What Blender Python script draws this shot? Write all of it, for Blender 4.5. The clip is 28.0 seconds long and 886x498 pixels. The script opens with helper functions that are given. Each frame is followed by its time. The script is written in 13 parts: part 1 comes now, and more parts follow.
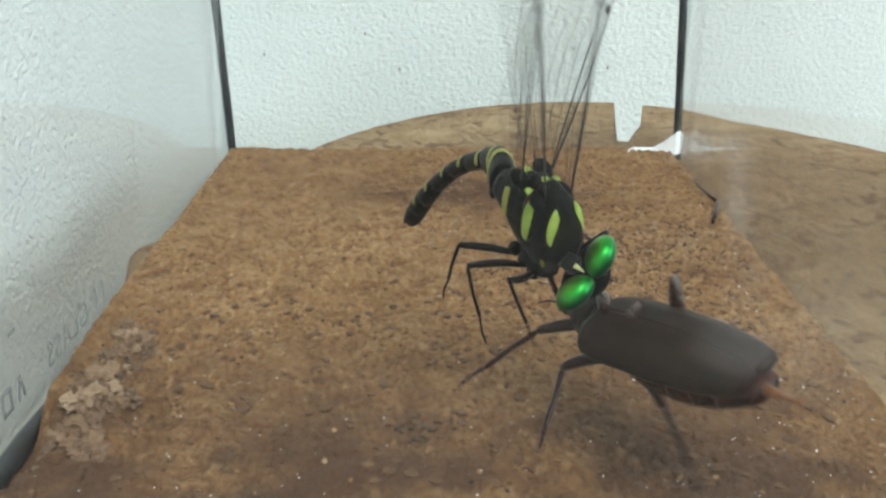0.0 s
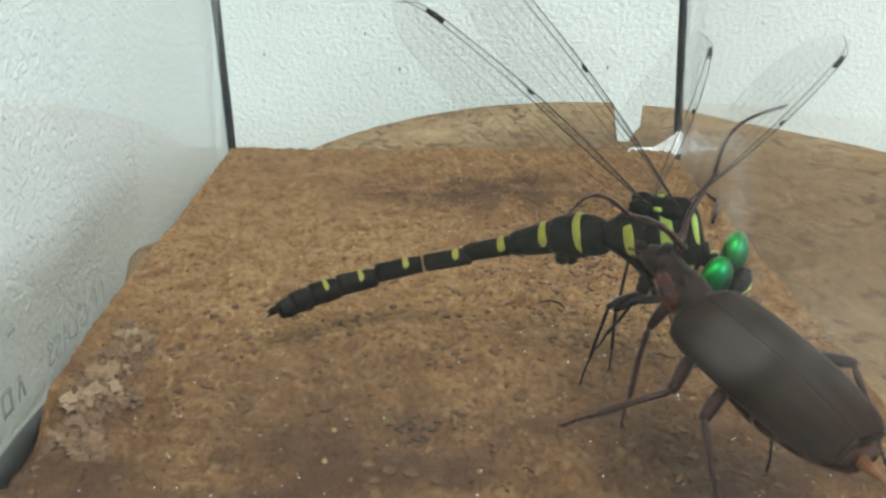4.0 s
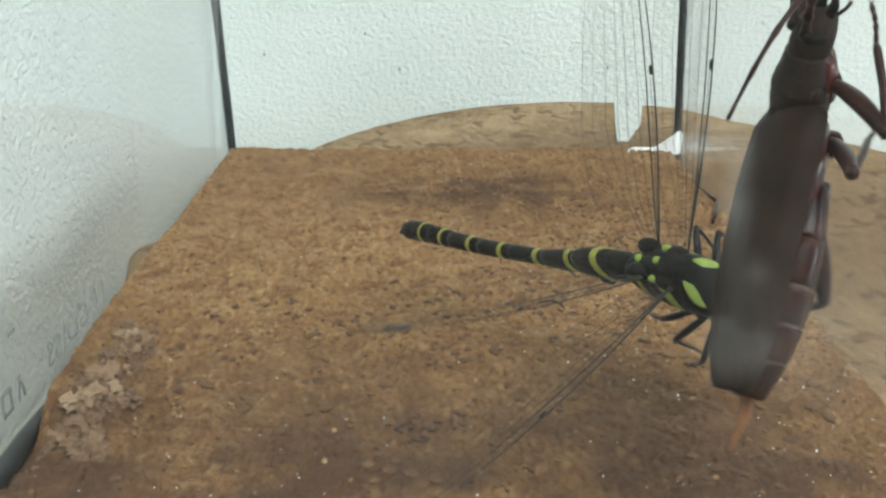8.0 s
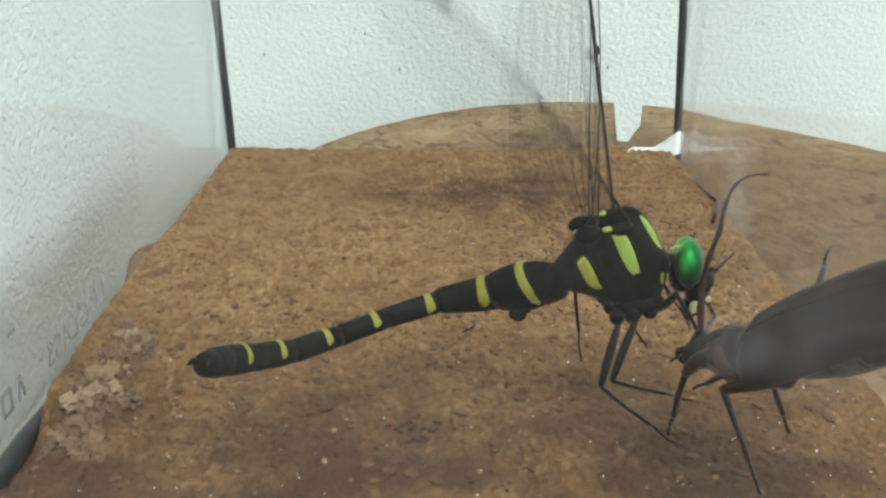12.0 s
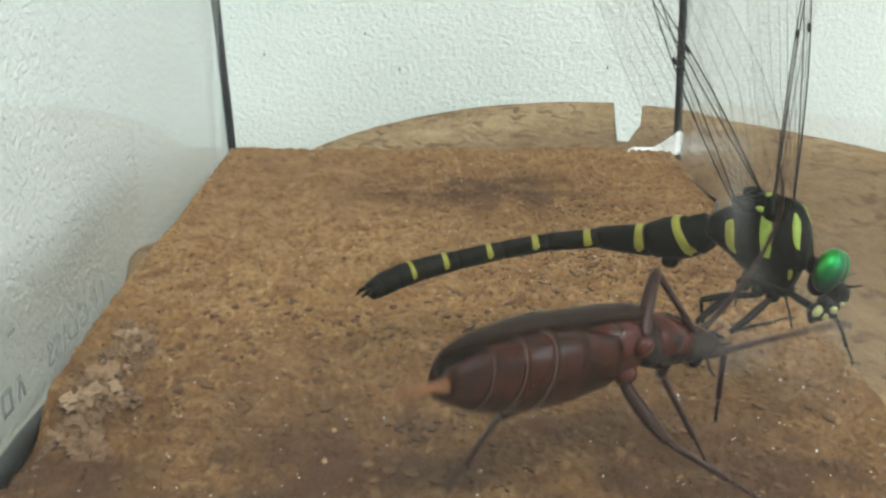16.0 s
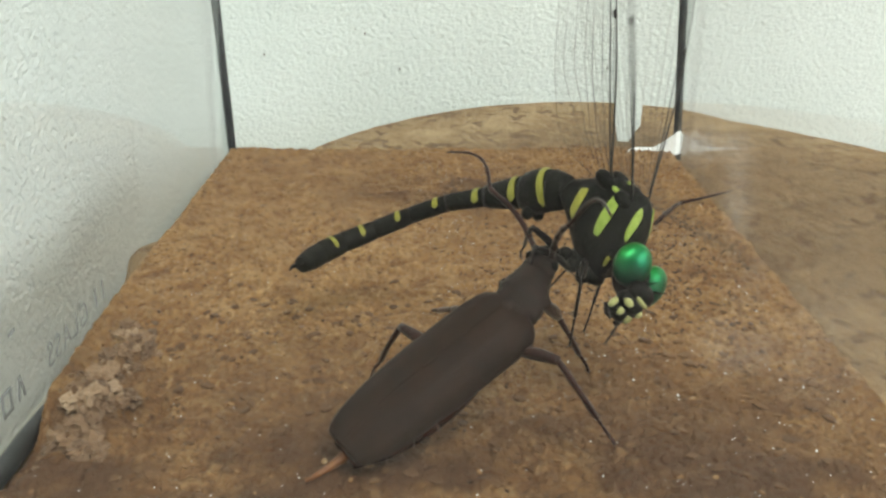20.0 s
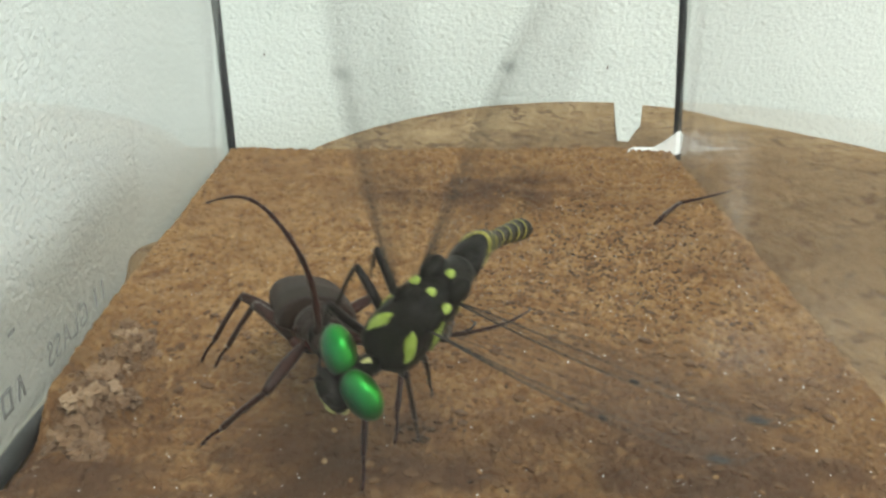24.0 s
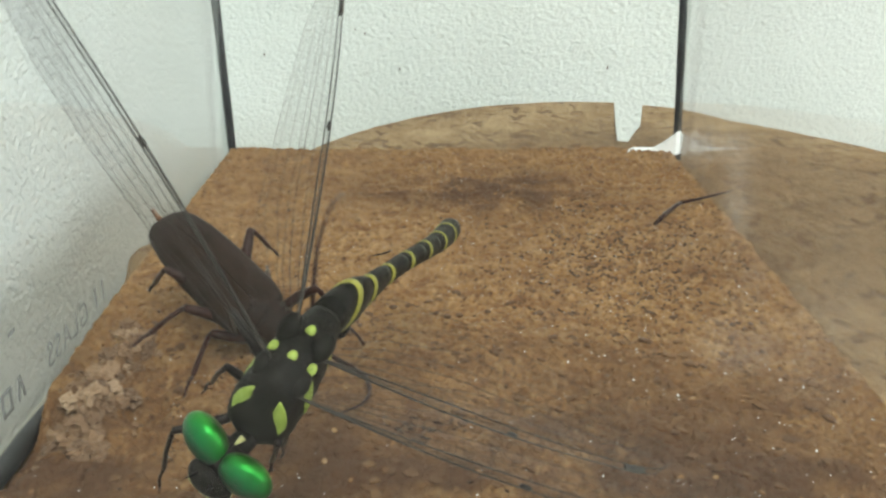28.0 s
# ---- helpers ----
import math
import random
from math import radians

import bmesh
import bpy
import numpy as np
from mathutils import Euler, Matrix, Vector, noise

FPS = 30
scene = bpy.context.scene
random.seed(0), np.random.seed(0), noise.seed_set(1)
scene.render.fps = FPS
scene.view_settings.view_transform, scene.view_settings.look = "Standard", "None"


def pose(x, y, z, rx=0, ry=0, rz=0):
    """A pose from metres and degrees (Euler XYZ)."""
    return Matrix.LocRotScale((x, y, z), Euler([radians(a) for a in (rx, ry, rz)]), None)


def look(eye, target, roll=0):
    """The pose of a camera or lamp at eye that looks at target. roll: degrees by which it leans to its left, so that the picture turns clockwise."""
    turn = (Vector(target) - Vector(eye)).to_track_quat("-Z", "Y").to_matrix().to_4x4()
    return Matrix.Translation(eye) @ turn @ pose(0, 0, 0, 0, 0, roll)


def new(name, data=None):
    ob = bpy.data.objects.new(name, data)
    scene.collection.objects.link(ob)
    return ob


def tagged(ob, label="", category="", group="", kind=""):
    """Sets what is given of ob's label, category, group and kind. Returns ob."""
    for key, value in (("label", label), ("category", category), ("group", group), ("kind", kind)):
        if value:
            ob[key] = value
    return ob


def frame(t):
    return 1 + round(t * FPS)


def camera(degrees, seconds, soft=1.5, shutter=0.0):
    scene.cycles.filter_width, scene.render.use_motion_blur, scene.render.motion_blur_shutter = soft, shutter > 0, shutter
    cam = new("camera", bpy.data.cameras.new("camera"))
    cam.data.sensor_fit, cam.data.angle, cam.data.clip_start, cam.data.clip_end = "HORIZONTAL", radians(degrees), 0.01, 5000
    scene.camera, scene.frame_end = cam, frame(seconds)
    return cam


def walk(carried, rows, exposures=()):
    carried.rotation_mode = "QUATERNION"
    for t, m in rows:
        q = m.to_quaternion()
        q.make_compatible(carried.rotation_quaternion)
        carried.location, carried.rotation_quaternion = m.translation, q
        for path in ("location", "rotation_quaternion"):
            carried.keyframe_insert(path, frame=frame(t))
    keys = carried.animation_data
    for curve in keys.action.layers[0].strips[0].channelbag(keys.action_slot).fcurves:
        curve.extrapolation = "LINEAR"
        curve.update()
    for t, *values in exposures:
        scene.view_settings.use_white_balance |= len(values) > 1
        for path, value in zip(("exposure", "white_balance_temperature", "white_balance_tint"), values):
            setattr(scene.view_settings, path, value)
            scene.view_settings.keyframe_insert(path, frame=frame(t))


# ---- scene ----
# ---- camera ----
cam = camera(46.99, 28.0, soft=2.5, shutter=0.5)
EYE = (0.0, 0.0, 0.100)
HELD = pose(*EYE, 70.2, 0, 0)
walk(cam, [(0, HELD), (28, HELD)], exposures=[(0, 0.0, 6170, 10), (3, 0.0, 6310, 9), (9, 0.0, 6280, 9), (16, 0.0, 6480, 9), (21, 0.0, 6790, 10), (28, 0.0, 6670, 9)])

# ---- world and lamps ----
world = bpy.data.worlds.new("world")
scene.world = world
world.use_nodes = True
sky = world.node_tree.nodes.new("ShaderNodeTexSky")
sky.sky_type, sky.sun_disc, sky.sun_elevation, sky.sun_rotation = "NISHITA", False, radians(40), radians(140)
world.node_tree.links.new(sky.outputs[0], world.node_tree.nodes["Background"].inputs[0])
world.node_tree.nodes["Background"].inputs[1].default_value = 0.08


def area_lamp(name, m, w, h, watts, colour):
    data = bpy.data.lights.new(name, "AREA")
    data.shape, data.size, data.size_y, data.energy, data.color = "RECTANGLE", w, h, watts, colour
    ob = new(name, data)
    ob.matrix_basis = m
    return ob


area_lamp("ceiling_lamp", look((0.45, -0.8, 1.64), (0.42, -0.72, 0.0)), 1.1, 1.1, 65, (0.965, 0.966, 0.965))
# fill lamp added on the unseen right side to brighten walls and tank
area_lamp("side_fill", look((2.595, -0.7, 0.7), (0.0, -0.7, 0.7)), 1.2, 1.2, 44, (0.88, 0.94, 1.0))


# ---- materials ----
def nodes_of(name):
    m = bpy.data.materials.new(name)
    m.use_nodes = True
    nt = m.node_tree
    return m, nt, nt.nodes["Principled BSDF"], nt.nodes["Material Output"]


def tex(nt, kind, vec=None, **sockets):
    n = nt.nodes.new(kind)
    for key, value in sockets.items():
        n.inputs[key].default_value = value
    if vec:
        nt.links.new(vec, n.inputs["Vector"])
    return n


def coords(nt, which="Object", scale=(1, 1, 1)):
    c = nt.nodes.new("ShaderNodeTexCoord")
    mp = nt.nodes.new("ShaderNodeMapping")
    mp.inputs["Scale"].default_value = scale
    nt.links.new(c.outputs[which], mp.inputs["Vector"])
    return mp.outputs[0]


def ramp(nt, fac, stops):
    r = nt.nodes.new("ShaderNodeValToRGB")
    el = r.color_ramp.elements
    while len(el) < len(stops):
        el.new(0.5)
    for e, (p, c) in zip(el, stops):
        e.position, e.color = p, (*c, 1) if len(c) == 3 else c
    nt.links.new(fac, r.inputs[0])
    return r.outputs[0]


def mix(nt, fac, a, b, blend="MIX"):
    n = nt.nodes.new("ShaderNodeMix")
    n.data_type, n.blend_type = "RGBA", blend
    for sock, v in ((n.inputs[0], fac), (n.inputs[6], a), (n.inputs[7], b)):
        if hasattr(v, "is_linked"):
            nt.links.new(v, sock)
        elif isinstance(v, tuple):
            sock.default_value = (*v, 1)
        else:
            sock.default_value = v
    return n.outputs[2]


def bump(nt, height, strength, distance, p, normal=None):
    b = nt.nodes.new("ShaderNodeBump")
    b.inputs["Strength"].default_value, b.inputs["Distance"].default_value = strength, distance
    nt.links.new(height, b.inputs["Height"])
    if normal:
        nt.links.new(normal, b.inputs["Normal"])
    nt.links.new(b.outputs[0], p.inputs["Normal"])
    return b.outputs[0]


def simple(name, a, b, rough=0.5, metal=0.0, scale=600, relief=0.2, fine=2500, coat=0.0, gloss=0.35, spread=(0.35, 0.65)):
    """Two tones mixed by noise at two scales, with a fine relief. Sizes follow the object, in metres."""
    m, nt, p, _ = nodes_of(name)
    v = coords(nt)
    n1, n2 = tex(nt, "ShaderNodeTexNoise", v, Scale=scale, Detail=5), tex(nt, "ShaderNodeTexNoise", v, Scale=fine, Detail=3)
    c = ramp(nt, n1.outputs[0], [(spread[0], a), (spread[1], b)])
    c = mix(nt, 0.25, c, ramp(nt, n2.outputs[0], [(0.3, tuple(x * 0.6 for x in a)), (0.7, b)]))
    nt.links.new(c, p.inputs["Base Color"])
    p.inputs["Roughness"].default_value, p.inputs["Metallic"].default_value = rough, metal
    p.inputs["Coat Weight"].default_value = coat
    p.inputs["Specular IOR Level"].default_value = gloss
    p.inputs["Coat Roughness"].default_value = 0.15
    bump(nt, n2.outputs[0], relief, 0.0003, p)
    return m


def cork_material():
    m, nt, p, _ = nodes_of("cork")
    v = coords(nt)
    at = {}
    for key in ("grain", "gap", "stain_shade", "torn"):
        a = nt.nodes.new("ShaderNodeAttribute")
        a.attribute_name = key
        at[key] = a.outputs["Fac"]
    # granules: uneven cells of two sizes with their own tones and dark joints
    warp = tex(nt, "ShaderNodeTexNoise", v, Scale=420, Detail=3)
    bent = nt.nodes.new("ShaderNodeVectorMath")
    bent.operation = "MULTIPLY_ADD"
    bent.inputs[1].default_value = (0.0022, 0.0022, 0.0022)
    nt.links.new(warp.outputs["Color"], bent.inputs[0])
    nt.links.new(v, bent.inputs[2])
    cell = tex(nt, "ShaderNodeTexVoronoi", bent.outputs[0], Scale=430)
    bit = tex(nt, "ShaderNodeTexVoronoi", bent.outputs[0], Scale=980)
    joint = nt.nodes.new("ShaderNodeTexVoronoi")
    joint.feature = "DISTANCE_TO_EDGE"
    joint.inputs["Scale"].default_value = 430
    nt.links.new(bent.outputs[0], joint.inputs["Vector"])
    pick, pick2 = (nt.nodes.new("ShaderNodeSeparateColor") for _ in range(2))
    nt.links.new(cell.outputs["Color"], pick.inputs[0])
    nt.links.new(bit.outputs["Color"], pick2.inputs[0])
    fine = tex(nt, "ShaderNodeTexNoise", coords(nt, scale=(1, 0.55, 1)), Scale=1150, Detail=6, Roughness=0.72)
    big = tex(nt, "ShaderNodeTexNoise", v, Scale=28, Detail=4)
    tones = [(0.0, (0.140, 0.060, 0.0190)), (0.3, (0.205, 0.096, 0.030)), (0.6, (0.275, 0.140, 0.046)), (0.85, (0.36, 0.203, 0.075)), (1.0, (0.52, 0.345, 0.165))]
    c = ramp(nt, at["grain"], tones)
    c = mix(nt, 0.36, c, ramp(nt, pick.outputs[0], tones))
    c = mix(nt, 0.26, c, ramp(nt, pick2.outputs[1], tones))
    c = mix(nt, 0.40, c, ramp(nt, fine.outputs[0], [(0.3, (0.085, 0.036, 0.0122)), (0.5, (0.228, 0.113, 0.0375)), (0.7, (0.455, 0.277, 0.1200))]))
    c = mix(nt, ramp(nt, joint.outputs[0], [(0.0, (0.42,) * 3), (0.03, (0.24,) * 3), (0.09, (0, 0, 0))]), c, (0.070, 0.030, 0.011))
    patch = tex(nt, "ShaderNodeTexNoise", v, Scale=95, Detail=5, Roughness=0.62, Distortion=0.6)
    c = mix(nt, ramp(nt, patch.outputs[0], [(0.30, (0.62,) * 3), (0.47, (0, 0, 0))]), c, (0.105, 0.041, 0.0145))
    c = mix(nt, ramp(nt, patch.outputs[0], [(0.52, (0, 0, 0)), (0.72, (0.45,) * 3)]), c, (0.375, 0.235, 0.105))
    pore = tex(nt, "ShaderNodeTexNoise", coords(nt, scale=(1, 0.6, 1)), Scale=620, Detail=3, Roughness=0.6)
    c = mix(nt, ramp(nt, pore.outputs[0], [(0.32, (0.85,) * 3), (0.40, (0, 0, 0))]), c, (0.045, 0.018, 0.0075))
    c = mix(nt, ramp(nt, pore.outputs[0], [(0.60, (0, 0, 0)), (0.70, (0.55,) * 3)]), c, (0.46, 0.31, 0.155))
    c = mix(nt, at["gap"], c, (0.065, 0.030, 0.012))
    c = mix(nt, ramp(nt, big.outputs[0], [(0.45, (0, 0, 0)), (0.72, (0.35, 0.35, 0.35))]), c, (0.17, 0.082, 0.028))
    c = mix(nt, at["torn"], c, (0.27, 0.165, 0.092))
    # dark tone for the stains and for shade painted along the front
    c = mix(nt, at["stain_shade"], c, (0.070, 0.0305, 0.0112))
    nt.links.new(c, p.inputs["Base Color"])
    p.inputs["Roughness"].default_value = 0.72
    p.inputs["Specular IOR Level"].default_value = 0.35
    b = bump(nt, fine.outputs[0], 0.6, 0.0004, p)
    b = bump(nt, ramp(nt, joint.outputs[0], [(0.0, (0, 0, 0)), (0.12, (1, 1, 1))]), 0.55, 0.0005, p, b)
    bump(nt, pick.outputs[1], 0.35, 0.0006, p, b)
    return m


def chip_material(name, tones, by_object):
    """Cork pieces of many tones: one tone for each piece."""
    m, nt, p, _ = nodes_of(name)
    pick = nt.nodes.new("ShaderNodeObjectInfo" if by_object else "ShaderNodeNewGeometry").outputs["Random" if by_object else "Random Per Island"]
    fine = tex(nt, "ShaderNodeTexNoise", coords(nt), Scale=1100, Detail=5, Roughness=0.7)
    c = ramp(nt, pick, tones)
    c = mix(nt, 0.35, c, ramp(nt, fine.outputs[0], [(0.3, tones[0][1]), (0.7, tones[-1][1])]))
    nt.links.new(c, p.inputs["Base Color"])
    p.inputs["Roughness"].default_value = 0.75
    bump(nt, fine.outputs[0], 0.6, 0.0003, p)
    return m


def wallpaper_material():
    m, nt, p, _ = nodes_of("wallpaper")
    v = coords(nt)
    lump = tex(nt, "ShaderNodeTexNoise", v, Scale=330, Detail=3, Roughness=0.5, Distortion=0.4)
    weave = tex(nt, "ShaderNodeTexNoise", coords(nt, scale=(1, 1, 1.6)), Scale=430, Detail=2)
    tone = tex(nt, "ShaderNodeTexNoise", v, Scale=9, Detail=3)
    c = ramp(nt, tone.outputs[0], [(0.35, (0.77, 0.80, 0.77)), (0.65, (0.83, 0.855, 0.83))])
    nt.links.new(c, p.inputs["Base Color"])
    p.inputs["Roughness"].default_value = 0.75
    n = bump(nt, lump.outputs[0], 0.85, 0.0019, p)
    bump(nt, weave.outputs[0], 0.55, 0.0011, p, n)
    return m


def wood_material():
    m, nt, p, _ = nodes_of("sawn_wood")
    v = coords(nt)
    turned = nt.nodes.new("ShaderNodeMapping")
    turned.inputs["Rotation"].default_value = (0, 0, radians(60))
    nt.links.new(v, turned.inputs["Vector"])
    long = nt.nodes.new("ShaderNodeMapping")
    long.inputs["Scale"].default_value = (0.22, 1, 1)
    nt.links.new(turned.outputs[0], long.inputs["Vector"])
    saw = tex(nt, "ShaderNodeTexNoise", long.outputs[0], Scale=560, Detail=6, Roughness=0.7, Distortion=0.8)
    blot = tex(nt, "ShaderNodeTexNoise", v, Scale=75, Detail=6, Roughness=0.65)
    wide = tex(nt, "ShaderNodeTexNoise", v, Scale=16, Detail=4)
    pit = tex(nt, "ShaderNodeTexNoise", coords(nt, scale=(1, 0.6, 1)), Scale=150, Detail=4, Roughness=0.55, Distortion=1.0)
    c = ramp(nt, blot.outputs[0], [(0.36, (0.273, 0.150, 0.069)), (0.5, (0.422, 0.268, 0.145)), (0.62, (0.554, 0.400, 0.246))])
    c = mix(nt, 0.5, c, ramp(nt, wide.outputs[0], [(0.36, (0.25, 0.138, 0.060)), (0.5, (0.40, 0.255, 0.135)), (0.62, (0.60, 0.43, 0.265))]))
    reach = nt.nodes.new("ShaderNodeVectorMath")
    reach.operation = "DISTANCE"
    reach.inputs[1].default_value = (0.07, 0.35, -0.012)
    nt.links.new(v, reach.inputs[0])
    edge = nt.nodes.new("ShaderNodeMath")
    edge.operation = "MULTIPLY_ADD"
    edge.inputs[1].default_value = 0.05
    nt.links.new(blot.outputs[0], edge.inputs[0])
    nt.links.new(reach.outputs["Value"], edge.inputs[2])
    heart = ramp(nt, edge.outputs[0], [(0.125, (0.66, 0.54, 0.40)), (0.180, (1.18, 1.08, 0.92))])
    c = mix(nt, 1.0, c, heart, "MULTIPLY")
    c = mix(nt, 0.27, c, ramp(nt, saw.outputs[0], [(0.36, (0.17, 0.088, 0.036)), (0.46, (0.37, 0.245, 0.125)), (0.60, (0.60, 0.45, 0.265))]))
    c = mix(nt, ramp(nt, pit.outputs[0], [(0.54, (0, 0, 0)), (0.63, (0.8, 0.8, 0.8))]), c, (0.167, 0.079, 0.033))
    nt.links.new(c, p.inputs["Base Color"])
    p.inputs["Roughness"].default_value = 0.82
    b = bump(nt, saw.outputs[0], 1.0, 0.0030, p)
    turn = nt.nodes.new("ShaderNodeMath")
    turn.operation = "SUBTRACT"
    turn.inputs[0].default_value = 1.0
    nt.links.new(pit.outputs[0], turn.inputs[1])
    bump(nt, turn.outputs[0], 0.9, 0.004, p, b)
    return m


def glass_material(name, tint, dust, smear=None):
    """Clear pane: see-through, a weak mirror, and a light-scattering film for dust and painted-in haze."""
    m, nt, p, out = nodes_of(name)
    nt.nodes.remove(p)
    clear, gloss, film = (nt.nodes.new("ShaderNodeBsdf" + k) for k in ("Transparent", "Glossy", "Diffuse"))
    clear.inputs[0].default_value = (*tint, 1)
    gloss.inputs["Roughness"].default_value = 0.02
    film.inputs[0].default_value = (0.75, 0.77, 0.75, 1)
    facing = nt.nodes.new("ShaderNodeLayerWeight")
    facing.inputs[0].default_value = 0.5
    sheen = ramp(nt, facing.outputs["Facing"], [(0.0, (0.006,) * 3), (0.4, (0.02,) * 3), (0.62, (0.09,) * 3), (0.8, (0.22,) * 3), (1.0, (0.7,) * 3)])
    m1, m2 = nt.nodes.new("ShaderNodeMixShader"), nt.nodes.new("ShaderNodeMixShader")
    v = coords(nt)
    n = tex(nt, "ShaderNodeTexNoise", v, Scale=35, Detail=6, Roughness=0.65)
    fac = ramp(nt, n.outputs[0], [(0.35, (dust * 0.5,) * 3), (0.75, (dust * 1.6,) * 3)])
    for place, size, amount in smear or ():
        mp = nt.nodes.new("ShaderNodeMapping")
        mp.vector_type = "POINT"
        mp.inputs["Location"].default_value = tuple(-a / s for a, s in zip(place, size))
        mp.inputs["Scale"].default_value = tuple(1 / s for s in size)
        nt.links.new(nt.nodes.new("ShaderNodeTexCoord").outputs["Object"], mp.inputs[0])
        g = nt.nodes.new("ShaderNodeTexGradient")
        g.gradient_type = "SPHERICAL"
        nt.links.new(mp.outputs[0], g.inputs[0])
        n2 = tex(nt, "ShaderNodeTexNoise", v, Scale=260, Detail=6, Roughness=0.65, Distortion=0.8)
        blot = mix(nt, 1.0, ramp(nt, g.outputs[0], [(0.0, (0, 0, 0)), (0.6, (amount,) * 3)]), ramp(nt, n2.outputs[0], [(0.38, (0.08,) * 3), (0.62, (1, 1, 1))]), "MULTIPLY")
        fac = mix(nt, 1.0, fac, blot, "ADD")
    nt.links.new(fac, m1.inputs[0])
    nt.links.new(clear.outputs[0], m1.inputs[1])
    nt.links.new(film.outputs[0], m1.inputs[2])
    nt.links.new(sheen, m2.inputs[0])
    nt.links.new(m1.outputs[0], m2.inputs[1])
    nt.links.new(gloss.outputs[0], m2.inputs[2])
    nt.links.new(m2.outputs[0], out.inputs[0])
    return m


def film_material(name, tint, body, amount, rough=0.25):
    """Insect wing membrane: nearly clear, faintly smoky, with a weak sheen."""
    m, nt, p, out = nodes_of(name)
    nt.nodes.remove(p)
    clear, gloss, film = (nt.nodes.new("ShaderNodeBsdf" + k) for k in ("Transparent", "Glossy", "Diffuse"))
    clear.inputs[0].default_value, film.inputs[0].default_value = (*tint, 1), (*body, 1)
    gloss.inputs["Roughness"].default_value = rough
    m1, m2 = nt.nodes.new("ShaderNodeMixShader"), nt.nodes.new("ShaderNodeMixShader")
    n = tex(nt, "ShaderNodeTexNoise", coords(nt), Scale=250, Detail=3)
    nt.links.new(ramp(nt, n.outputs[0], [(0.3, (amount * 0.5,) * 3), (0.7, (amount * 1.4,) * 3)]), m1.inputs[0])
    m2.inputs[0].default_value = 0.003
    for a, b in ((clear.outputs[0], m1.inputs[1]), (film.outputs[0], m1.inputs[2]), (m1.outputs[0], m2.inputs[1]), (gloss.outputs[0], m2.inputs[2]), (m2.outputs[0], out.inputs[0])):
        nt.links.new(a, b)
    return m


def eye_material():
    m, nt, p, _ = nodes_of("compound_eye")
    v = coords(nt)
    n = tex(nt, "ShaderNodeTexNoise", v, Scale=160, Detail=2)
    facet = tex(nt, "ShaderNodeTexVoronoi", v, Scale=6500)
    sep = nt.nodes.new("ShaderNodeSeparateXYZ")
    nt.links.new(v, sep.inputs[0])
    low = nt.nodes.new("ShaderNodeMapRange")
    low.inputs[1].default_value, low.inputs[2].default_value = 0.0024, -0.0024
    nt.links.new(sep.outputs[0], low.inputs[0])
    c = ramp(nt, low.outputs[0], [(0.0, (0.004, 0.15, 0.075)), (0.3, (0.005, 0.23, 0.045)), (0.7, (0.025, 0.30, 0.014)), (1.0, (0.14, 0.32, 0.014))])
    c = mix(nt, ramp(nt, n.outputs[0], [(0.4, (0, 0, 0)), (0.75, (0.6, 0.6, 0.6))]), c, (0.003, 0.13, 0.025))
    # underside shading is mixed into the eye colour, darkest at the bottom
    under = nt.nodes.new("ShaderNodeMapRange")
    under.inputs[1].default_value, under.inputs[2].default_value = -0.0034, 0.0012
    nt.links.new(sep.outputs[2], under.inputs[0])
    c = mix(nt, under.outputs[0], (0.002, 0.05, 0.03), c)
    nt.links.new(c, p.inputs["Base Color"])
    p.inputs["Metallic"].default_value, p.inputs["Roughness"].default_value = 0.95, 0.40
    p.inputs["Coat Weight"].default_value, p.inputs["Coat Roughness"].default_value = 0.15, 0.2
    bump(nt, facet.outputs[0], 0.12, 0.0001, p)
    return m


CORK, PAPER, WOOD = cork_material(), wallpaper_material(), wood_material()
SIDE_GLASS = glass_material("side_glass", (0.972, 0.985, 0.98), 0.024)
BACK_GLASS = glass_material("back_glass", (0.96, 0.98, 0.972), 0.008)
# the front film also paints in the pale veil that room reflections give
FRONT_GLASS = glass_material("front_glass", (0.97, 0.99, 0.98), 0.006, [((0.0290, 0, 0.0728), (0.0062, 1, 0.0030), 0.08), ((0.0335, 0, 0.0665), (0.0020, 1, 0.0080), 0.06), ((0.0355, 0, 0.0560), (0.0036, 1, 0.0050), 0.022), ((0.0475, 0, 0.0480), (0.0120, 1, 0.0110), 0.03), ((0.0345, 0, 0.0480), (0.0060, 1, 0.0050), 0.045)])
RUBBER = simple("black_silicone", (0.012, 0.014, 0.016), (0.03, 0.034, 0.036), 0.45, scale=200)
TABLE = simple("pale_table_top", (0.42, 0.39, 0.33), (0.50, 0.47, 0.40), 0.5, scale=30)
PLASTER = simple("beige_plaster", (0.28, 0.265, 0.245), (0.35, 0.335, 0.31), 0.8, scale=8, fine=200)
INK = simple("grey_print", (0.22, 0.23, 0.225), (0.31, 0.32, 0.31), 0.7, scale=900)
SCRAP = simple("white_paper", (0.78, 0.80, 0.77), (0.86, 0.87, 0.85), 0.8, scale=300)
CHITIN = simple("black_chitin", (0.003, 0.0027, 0.002), (0.009, 0.008, 0.0055), 0.5, scale=500, relief=0.02, fine=1100, gloss=0.08)
LEGGY = simple("dark_leg_chitin", (0.005, 0.004, 0.004), (0.014, 0.010, 0.009), 0.36, scale=700, relief=0.05, gloss=0.15)
YELLOW = simple("yellow_band", (0.22, 0.212, 0.023), (0.32, 0.305, 0.045), 0.5, scale=500, relief=0.25)
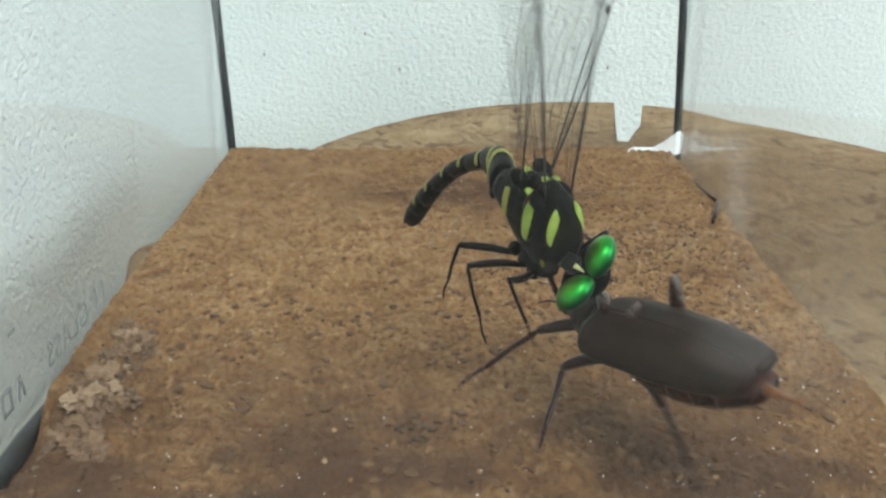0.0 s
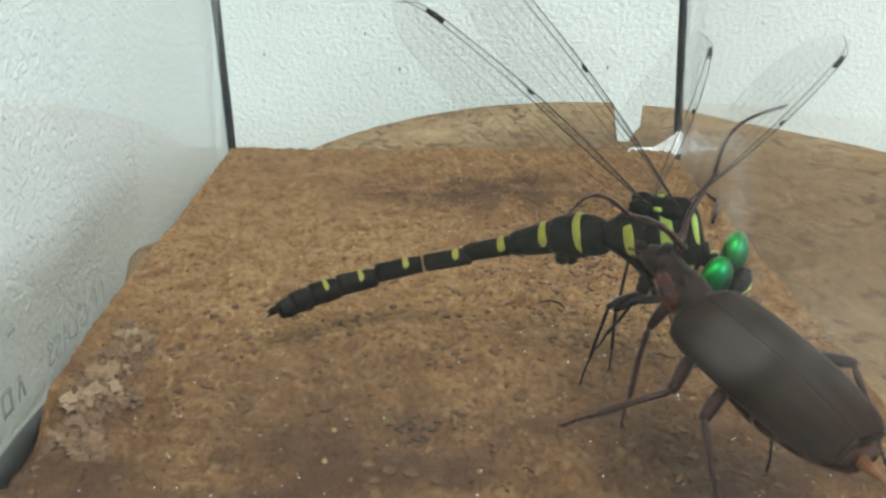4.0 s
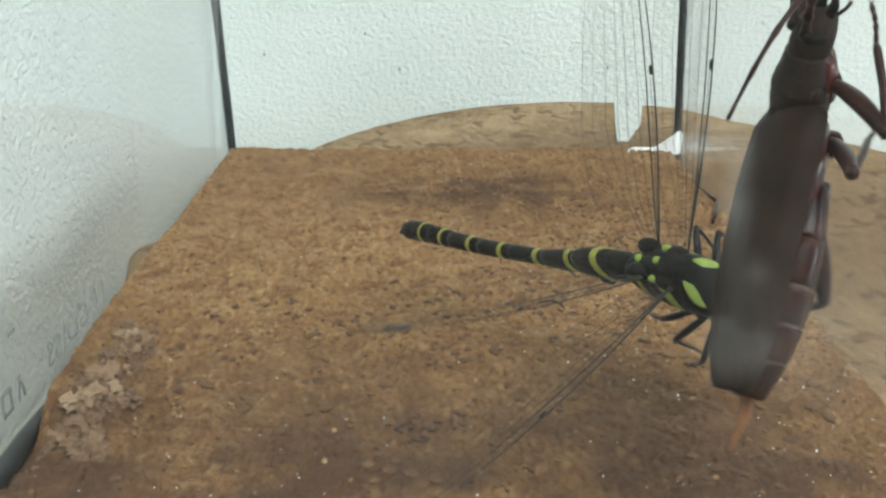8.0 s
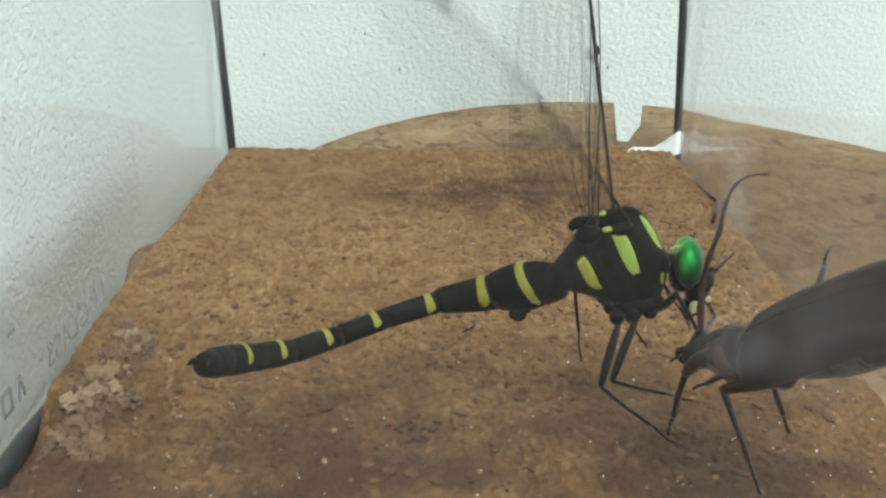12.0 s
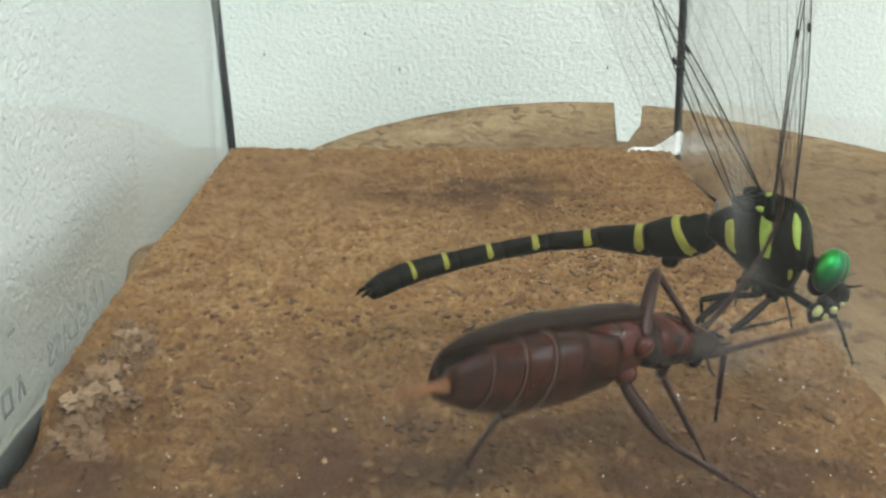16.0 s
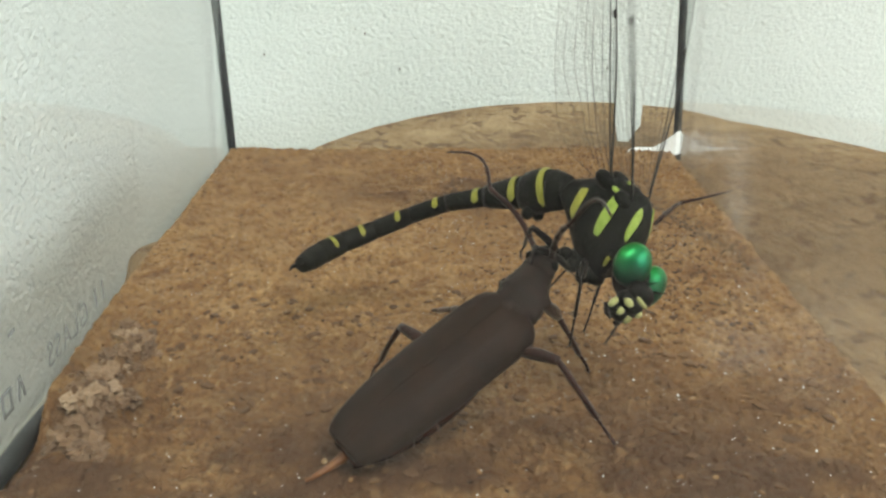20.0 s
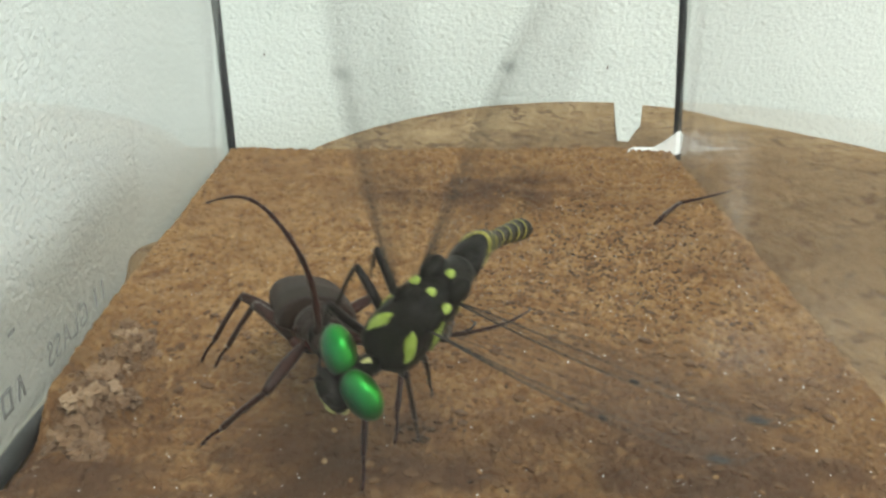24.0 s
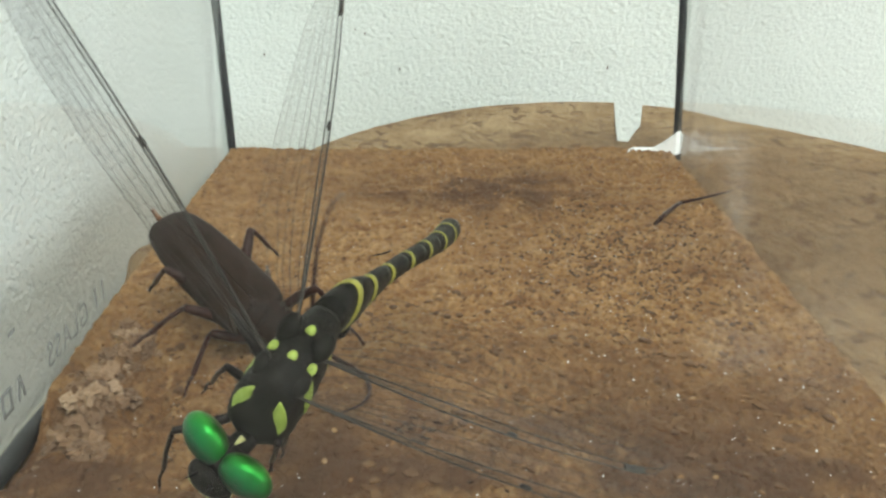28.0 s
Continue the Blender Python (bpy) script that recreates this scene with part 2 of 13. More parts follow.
LIME = simple("lime_stripe", (0.21, 0.30, 0.035), (0.31, 0.40, 0.075), 0.5, scale=450, relief=0.25)
CREAM = simple("pale_yellow_face", (0.33, 0.33, 0.11), (0.46, 0.45, 0.20), 0.5, scale=600)
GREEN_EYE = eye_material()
FILM = film_material("wing_membrane", (0.982, 0.982, 0.976), (0.12, 0.11, 0.09), 0.014)
VEIN = simple("wing_vein", (0.012, 0.010, 0.008), (0.035, 0.028, 0.022), 0.5, scale=900)
ELYTRON = simple("brown_elytron", (0.0125, 0.0058, 0.0034), (0.024, 0.0118, 0.0068), 0.5, gloss=0.07, scale=260, relief=0.1, fine=2600)
BUGBODY = simple("beetle_cuticle", (0.011, 0.006, 0.004), (0.024, 0.0125, 0.0085), 0.48, gloss=0.12, scale=500, relief=0.5, fine=4000)
BELLY = simple("dark_red_brown_belly", (0.011, 0.0024, 0.0011), (0.042, 0.0082, 0.0030), 0.15, scale=300, relief=0.3, coat=0.1, gloss=0.10)
RUDDY = simple("red_brown_breast", (0.026, 0.0050, 0.003), (0.066, 0.0112, 0.0060), 0.2, scale=380, relief=0.3, coat=0.15, gloss=0.22)
JOINT = simple("amber_joint", (0.034, 0.011, 0.0045), (0.06, 0.021, 0.008), 0.4, scale=500)
LIMB = simple("beetle_leg", (0.016, 0.006, 0.0045), (0.038, 0.0125, 0.0085), 0.32, gloss=0.18, scale=500)
OVI = simple("amber_tube", (0.13, 0.045, 0.013), (0.22, 0.09, 0.03), 0.4, scale=400)
DUSTBIT = simple("white_fleck", (0.72, 0.72, 0.68), (0.85, 0.85, 0.82), 0.6, scale=900)
CRUMB = simple("dark_crumb", (0.035, 0.02, 0.012), (0.08, 0.045, 0.024), 0.8, scale=900)
CORK_TONES = [(0.0, (0.10, 0.043, 0.0145)), (0.3, (0.16, 0.076, 0.026)), (0.8, (0.23, 0.118, 0.042)), (1.0, (0.36, 0.22, 0.10))]
CHIP = chip_material("cork_chip", CORK_TONES, False)
# granules lie near the front; tones lowered to suit the shade painted there
GRANULE = chip_material("cork_granule", [(0.0, (0.060, 0.026, 0.0092)), (0.4, (0.092, 0.041, 0.0140)), (0.85, (0.130, 0.062, 0.0210)), (1.0, (0.19, 0.104, 0.041))], True)
TORN = chip_material("torn_cork", [(0.0, (0.070, 0.032, 0.0125)), (0.5, (0.135, 0.068, 0.029)), (0.85, (0.21, 0.118, 0.058)), (1.0, (0.36, 0.25, 0.155))], False)
HAIR = simple("dark_hair", (0.22, 0.21, 0.19), (0.30, 0.28, 0.26), 0.6)


# ---- building helpers ----
def part(name, bm, material, parent=None, label="", smooth=True):
    me = bpy.data.meshes.new(name)
    bmesh.ops.recalc_face_normals(bm, faces=bm.faces)
    bm.to_mesh(me)
    bm.free()
    me.materials.append(material)
    if smooth:
        for f in me.polygons:
            f.use_smooth = True
    ob = new(name, me)
    ob.parent = parent
    if label:
        tagged(ob, label)
    return ob


def share(name, mesh, parent, m=None):
    ob = new(name, mesh)
    ob.parent = parent
    if m:
        ob.matrix_basis = m
    return ob


def loft(bm, rings, caps=True):
    vs = [[bm.verts.new(p) for p in r] for r in rings]
    n = len(vs[0])
    for a, b in zip(vs, vs[1:]):
        for i in range(n):
            bm.faces.new((a[i], a[(i + 1) % n], b[(i + 1) % n], b[i]))
    if caps:
        for r, end in ((vs[0], True), (vs[-1], False)):
            c = bm.verts.new(sum((v.co for v in r), Vector()) / n)
            for i in range(n):
                bm.faces.new((r[(i + 1) % n], r[i], c) if end else (r[i], r[(i + 1) % n], c))
    return vs


def ring(x, ry, rz, cz=0.0, cy=0.0, n=16, shear=0.0):
    out = []
    for i in range(n):
        a = 2 * math.pi * i / n
        y, z = cy + ry * math.sin(a), cz + rz * math.cos(a)
        out.append(Vector((x - shear * z, y, z)))
    return out


def tube(bm, pts, radii, n=8):
    pts = [Vector(p) for p in pts]
    rings, side = [], None
    for i, p in enumerate(pts):
        d = (pts[min(i + 1, len(pts) - 1)] - pts[max(i - 1, 0)]).normalized()
        if side is None:
            side = d.orthogonal().normalized()
        side = (side - d * side.dot(d)).normalized()
        other = d.cross(side)
        r = radii[i] if isinstance(radii, (list, tuple)) else radii
        rings.append([p + r * (math.cos(2 * math.pi * k / n) * side + math.sin(2 * math.pi * k / n) * other) for k in range(n)])
    loft(bm, rings)


def ball(bm, place, radii, u=16, v=10, turn=None):
    m = Matrix.Translation(place)
    if turn:
        m = m @ Euler([radians(a) for a in turn]).to_matrix().to_4x4()
    bmesh.ops.create_uvsphere(bm, u_segments=u, v_segments=v, radius=1, matrix=m @ Matrix.Diagonal((*radii, 1)))


def box(bm, lo, hi, bevel=0.0):
    c, s = [(a + b) / 2 for a, b in zip(lo, hi)], [abs(b - a) for a, b in zip(lo, hi)]
    r = bmesh.ops.create_cube(bm, size=1, matrix=Matrix.Translation(c) @ Matrix.Diagonal((*s, 1)))
    if bevel:
        bmesh.ops.bevel(bm, geom=[e for e in bm.edges], offset=bevel, segments=2, affect="EDGES")


def curve_at(table, u):
    """Linear look-up of (u, value...) rows with smooth steps between them."""
    for a, b in zip(table, table[1:]):
        if u <= b[0]:
            f = max(0.0, (u - a[0]) / (b[0] - a[0]))
            return [p + (q - p) * f for p, q in zip(a[1:], b[1:])]
    return list(table[-1][1:])


def surface_patch(bm, surf, u_mid, half, v0, v1, lift, nu=5, nv=12, taper=0.55, lean=0.0):
    """A raised patch on surf(u, v, scale): its rim sinks below the surface."""
    grid = []
    for j in range(nv + 1):
        f = j / nv
        v = v0 + (v1 - v0) * f
        h = half * (taper + (1 - taper) * math.sin(math.pi * min(1, max(0, f * 0.8 + 0.15))))
        row = []
        for i in range(nu + 1):
            g = i / nu * 2 - 1
            edge = i in (0, nu) or j in (0, nv)
            row.append(bm.verts.new(surf(u_mid + lean * (f - 0.5) + h * g, v, 1 - lift if edge else 1 + lift)))
        grid.append(row)
    for a, b in zip(grid, grid[1:]):
        for i in range(nu):
            bm.faces.new((a[i], a[i + 1], b[i + 1], b[i]))


MM = 0.001
P = pose


def empty(name, m, label, category, group="", kind=""):
    ob = new(name)
    ob.empty_display_size = 0.01
    ob.matrix_basis = m
    return tagged(ob, label, category, group, kind)


# ---- the room round the tank ----
def slab(name, lo, hi, material, label, category, bevel=0.0):
    bm = bmesh.new()
    box(bm, lo, hi, bevel)
    return tagged(part(name, bm, material, smooth=False), label, category, kind="structure")


slab("wall_north", (-0.13, 0.60, -0.75), (2.6, 0.65, 1.65), PAPER, "white embossed wallpaper on the wall behind the tank", "wall")
slab("wall_west", (-0.18, -2.2, -0.75), (-0.13, 0.65, 1.65), PAPER, "white embossed wallpaper on the wall beside the tank", "wall")
# wall out of view; its opening is added for the side fill lamp
wall_bm = bmesh.new()
for lo, hi in (((2.6, -2.2, -0.75), (2.65, -1.35, 1.65)), ((2.6, -0.05, -0.75), (2.65, 0.65, 1.65)), ((2.6, -1.35, -0.75), (2.65, -0.05, 0.05)), ((2.6, -1.35, 1.35), (2.65, -0.05, 1.65))):
    box(wall_bm, lo, hi)
tagged(part("wall_east", wall_bm, PLASTER, smooth=False), "unseen plain beige room wall with an opening added for the fill lamp", "wall", kind="structure")
slab("wall_south", (-0.18, -2.25, -0.75), (2.65, -2.2, 1.65), PLASTER, "plain beige room wall", "wall")
slab("ceiling", (-0.18, -2.25, 1.65), (2.65, 0.65, 1.70), PLASTER, "plain beige ceiling", "ceiling")
slab("floor", (-0.18, -2.25, -0.80), (2.65, 0.65, -0.75), TABLE, "plain pale room floor", "floor")
slab("shelf", (-0.13, -0.25, -0.085), (1.2, 0.60, -0.055), TABLE, "pale beige shelf top under the wood slice", "shelf", 0.003)


# ---- the wood slice under the tank ----
def wood_slice():
    cx, cy, top, thick = 0.07, 0.35, -0.012, 0.042
    outline = [(-180, 0.150), (-171, 0.153), (-168, 0.176), (-158, 0.178), (-154, 0.165), (-120, 0.20), (-90, 0.21), (-40, 0.20), (0, 0.165), (36, 0.156), (49, 0.160), (63, 0.170), (73.5, 0.192), (91, 0.198), (105, 0.194), (122, 0.179), (143, 0.161), (162, 0.153), (180, 0.150)]
    n, rings = 220, 10
    bm = bmesh.new()
    rows = []

    def radius(a):
        r = curve_at(outline, a)[0] + 0.0016 * noise.noise((a * 0.16, 3, 0)) + 0.001 * noise.noise((a * 0.6, 9, 0))
        if 82 < a < 85.1:
            r = 0.1085
        elif 79.2 < a <= 82:
            r = 0.1085 + (82 - a) * 0.0125
        return r

    angles = sorted([-180 + 360 * i / n for i in range(n) if not 76 < -180 + 360 * i / n < 88] + [76 + 0.25 * k for k in range(49)])
    n = len(angles)
    for k in range(rings + 5):
        row = []
        for a in angles:
            r = radius(a)
            if k < rings:
                f, z = (k + 1) / rings, top + 0.0008 * noise.noise((a * 0.05, k * 0.5, 2))
                f = f * 0.985
            else:
                f, z = ((1.0, top - 0.0025), (1.004, top - 0.008), (1.0, top - 0.02), (0.995, top - thick + 0.003), (0.985, top - thick))[k - rings]
            lean = 0.0067 * max(0.0, (r * f - 0.1085) / 0.09) * max(0.0, 1 - (a - 85) / 8) if a > 85.05 else 0.0
            row.append(bm.verts.new((cx + lean + math.cos(radians(a)) * r * f, cy + math.sin(radians(a)) * r * f, z)))
        rows.append(row)
    for a, b in zip(rows, rows[1:]):
        for i in range(n):
            bm.faces.new((a[i], a[(i + 1) % n], b[(i + 1) % n], b[i]))
    for row, z in ((rows[0], top), (rows[-1], top - thick)):
        c = bm.verts.new((cx, cy, z))
        for i in range(n):
            bm.faces.new((row[i], row[(i + 1) % n], c))
    ob = part("wood_slice", bm, WOOD)
    return tagged(ob, "round slice of pale wood with a drying crack, under the tank", "wood slice")


wood_slice()

# ---- the glass tank ----
XL, XR, YF, YB, TOP = -0.0862, 0.0932, 0.112, 0.402, 0.19


def glass_tank():
    tank = empty("glass_tank", pose(0, 0, 0), "clear glass tank with black silicone seams, on a wood slice", "tank")

    def pane(name, lo, hi, material, label=""):
        bm = bmesh.new()
        box(bm, lo, hi)
        ob = part(name, bm, material, tank, label, smooth=False)
        ob.visible_shadow = False
        return ob

    pane("bottom_pane", (XL - 0.003, YF - 0.003, -0.0118), (XR + 0.003, YB + 0.003, -0.009), BACK_GLASS)
    pane("side_pane", (XL - 0.003, YF, -0.0088), (XL, YB, TOP), SIDE_GLASS, "dusty side pane with a printed mark")
    pane("side_pane", (XR, YF, -0.0088), (XR + 0.003, YB, TOP), SIDE_GLASS)
    pane("back_pane", (XL - 0.003, YB + 0.0002, -0.0088), (XR + 0.003, YB + 0.003, TOP), BACK_GLASS)
    pane("front_pane", (XL - 0.003, YF - 0.003, -0.0088), (XR + 0.003, YF - 0.0002, TOP), FRONT_GLASS, "smeared front pane")
    for x0, lean in ((XL + 0.0013, -0.0026), (XR + 0.0014, -0.0022)):
        bm = bmesh.new()
        pts, rad = [], []
        for i in range(24):
            f = i / 23
            pts.append((x0 + lean * f * 3.0 + 0.00015 * noise.noise((f * 30, x0 * 50, 0)), YB - 0.0014, -0.006 + f * 0.19))
            rad.append(0.00165 + 0.0002 * noise.noise((f * 18, x0 * 90, 5)))
        tube(bm, pts, rad, 10)
        part("silicone_seam", bm, RUBBER, tank, "black silicone bead")
    for x0 in (XL + 0.0008, XR - 0.0008):
        bm = bmesh.new()
        pts = [(x0, YF + 0.001 + (YB - YF - 0.004) * i / 20, -0.0075) for i in range(21)]
        tube(bm, pts, [0.0016 + (0.0009 * math.exp(-((p[1] - 0.178) / 0.010) ** 2) if x0 < 0 else 0.0) for p in pts], 10)
        part("silicone_seam", bm, RUBBER, tank, "black silicone bead")
    # faint mirrored print low on the side pane: one word that can be read, bars for the rest
    curve = bpy.data.curves.new("print_word", "FONT")
    curve.body, curve.size, curve.space_character, curve.extrude = "GLASS", 0.0082, 1.22, 0.00004
    made = bpy.data.objects.new("print_word", curve)
    scene.collection.objects.link(made)
    bpy.context.view_layer.update()
    mesh = bpy.data.meshes.new_from_object(made)
    bpy.data.objects.remove(made)
    mesh.materials.clear()
    mesh.materials.append(INK)
    word = new("printed_word", mesh)
    word.parent = tank
    # read from outside the tank: its line runs towards the viewer
    word.matrix_basis = Matrix.Translation((XL + 0.0003, 0.2270, 0.0000)) @ Matrix(((0, 0, 1, 0), (-1, 0, 0, 0), (0, 1, 0, 0), (0, 0, 0, 1)))
    tagged(word, "faint grey mirrored lettering on the glass")
    for y, slant in ((0.1715, 0.0012), (0.1765, 0.0), (0.1805, 0.0), (0.1838, 0.0014), (0.1870, -0.0014), (0.2330, 0.0), (0.2385, 0.0)):
        bm = bmesh.new()
        box(bm, (XL + 0.0001, y, 0.0006), (XL + 0.0003, y + 0.0009, 0.0058))
        for v in bm.verts:
            if v.co.z > 0.003:
                v.co.y += slant
        part("printed_mark", bm, INK, tank, "faint grey print on the glass", smooth=False)
    for y, z in ((0.1774, 0.0006), (0.1774, 0.0050), (0.1838, 0.0152)):
        bm = bmesh.new()
        box(bm, (XL + 0.0001, y, z), (XL + 0.0003, y + 0.0031, z + 0.0008))
        part("printed_mark", bm, INK, tank, "faint grey print on the glass", smooth=False)
    return tank


glass_tank()


# ---- the cork floor ----
def cork_floor():
    step = 0.00052
    x0, x1, y0, y1 = XL + 0.0004, XR - 0.0018, YF + 0.0006, YB - 0.0050
    nx, ny = int((x1 - x0) / step), int((y1 - y0) / step)
    gx, gy = np.meshgrid(np.linspace(x0, x1, nx), np.linspace(y0, y1, ny))
    rng = np.random.RandomState(3)

    def cells(size, sx=1.0):
        """Random value, border distance and cell height of jittered cells."""
        u, v = gx / (size * sx), gy / size
        iu, iv = np.floor(u).astype(int), np.floor(v).astype(int)
        tab = rng.rand(4, 1024)
        d1, d2, val = np.full(u.shape, 9.0), np.full(u.shape, 9.0), np.zeros(u.shape)
        for a in (-1, 0, 1):
            for b in (-1, 0, 1):
                h = ((iu + a) * 92821 + (iv + b) * 68917) % 1024
                d = np.hypot(u - (iu + a + tab[0][h]), v - (iv + b + tab[1][h]))
                closer = d < d1
                d2 = np.where(closer, d1, np.minimum(d2, d))
                val = np.where(closer, tab[2][h], val)
                d1 = np.where(closer, d, d1)
        return val, d2 - d1

    def soft(scale, seed):
        k = np.array([[noise.noise((x * scale, y * scale, seed)) for x in np.linspace(x0, x1, 70)] for y in np.linspace(y0, y1, 110)])
        i = np.clip((gy - y0) / (y1 - y0) * 109, 0, 108.999)
        j = np.clip((gx - x0) / (x1 - x0) * 69, 0, 68.999)
        a, b = i.astype(int), j.astype(int)
        fi, fj = i - a, j - b
        return (k[a, b] * (1 - fi) + k[a + 1, b] * fi) * (1 - fj) + (k[a, b + 1] * (1 - fi) + k[a + 1, b + 1] * fi) * fj

    big, edge = cells(0.0036, 0.62)
    small, edge2 = cells(0.0016, 0.62)
    wav, wav2 = soft(30, 1), soft(110, 4)
    z = 0.0008 * (big - 0.5) + 0.00048 * (small - 0.5) + 0.0009 * wav + 0.0007 * wav2
    z -= 0.0006 * np.clip(1 - edge / 0.12, 0, 1) + 0.0003 * np.clip(1 - edge2 / 0.12, 0, 1)
    # worn corner and torn ridge by the left pane
    torn = np.zeros(z.shape)
    for px, py, rx, ry, hh in ((-0.0700, 0.175, 0.005, 0.006, 0.0062), (-0.0720, 0.194, 0.0045, 0.008, 0.0040), (-0.0705, 0.210, 0.0030, 0.010, 0.0030), (-0.0735, 0.183, 0.004, 0.006, 0.003)):
        g = np.exp(-((gx - px) / rx) ** 2 - ((gy - py) / ry) ** 2)
        torn = np.maximum(torn, g)
        z += 1.15 * hh * g * (0.75 + 1.3 * wav2 + 0.45 * (small - 0.5) + 0.3 * (big - 0.5))
    z -= 0.0085 * np.exp(-((gx + 0.0850) / 0.0085) ** 4 - ((gy - 0.172) / 0.016) ** 4)
    z -= 0.005 * np.exp(-((gx + 0.0600) / 0.004) ** 2 - ((gy - 0.184) / 0.006) ** 2)
    inset = 0.0012 * np.clip((0.24 - gy) / 0.05, 0, 1) + 0.0010 * wav2
    z -= 0.0060 * np.clip(1 - (gx - x0 - inset) / 0.0014, 0, 1)
    z -= 0.004 * np.clip(1 - (x1 - gx - 0.0012 * (wav + wav2)) / 0.0015, 0, 1) ** 2
    # dark patches on the board; two of them lie over the left hollows
    stain_shade = np.zeros(z.shape)
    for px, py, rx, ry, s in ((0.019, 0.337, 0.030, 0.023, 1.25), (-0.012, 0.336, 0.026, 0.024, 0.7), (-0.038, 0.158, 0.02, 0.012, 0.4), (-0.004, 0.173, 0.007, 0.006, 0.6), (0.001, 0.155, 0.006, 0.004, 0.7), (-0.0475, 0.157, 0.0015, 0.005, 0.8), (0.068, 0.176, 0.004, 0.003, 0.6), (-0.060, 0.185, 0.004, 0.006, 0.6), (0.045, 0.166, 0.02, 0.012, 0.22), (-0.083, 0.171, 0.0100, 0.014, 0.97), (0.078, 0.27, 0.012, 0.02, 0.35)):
        stain_shade = np.maximum(stain_shade, s * np.exp(-((gx - px) / rx) ** 2 - ((gy - py) / ry) ** 2) * np.clip(0.75 + 1.3 * wav2 + 0.4 * (small - 0.5), 0, 1.2))
    # front band: the dimmer light there is painted into the cork colour
    stain_shade = np.maximum(stain_shade, np.clip((0.235 - 0.25 * np.clip(gx - 0.03, 0, 1) - gy) / 0.07, 0, 1) * np.clip(0.80 + 0.9 * wav + 0.8 * wav2, 0.42, 0.96))
    verts = np.stack([gx, gy, z], -1).reshape(-1, 3)
    idx = np.arange(nx * ny).reshape(ny, nx)
    quads = np.stack([idx[:-1, :-1], idx[:-1, 1:], idx[1:, 1:], idx[1:, :-1]], -1).reshape(-1, 4)
    # skirt down to the bottom pane
    rim = np.concatenate([idx[0, :], idx[1:, -1], idx[-1, -2::-1], idx[-2:0:-1, 0]])
    low = verts[rim].copy()
    low[:, 2] = -0.0088
    k = len(verts) + np.arange(len(rim))
    skirt = np.stack([rim, k, np.roll(k, -1), np.roll(rim, -1)], -1)
    me = bpy.data.meshes.new("cork_board")
    me.from_pydata(np.concatenate([verts, low]).tolist(), [], np.concatenate([quads, skirt]).tolist())
    extra = np.zeros(len(rim))
    # raises the granule tone in a broad patch left of the middle
    worn = 0.34 * np.exp(-((gx + 0.045) / 0.05) ** 2 - ((gy - 0.285) / 0.07) ** 2) * (1 + 1.5 * wav2)
    tone = np.clip(0.5 + worn + 0.75 * (big - 0.5) + 0.55 * (small - 0.5), 0, 1)
    gap = np.clip(1 - edge / 0.07, 0, 1) * 0.28 + np.clip(1 - edge2 / 0.08, 0, 1) * 0.14
    for key, arr in (("grain", tone), ("gap", np.clip(gap, 0, 0.7)), ("stain_shade", np.clip(stain_shade, 0, 0.95)), ("torn", np.clip(torn * 1.4 - 0.3, 0, 0.9))):
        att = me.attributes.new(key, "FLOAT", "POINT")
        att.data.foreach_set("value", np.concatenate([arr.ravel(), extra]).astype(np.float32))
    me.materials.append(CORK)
    for f in me.polygons:
        f.use_smooth = True
    ob = new("cork_board", me)
    tagged(ob, "worn brown cork board of pressed granules, floor of the tank", "cork board", kind="structure")
    return ob, lambda x, y: float(z[int(np.clip((y - y0) / (y1 - y0) * (ny - 1), 0, ny - 1)), int(np.clip((x - x0) / (x1 - x0) * (nx - 1), 0, nx - 1))])


cork, cork_z = cork_floor()


def scatter(name, material, count, size, flat, seed, label, category, lift=0.0, region=None, long=1.0, sparse=0.0):
    """Many small broken bits lying on the cork, as one thing."""
    rnd = random.Random(seed)
    verts, faces = [], []
    for _ in range(count):
        if region:
            x, y = rnd.gauss(region[0], region[2]), rnd.gauss(region[1], region[3])
            if not (XL + 0.003 < x < XR - 0.003 and YF + 0.003 < y < YB - 0.004):
                continue
        else:
            x, y = rnd.uniform(XL + 0.004, XR - 0.004), rnd.uniform(YF + 0.02, YB - 0.004)
            if y < 0.21 and rnd.random() < sparse:
                continue
        s = size * rnd.uniform(0.45, 1.5)
        m = Matrix.Translation((x, y, cork_z(x, y) + lift + s * flat * 0.3)) @ Euler((rnd.gauss(0, 0.35), rnd.gauss(0, 0.35), rnd.uniform(0, 6.28))).to_matrix().to_4x4()
        k = len(verts)
        for i in range(5):
            a = i * 1.2566 + rnd.uniform(-0.4, 0.4)
            r = s * rnd.uniform(0.6, 1.2)
            for zz in (-0.5, 0.5):
                verts.append(m @ Vector((r * math.cos(a) * long, r * math.sin(a) / long, zz * s * flat * rnd.uniform(0.6, 1.3))))
        for i in range(5):
            j = (i + 1) % 5
            faces.append((k + 2 * i, k + 2 * j, k + 2 * j + 1, k + 2 * i + 1))
        faces.append(tuple(k + 2 * i + 1 for i in range(5)))
        faces.append(tuple(k + 2 * i for i in reversed(range(5))))
    me = bpy.data.meshes.new(name)
    me.from_pydata(verts, [], faces)
    me.materials.append(material)
    return tagged(new(name, me), label, category, kind="stuff")


scatter("cork_chips", CHIP, 3200, 0.00055, 0.5, 11, "loose brown cork chips on the board", "cork chips", long=1.2, sparse=0.75)
scatter("dark_crumbs", CRUMB, 380, 0.00032, 0.7, 12, "dark crumbs between the cork granules", "crumbs", long=1.3)
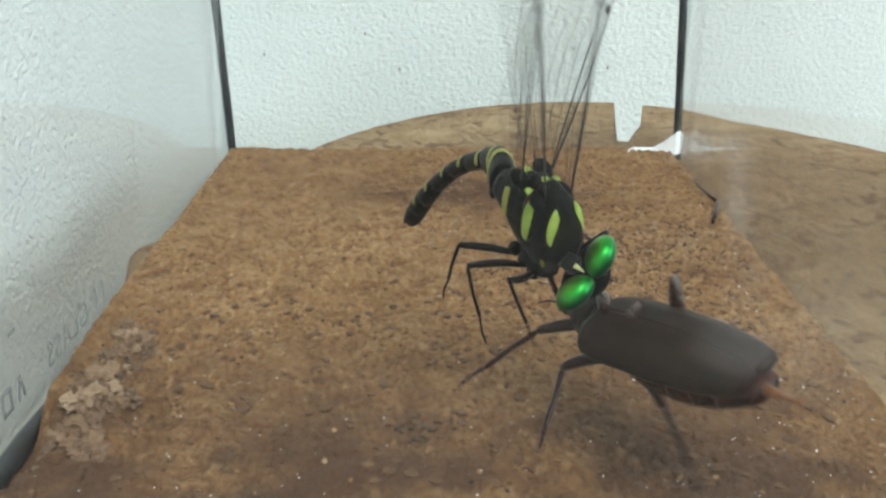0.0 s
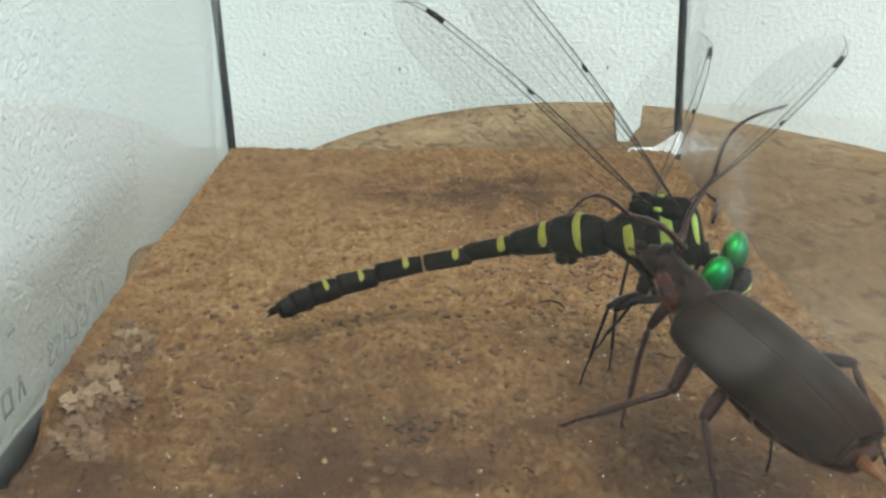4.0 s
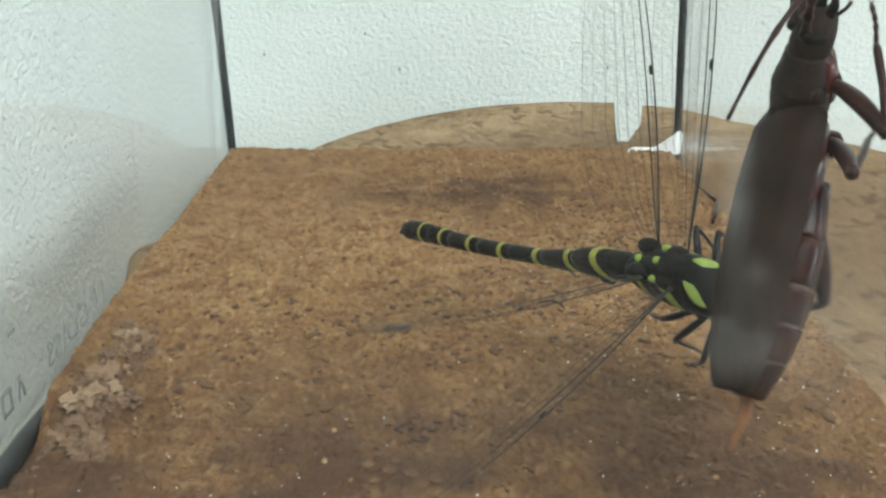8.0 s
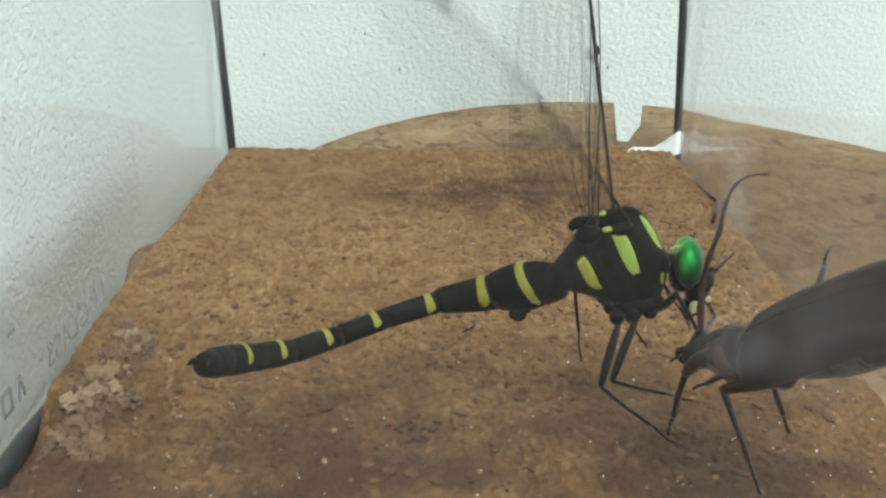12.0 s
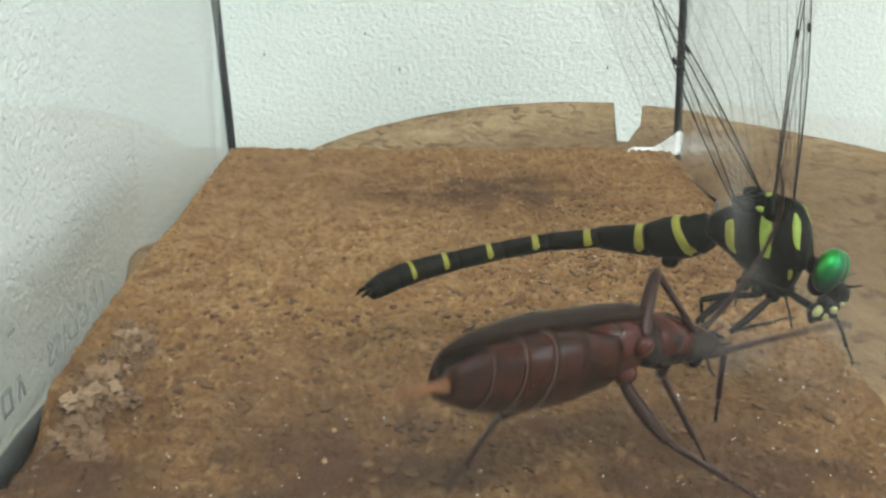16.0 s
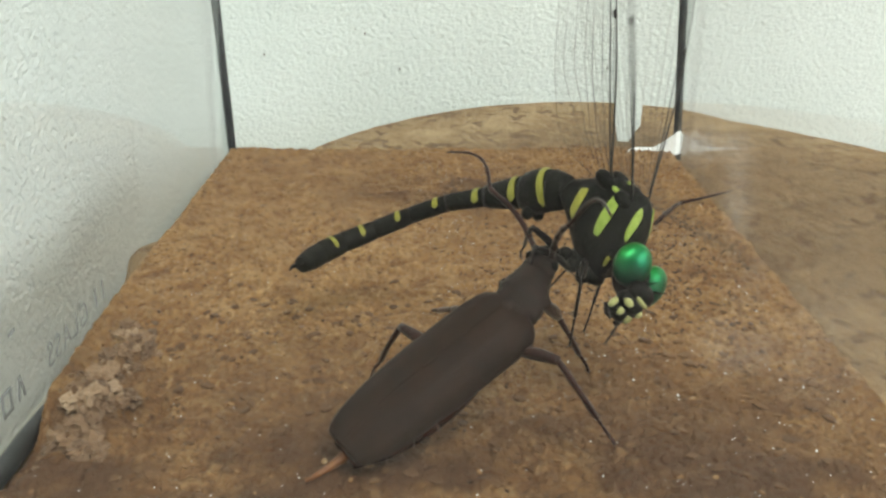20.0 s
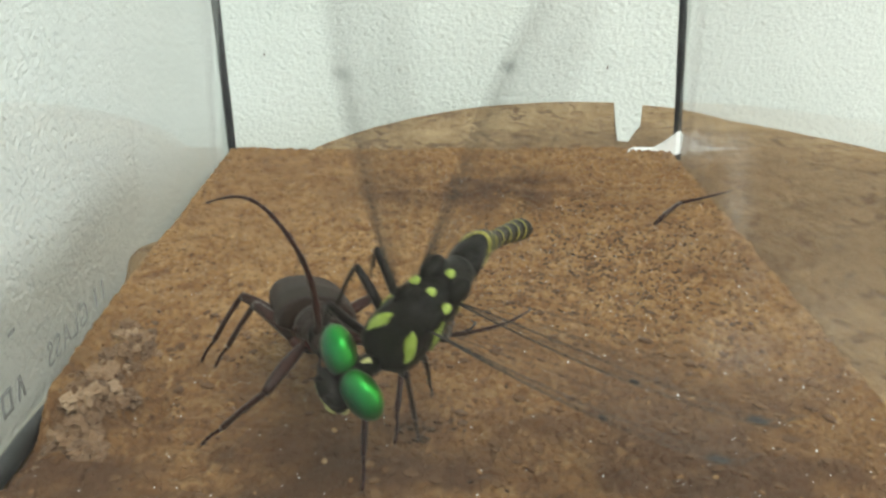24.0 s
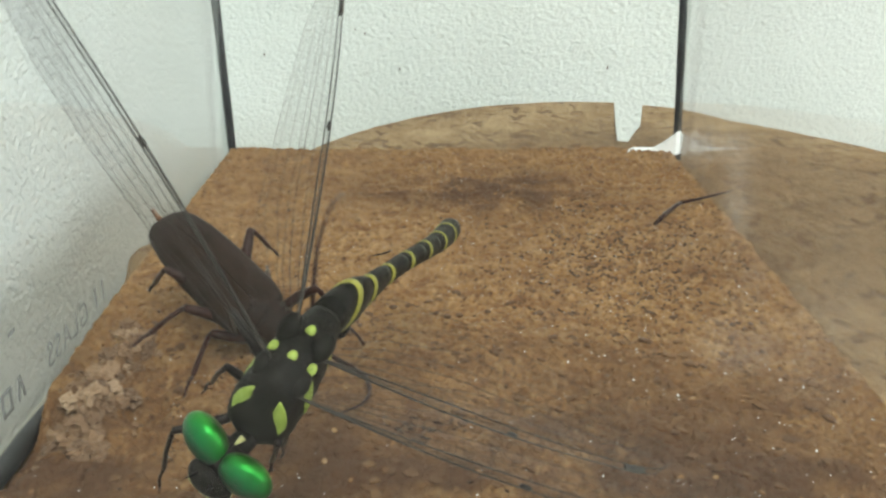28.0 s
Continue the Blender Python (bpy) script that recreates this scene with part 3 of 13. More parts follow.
scatter("dark_splinters", CRUMB, 1500, 0.00040, 0.5, 17, "dark splinters among the pressed granules", "splinters", region=(0.052, 0.275, 0.020, 0.030), long=1.9)
# white flecks, partly standing in for tiny glints of light on the cork
scatter("glint_flecks", DUSTBIT, 1500, 0.00013, 0.6, 13, "tiny white flecks on the cork, also standing for glints of light", "flecks")
scatter("torn_cork_bits", TORN, 260, 0.0006, 0.9, 14, "torn pinkish cork along the worn edge", "torn cork", region=(-0.0718, 0.191, 0.0030, 0.0105))
scatter("frass_bits", CRUMB, 22, 0.0006, 0.6, 15, "dark debris lying on the cork", "debris", region=(-0.004, 0.174, 0.004, 0.004), long=1.5)
scatter("glass_grit", DUSTBIT, 60, 0.00024, 0.6, 16, "pale grit on the cork", "grit", region=(0.055, 0.175, 0.03, 0.02))
scatter("white_dust", DUSTBIT, 320, 0.00017, 0.6, 18, "white specks of dust on the cork", "dust", region=(0.040, 0.27, 0.03, 0.04))


def torn_ridge():
    """Crumbly lumps of torn cork along the worn edge by the side pane."""
    rnd = random.Random(41)
    verts, faces = [], []
    ball_bm = bmesh.new()
    bmesh.ops.create_icosphere(ball_bm, subdivisions=3, radius=1)
    unit = [v.co.copy() for v in ball_bm.verts]
    tris = [[v.index for v in f.verts] for f in ball_bm.faces]
    ball_bm.free()
    for k in range(78):
        u = rnd.random()
        x, y, _ = curve_at([(0, -0.0670, 0.167, 0), (0.3, -0.0685, 0.179, 0), (0.6, -0.0705, 0.195, 0), (0.85, -0.0710, 0.212, 0), (1, -0.0728, 0.224, 0)], u)
        x, y = x + rnd.gauss(0, 0.0021), y + rnd.gauss(0, 0.002)
        s = rnd.uniform(0.0007, 0.0023) * (1.25 - 0.45 * u)
        spin = Euler((rnd.uniform(-0.5, 0.5), rnd.uniform(-0.5, 0.5), rnd.uniform(0, 6.3))).to_matrix()
        base = len(verts)
        seed = Vector((k * 7.3, k * 3.1, 0))
        top = cork_z(x, y)
        for p in unit:
            r = 1 + 0.55 * noise.noise(p * 1.4 + seed) + 0.35 * noise.noise(p * 3.7 + seed) + 0.24 * noise.noise(p * 7 + seed) + 0.16 * noise.noise(p * 15 + seed)
            q = spin @ Vector((p.x * r * 1.35, p.y * r, p.z * r * 0.8))
            verts.append((x + q.x * s, y + q.y * s, top + 0.2 * s + q.z * s))
        faces += [[base + i for i in t] for t in tris]
    me = bpy.data.meshes.new("torn_cork_ridge")
    me.from_pydata(verts, [], faces)
    me.materials.append(TORN)
    tagged(new("torn_cork_ridge", me), "crumbly pale ridge of torn cork by the side pane", "torn cork", kind="stuff")


torn_ridge()


# ---- small things in the tank ----
def paper_scrap():
    bm = bmesh.new()
    pts = [(0.0945, 0.0060), (0.0936, 0.0078), (0.0918, 0.0074), (0.0893, 0.0050), (0.0862, 0.0028), (0.0838, 0.0012), (0.0815, 0.0004), (0.0788, 0.0004), (0.0760, 0.0012), (0.0738, 0.0006), (0.0728, -0.0002), (0.0760, -0.0008), (0.0815, -0.0012), (0.0870, -0.0014), (0.0915, -0.0016), (0.0940, -0.0010)]
    front = [bm.verts.new((x, 0.3925 + 0.0011 * math.sin(i * 1.7), z)) for i, (x, z) in enumerate(pts)]
    back = [bm.verts.new((v.co.x, v.co.y + 0.0006, v.co.z)) for v in front]
    bm.faces.new(front)
    bm.faces.new(back[::-1])
    for i in range(len(front)):
        j = (i + 1) % len(front)
        bm.faces.new((front[i], front[j], back[j], back[i]))
    bmesh.ops.triangulate(bm, faces=bm.faces)
    tagged(part("paper_scrap", bm, SCRAP, smooth=False), "torn scrap of white paper by the back seam of the tank", "paper scrap")


paper_scrap()


def loose_hair():
    bm = bmesh.new()
    pts = []
    for i in range(22):
        a = 2.6 - i / 21 * 3.7
        pts.append((XL + 0.0006, 0.2800 + 0.0062 * math.cos(a) * (1 if a < 1.57 else 0.9) * -1, 0.0285 + 0.0085 * math.sin(a)))
    tube(bm, pts, 0.00006, 5)
    tagged(part("loose_hair", bm, HAIR), "thin curled hair stuck to the side pane", "hair")


loose_hair()
scat_rnd = random.Random(21)
bm = bmesh.new()
for k in range(46):
    x, z = scat_rnd.uniform(-0.115, 0.27), scat_rnd.uniform(-0.01, 0.15)
    ball(bm, (x, 0.5998, z), (0.0005 * scat_rnd.uniform(0.5, 1.3), 0.0003, 0.0008 * scat_rnd.uniform(0.5, 1.5)), 6, 4)
tagged(part("wall_specks", bm, CRUMB), "small dark specks on the white wallpaper", "specks", kind="stuff")


# ---- the dragonfly ----
# along the thorax: half width, half height and height of its middle, in millimetres
THORAX = [(0.0, 2.4, 3.0, -0.5), (0.08, 2.9, 4.4, -0.5), (0.2, 3.4, 6.0, -0.3), (0.35, 4.0, 7.8, 0.2), (0.5, 4.4, 9.0, 0.9), (0.65, 4.6, 9.4, 1.3), (0.8, 4.6, 9.3, 1.6), (0.9, 4.4, 8.8, 1.7), (0.95, 3.8, 7.4, 1.2), (0.985, 2.6, 4.6, 0.4), (1.0, 1.4, 2.0, 0.0)]


def thorax_surface(u, v, scale=1.0):
    u = min(1, max(0, u))
    ry, rz, cz = curve_at(THORAX, u)
    x = -9.5 + 19 * u
    y, z = ry * math.sin(v) * scale, rz * math.cos(v) * scale
    if z < 0:
        sink = -math.cos(v)
        y *= 1 - 0.28 * sink
        z *= 0.88
        x = 2.5 + (x - 2.5) * (1 - 0.38 * sink)
    z += cz
    return Vector(((x - 0.26 * z) * MM, y * MM, z * MM))


SEGMENTS = [4, 9.5, 10.5, 10.5, 9.5, 9.5, 8, 6, 3.8, 2.7]
GIRTH = [3.0, 3.7, 3.1, 2.1, 1.9, 1.9, 2.05, 2.3, 2.45, 2.3, 1.7]
WIDE = [0.85, 0.68, 0.62, 0.72, 0.84, 0.87, 0.88, 0.9, 0.92, 0.95, 1.0]
SWELL = [0.0, 0.16, 0.04, 0.0, 0.0, 0.02, 0.03, 0.03, 0.02, 0.05]


def wing_shape(s, hind):
    """Leading and trailing edge at the share s of the span, in millimetres."""
    tip = math.sqrt(max(0.0, 1 - max(0.0, (s - 0.86) / 0.14) ** 2))
    lead = (1.6 + 1.5 * math.sin(math.pi * min(1, s * 1.1))) * (0.25 + 0.75 * tip)
    if hind:
        w = curve_at([(0, 4.0), (0.05, 9.5), (0.15, 14.0), (0.35, 15.0), (0.6, 13.0), (0.85, 9.6), (1.0, 7.5)], s)[0]
    else:
        w = curve_at([(0, 2.6), (0.1, 5.5), (0.3, 9.0), (0.55, 11.2), (0.75, 11.0), (0.9, 9.2), (1.0, 7.5)], s)[0]
    mid = lead - w * 0.42
    return (mid + (lead - mid) * (0.1 + 0.9 * tip), mid - (w * 0.58) * (0.04 + 0.96 * tip))


def wing_point(s, q, hind, span):
    a, b = wing_shape(s, hind)
    z = 0.35 * math.sin(q * 14) * (1 - s * 0.7) + 1.2 * s * s
    return Vector((s * span, a + (b - a) * q, z)) * MM


def wing(name, hind, parent):
    span = 58 if hind else 61
    bm = bmesh.new()
    nx, ny = 34, 9
    g = [[bm.verts.new(wing_point(i / nx, j / ny, hind, span)) for j in range(ny + 1)] for i in range(nx + 1)]
    for a, b in zip(g, g[1:]):
        for j in range(ny):
            bm.faces.new((a[j], a[j + 1], b[j + 1], b[j]))
    ob = part(name, bm, FILM, parent, "clear membrane wing with dark veins")
    bm = bmesh.new()
    lines = [(0.0, 0, 1.0, 0.20), (0.05, 0, 0.5, 0.10), (0.11, 0, 0.98, 0.18), (0.22, 0.03, 0.95, 0.075), (0.36, 0.03, 0.93, 0.085), (0.5, 0.04, 0.9, 0.065), (0.66, 0.05, 0.86, 0.065), (0.82, 0.08, 0.78, 0.05), (1.0, 0.0, 1.0, 0.06)]
    for q, s0, s1, r in lines:
        pts, rad = [], []
        for i in range(17):
            s = s0 + (s1 - s0) * i / 16
            bend = q if q in (0.0, 1.0) else q * (0.55 + 0.45 * min(1, s * 3)) + 0.05 * max(0, s - 0.7)
            pts.append(wing_point(s, bend, hind, span))
            rad.append((0.75 if r > 0.15 else 0.6) * r * (1.15 - 0.6 * i / 16) * MM)
        tube(bm, pts, rad, 4)
    rnd = random.Random(4 + hind)
    for (qa, *_), (qb, *_) in zip(lines, lines[1:]):
        count = 34 if qb <= 0.11 else 24
        for k in range(count):
            s = 0.06 + 0.88 * (k + rnd.uniform(0.1, 0.9)) / count
            f = 0.55 + 0.45 * min(1, s * 3)
            a = qa if qa == 0.0 else qa * f
            b = qb if qb == 1.0 else qb * f
            tube(bm, [wing_point(s, a, hind, span), wing_point(min(1, s + rnd.uniform(-0.006, 0.012)), b, hind, span)], 0.02 * MM, 3)
    part("veins", bm, VEIN, ob, "dark branching wing veins")
    bm = bmesh.new()
    a = [wing_point(s, q, hind, span) for s, q in ((0.84, 0.0), (0.905, 0.0), (0.905, 0.10), (0.84, 0.10))]
    lo, hi = [bm.verts.new(p - Vector((0, 0, 0.00018))) for p in a], [bm.verts.new(p + Vector((0, 0, 0.00018))) for p in a]
    bm.faces.new(hi)
    bm.faces.new(lo[::-1])
    for i in range(4):
        bm.faces.new((lo[i], lo[(i + 1) % 4], hi[(i + 1) % 4], hi[i]))
    part("wing_spot", bm, VEIN, ob, "dark wing spot", smooth=False)
    bm = bmesh.new()
    ball(bm, wing_point(0.5, 0.03, hind, span), (0.9 * MM, 0.35 * MM, 0.35 * MM), 8, 6)
    part("nodus", bm, VEIN, ob, "dark wing notch")
    return ob


def leg_parts(parent, femur_len, tibia_len, tarsus_len, thick, material, spines):
    bm = bmesh.new()
    n = 10
    tube(bm, [(femur_len * MM * i / n, 0, 0.5 * MM * math.sin(math.pi * i / n)) for i in range(n + 1)], [thick * MM * (0.6 + 0.5 * math.sin(math.pi * (0.1 + 0.8 * i / n))) for i in range(n + 1)], 8)
    for k in range(spines):
        x = femur_len * MM * (0.2 + 0.7 * k / max(1, spines))
        tube(bm, [(x, 0, -thick * MM * 0.7), (x + 0.5 * MM, 0.3 * MM * (-1) ** k, -thick * MM * 0.7 - 0.9 * MM)], [0.09 * MM, 0.03 * MM], 4)
    f = part("femur", bm, material, parent)
    bm = bmesh.new()
    t = tibia_len * MM
    tube(bm, [(0, 0, 0), (t * 0.1, 0, 0.05 * MM), (t * 0.5, 0, 0.25 * MM), (t * 0.93, 0, 0.05 * MM), (t, 0, 0)], [thick * 0.42 * MM, thick * 0.55 * MM, thick * 0.48 * MM, thick * 0.52 * MM, thick * 0.3 * MM], 8)
    for k in range(spines):
        x = t * (0.15 + 0.75 * k / max(1, spines))
        tube(bm, [(x, 0, -thick * 0.3 * MM), (x + 0.6 * MM, 0.5 * MM * (-1) ** k, -thick * 0.3 * MM - 0.9 * MM)], [0.07 * MM, 0.02 * MM], 4)
    ti = part("tibia", bm, material, parent)
    bm = bmesh.new()
    w = tarsus_len * MM
    pts, rad = [], []
    for i in range(13):
        pts.append((t + w * i / 12, 0, 0.3 * MM * math.sin(i / 12 * 3.1)))
        rad.append(thick * MM * (0.34 if i % 3 else 0.22))
    tube(bm, pts, rad, 6)
    for s in (-1, 1):
        tube(bm, [(t + w, 0, 0), (t + w + 0.6 * MM, s * 0.5 * MM, 0.1 * MM), (t + w + 0.8 * MM, s * 0.8 * MM, -0.3 * MM)], [0.12 * MM, 0.09 * MM, 0.03 * MM], 4)
    part("tarsus", bm, material, ti)
    return f, ti


GROWN = 1.08


def dragonfly():
    fly = {}
    root = empty("dragonfly", pose(0.02, 0.2, 0.035), "large black dragonfly with yellow rings and green eyes", "dragonfly")
    root.scale = (GROWN, GROWN, GROWN)
    fly["root"] = root
    bm = bmesh.new()
    loft(bm, [[thorax_surface(u, 2 * math.pi * k / 28, 1 + 0.015 * math.sin(u * 40)) for k in range(28)] for u in [i / 22 for i in range(23)]])
    for x in (1.5, -4.0):
        for s in (-1, 1):
            ball(bm, (x * MM, s * 2.4 * MM, 8.2 * MM), (2.3 * MM, 1.5 * MM, 1.5 * MM), 12, 8)
    ball(bm, (3.5 * MM, 0, -6.4 * MM), (4.5 * MM, 3.0 * MM, 2.2 * MM), 14, 8)
    for k in range(3):
        for s in (-1, 1):
            ball(bm, ((5 - 2.8 * k) * MM, s * 2.1 * MM, -7.4 * MM), (1.4 * MM, 1.3 * MM, 1.5 * MM), 10, 8)
    thorax = part("thorax", bm, CHITIN, root, "black hairy thorax")
    for s in (-1, 1):
        for um, half, v0, v1, lean, mat_, nm in ((0.27, 0.066, 0.80, 1.80, 0.03, YELLOW, "side_stripe"), (0.65, 0.070, 0.68, 1.68, 0.01, LIME, "side_stripe"), (0.92, 0.036, 0.42, 1.20, 0.03, LIME, "shoulder_stripe"), (0.90, 0.025, 1.80, 2.15, 0.0, YELLOW, "neck_spot")):
            bm = bmesh.new()
            surface_patch(bm, thorax_surface, um, half, s * v0, s * v1, 0.022, lean=lean)
            part(nm, bm, mat_, thorax, "yellow-green stripe")
    for x, y, z in ((-0.6, 0.0, 10.2), (-5.0, 0.0, 8.0), (-0.8, 2.8, 8.6), (-0.8, -2.8, 8.6)):
        bm = bmesh.new()
        ball(bm, (x * MM, y * MM, z * MM), (0.95 * MM, 0.7 * MM, 0.45 * MM), 10, 6)
        part("back_spot", bm, LIME, thorax, "small yellow-green spot")
    # short fur on the thorax
    rnd = random.Random(8)
    bm = bmesh.new()
    for _ in range(420):
        u, v = rnd.uniform(0.06, 0.95), rnd.uniform(0, 6.283)
        p, q = thorax_surface(u, v, 0.99), thorax_surface(u + rnd.uniform(-0.03, 0.05), v + rnd.uniform(-0.08, 0.08), 1.0 + rnd.uniform(0.08, 0.2))
        tube(bm, [p, q], [0.045 * MM, 0.012 * MM], 3)
    part("fur", bm, VEIN, thorax, "short dark fur")
    # head
    bm = bmesh.new()
    ball(bm, (2.0 * MM, 0, -0.6 * MM), (2.4 * MM, 5.4 * MM, 3.6 * MM), 18, 12)
    ball(bm, (5.3 * MM, 0, -1.3 * MM), (2.1 * MM, 3.2 * MM, 2.2 * MM), 16, 10)
    ball(bm, (5.3 * MM, 0, -3.7 * MM), (2.1 * MM, 3.5 * MM, 1.9 * MM), 16, 10)
    ball(bm, (4.8 * MM, 0, -5.9 * MM), (1.8 * MM, 2.9 * MM, 1.7 * MM), 14, 10)
    tube(bm, [(-2.5 * MM, 0, 0), (1 * MM, 0, 0)], [1.5 * MM, 1.8 * MM], 12)
    head = part("head", bm, CHITIN, root, "black head with pale yellow face marks")
    fly["head"] = head
    for s in (-1, 1):
        bm = bmesh.new()
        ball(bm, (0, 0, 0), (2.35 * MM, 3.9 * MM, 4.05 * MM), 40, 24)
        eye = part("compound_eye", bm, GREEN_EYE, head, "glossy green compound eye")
        eye.matrix_basis = pose(2.1 * MM, s * 3.5 * MM, 1.1 * MM, s * -12, -14, s * 9)
        bm = bmesh.new()
        tube(bm, [(5.8 * MM, s * 1.3 * MM, 0.7 * MM), (6.8 * MM, s * 1.6 * MM, 1.5 * MM), (7.6 * MM, s * 1.9 * MM, 2.5 * MM)], [0.25 * MM, 0.1 * MM, 0.04 * MM], 5)
        part("feeler", bm, LEGGY, head, "short black feeler")
        for name, place, radii, turn in (("mandible_mark", (5.0, 2.75, -5.6), (0.8, 0.55, 1.15), (0, 0, 20)), ("face_mark", (6.75, 2.0, -3.8), (0.5, 1.05, 0.7), (0, 0, 26)), ("lip_mark", (6.2, 1.2, -5.7), (0.45, 0.7, 0.8), (0, 0, 18))):
            bm = bmesh.new()
            ball(bm, tuple(a * b * MM for a, b in zip(place, (1, s, 1))), tuple(r * MM for r in radii), 12, 8, (0, 0, s * turn[2]))
            part(name, bm, CREAM, head, "pale yellow mark")
        # jaws and palps under the lip
        bm = bmesh.new()
        tube(bm, [(4.0 * MM, s * 2.5 * MM, -6.4 * MM), (5.1 * MM, s * 1.8 * MM, -7.7 * MM), (5.5 * MM, s * 0.5 * MM, -7.9 * MM)], [0.75 * MM, 0.55 * MM, 0.15 * MM], 8)
        part("jaw", bm, LEGGY, head, "black biting jaw")
    bm = bmesh.new()
    ball(bm, (7.0 * MM, 0, -2.1 * MM), (0.42 * MM, 2.0 * MM, 0.48 * MM), 14, 8)
    part("face_bar", bm, CREAM, head, "pale yellow face bar")
    bm = bmesh.new()
    loft(bm, [ring(x * MM, w * MM, 0.3 * MM, z * MM, n=10) for x, w, z in ((-1.2, 0.45, 2.3), (-0.5, 0.32, 2.9), (0.2, 0.1, 3.3))])
    part("crown_mark", bm, CREAM, head, "small pale triangle behind the eyes")
    # abdomen, ten stiff segments
    for i, (length, r0, r1) in enumerate(zip(SEGMENTS, GIRTH, GIRTH[1:])):
        bm = bmesh.new()
        rings = []
        for k in range(9):
            f = k / 8
            r = (r0 + (r1 - r0) * f) * (0.94 + (0.06 + SWELL[i]) * math.sin(math.pi * f) + (0.05 if k == 7 else 0))
            tall = 1.12 if i < 3 else 1.0
            wide = WIDE[i] + (WIDE[i + 1] - WIDE[i]) * f
            rings.append(ring((-0.15 + (length + 0.3) * f) * MM, r * wide * MM, r * tall * MM, n=20))
        loft(bm, rings)
        if i == 1:
            for s in (-1, 1):
                ball(bm, (6 * MM, s * 1.3 * MM, -4.3 * MM), (1.8 * MM, 0.8 * MM, 1.4 * MM), 10, 8)
        seg = part("abdomen_segment", bm, CHITIN, root)
        fly["seg%d" % i] = seg
        if 1 <= i <= 7:
            bm = bmesh.new()
            at, wide = ((0.08, 0.86), (0.13, 0.94), (0.17, 0.84), (0.22, 0.76), (0.26, 0.68), (0.32, 0.60), (0.36, 0.55))[i - 1]
            rings = []
            for f, e in ((-1, 0.975), (-0.6, 1.025), (0.6, 1.025), (1, 0.975)):
                x = at * length + 0.6 + f * wide * (1.2 if i == 1 else 1)
                g = x / length
                r = (r0 + (r1 - r0) * g) * (0.94 + (0.06 + SWELL[i]) * math.sin(math.pi * min(1, g))) * e
                rg = ring(x * MM, r * (WIDE[i] + (WIDE[i + 1] - WIDE[i]) * g) * MM, r * (1.12 if i < 3 else 1.0) * MM, n=20)
                for p in rg:
                    side = p.z / (r * MM)
                    p.x += ((0.35 - 0.55 * side) * f * 0.5 * wide + (0.9 * side if i == 1 else 0.0)) * MM
                    h = min(1, max(0, p.x / MM / length))
                    fit = (r0 + (r1 - r0) * h) * (0.945 + (0.06 + SWELL[i]) * math.sin(math.pi * h)) * e / r
                    p.y, p.z = p.y * fit, p.z * fit
                rings.append(rg)
            cover = 8 if i == 1 else 7 if i < 4 else 6
            shown = [k % 20 for k in range(-cover, cover + 1)]
            vs = [[bm.verts.new(r[k]) for k in shown] for r in rings]
            for row in vs:
                for end in (0, -1):
                    mid_x = sum(r[end].co.x for r in vs) / len(vs)
                    row[end].co.x += (mid_x - row[end].co.x) * 0.75
                    row[end].co.y *= 0.97
                    row[end].co.z *= 0.97
            for a, b in zip(vs, vs[1:]):
                for k in range(len(shown) - 1):
                    bm.faces.new((a[k], a[k + 1], b[k + 1], b[k]))
            part("yellow_ring", bm, YELLOW, seg, "yellow ring")
        if i == 9:
            for s in (-1, 1):
                bm = bmesh.new()
                tube(bm, [(2.3 * MM, s * 0.7 * MM, 0.4 * MM), (3.8 * MM, s * 1.1 * MM, 0.7 * MM), (5.4 * MM, s * 0.9 * MM, 0.3 * MM)], [0.45 * MM, 0.5 * MM, 0.15 * MM], 7)
                part("tail_clasper", bm, CHITIN, seg, "black tail clasper")
    for k, hind in (("RF", 0), ("RH", 1), ("LF", 0), ("LH", 1)):
        fly["wing" + k] = wing("hindwing" if hind else "forewing", hind, root)
    for side in "LR":
        for k in "FMH":
            fly["femur" + side + k], fly["tibia" + side + k] = leg_parts(root, 11, 11.5, 5.5, 0.68, LEGGY, 6)
    return fly


fly = dragonfly()


# ---- the beetle ----
def elytron(side, parent):
    bm = bmesh.new()
    L = 39
    rings = []
    for i in range(66):
        u = i / 65
        w = curve_at([(0, 4.6), (0.04, 5.9), (0.15, 6.5), (0.5, 6.5), (0.75, 6.1), (0.9, 5.3), (0.97, 4.5), (1, 3.5)], u)[0]
        h = curve_at([(0, 2.4), (0.08, 3.6), (0.3, 4.0), (0.65, 3.5), (0.9, 2.0), (1, 0.8)], u)[0]
        pts = []
        for k in range(41):
            a = math.pi / 2 * k / 40
            rib = 0.10 * math.cos(a * 12)
            w_, h_ = w * 1.16, h * 1.14
            pts.append(Vector((-L * u, side * (0.05 + w_ * math.sin(a)), -1.0 + (h_ + 1.0) * (math.cos(a) ** 0.8 if math.cos(a) > 0 else 0) + rib * 0.4 - 0.25 * u)) * MM)
        pts.append(Vector((-L * u, side * (w * 0.9), -1.5 - 0.2 * u)) * MM)
        pts.append(Vector((-L * u, side * 0.05, -0.9 + h * 0.6)) * MM)
        rings.append(pts)
    loft(bm, rings)
    return part("elytron", bm, ELYTRON, parent, "matt dark brown wing case")


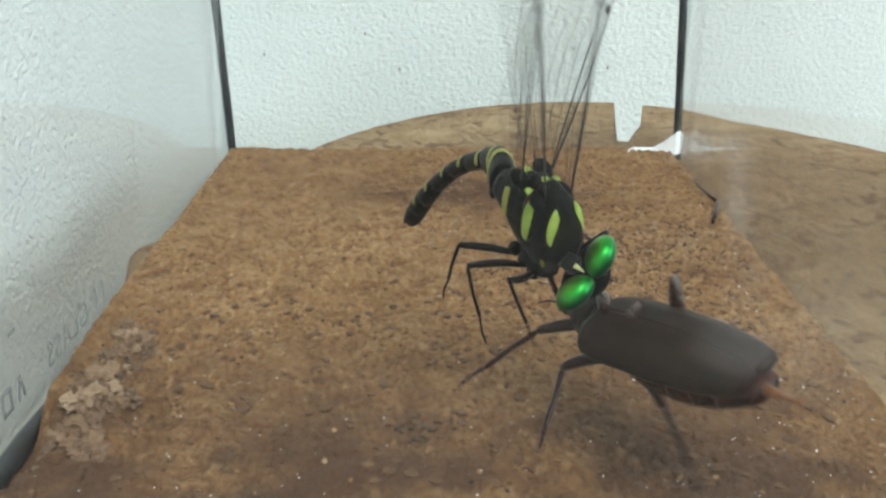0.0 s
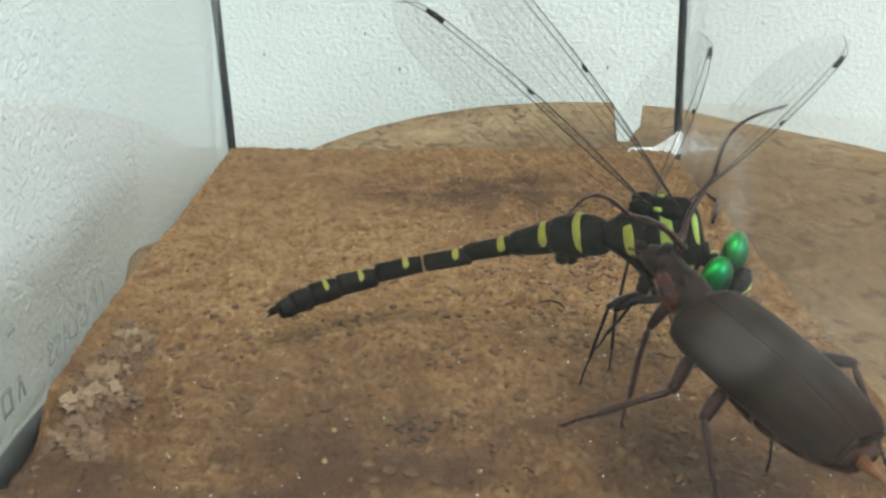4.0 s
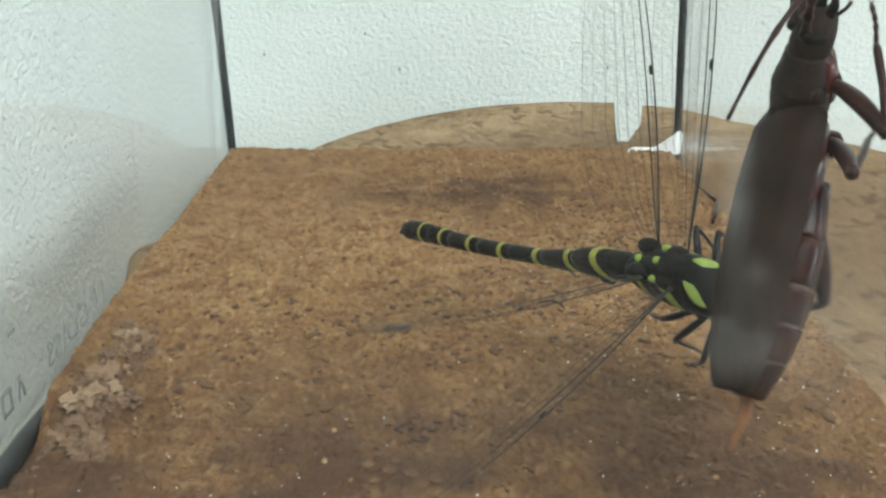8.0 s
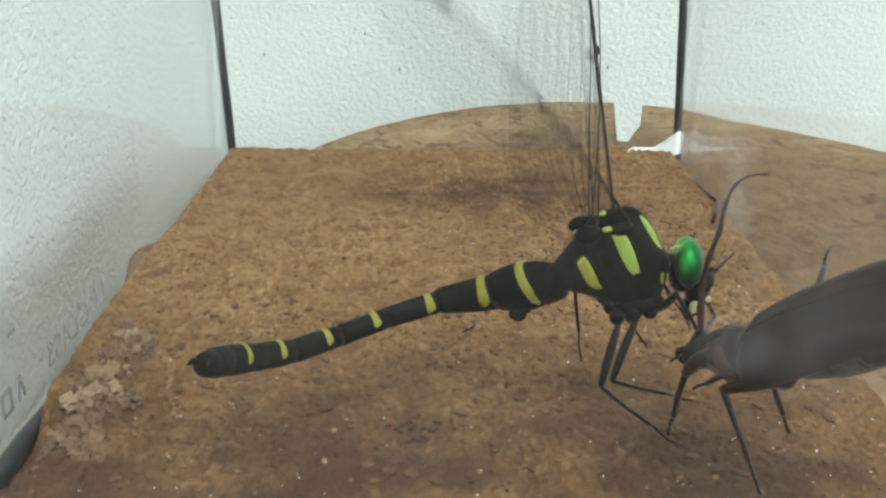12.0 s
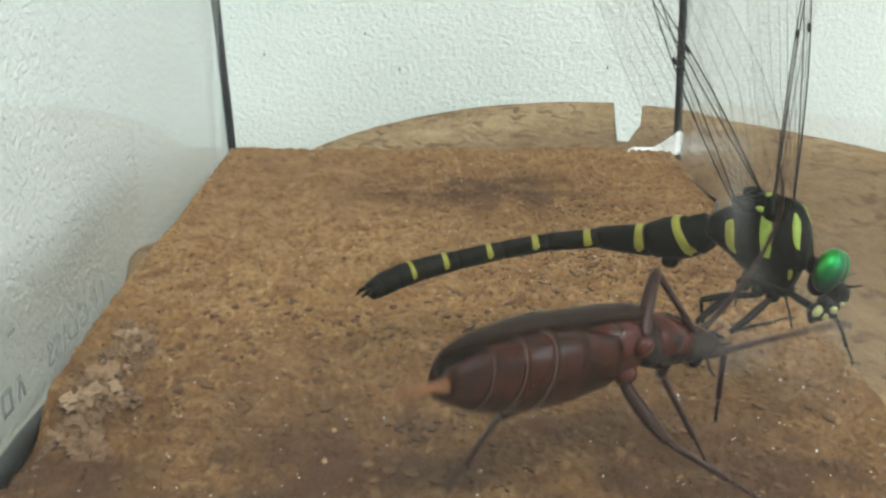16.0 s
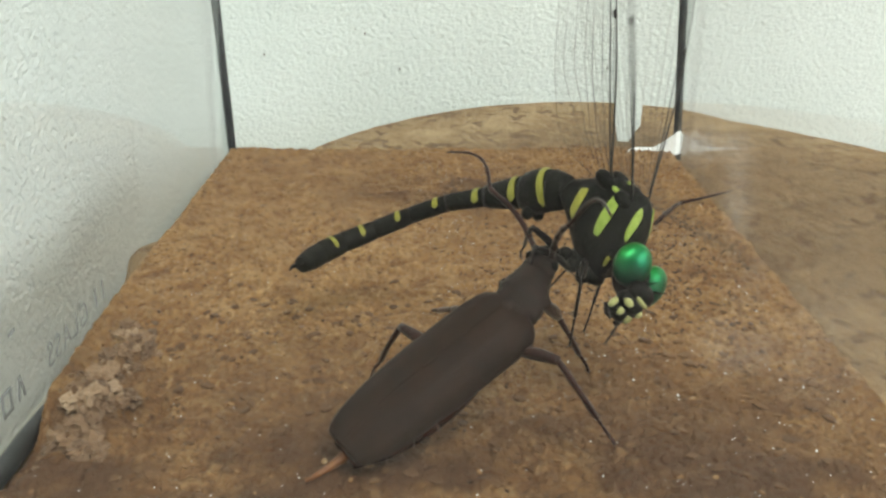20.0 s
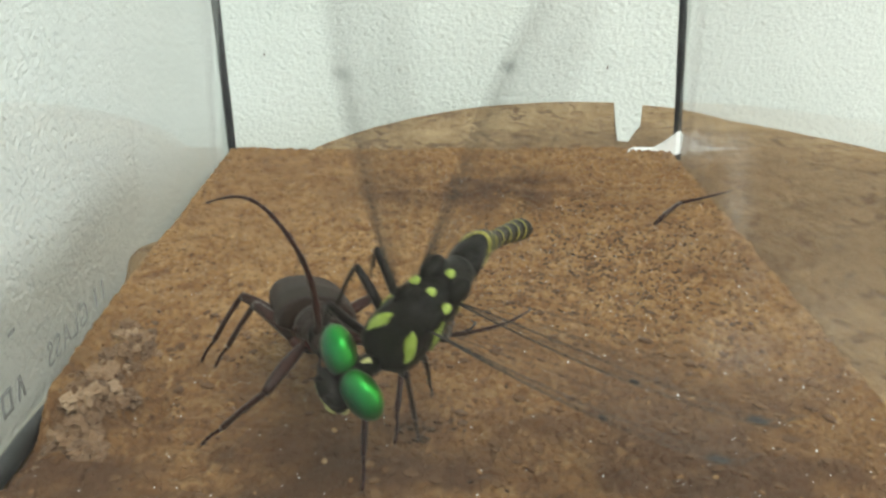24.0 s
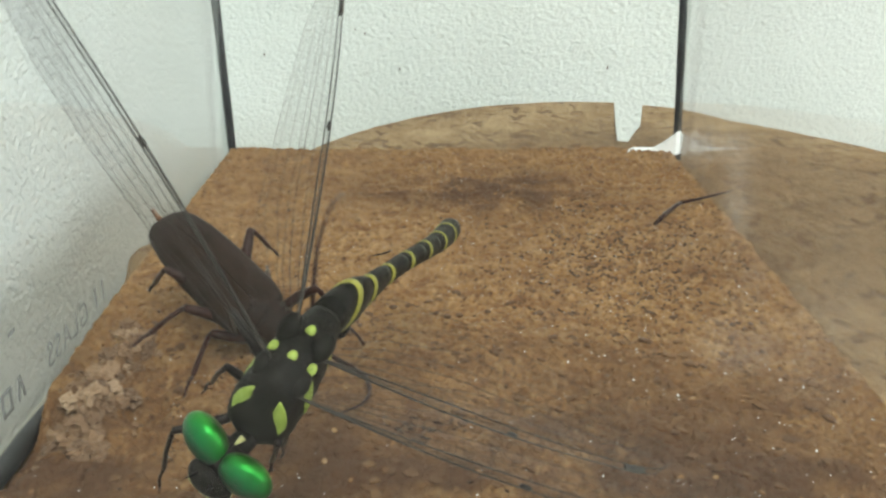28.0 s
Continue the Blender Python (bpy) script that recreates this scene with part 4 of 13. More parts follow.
def beetle():
    bug = {}
    root = empty("longhorn_beetle", pose(0.05, 0.18, 0.015), "dark brown longhorn beetle with long curved antennae, wrestled by the dragonfly", "beetle")
    root.scale = (1.05, 1.05, 1.05)
    bug["root"] = root
    for s in (-1, 1):
        elytron(s, root)
    bm = bmesh.new()
    loft(bm, [ring(x * MM, w * MM, h * MM, -1.6 * MM, n=20) for x, w, h in ((-0.6, 3.0, 1.8), (-1.6, 4.6, 2.7), (-5, 5.9, 3.4), (-10, 6.2, 3.5), (-14, 5.4, 3.1), (-16, 3.5, 2.2))])
    for x in (-4, -14):
        for s in (-1, 1):
            ball(bm, (x * MM, s * 3.0 * MM, -4.4 * MM), (2.0 * MM, 2.0 * MM, 1.5 * MM), 12, 8)
    part("breastplate", bm, RUDDY, root, "glossy red-brown underside")
    bm = bmesh.new()
    ball(bm, (-1.6 * MM, 0, 3.3 * MM), (1.7 * MM, 1.1 * MM, 0.4 * MM), 10, 6)
    part("scutellum", bm, BUGBODY, root)
    bm = bmesh.new()
    ball(bm, (-0.4 * MM, 0, -0.1 * MM), (2.6 * MM, 4.4 * MM, 3.5 * MM), 20, 12)
    part("waist", bm, BUGBODY, root, "dark joint between pronotum and wing cases")
    # forebody: pronotum with the head on it
    bm = bmesh.new()
    rings = []
    for i in range(15):
        u = i / 14
        w = curve_at([(0, 4.1), (0.12, 4.6), (0.5, 4.7), (0.75, 3.9), (0.9, 3.4), (1, 3.3)], u)[0] * (1 + 0.025 * math.sin(u * 31))
        rings.append(ring((-0.6 + 9.2 * u) * MM, w * MM, w * 0.8 * MM, -0.2 * MM, n=24))
    loft(bm, rings)
    for s in (-1, 1):
        ball(bm, (4.0 * MM, s * 4.3 * MM, -0.2 * MM), (1.3 * MM, 0.9 * MM, 0.9 * MM), 10, 8)
        ball(bm, (4.8 * MM, s * 2.0 * MM, -3.2 * MM), (1.7 * MM, 1.6 * MM, 1.3 * MM), 10, 8)
    fore = part("pronotum", bm, BUGBODY, root, "wrinkled dark brown pronotum")
    bug["fore"] = fore
    bm = bmesh.new()
    loft(bm, [ring(x * MM, w * MM, h * MM, -1.9 * MM, n=20) for x, w, h in ((1.4, 3.0, 1.9), (2.4, 3.9, 2.7), (4.4, 4.2, 2.9), (6.8, 3.4, 2.4), (8.6, 2.8, 1.8))])
    part("throat_plate", bm, RUDDY, fore, "glossy red-brown underside of the pronotum")
    bm = bmesh.new()
    loft(bm, [ring(x * MM, w * MM, h * MM, z * MM, n=20) for x, w, h, z in ((7.8, 3.1, 2.5, -0.4), (9.8, 3.2, 2.7, -0.6), (11.6, 2.9, 2.7, -0.9), (13.1, 2.3, 2.3, -1.3), (14.1, 1.7, 1.5, -1.8))])
    for s in (-1, 1):
        ball(bm, (11.8 * MM, s * 1.7 * MM, 1.2 * MM), (1.0 * MM, 0.9 * MM, 1.0 * MM), 10, 8)
    part("head", bm, BUGBODY, fore, "dark brown head")
    for s in (-1, 1):
        bm = bmesh.new()
        ball(bm, (11.2 * MM, s * 2.5 * MM, 0.1 * MM), (0.9 * MM, 0.8 * MM, 1.7 * MM), 14, 10)
        part("eye", bm, CHITIN, fore, "black kidney-shaped eye")
        bm = bmesh.new()
        tube(bm, [(13.6 * MM, s * 1.3 * MM, -1.8 * MM), (15.0 * MM, s * 1.5 * MM, -2.2 * MM), (16.0 * MM, s * 0.8 * MM, -2.6 * MM), (16.4 * MM, s * 0.2 * MM, -2.8 * MM)], [0.75 * MM, 0.65 * MM, 0.4 * MM, 0.12 * MM], 8)
        part("mandible", bm, CHITIN, fore, "black biting jaw")
        bm = bmesh.new()
        tube(bm, [(13.2 * MM, s * 1.0 * MM, -2.6 * MM), (14.6 * MM, s * 1.6 * MM, -3.8 * MM), (15.4 * MM, s * 1.5 * MM, -4.4 * MM)], [0.3 * MM, 0.26 * MM, 0.3 * MM], 6)
        part("palp", bm, LIMB, fore)
    # abdomen under the wing cases
    tips = [(-9, 5.2, 3.1), (-17, 6.9, 4.0), (-23, 7.1, 4.2), (-28, 6.6, 3.9), (-33, 5.5, 3.2), (-38.2, 3.0, 1.6)]
    abdomen = None
    for k, (a, b) in enumerate(zip(tips, tips[1:])):
        bm = bmesh.new()
        rings = []
        for f in range(7):
            g = f / 6
            x, w, h = (p + (q - p) * g for p, q in zip(a, b))
            e = 0.992 + 0.012 * math.sin(math.pi * g) if 0 < f < 6 else 0.988
            rings.append(ring((x + (0.5 if f == 0 else 0)) * MM, w * e * MM, h * e * MM, -1.3 * MM, n=24))
        loft(bm, rings)
        if abdomen is None:
            abdomen = part("abdomen", bm, BELLY, root, "glossy red-brown banded abdomen")
            bug["abdomen"] = abdomen
        else:
            part("abdomen_plate", bm, BELLY, abdomen, "glossy red-brown plate")
        if k:
            bm = bmesh.new()
            loft(bm, [ring((a[0] + d) * MM, a[1] * 0.991 * MM, a[2] * 0.991 * MM, -1.3 * MM, n=24) for d in (0.25, -0.25)], caps=False)
            part("amber_band", bm, JOINT, abdomen, "thin amber joint band")
    bm = bmesh.new()
    tube(bm, [(-37 * MM, 0, -1.2 * MM), (-40 * MM, 0, -1.4 * MM), (-43 * MM, 0.2 * MM, -1.2 * MM), (-46 * MM, 0.5 * MM, -0.8 * MM)], [1.2 * MM, 0.8 * MM, 0.55 * MM, 0.35 * MM], 10)
    part("egg_tube", bm, OVI, abdomen, "soft amber egg-laying tube")
    # antennae in two stiff halves each
    for side in "LR":
        for half, length, r0, r1, bow in ((1, 17.5, 0.64, 0.44, 1.2), (2, 19, 0.44, 0.2, 3.4)):
            bm = bmesh.new()
            n = 24
            pts = [(length * MM * i / n, 0, bow * MM * math.sin(math.pi * i / n)) for i in range(n + 1)]
            rad = [(r0 + (r1 - r0) * i / n) * MM * (1.18 if i % 6 in (0, 5) else 0.95) for i in range(n + 1)]
            tube(bm, pts, rad, 7)
            bug["ant%d%s" % (half, side)] = part("antenna" if half == 1 else "antenna_tip", bm, LIMB, root, "dark brown jointed antenna")
        for k in "FMH":
            bug["femur" + side + k], bug["tibia" + side + k] = leg_parts(root, 12, 12.5, 5.5, 1.12, LIMB, 0)
    return bug


bug = beetle()


# ---- broken-off insect parts on the cork ----
def lost_leg():
    bm = bmesh.new()
    tube(bm, [(-6 * MM, -0.4 * MM, 0.1 * MM), (0, 0, 0.2 * MM), (12 * MM, 0.5 * MM, 0.5 * MM), (21 * MM, 0, 0.6 * MM)], [0.22 * MM, 0.3 * MM, 0.5 * MM, 0.55 * MM], 7)
    tube(bm, [(21 * MM, 0, 0.6 * MM), (24 * MM, 1.0 * MM, 0.6 * MM), (34 * MM, 5.2 * MM, 0.5 * MM), (43 * MM, 9.5 * MM, 0.3 * MM)], [0.5 * MM, 0.6 * MM, 0.75 * MM, 0.5 * MM], 8)
    return tagged(part("lost_leg", bm, LIMB), "thin dark insect leg, broken off, on the cork", "insect leg")


leg_bit = lost_leg()


def curled_bit():
    bm = bmesh.new()
    tube(bm, [(0, 0, 0.3 * MM), (2.2 * MM, 1.2 * MM, 0.8 * MM), (3.2 * MM, 4.0 * MM, 0.9 * MM), (2.2 * MM, 7 * MM, 0.4 * MM)], [0.15 * MM, 0.3 * MM, 0.28 * MM, 0.12 * MM], 6)
    return tagged(part("curled_bit", bm, LEGGY), "small curled dark insect fragment on the cork", "insect fragment")


curl = curled_bit()


# ---- cork granules that stand proud of the board ----
def granules():
    rnd = random.Random(31)
    meshes = []
    for k in range(9):
        bm = bmesh.new()
        n = rnd.choice((5, 6, 7))
        turn = [2 * math.pi * i / n + rnd.uniform(-0.25, 0.25) for i in range(n)]
        rad = [rnd.uniform(0.75, 1.2) for _ in range(n)]
        rings = []
        for f, z in ((0.9, -0.5), (1.0, 0.05), (0.72, 0.42)):
            rings.append([Vector((r * f * 1.3 * math.cos(a), r * f * math.sin(a), z + rnd.uniform(-0.08, 0.08))) * MM for a, r in zip(turn, rad)])
        loft(bm, rings)
        me = bpy.data.meshes.new("cork_granule")
        bmesh.ops.recalc_face_normals(bm, faces=bm.faces)
        bm.to_mesh(me)
        bm.free()
        me.materials.append(GRANULE)
        meshes.append(me)
    for _ in range(300):
        y = YF + 0.03 + 0.11 * rnd.random() ** 1.3
        x = rnd.uniform(-0.062, 0.078)
        ob = new("cork_granule", rnd.choice(meshes))
        ob.parent = cork
        s = rnd.uniform(0.7, 1.35)
        ob.matrix_basis = pose(x, y, cork_z(x, y) + 0.0001, rnd.gauss(0, 9), rnd.gauss(0, 9), rnd.uniform(0, 360)) @ Matrix.Diagonal((s, s, s * 0.55, 1))


granules()


def motions():
    """The camera stands still; the two insects wrestle on the cork."""
    walk(fly["root"], [
        (0, P(.017, .1784, .0413, 15, 32, -50)), (0.5, P(.0217, .1988, .0338, 20, 54, -39)), (1, P(.0184, .1984, .0374, 3, 22, -50)), (1.5, P(.0157, .1998, .0366, 2, 20, -53)), (2, P(.0171, .2008, .0372, 1, 13, -55)),
        (2.5, P(.0107, .1993, .0217, -8, -1, -19)), (3, P(.0361, .1925, .0431, -5, 9, -34)), (3.5, P(.0421, .1957, .0298, -5, 11, -12)), (5.5, P(.0442, .1739, .0363, 51, 0, -43)), (6, P(.0441, .1745, .0307, 54, 1, -39)),
        (6.5, P(.0438, .1739, .0302, 51, 0, -43)), (7, P(.0436, .1738, .0305, 48, 1, -42)), (7.5, P(.0433, .1736, .0303, 51, 2, -44)), (8, P(.0439, .1738, .0307, 52, 2, -43)), (8.5, P(.0299, .2254, .0288, 17, -19, -39)),
        (9, P(.0287, .1909, .0262, 10, 28, -48)), (9.5, P(.0386, .2192, .0424, 19, 13, -56)), (10, P(.0223, .1881, .0274, 23, -20, -19)), (10.5, P(.032, .1972, .0378, 3, -4, -19)), (11, P(.0232, .1838, .0277, -6, -31, -6)),
        (11.5, P(.0274, .1778, .0313, -5, -12, 19)), (12, P(.0306, .1709, .0343, 1, -9, 5)), (12.5, P(.0266, .1711, .0313, 4, -15, 18)), (14.5, P(.0516, .1917, .0305, 7, -4, -14)), (15, P(.0642, .2084, .0369, 0, 16, -14)),
        (15.5, P(.0625, .1971, .0356, 5, 6, -31)), (16, P(.062, .1875, .0331, 8, 10, -36)), (16.5, P(.062, .1873, .0326, 6, 10, -35)), (17, P(.0619, .1872, .0322, 4, 10, -34)), (17.5, P(.0462, .1927, .0377, 1, 21, -51)),
        (18, P(.0513, .199, .0294, -36, 59, -70)), (18.5, P(.0298, .19, .0323, -1, 25, -59)), (19, P(.0347, .1828, .0288, 1, 31, -47)), (19.5, P(.0178, .215, .0358, 2, 13, -45)), (20, P(.0304, .1899, .036, -18, 31, -53)),
        (20.5, P(.0285, .188, .0347, -19, 23, -54)), (21, P(.0278, .1879, .0342, -23, 34, -63)), (21.5, P(.0359, .1813, .0268, -8, 41, -37)), (23.5, P(.0293, .1625, .0239, -27, 17, -92)), (24, P(-.0037, .1438, .0375, -44, 33, -141)),
        (24.5, P(-.0089, .185, .0408, -28, 29, -119)), (25, P(-.0112, .1424, .0293, -14, 44, -91)), (25.5, P(-.0265, .1412, .029, -26, 50, -115)), (26, P(-.0228, .1311, .0331, -43, 55, -131)), (26.5, P(-.0221, .1324, .0317, -42, 47, -133)),
        (27, P(-.0267, .1316, .0324, -38, 42, -125)), (27.5, P(-.0247, .1323, .0317, -38, 43, -125)), (28, P(-.0223, .1309, .0335, -39, 39, -130)),
    ])
    walk(fly["head"], [
        (0, P(.011, .0002, .0003, 42, 27, 41)), (0.5, P(.0104, 0, .0012, -7, -11, 16)), (1, P(.0108, .0001, .0007, -5, 15, -8)), (1.5, P(.0108, .0002, .0007, -2, 11, -10)), (2, P(.0109, .0003, .0005, 1, 14, -13)),
        (2.5, P(.011, -.0001, .0003, 21, 19, -28)), (3, P(.011, .0002, -.0003, 23, 20, -5)), (3.5, P(.011, -.0002, -.0002, 26, 19, -21)), (5.5, P(.0109, .0002, -.0006, 23, -23, 0)), (6, P(.0109, .0001, -.0006, 19, -31, -3)),
        (6.5, P(.0109, .0001, -.0006, 14, -32, -1)), (7, P(.0109, .0001, -.0006, 10, -37, -1)), (7.5, P(.0108, .0001, -.0007, 1, -2, 6)), (8, P(.0108, .0002, -.0008, -3, 30, 7)), (8.5, P(.011, -.0001, -.0003, 7, 33, 12)),
        (9, P(.0109, -.0005, .0004, 13, 33, 4)), (9.5, P(.011, 0, .0002, 7, 18, 1)), (10, P(.0108, .0003, -.0008, -8, 31, -10)), (10.5, P(.0108, .0006, -.0004, -26, -11, -10)), (11, P(.0105, .0004, -.001, -32, -16, -26)),
        (11.5, P(.0107, .0001, -.0009, -15, -12, -42)), (12, P(.0103, .0007, -.0011, -19, 21, -19)), (12.5, P(.0105, .0002, -.0011, -13, 20, -30)), (14.5, P(.0103, .0005, -.0011, -7, 49, 33)), (15, P(.0108, .0004, -.0006, -15, -4, -16)),
        (15.5, P(.0105, .0008, -.0008, -25, 12, -5)), (16, P(.0105, .0009, -.0007, -31, 16, -7)), (16.5, P(.0105, .0009, -.0007, -28, 14, -6)), (17, P(.0105, .0009, -.0007, -26, 12, -6)), (17.5, P(.011, .0003, -.0001, -2, -6, 5)),
        (18, P(.011, -.0003, -.0002, -15, 3, 22)), (18.5, P(.0107, -.0005, -.0007, -41, 16, 2)), (19, P(.0107, -.0007, -.0007, -19, 9, -17)), (19.5, P(.0108, -.0005, -.0006, 2, -7, -21)), (20, P(.0107, -.0002, -.0008, -24, -13, -19)),
        (20.5, P(.0106, -.0003, -.001, -26, 2, -13)), (21, P(.0108, -.0003, -.0006, -25, -4, -12)), (21.5, P(.0106, -.0007, -.0006, -18, 5, -27)), (23.5, P(.011, .0001, -.0001, 2, -5, 9)), (24, P(.0108, -.0006, -.0003, 6, 6, -20)),
        (24.5, P(.0109, -.0002, -.0005, 9, 11, -7)), (25, P(.0107, -.0001, -.0008, 14, 18, -5)), (25.5, P(.0108, -.0006, -.0004, 14, 6, -24)), (26, P(.0109, -.0004, -.0002, 9, -2, -15)), (26.5, P(.011, -.0003, -.0002, 1, -1, -8)),
        (27, P(.011, -.0003, -.0003, -6, 4, -6)), (27.5, P(.0109, -.0003, -.0002, -2, 1, -10)), (28, P(.0109, -.0003, -.0002, 2, 3, -12)),
    ])
    walk(fly["seg0"], [
        (0, P(-.0095, 0, 0, -10, 35, 142)), (0.5, P(-.0095, 0, 0, 1, 57, 133)), (1, P(-.0095, 0, 0, -4, 24, 178)), (1.5, P(-.0095, 0, 0, -1, 21, 177)), (2, P(-.0095, 0, 0, -1, 16, -176)),
        (2.5, P(-.0095, 0, 0, 7, 10, 154)), (3, P(-.0095, 0, 0, 2, 18, 166)), (3.5, P(-.0095, 0, 0, 13, 14, 136)), (5.5, P(-.0095, 0, 0, -1, 21, 172)), (6, P(-.0095, 0, 0, -2, 14, 176)),
        (6.5, P(-.0095, 0, 0, -2, 7, 173)), (7, P(-.0095, 0, 0, -2, 9, 172)), (7.5, P(-.0095, 0, 0, -1, 9, 178)), (8, P(-.0095, 0, 0, 1, 11, -176)), (8.5, P(-.0095, 0, 0, 0, -3, 155)),
        (9, P(-.0095, 0, 0, 8, 19, 131)), (9.5, P(-.0095, 0, 0, -5, 13, 154)), (10, P(-.0095, 0, 0, 0, -11, 145)), (10.5, P(-.0095, 0, 0, -5, -8, 160)), (11, P(-.0095, 0, 0, -1, -22, 151)),
        (11.5, P(-.0095, 0, 0, 0, -1, 123)), (12, P(-.0095, 0, 0, -6, 16, 130)), (12.5, P(-.0095, 0, 0, -6, 18, 128)), (14.5, P(-.0095, 0, 0, 5, 6, -150)), (15, P(-.0095, 0, 0, 11, 19, -131)),
        (15.5, P(-.0095, 0, 0, 9, 26, -151)), (16, P(-.0095, 0, 0, 0, 44, -170)), (16.5, P(-.0095, 0, 0, -4, 40, -178)), (17, P(-.0095, 0, 0, -7, 38, 176)), (17.5, P(-.0095, 0, 0, -8, 35, 153)),
        (18, P(-.0095, 0, 0, -4, 18, -166)), (18.5, P(-.0095, 0, 0, 7, 27, 168)), (19, P(-.0095, 0, 0, 12, 33, 160)), (19.5, P(-.0095, 0, 0, 3, 25, 162)), (20, P(-.0095, 0, 0, -8, 37, 164)),
        (20.5, P(-.0095, 0, 0, -2, 25, 162)), (21, P(-.0095, 0, 0, 2, 37, 173)), (21.5, P(-.0095, 0, 0, 6, 33, 134)), (23.5, P(-.0095, 0, 0, 7, 2, 178)), (24, P(-.0095, 0, 0, 10, 49, -164)),
        (24.5, P(-.0095, 0, 0, 7, 21, -176)), (25, P(-.0095, 0, 0, 3, 9, -168)), (25.5, P(-.0095, 0, 0, -2, 8, -164)), (26, P(-.0095, 0, 0, 2, 6, -176)), (26.5, P(-.0095, 0, 0, 2, 15, 180)),
        (27, P(-.0095, 0, 0, -2, 15, 179)), (27.5, P(-.0095, 0, 0, 0, 37, 172)), (28, P(-.0095, 0, 0, -6, 54, 172)),
    ])
    walk(fly["seg1"], [
        (0, P(-.012, .002, -.0022, -10, 36, 142)), (0.5, P(-.0109, .0015, -.0033, -2, 59, 130)), (1, P(-.013, .0001, -.0016, -5, 26, 175)), (1.5, P(-.0131, .0002, -.0014, -1, 24, 177)), (2, P(-.0132, -.0003, -.0011, 0, 19, -171)),
        (2.5, P(-.0129, .0017, -.0007, 9, 16, 161)), (3, P(-.0131, .0009, -.0012, 7, 23, 178)), (3.5, P(-.0122, .0026, -.0009, 14, 20, 145)), (5.5, P(-.0131, .0005, -.0014, 0, 29, 178)), (6, P(-.0133, .0003, -.0009, 0, 22, -180)),
        (6.5, P(-.0133, .0005, -.0005, 0, 17, 178)), (7, P(-.0133, .0005, -.0006, 0, 19, 179)), (7.5, P(-.0133, .0001, -.0006, 1, 18, -178)), (8, P(-.0133, -.0003, -.0007, 2, 20, -176)), (8.5, P(-.013, .0016, .0002, 4, 5, 160)),
        (9, P(-.0119, .0028, -.0013, 14, 31, 142)), (9.5, P(-.0129, .0017, -.0009, 2, 24, 160)), (10, P(-.0126, .0022, .0007, 0, 2, 141)), (10.5, P(-.0131, .0013, .0005, -2, -1, 153)), (11, P(-.0126, .0017, .0015, 2, -21, 143)),
        (11.5, P(-.0116, .0033, .0001, 2, -1, 126)), (12, P(-.0119, .0029, -.0011, -2, 15, 146)), (12.5, P(-.0118, .0029, -.0012, -3, 18, 142)), (14.5, P(-.0128, -.0019, -.0004, 5, 3, -143)), (15, P(-.0119, -.0028, -.0013, 9, 20, -137)),
        (15.5, P(-.0126, -.0017, -.0017, 4, 19, -160)), (16, P(-.0122, -.0005, -.0027, -4, 27, -178)), (16.5, P(-.0125, -.0001, -.0025, -6, 28, 177)), (17, P(-.0126, .0002, -.0024, -9, 32, 172)), (17.5, P(-.0123, .0014, -.0022, -13, 33, 146)),
        (18, P(-.0131, -.0009, -.0012, -6, 23, -170)), (18.5, P(-.0129, .0007, -.0018, 4, 29, 166)), (19, P(-.0126, .0011, -.0021, 16, 32, 165)), (19.5, P(-.0128, .0011, -.0016, 2, 27, 162)), (20, P(-.0125, .0009, -.0023, -11, 43, 159)),
        (20.5, P(-.0128, .0011, -.0016, -7, 29, 154)), (21, P(-.0126, .0004, -.0023, -3, 41, 165)), (21.5, P(-.0118, .0023, -.0021, -2, 32, 124)), (23.5, P(-.0134, .0001, -.0001, 1, 7, 173)), (24, P(-.0119, -.0007, -.0029, 4, 57, -172)),
        (24.5, P(-.0131, -.0003, -.0014, 4, 28, -178)), (25, P(-.0132, -.0008, -.0006, 4, 18, -167)), (25.5, P(-.0132, -.0011, -.0005, -2, 23, -168)), (26, P(-.0133, -.0003, -.0004, -3, 25, 171)), (26.5, P(-.0132, 0, -.001, -3, 33, 170)),
        (27, P(-.0132, .0001, -.001, -4, 32, 174)), (27.5, P(-.0126, .0004, -.0023, -5, 43, 167)), (28, P(-.0118, .0003, -.0031, -9, 53, 169)),
    ])
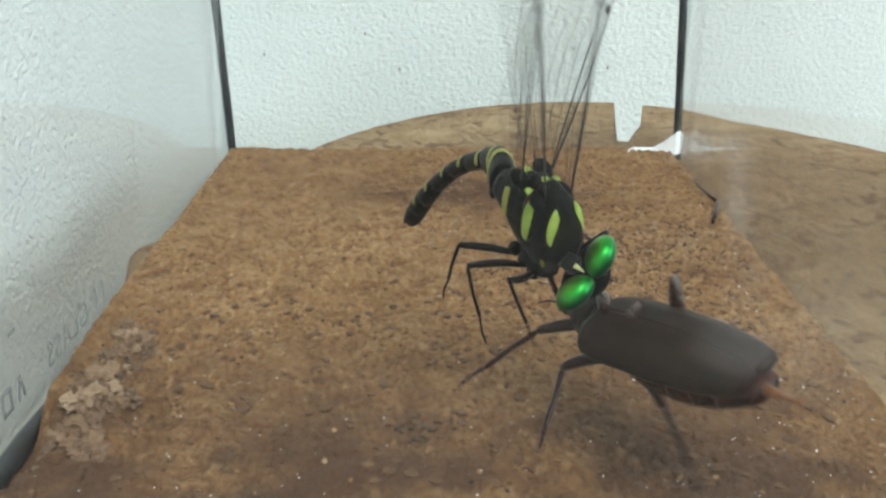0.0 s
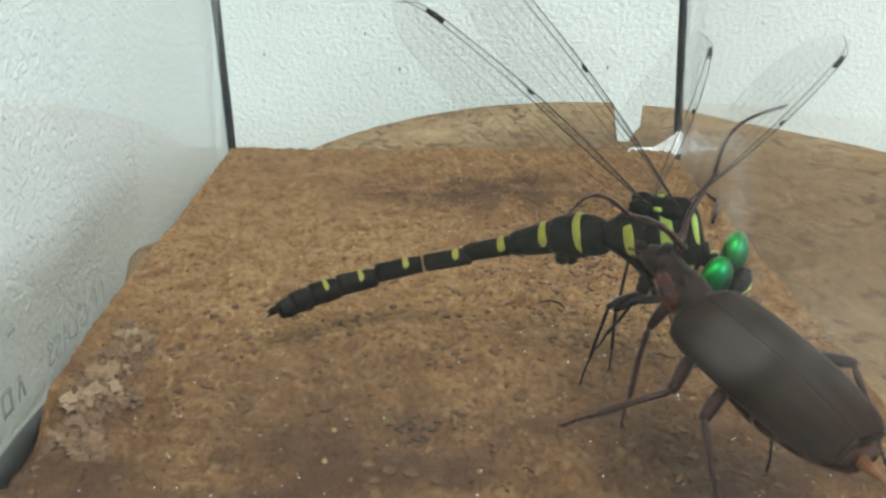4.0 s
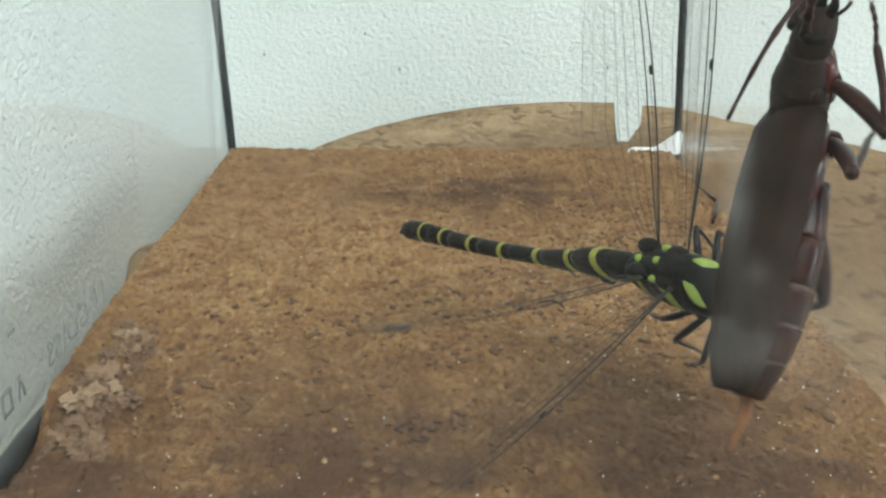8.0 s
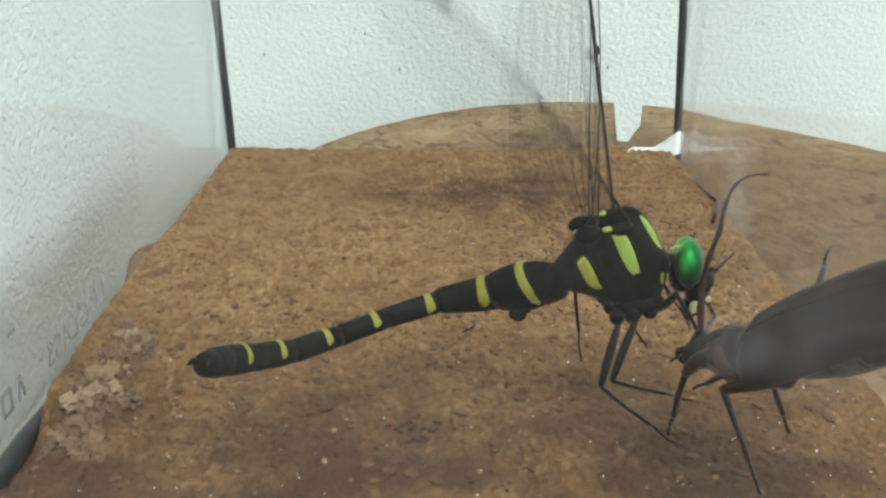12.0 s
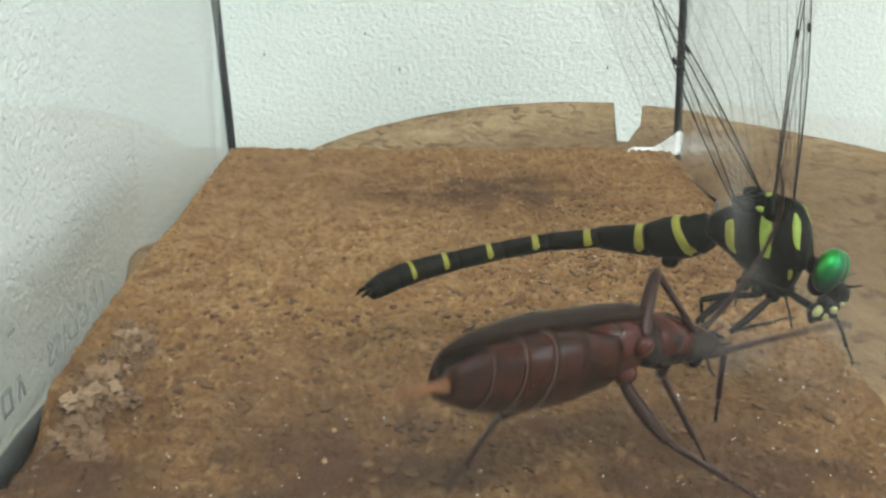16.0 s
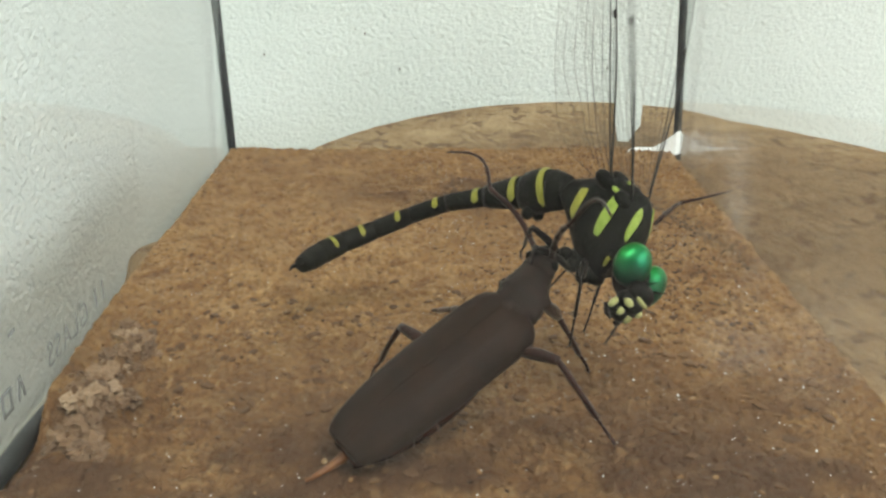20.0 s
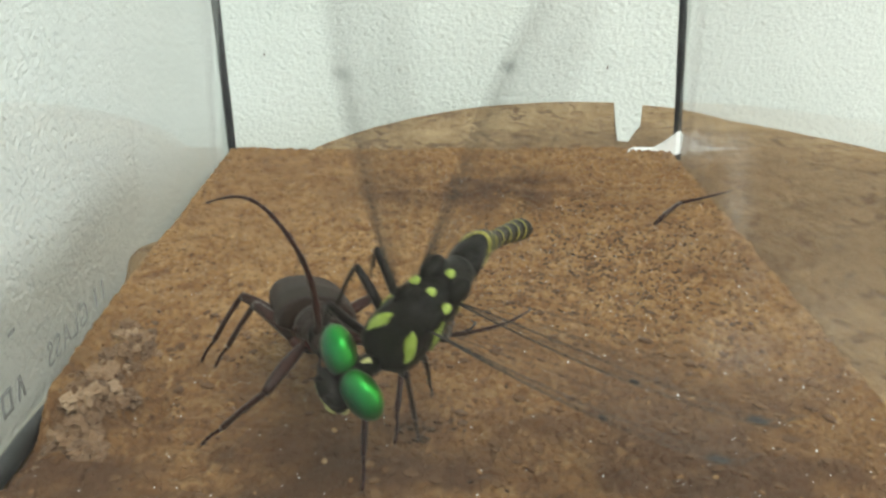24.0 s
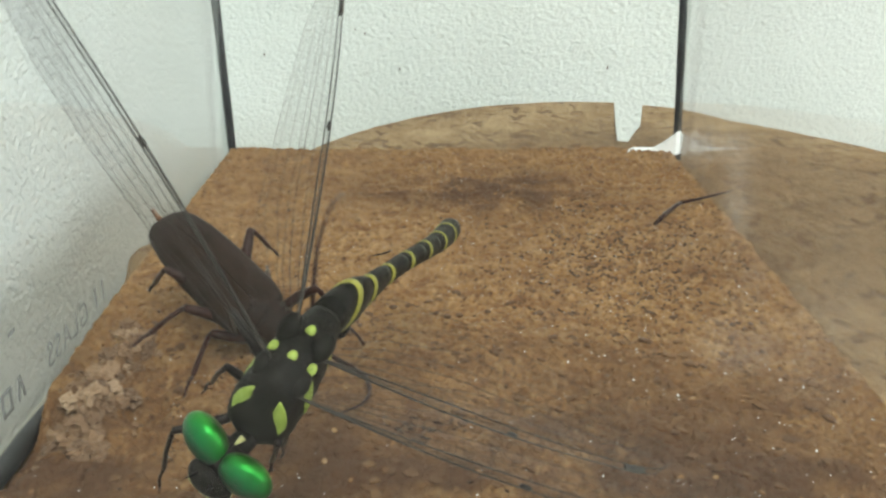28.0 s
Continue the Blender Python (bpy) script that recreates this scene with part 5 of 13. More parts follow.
    walk(fly["seg2"], [
        (0, P(-.0179, .0066, -.0076, -2, 44, 154)), (0.5, P(-.014, .0051, -.0112, 8, 68, 147)), (1, P(-.0213, .0008, -.0056, 3, 31, -168)), (1.5, P(-.0215, .0006, -.0051, 5, 30, -169)), (2, P(-.0218, -.0017, -.0041, 5, 27, -161)),
        (2.5, P(-.0213, .0046, -.0032, 13, 21, 173)), (3, P(-.0216, .0012, -.0048, 16, 32, -167)), (3.5, P(-.0193, .0076, -.0041, 17, 28, 157)), (5.5, P(-.0212, .0008, -.0059, 3, 27, -179)), (6, P(-.0218, .0003, -.0044, 0, 20, -180)),
        (6.5, P(-.0221, .0008, -.0032, 1, 15, -180)), (7, P(-.022, .0007, -.0036, 1, 19, -179)), (7.5, P(-.0221, -.0002, -.0034, 0, 18, -177)), (8, P(-.0219, -.0009, -.0039, 2, 19, -175)), (8.5, P(-.0216, .0047, -.0006, 7, 9, 162)),
        (9, P(-.0181, .0077, -.006, 20, 40, 152)), (9.5, P(-.0208, .0046, -.0046, 7, 32, 162)), (10, P(-.0198, .008, .0004, 0, 5, 139)), (10.5, P(-.0213, .0055, .0007, 0, 4, 151)), (11, P(-.0195, .0069, .0048, 4, -17, 140)),
        (11.5, P(-.017, .0108, .0003, 4, -3, 133)), (12, P(-.0193, .0079, -.0035, 1, 6, 164)), (12.5, P(-.0187, .0083, -.004, 3, 9, 157)), (14.5, P(-.0201, -.0074, -.0009, 5, -2, -144)), (15, P(-.0182, -.0087, -.0045, 4, 21, -150)),
        (15.5, P(-.0208, -.0047, -.0047, 3, 11, -161)), (16, P(-.0204, -.0008, -.0069, -1, 14, -168)), (16.5, P(-.0206, .0003, -.0068, -1, 14, -168)), (17, P(-.0203, .0013, -.0073, -1, 16, -169)), (17.5, P(-.0187, .0057, -.0072, -4, 36, 164)),
        (18, P(-.0215, -.0024, -.0048, -9, 44, -173)), (18.5, P(-.0207, .0026, -.0063, 7, 37, 175)), (19, P(-.0201, .0031, -.007, 23, 34, 176)), (19.5, P(-.0206, .0036, -.0058, 9, 29, 176)), (20, P(-.0188, .0033, -.0086, -4, 48, 171)),
        (20.5, P(-.02, .0046, -.0061, -2, 37, 166)), (21, P(-.0193, .0022, -.0083, 0, 47, 170)), (21.5, P(-.0162, .0088, -.007, -3, 39, 127)), (23.5, P(-.0225, .0012, -.0012, -1, 17, 176)), (24, P(-.0169, -.0014, -.0106, -3, 62, -179)),
        (24.5, P(-.0212, -.0006, -.0057, -2, 38, 175)), (25, P(-.0217, -.0028, -.0034, 5, 30, -165)), (25.5, P(-.0215, -.0029, -.0041, -1, 37, -171)), (26, P(-.0215, .001, -.0043, -5, 42, 169)), (26.5, P(-.0208, .0013, -.006, -6, 47, 168)),
        (27, P(-.021, .0009, -.0059, -7, 41, 170)), (27.5, P(-.0192, .0019, -.0086, -5, 47, 166)), (28, P(-.0172, .0014, -.0105, -5, 49, 173)),
    ])
    walk(fly["seg3"], [
        (0, P(-.0245, .0098, -.0147, 7, 52, 165)), (0.5, P(-.0172, .0072, -.0206, 21, 79, 162)), (1, P(-.0298, -.001, -.0108, 7, 36, -161)), (1.5, P(-.0302, -.0011, -.0102, 8, 35, -166)), (2, P(-.0304, -.0047, -.0087, 10, 32, -153)),
        (2.5, P(-.0307, .0058, -.0068, 16, 17, -161)), (3, P(-.03, -.0007, -.0102, 30, 33, -144)), (3.5, P(-.0276, .0111, -.0089, 21, 30, 175)), (5.5, P(-.0303, .0006, -.0105, 4, 19, -176)), (6, P(-.0314, .0003, -.0079, 0, 15, -179)),
        (6.5, P(-.0319, .0008, -.0058, 1, 10, -177)), (7, P(-.0316, .0005, -.0069, 1, 13, -177)), (7.5, P(-.0318, -.0007, -.0065, 2, 11, -177)), (8, P(-.0315, -.0017, -.0072, 2, 13, -176)), (8.5, P(-.0312, .0078, -.0022, 6, 8, 159)),
        (9, P(-.025, .0114, -.0125, 22, 41, 154)), (9.5, P(-.029, .0073, -.01, 9, 40, 162)), (10, P(-.0275, .0147, -.0005, 1, 8, 142)), (10.5, P(-.0302, .0104, 0, 3, 9, 156)), (11, P(-.027, .0132, .0078, 4, -19, 143)),
        (11.5, P(-.0239, .0182, .0008, 3, -4, 147)), (12, P(-.029, .0107, -.0046, 4, 0, -163)), (12.5, P(-.028, .0122, -.0056, 10, -5, -155)), (14.5, P(-.0283, -.0134, -.0005, 5, 4, -146)), (15, P(-.0264, -.0135, -.0081, 3, 30, -153)),
        (15.5, P(-.0303, -.008, -.0066, 5, 12, -151)), (16, P(-.0301, -.0029, -.0094, 3, 15, -153)), (16.5, P(-.0303, -.0018, -.0093, 3, 16, -152)), (17, P(-.0299, -.0006, -.0101, 3, 15, -153)), (17.5, P(-.0266, .008, -.0132, 21, 39, -154)),
        (18, P(-.0288, -.0033, -.0119, -2, 66, -163)), (18.5, P(-.0288, .0033, -.0124, 27, 39, -155)), (19, P(-.0285, .0037, -.0127, 29, 41, -177)), (19.5, P(-.0295, .0042, -.0107, 20, 29, -163)), (20, P(-.0255, .0044, -.0162, 4, 51, -176)),
        (20.5, P(-.0279, .0066, -.0122, 18, 47, -162)), (21, P(-.0261, .0034, -.0157, 12, 53, -174)), (21.5, P(-.021, .0151, -.0134, 5, 50, 140)), (23.5, P(-.0322, .0019, -.0042, 3, 27, -173)), (24, P(-.0217, -.0015, -.0196, -1, 62, -178)),
        (24.5, P(-.0292, .0001, -.012, -12, 45, 160)), (25, P(-.0302, -.0051, -.0085, 6, 39, -163)), (25.5, P(-.0295, -.0042, -.0102, -8, 42, 178)), (26, P(-.0289, .0024, -.0111, -10, 44, 163)), (26.5, P(-.0276, .0027, -.0134, -9, 52, 164)),
        (27, P(-.0286, .0022, -.0126, -10, 43, 167)), (27.5, P(-.0259, .0036, -.016, -9, 53, 162)), (28, P(-.0238, .0022, -.0182, -7, 51, 171)),
    ])
    walk(fly["seg4"], [
        (0, P(-.0306, .0114, -.0227, 16, 59, 175)), (0.5, P(-.019, .0078, -.0306, 45, 84, -174)), (1, P(-.0376, -.0037, -.0168, 8, 41, -158)), (1.5, P(-.0383, -.0031, -.016, 11, 38, -160)), (2, P(-.0381, -.0086, -.0141, 14, 32, -145)),
        (2.5, P(-.0399, .0026, -.0098, 19, 11, -148)), (3, P(-.0369, -.0057, -.0157, 39, 27, -128)), (3.5, P(-.0364, .0119, -.014, 30, 29, -169)), (5.5, P(-.0399, -.0001, -.0138, 7, 13, -173)), (6, P(-.0412, .0001, -.0105, 0, 12, -179)),
        (6.5, P(-.0419, .0003, -.0076, 1, 8, -178)), (7, P(-.0415, 0, -.0092, 1, 11, -179)), (7.5, P(-.0418, -.0012, -.0084, 1, 9, -178)), (8, P(-.0414, -.0024, -.0095, 2, 11, -176)), (8.5, P(-.0406, .0114, -.0036, 4, 8, 158)),
        (9, P(-.0319, .0148, -.0192, 23, 41, 153)), (9.5, P(-.0364, .0097, -.0165, 8, 46, 158)), (10, P(-.0354, .0209, -.0019, 1, 10, 141)), (10.5, P(-.0394, .0145, -.0016, 6, 15, 156)), (11, P(-.0347, .019, .0111, 7, -18, 143)),
        (11.5, P(-.0324, .0237, .0015, 4, -4, 151)), (12, P(-.0387, .0077, -.0046, 5, -2, -152)), (12.5, P(-.0372, .0079, -.0047, 8, -7, -145)), (14.5, P(-.0367, -.0191, -.0012, 5, 8, -145)), (15, P(-.0343, -.0175, -.0132, 5, 35, -151)),
        (15.5, P(-.039, -.0128, -.0087, 7, 12, -142)), (16, P(-.0389, -.0074, -.012, 6, 14, -141)), (16.5, P(-.0389, -.0064, -.0121, 6, 15, -140)), (17, P(-.0387, -.0051, -.0127, 7, 14, -140)), (17.5, P(-.0337, .0045, -.0196, 34, 31, -132)),
        (18, P(-.0328, -.0045, -.0212, 21, 71, -138)), (18.5, P(-.036, 0, -.0188, 40, 35, -137)), (19, P(-.0362, .0033, -.0194, 42, 43, -162)), (19.5, P(-.038, .0016, -.0156, 28, 30, -147)), (20, P(-.0319, .004, -.0241, 16, 59, -159)),
        (20.5, P(-.0345, .0045, -.0196, 31, 51, -144)), (21, P(-.0322, .0028, -.0238, 15, 55, -170)), (21.5, P(-.026, .0193, -.0212, 10, 53, 146)), (23.5, P(-.0412, .0008, -.0088, 8, 33, -165)), (24, P(-.0265, -.0017, -.0286, 0, 61, -177)),
        (24.5, P(-.036, .0026, -.0192, -23, 50, 145)), (25, P(-.0378, -.0074, -.0149, 4, 50, -164)), (25.5, P(-.0371, -.0039, -.017, -13, 48, 171)), (26, P(-.0359, .0045, -.0182, -7, 49, 166)), (26.5, P(-.0336, .0044, -.0214, -6, 57, 168)),
        (27, P(-.0359, .0039, -.0195, -12, 46, 164)), (27.5, P(-.0317, .0055, -.0241, -14, 56, 157)), (28, P(-.0301, .0032, -.0261, -10, 50, 167)),
    ])
    walk(fly["seg5"], [
        (0, P(-.0353, .0118, -.0306, 26, 66, -176)), (0.5, P(-.02, .0077, -.0398, 32, 81, 163)), (0.75, P(-.0326, .0013, -.0318, 27, 60, -172)), (1, P(-.044, -.0063, -.0228, 9, 45, -155)), (1.5, P(-.0451, -.0056, -.0217, 21, 40, -143)),
        (2, P(-.0445, -.0131, -.019, 24, 28, -128)), (2.5, P(-.0476, -.0022, -.0116, 22, 10, -144)), (3, P(-.042, -.0122, -.0199, 45, 25, -116)), (3.5, P(-.0443, .0104, -.0185, 40, 28, -154)), (5.5, P(-.0488, -.0012, -.0159, 10, 6, -168)),
        (6, P(-.0502, -.0001, -.0124, 0, 14, 180)), (6.5, P(-.051, 0, -.0089, 1, 12, 180)), (7, P(-.0505, -.0002, -.011, 1, 13, 178)), (7.5, P(-.0509, -.0015, -.0098, 1, 10, 180)), (8, P(-.0504, -.003, -.0113, 1, 11, -178)),
        (8.5, P(-.0491, .0148, -.0049, 2, 7, 158)), (9, P(-.0381, .018, -.0252, 22, 40, 152)), (9.5, P(-.0423, .0121, -.0231, 0, 48, 143)), (10, P(-.0425, .0266, -.0035, 0, 10, 132)), (10.5, P(-.0475, .0181, -.004, 11, 34, 145)),
        (11, P(-.0417, .0243, .0139, 14, -18, 131)), (11.5, P(-.0404, .0282, .0021, 10, -5, 148)), (12, P(-.0468, .0034, -.0043, 5, -7, -146)), (12.5, P(-.0447, .0027, -.0036, 11, -9, -148)), (14.5, P(-.0442, -.0243, -.0025, 6, 8, -144)),
        (15, P(-.0409, -.0212, -.0185, 7, 35, -147)), (15.5, P(-.0461, -.0183, -.0106, 8, 14, -135)), (16, P(-.0458, -.013, -.0142, 8, 11, -132)), (16.5, P(-.0457, -.0121, -.0145, 8, 12, -132)), (17, P(-.0455, -.0108, -.0149, 8, 12, -133)),
        (17.5, P(-.039, -.0014, -.0243, 35, 28, -125)), (18, P(-.035, -.0065, -.0299, 47, 72, -112)), (18.5, P(-.0415, -.0051, -.0241, 33, 42, -147)), (19, P(-.0426, .0012, -.0257, 54, 45, -148)), (19.5, P(-.0447, -.0027, -.0202, 24, 33, -152)),
        (20, P(-.0363, .0023, -.032, 33, 60, -136)), (20.5, P(-.0392, .0011, -.0268, 19, 55, -156)), (21, P(-.0374, .0019, -.0313, 13, 60, -172)), (21.5, P(-.0306, .0224, -.0286, 4, 50, 140)), (23.5, P(-.0487, -.0012, -.0138, 9, 41, -159)),
        (24, P(-.031, -.0019, -.0367, -3, 61, -180)), (24.5, P(-.0409, .006, -.0263, -36, 59, 132)), (25, P(-.0435, -.009, -.022, 5, 55, -162)), (25.5, P(-.0432, -.0029, -.0238, -20, 52, 163)), (26, P(-.0418, .006, -.0252, -9, 49, 164)),
        (26.5, P(-.0385, .0054, -.0291, -8, 59, 166)), (27, P(-.0421, .0057, -.0261, -13, 49, 163)), (27.5, P(-.0364, .0075, -.0317, -17, 58, 154)), (28, P(-.0359, .0045, -.0332, -10, 53, 168)),
    ])
    walk(fly["seg6"], [
        (0, P(-.039, .0115, -.039, 34, 71, -168)), (0.5, P(-.0214, .0081, -.0489, 57, 79, -174)), (0.75, P(-.0372, .0007, -.0398, 49, 55, -147)), (1, P(-.0499, -.0091, -.0293, 29, 39, -124)), (1.5, P(-.0507, -.0098, -.0276, 44, 27, -97)),
        (2, P(-.0495, -.0195, -.0233, 41, 8, -83)), (2.5, P(-.0549, -.0075, -.0132, 35, 5, -125)), (3, P(-.0457, -.0197, -.0238, 51, 22, -102)), (3.5, P(-.0516, .0068, -.0228, 49, 23, -137)), (5.5, P(-.0578, -.0031, -.0169, 13, -3, -162)),
        (6, P(-.0591, -.0001, -.0146, 0, 16, 178)), (6.5, P(-.06, 0, -.0108, 1, 13, 179)), (7, P(-.0595, .0001, -.0131, 0, 14, 177)), (7.5, P(-.06, -.0015, -.0114, 1, 14, 179)), (8, P(-.0594, -.0033, -.0131, 1, 13, -180)),
        (8.5, P(-.0576, .0182, -.006, 0, 9, 160)), (9, P(-.0443, .0213, -.0311, 23, 41, 152)), (9.5, P(-.0472, .0158, -.0299, -10, 54, 126)), (10, P(-.0486, .0333, -.0051, -1, 16, 122)), (10.5, P(-.0538, .0225, -.0092, 19, 51, 141)),
        (11, P(-.0474, .0309, .0167, 25, -26, 118)), (11.5, P(-.0482, .0331, .0029, 21, -11, 143)), (12, P(-.0544, -.0017, -.0032, 6, -18, -140)), (12.5, P(-.0524, -.0021, -.0022, 13, -16, -155)), (14.5, P(-.0516, -.0297, -.0038, 8, -2, -145)),
        (15, P(-.0472, -.0253, -.0238, 11, 32, -141)), (15.5, P(-.0524, -.0246, -.0128, 7, 13, -128)), (16, P(-.0519, -.0197, -.016, 10, 7, -124)), (16.5, P(-.0517, -.0188, -.0164, 10, 8, -125)), (17, P(-.0516, -.0174, -.0168, 10, 9, -125)),
        (17.5, P(-.0437, -.0081, -.0286, 36, 24, -115)), (18, P(-.0361, -.0091, -.0387, 73, 67, -84)), (18.5, P(-.0472, -.0088, -.0303, 21, 48, -163)), (19, P(-.0481, -.0023, -.0322, 60, 47, -140)), (19.5, P(-.0515, -.0063, -.0252, 26, 35, -148)),
        (20, P(-.0396, -.0009, -.04, 59, 41, -99)), (20.5, P(-.044, -.001, -.0343, 25, 51, -150)), (21, P(-.042, .0013, -.0393, 19, 60, -164)), (21.5, P(-.0351, .0262, -.0357, 9, 47, 144)), (23.5, P(-.0552, -.0037, -.0198, 14, 49, -150)),
        (24, P(-.0355, -.0019, -.0448, -5, 60, 178)), (24.5, P(-.0441, .0095, -.0342, -48, 64, 117)), (25, P(-.0485, -.0106, -.0295, 9, 54, -155)), (25.5, P(-.0486, -.0012, -.0311, -25, 55, 158)), (26, P(-.0476, .0077, -.0322, -9, 50, 165)),
        (26.5, P(-.0431, .0065, -.037, -6, 59, 170)), (27, P(-.0479, .0075, -.0331, -10, 46, 168)), (27.5, P(-.0408, .0096, -.0395, -15, 58, 157)), (28, P(-.0413, .0057, -.0406, -6, 52, 173)),
    ])
    walk(fly["seg7"], [
        (0, P(-.0415, .011, -.0463, 37, 74, -165)), (0.5, P(-.0229, .0079, -.0565, 130, 74, -83)), (0.75, P(-.0409, -.0017, -.0462, 85, 42, -90)), (1, P(-.0533, -.0141, -.0342, 54, 14, -70)), (1.5, P(-.0515, -.0167, -.0311, 54, 10, -63)),
        (2, P(-.0486, -.0271, -.0244, 44, 3, -67)), (2.5, P(-.0593, -.0138, -.0139, 40, 2, -112)), (3, P(-.0472, -.0267, -.0267, 56, 14, -89)), (3.5, P(-.0568, .0019, -.0258, 59, 17, -123)), (5.5, P(-.0652, -.0055, -.0165, 16, -2, -161)),
        (6, P(-.0666, .0002, -.0167, 0, 21, 177)), (6.5, P(-.0676, .0001, -.0125, 0, 20, 178)), (7, P(-.067, .0005, -.015, 0, 20, 177)), (7.5, P(-.0675, -.0014, -.0133, 0, 20, 178)), (8, P(-.067, -.0033, -.0148, 1, 18, 180)),
        (8.5, P(-.0648, .0208, -.0072, -1, 12, 160)), (9, P(-.0495, .024, -.0362, 25, 43, 154)), (9.5, P(-.0499, .0195, -.0362, -13, 57, 121)), (10, P(-.0526, .0396, -.0072, -1, 18, 120)), (10.5, P(-.0576, .0256, -.0152, 26, 57, 144)),
        (10.75, P(-.0554, .0325, .0021, 24, 14, 131)), (11, P(-.0507, .0371, .0201, 31, -28, 114)), (11.5, P(-.0543, .0377, .0044, 26, -16, 145)), (12, P(-.0601, -.0064, -.0008, 3, -23, -129)), (12.5, P(-.0592, -.0053, -.0001, 13, -22, -147)),
        (14.5, P(-.058, -.0341, -.0035, 9, -11, -138)), (15, P(-.0523, -.0294, -.0279, 15, 29, -132)), (15.5, P(-.0571, -.0306, -.0145, 11, 12, -119)), (16, P(-.0562, -.0261, -.0169, 12, 6, -114)), (16.5, P(-.0561, -.0251, -.0175, 12, 7, -115)),
        (17, P(-.056, -.0237, -.018, 12, 8, -115)), (17.5, P(-.0467, -.0145, -.0318, 41, 22, -106)), (18, P(-.0358, -.0121, -.0458, 91, 64, -64)), (18.5, P(-.0522, -.0103, -.0361, 18, 54, -165)), (19, P(-.0522, -.0057, -.0379, 64, 52, -136)),
        (19.5, P(-.0569, -.0097, -.0297, 34, 35, -137)), (20, P(-.0405, -.0067, -.0451, 67, 24, -80)), (20.5, P(-.0482, -.0034, -.0403, 34, 50, -137)), (21, P(-.0457, .0002, -.046, 18, 60, -164)), (21.5, P(-.0394, .0293, -.0414, 8, 46, 143)),
        (23.5, P(-.0596, -.0062, -.0257, 14, 52, -149)), (24, P(-.0394, -.0018, -.0515, -7, 59, 175)), (24.5, P(-.0456, .0125, -.0412, -51, 66, 115)), (25, P(-.0526, -.0125, -.0358, 12, 50, -149)), (25.5, P(-.0527, .0005, -.0375, -21, 59, 163)),
        (26, P(-.0524, .009, -.0381, -3, 56, 172)), (26.5, P(-.047, .0072, -.0437, 2, 65, 179)), (27, P(-.0532, .0086, -.0387, -6, 51, 174)), (27.5, P(-.0446, .0112, -.0461, -13, 62, 162)), (28, P(-.046, .0063, -.0467, -2, 54, 178)),
    ])
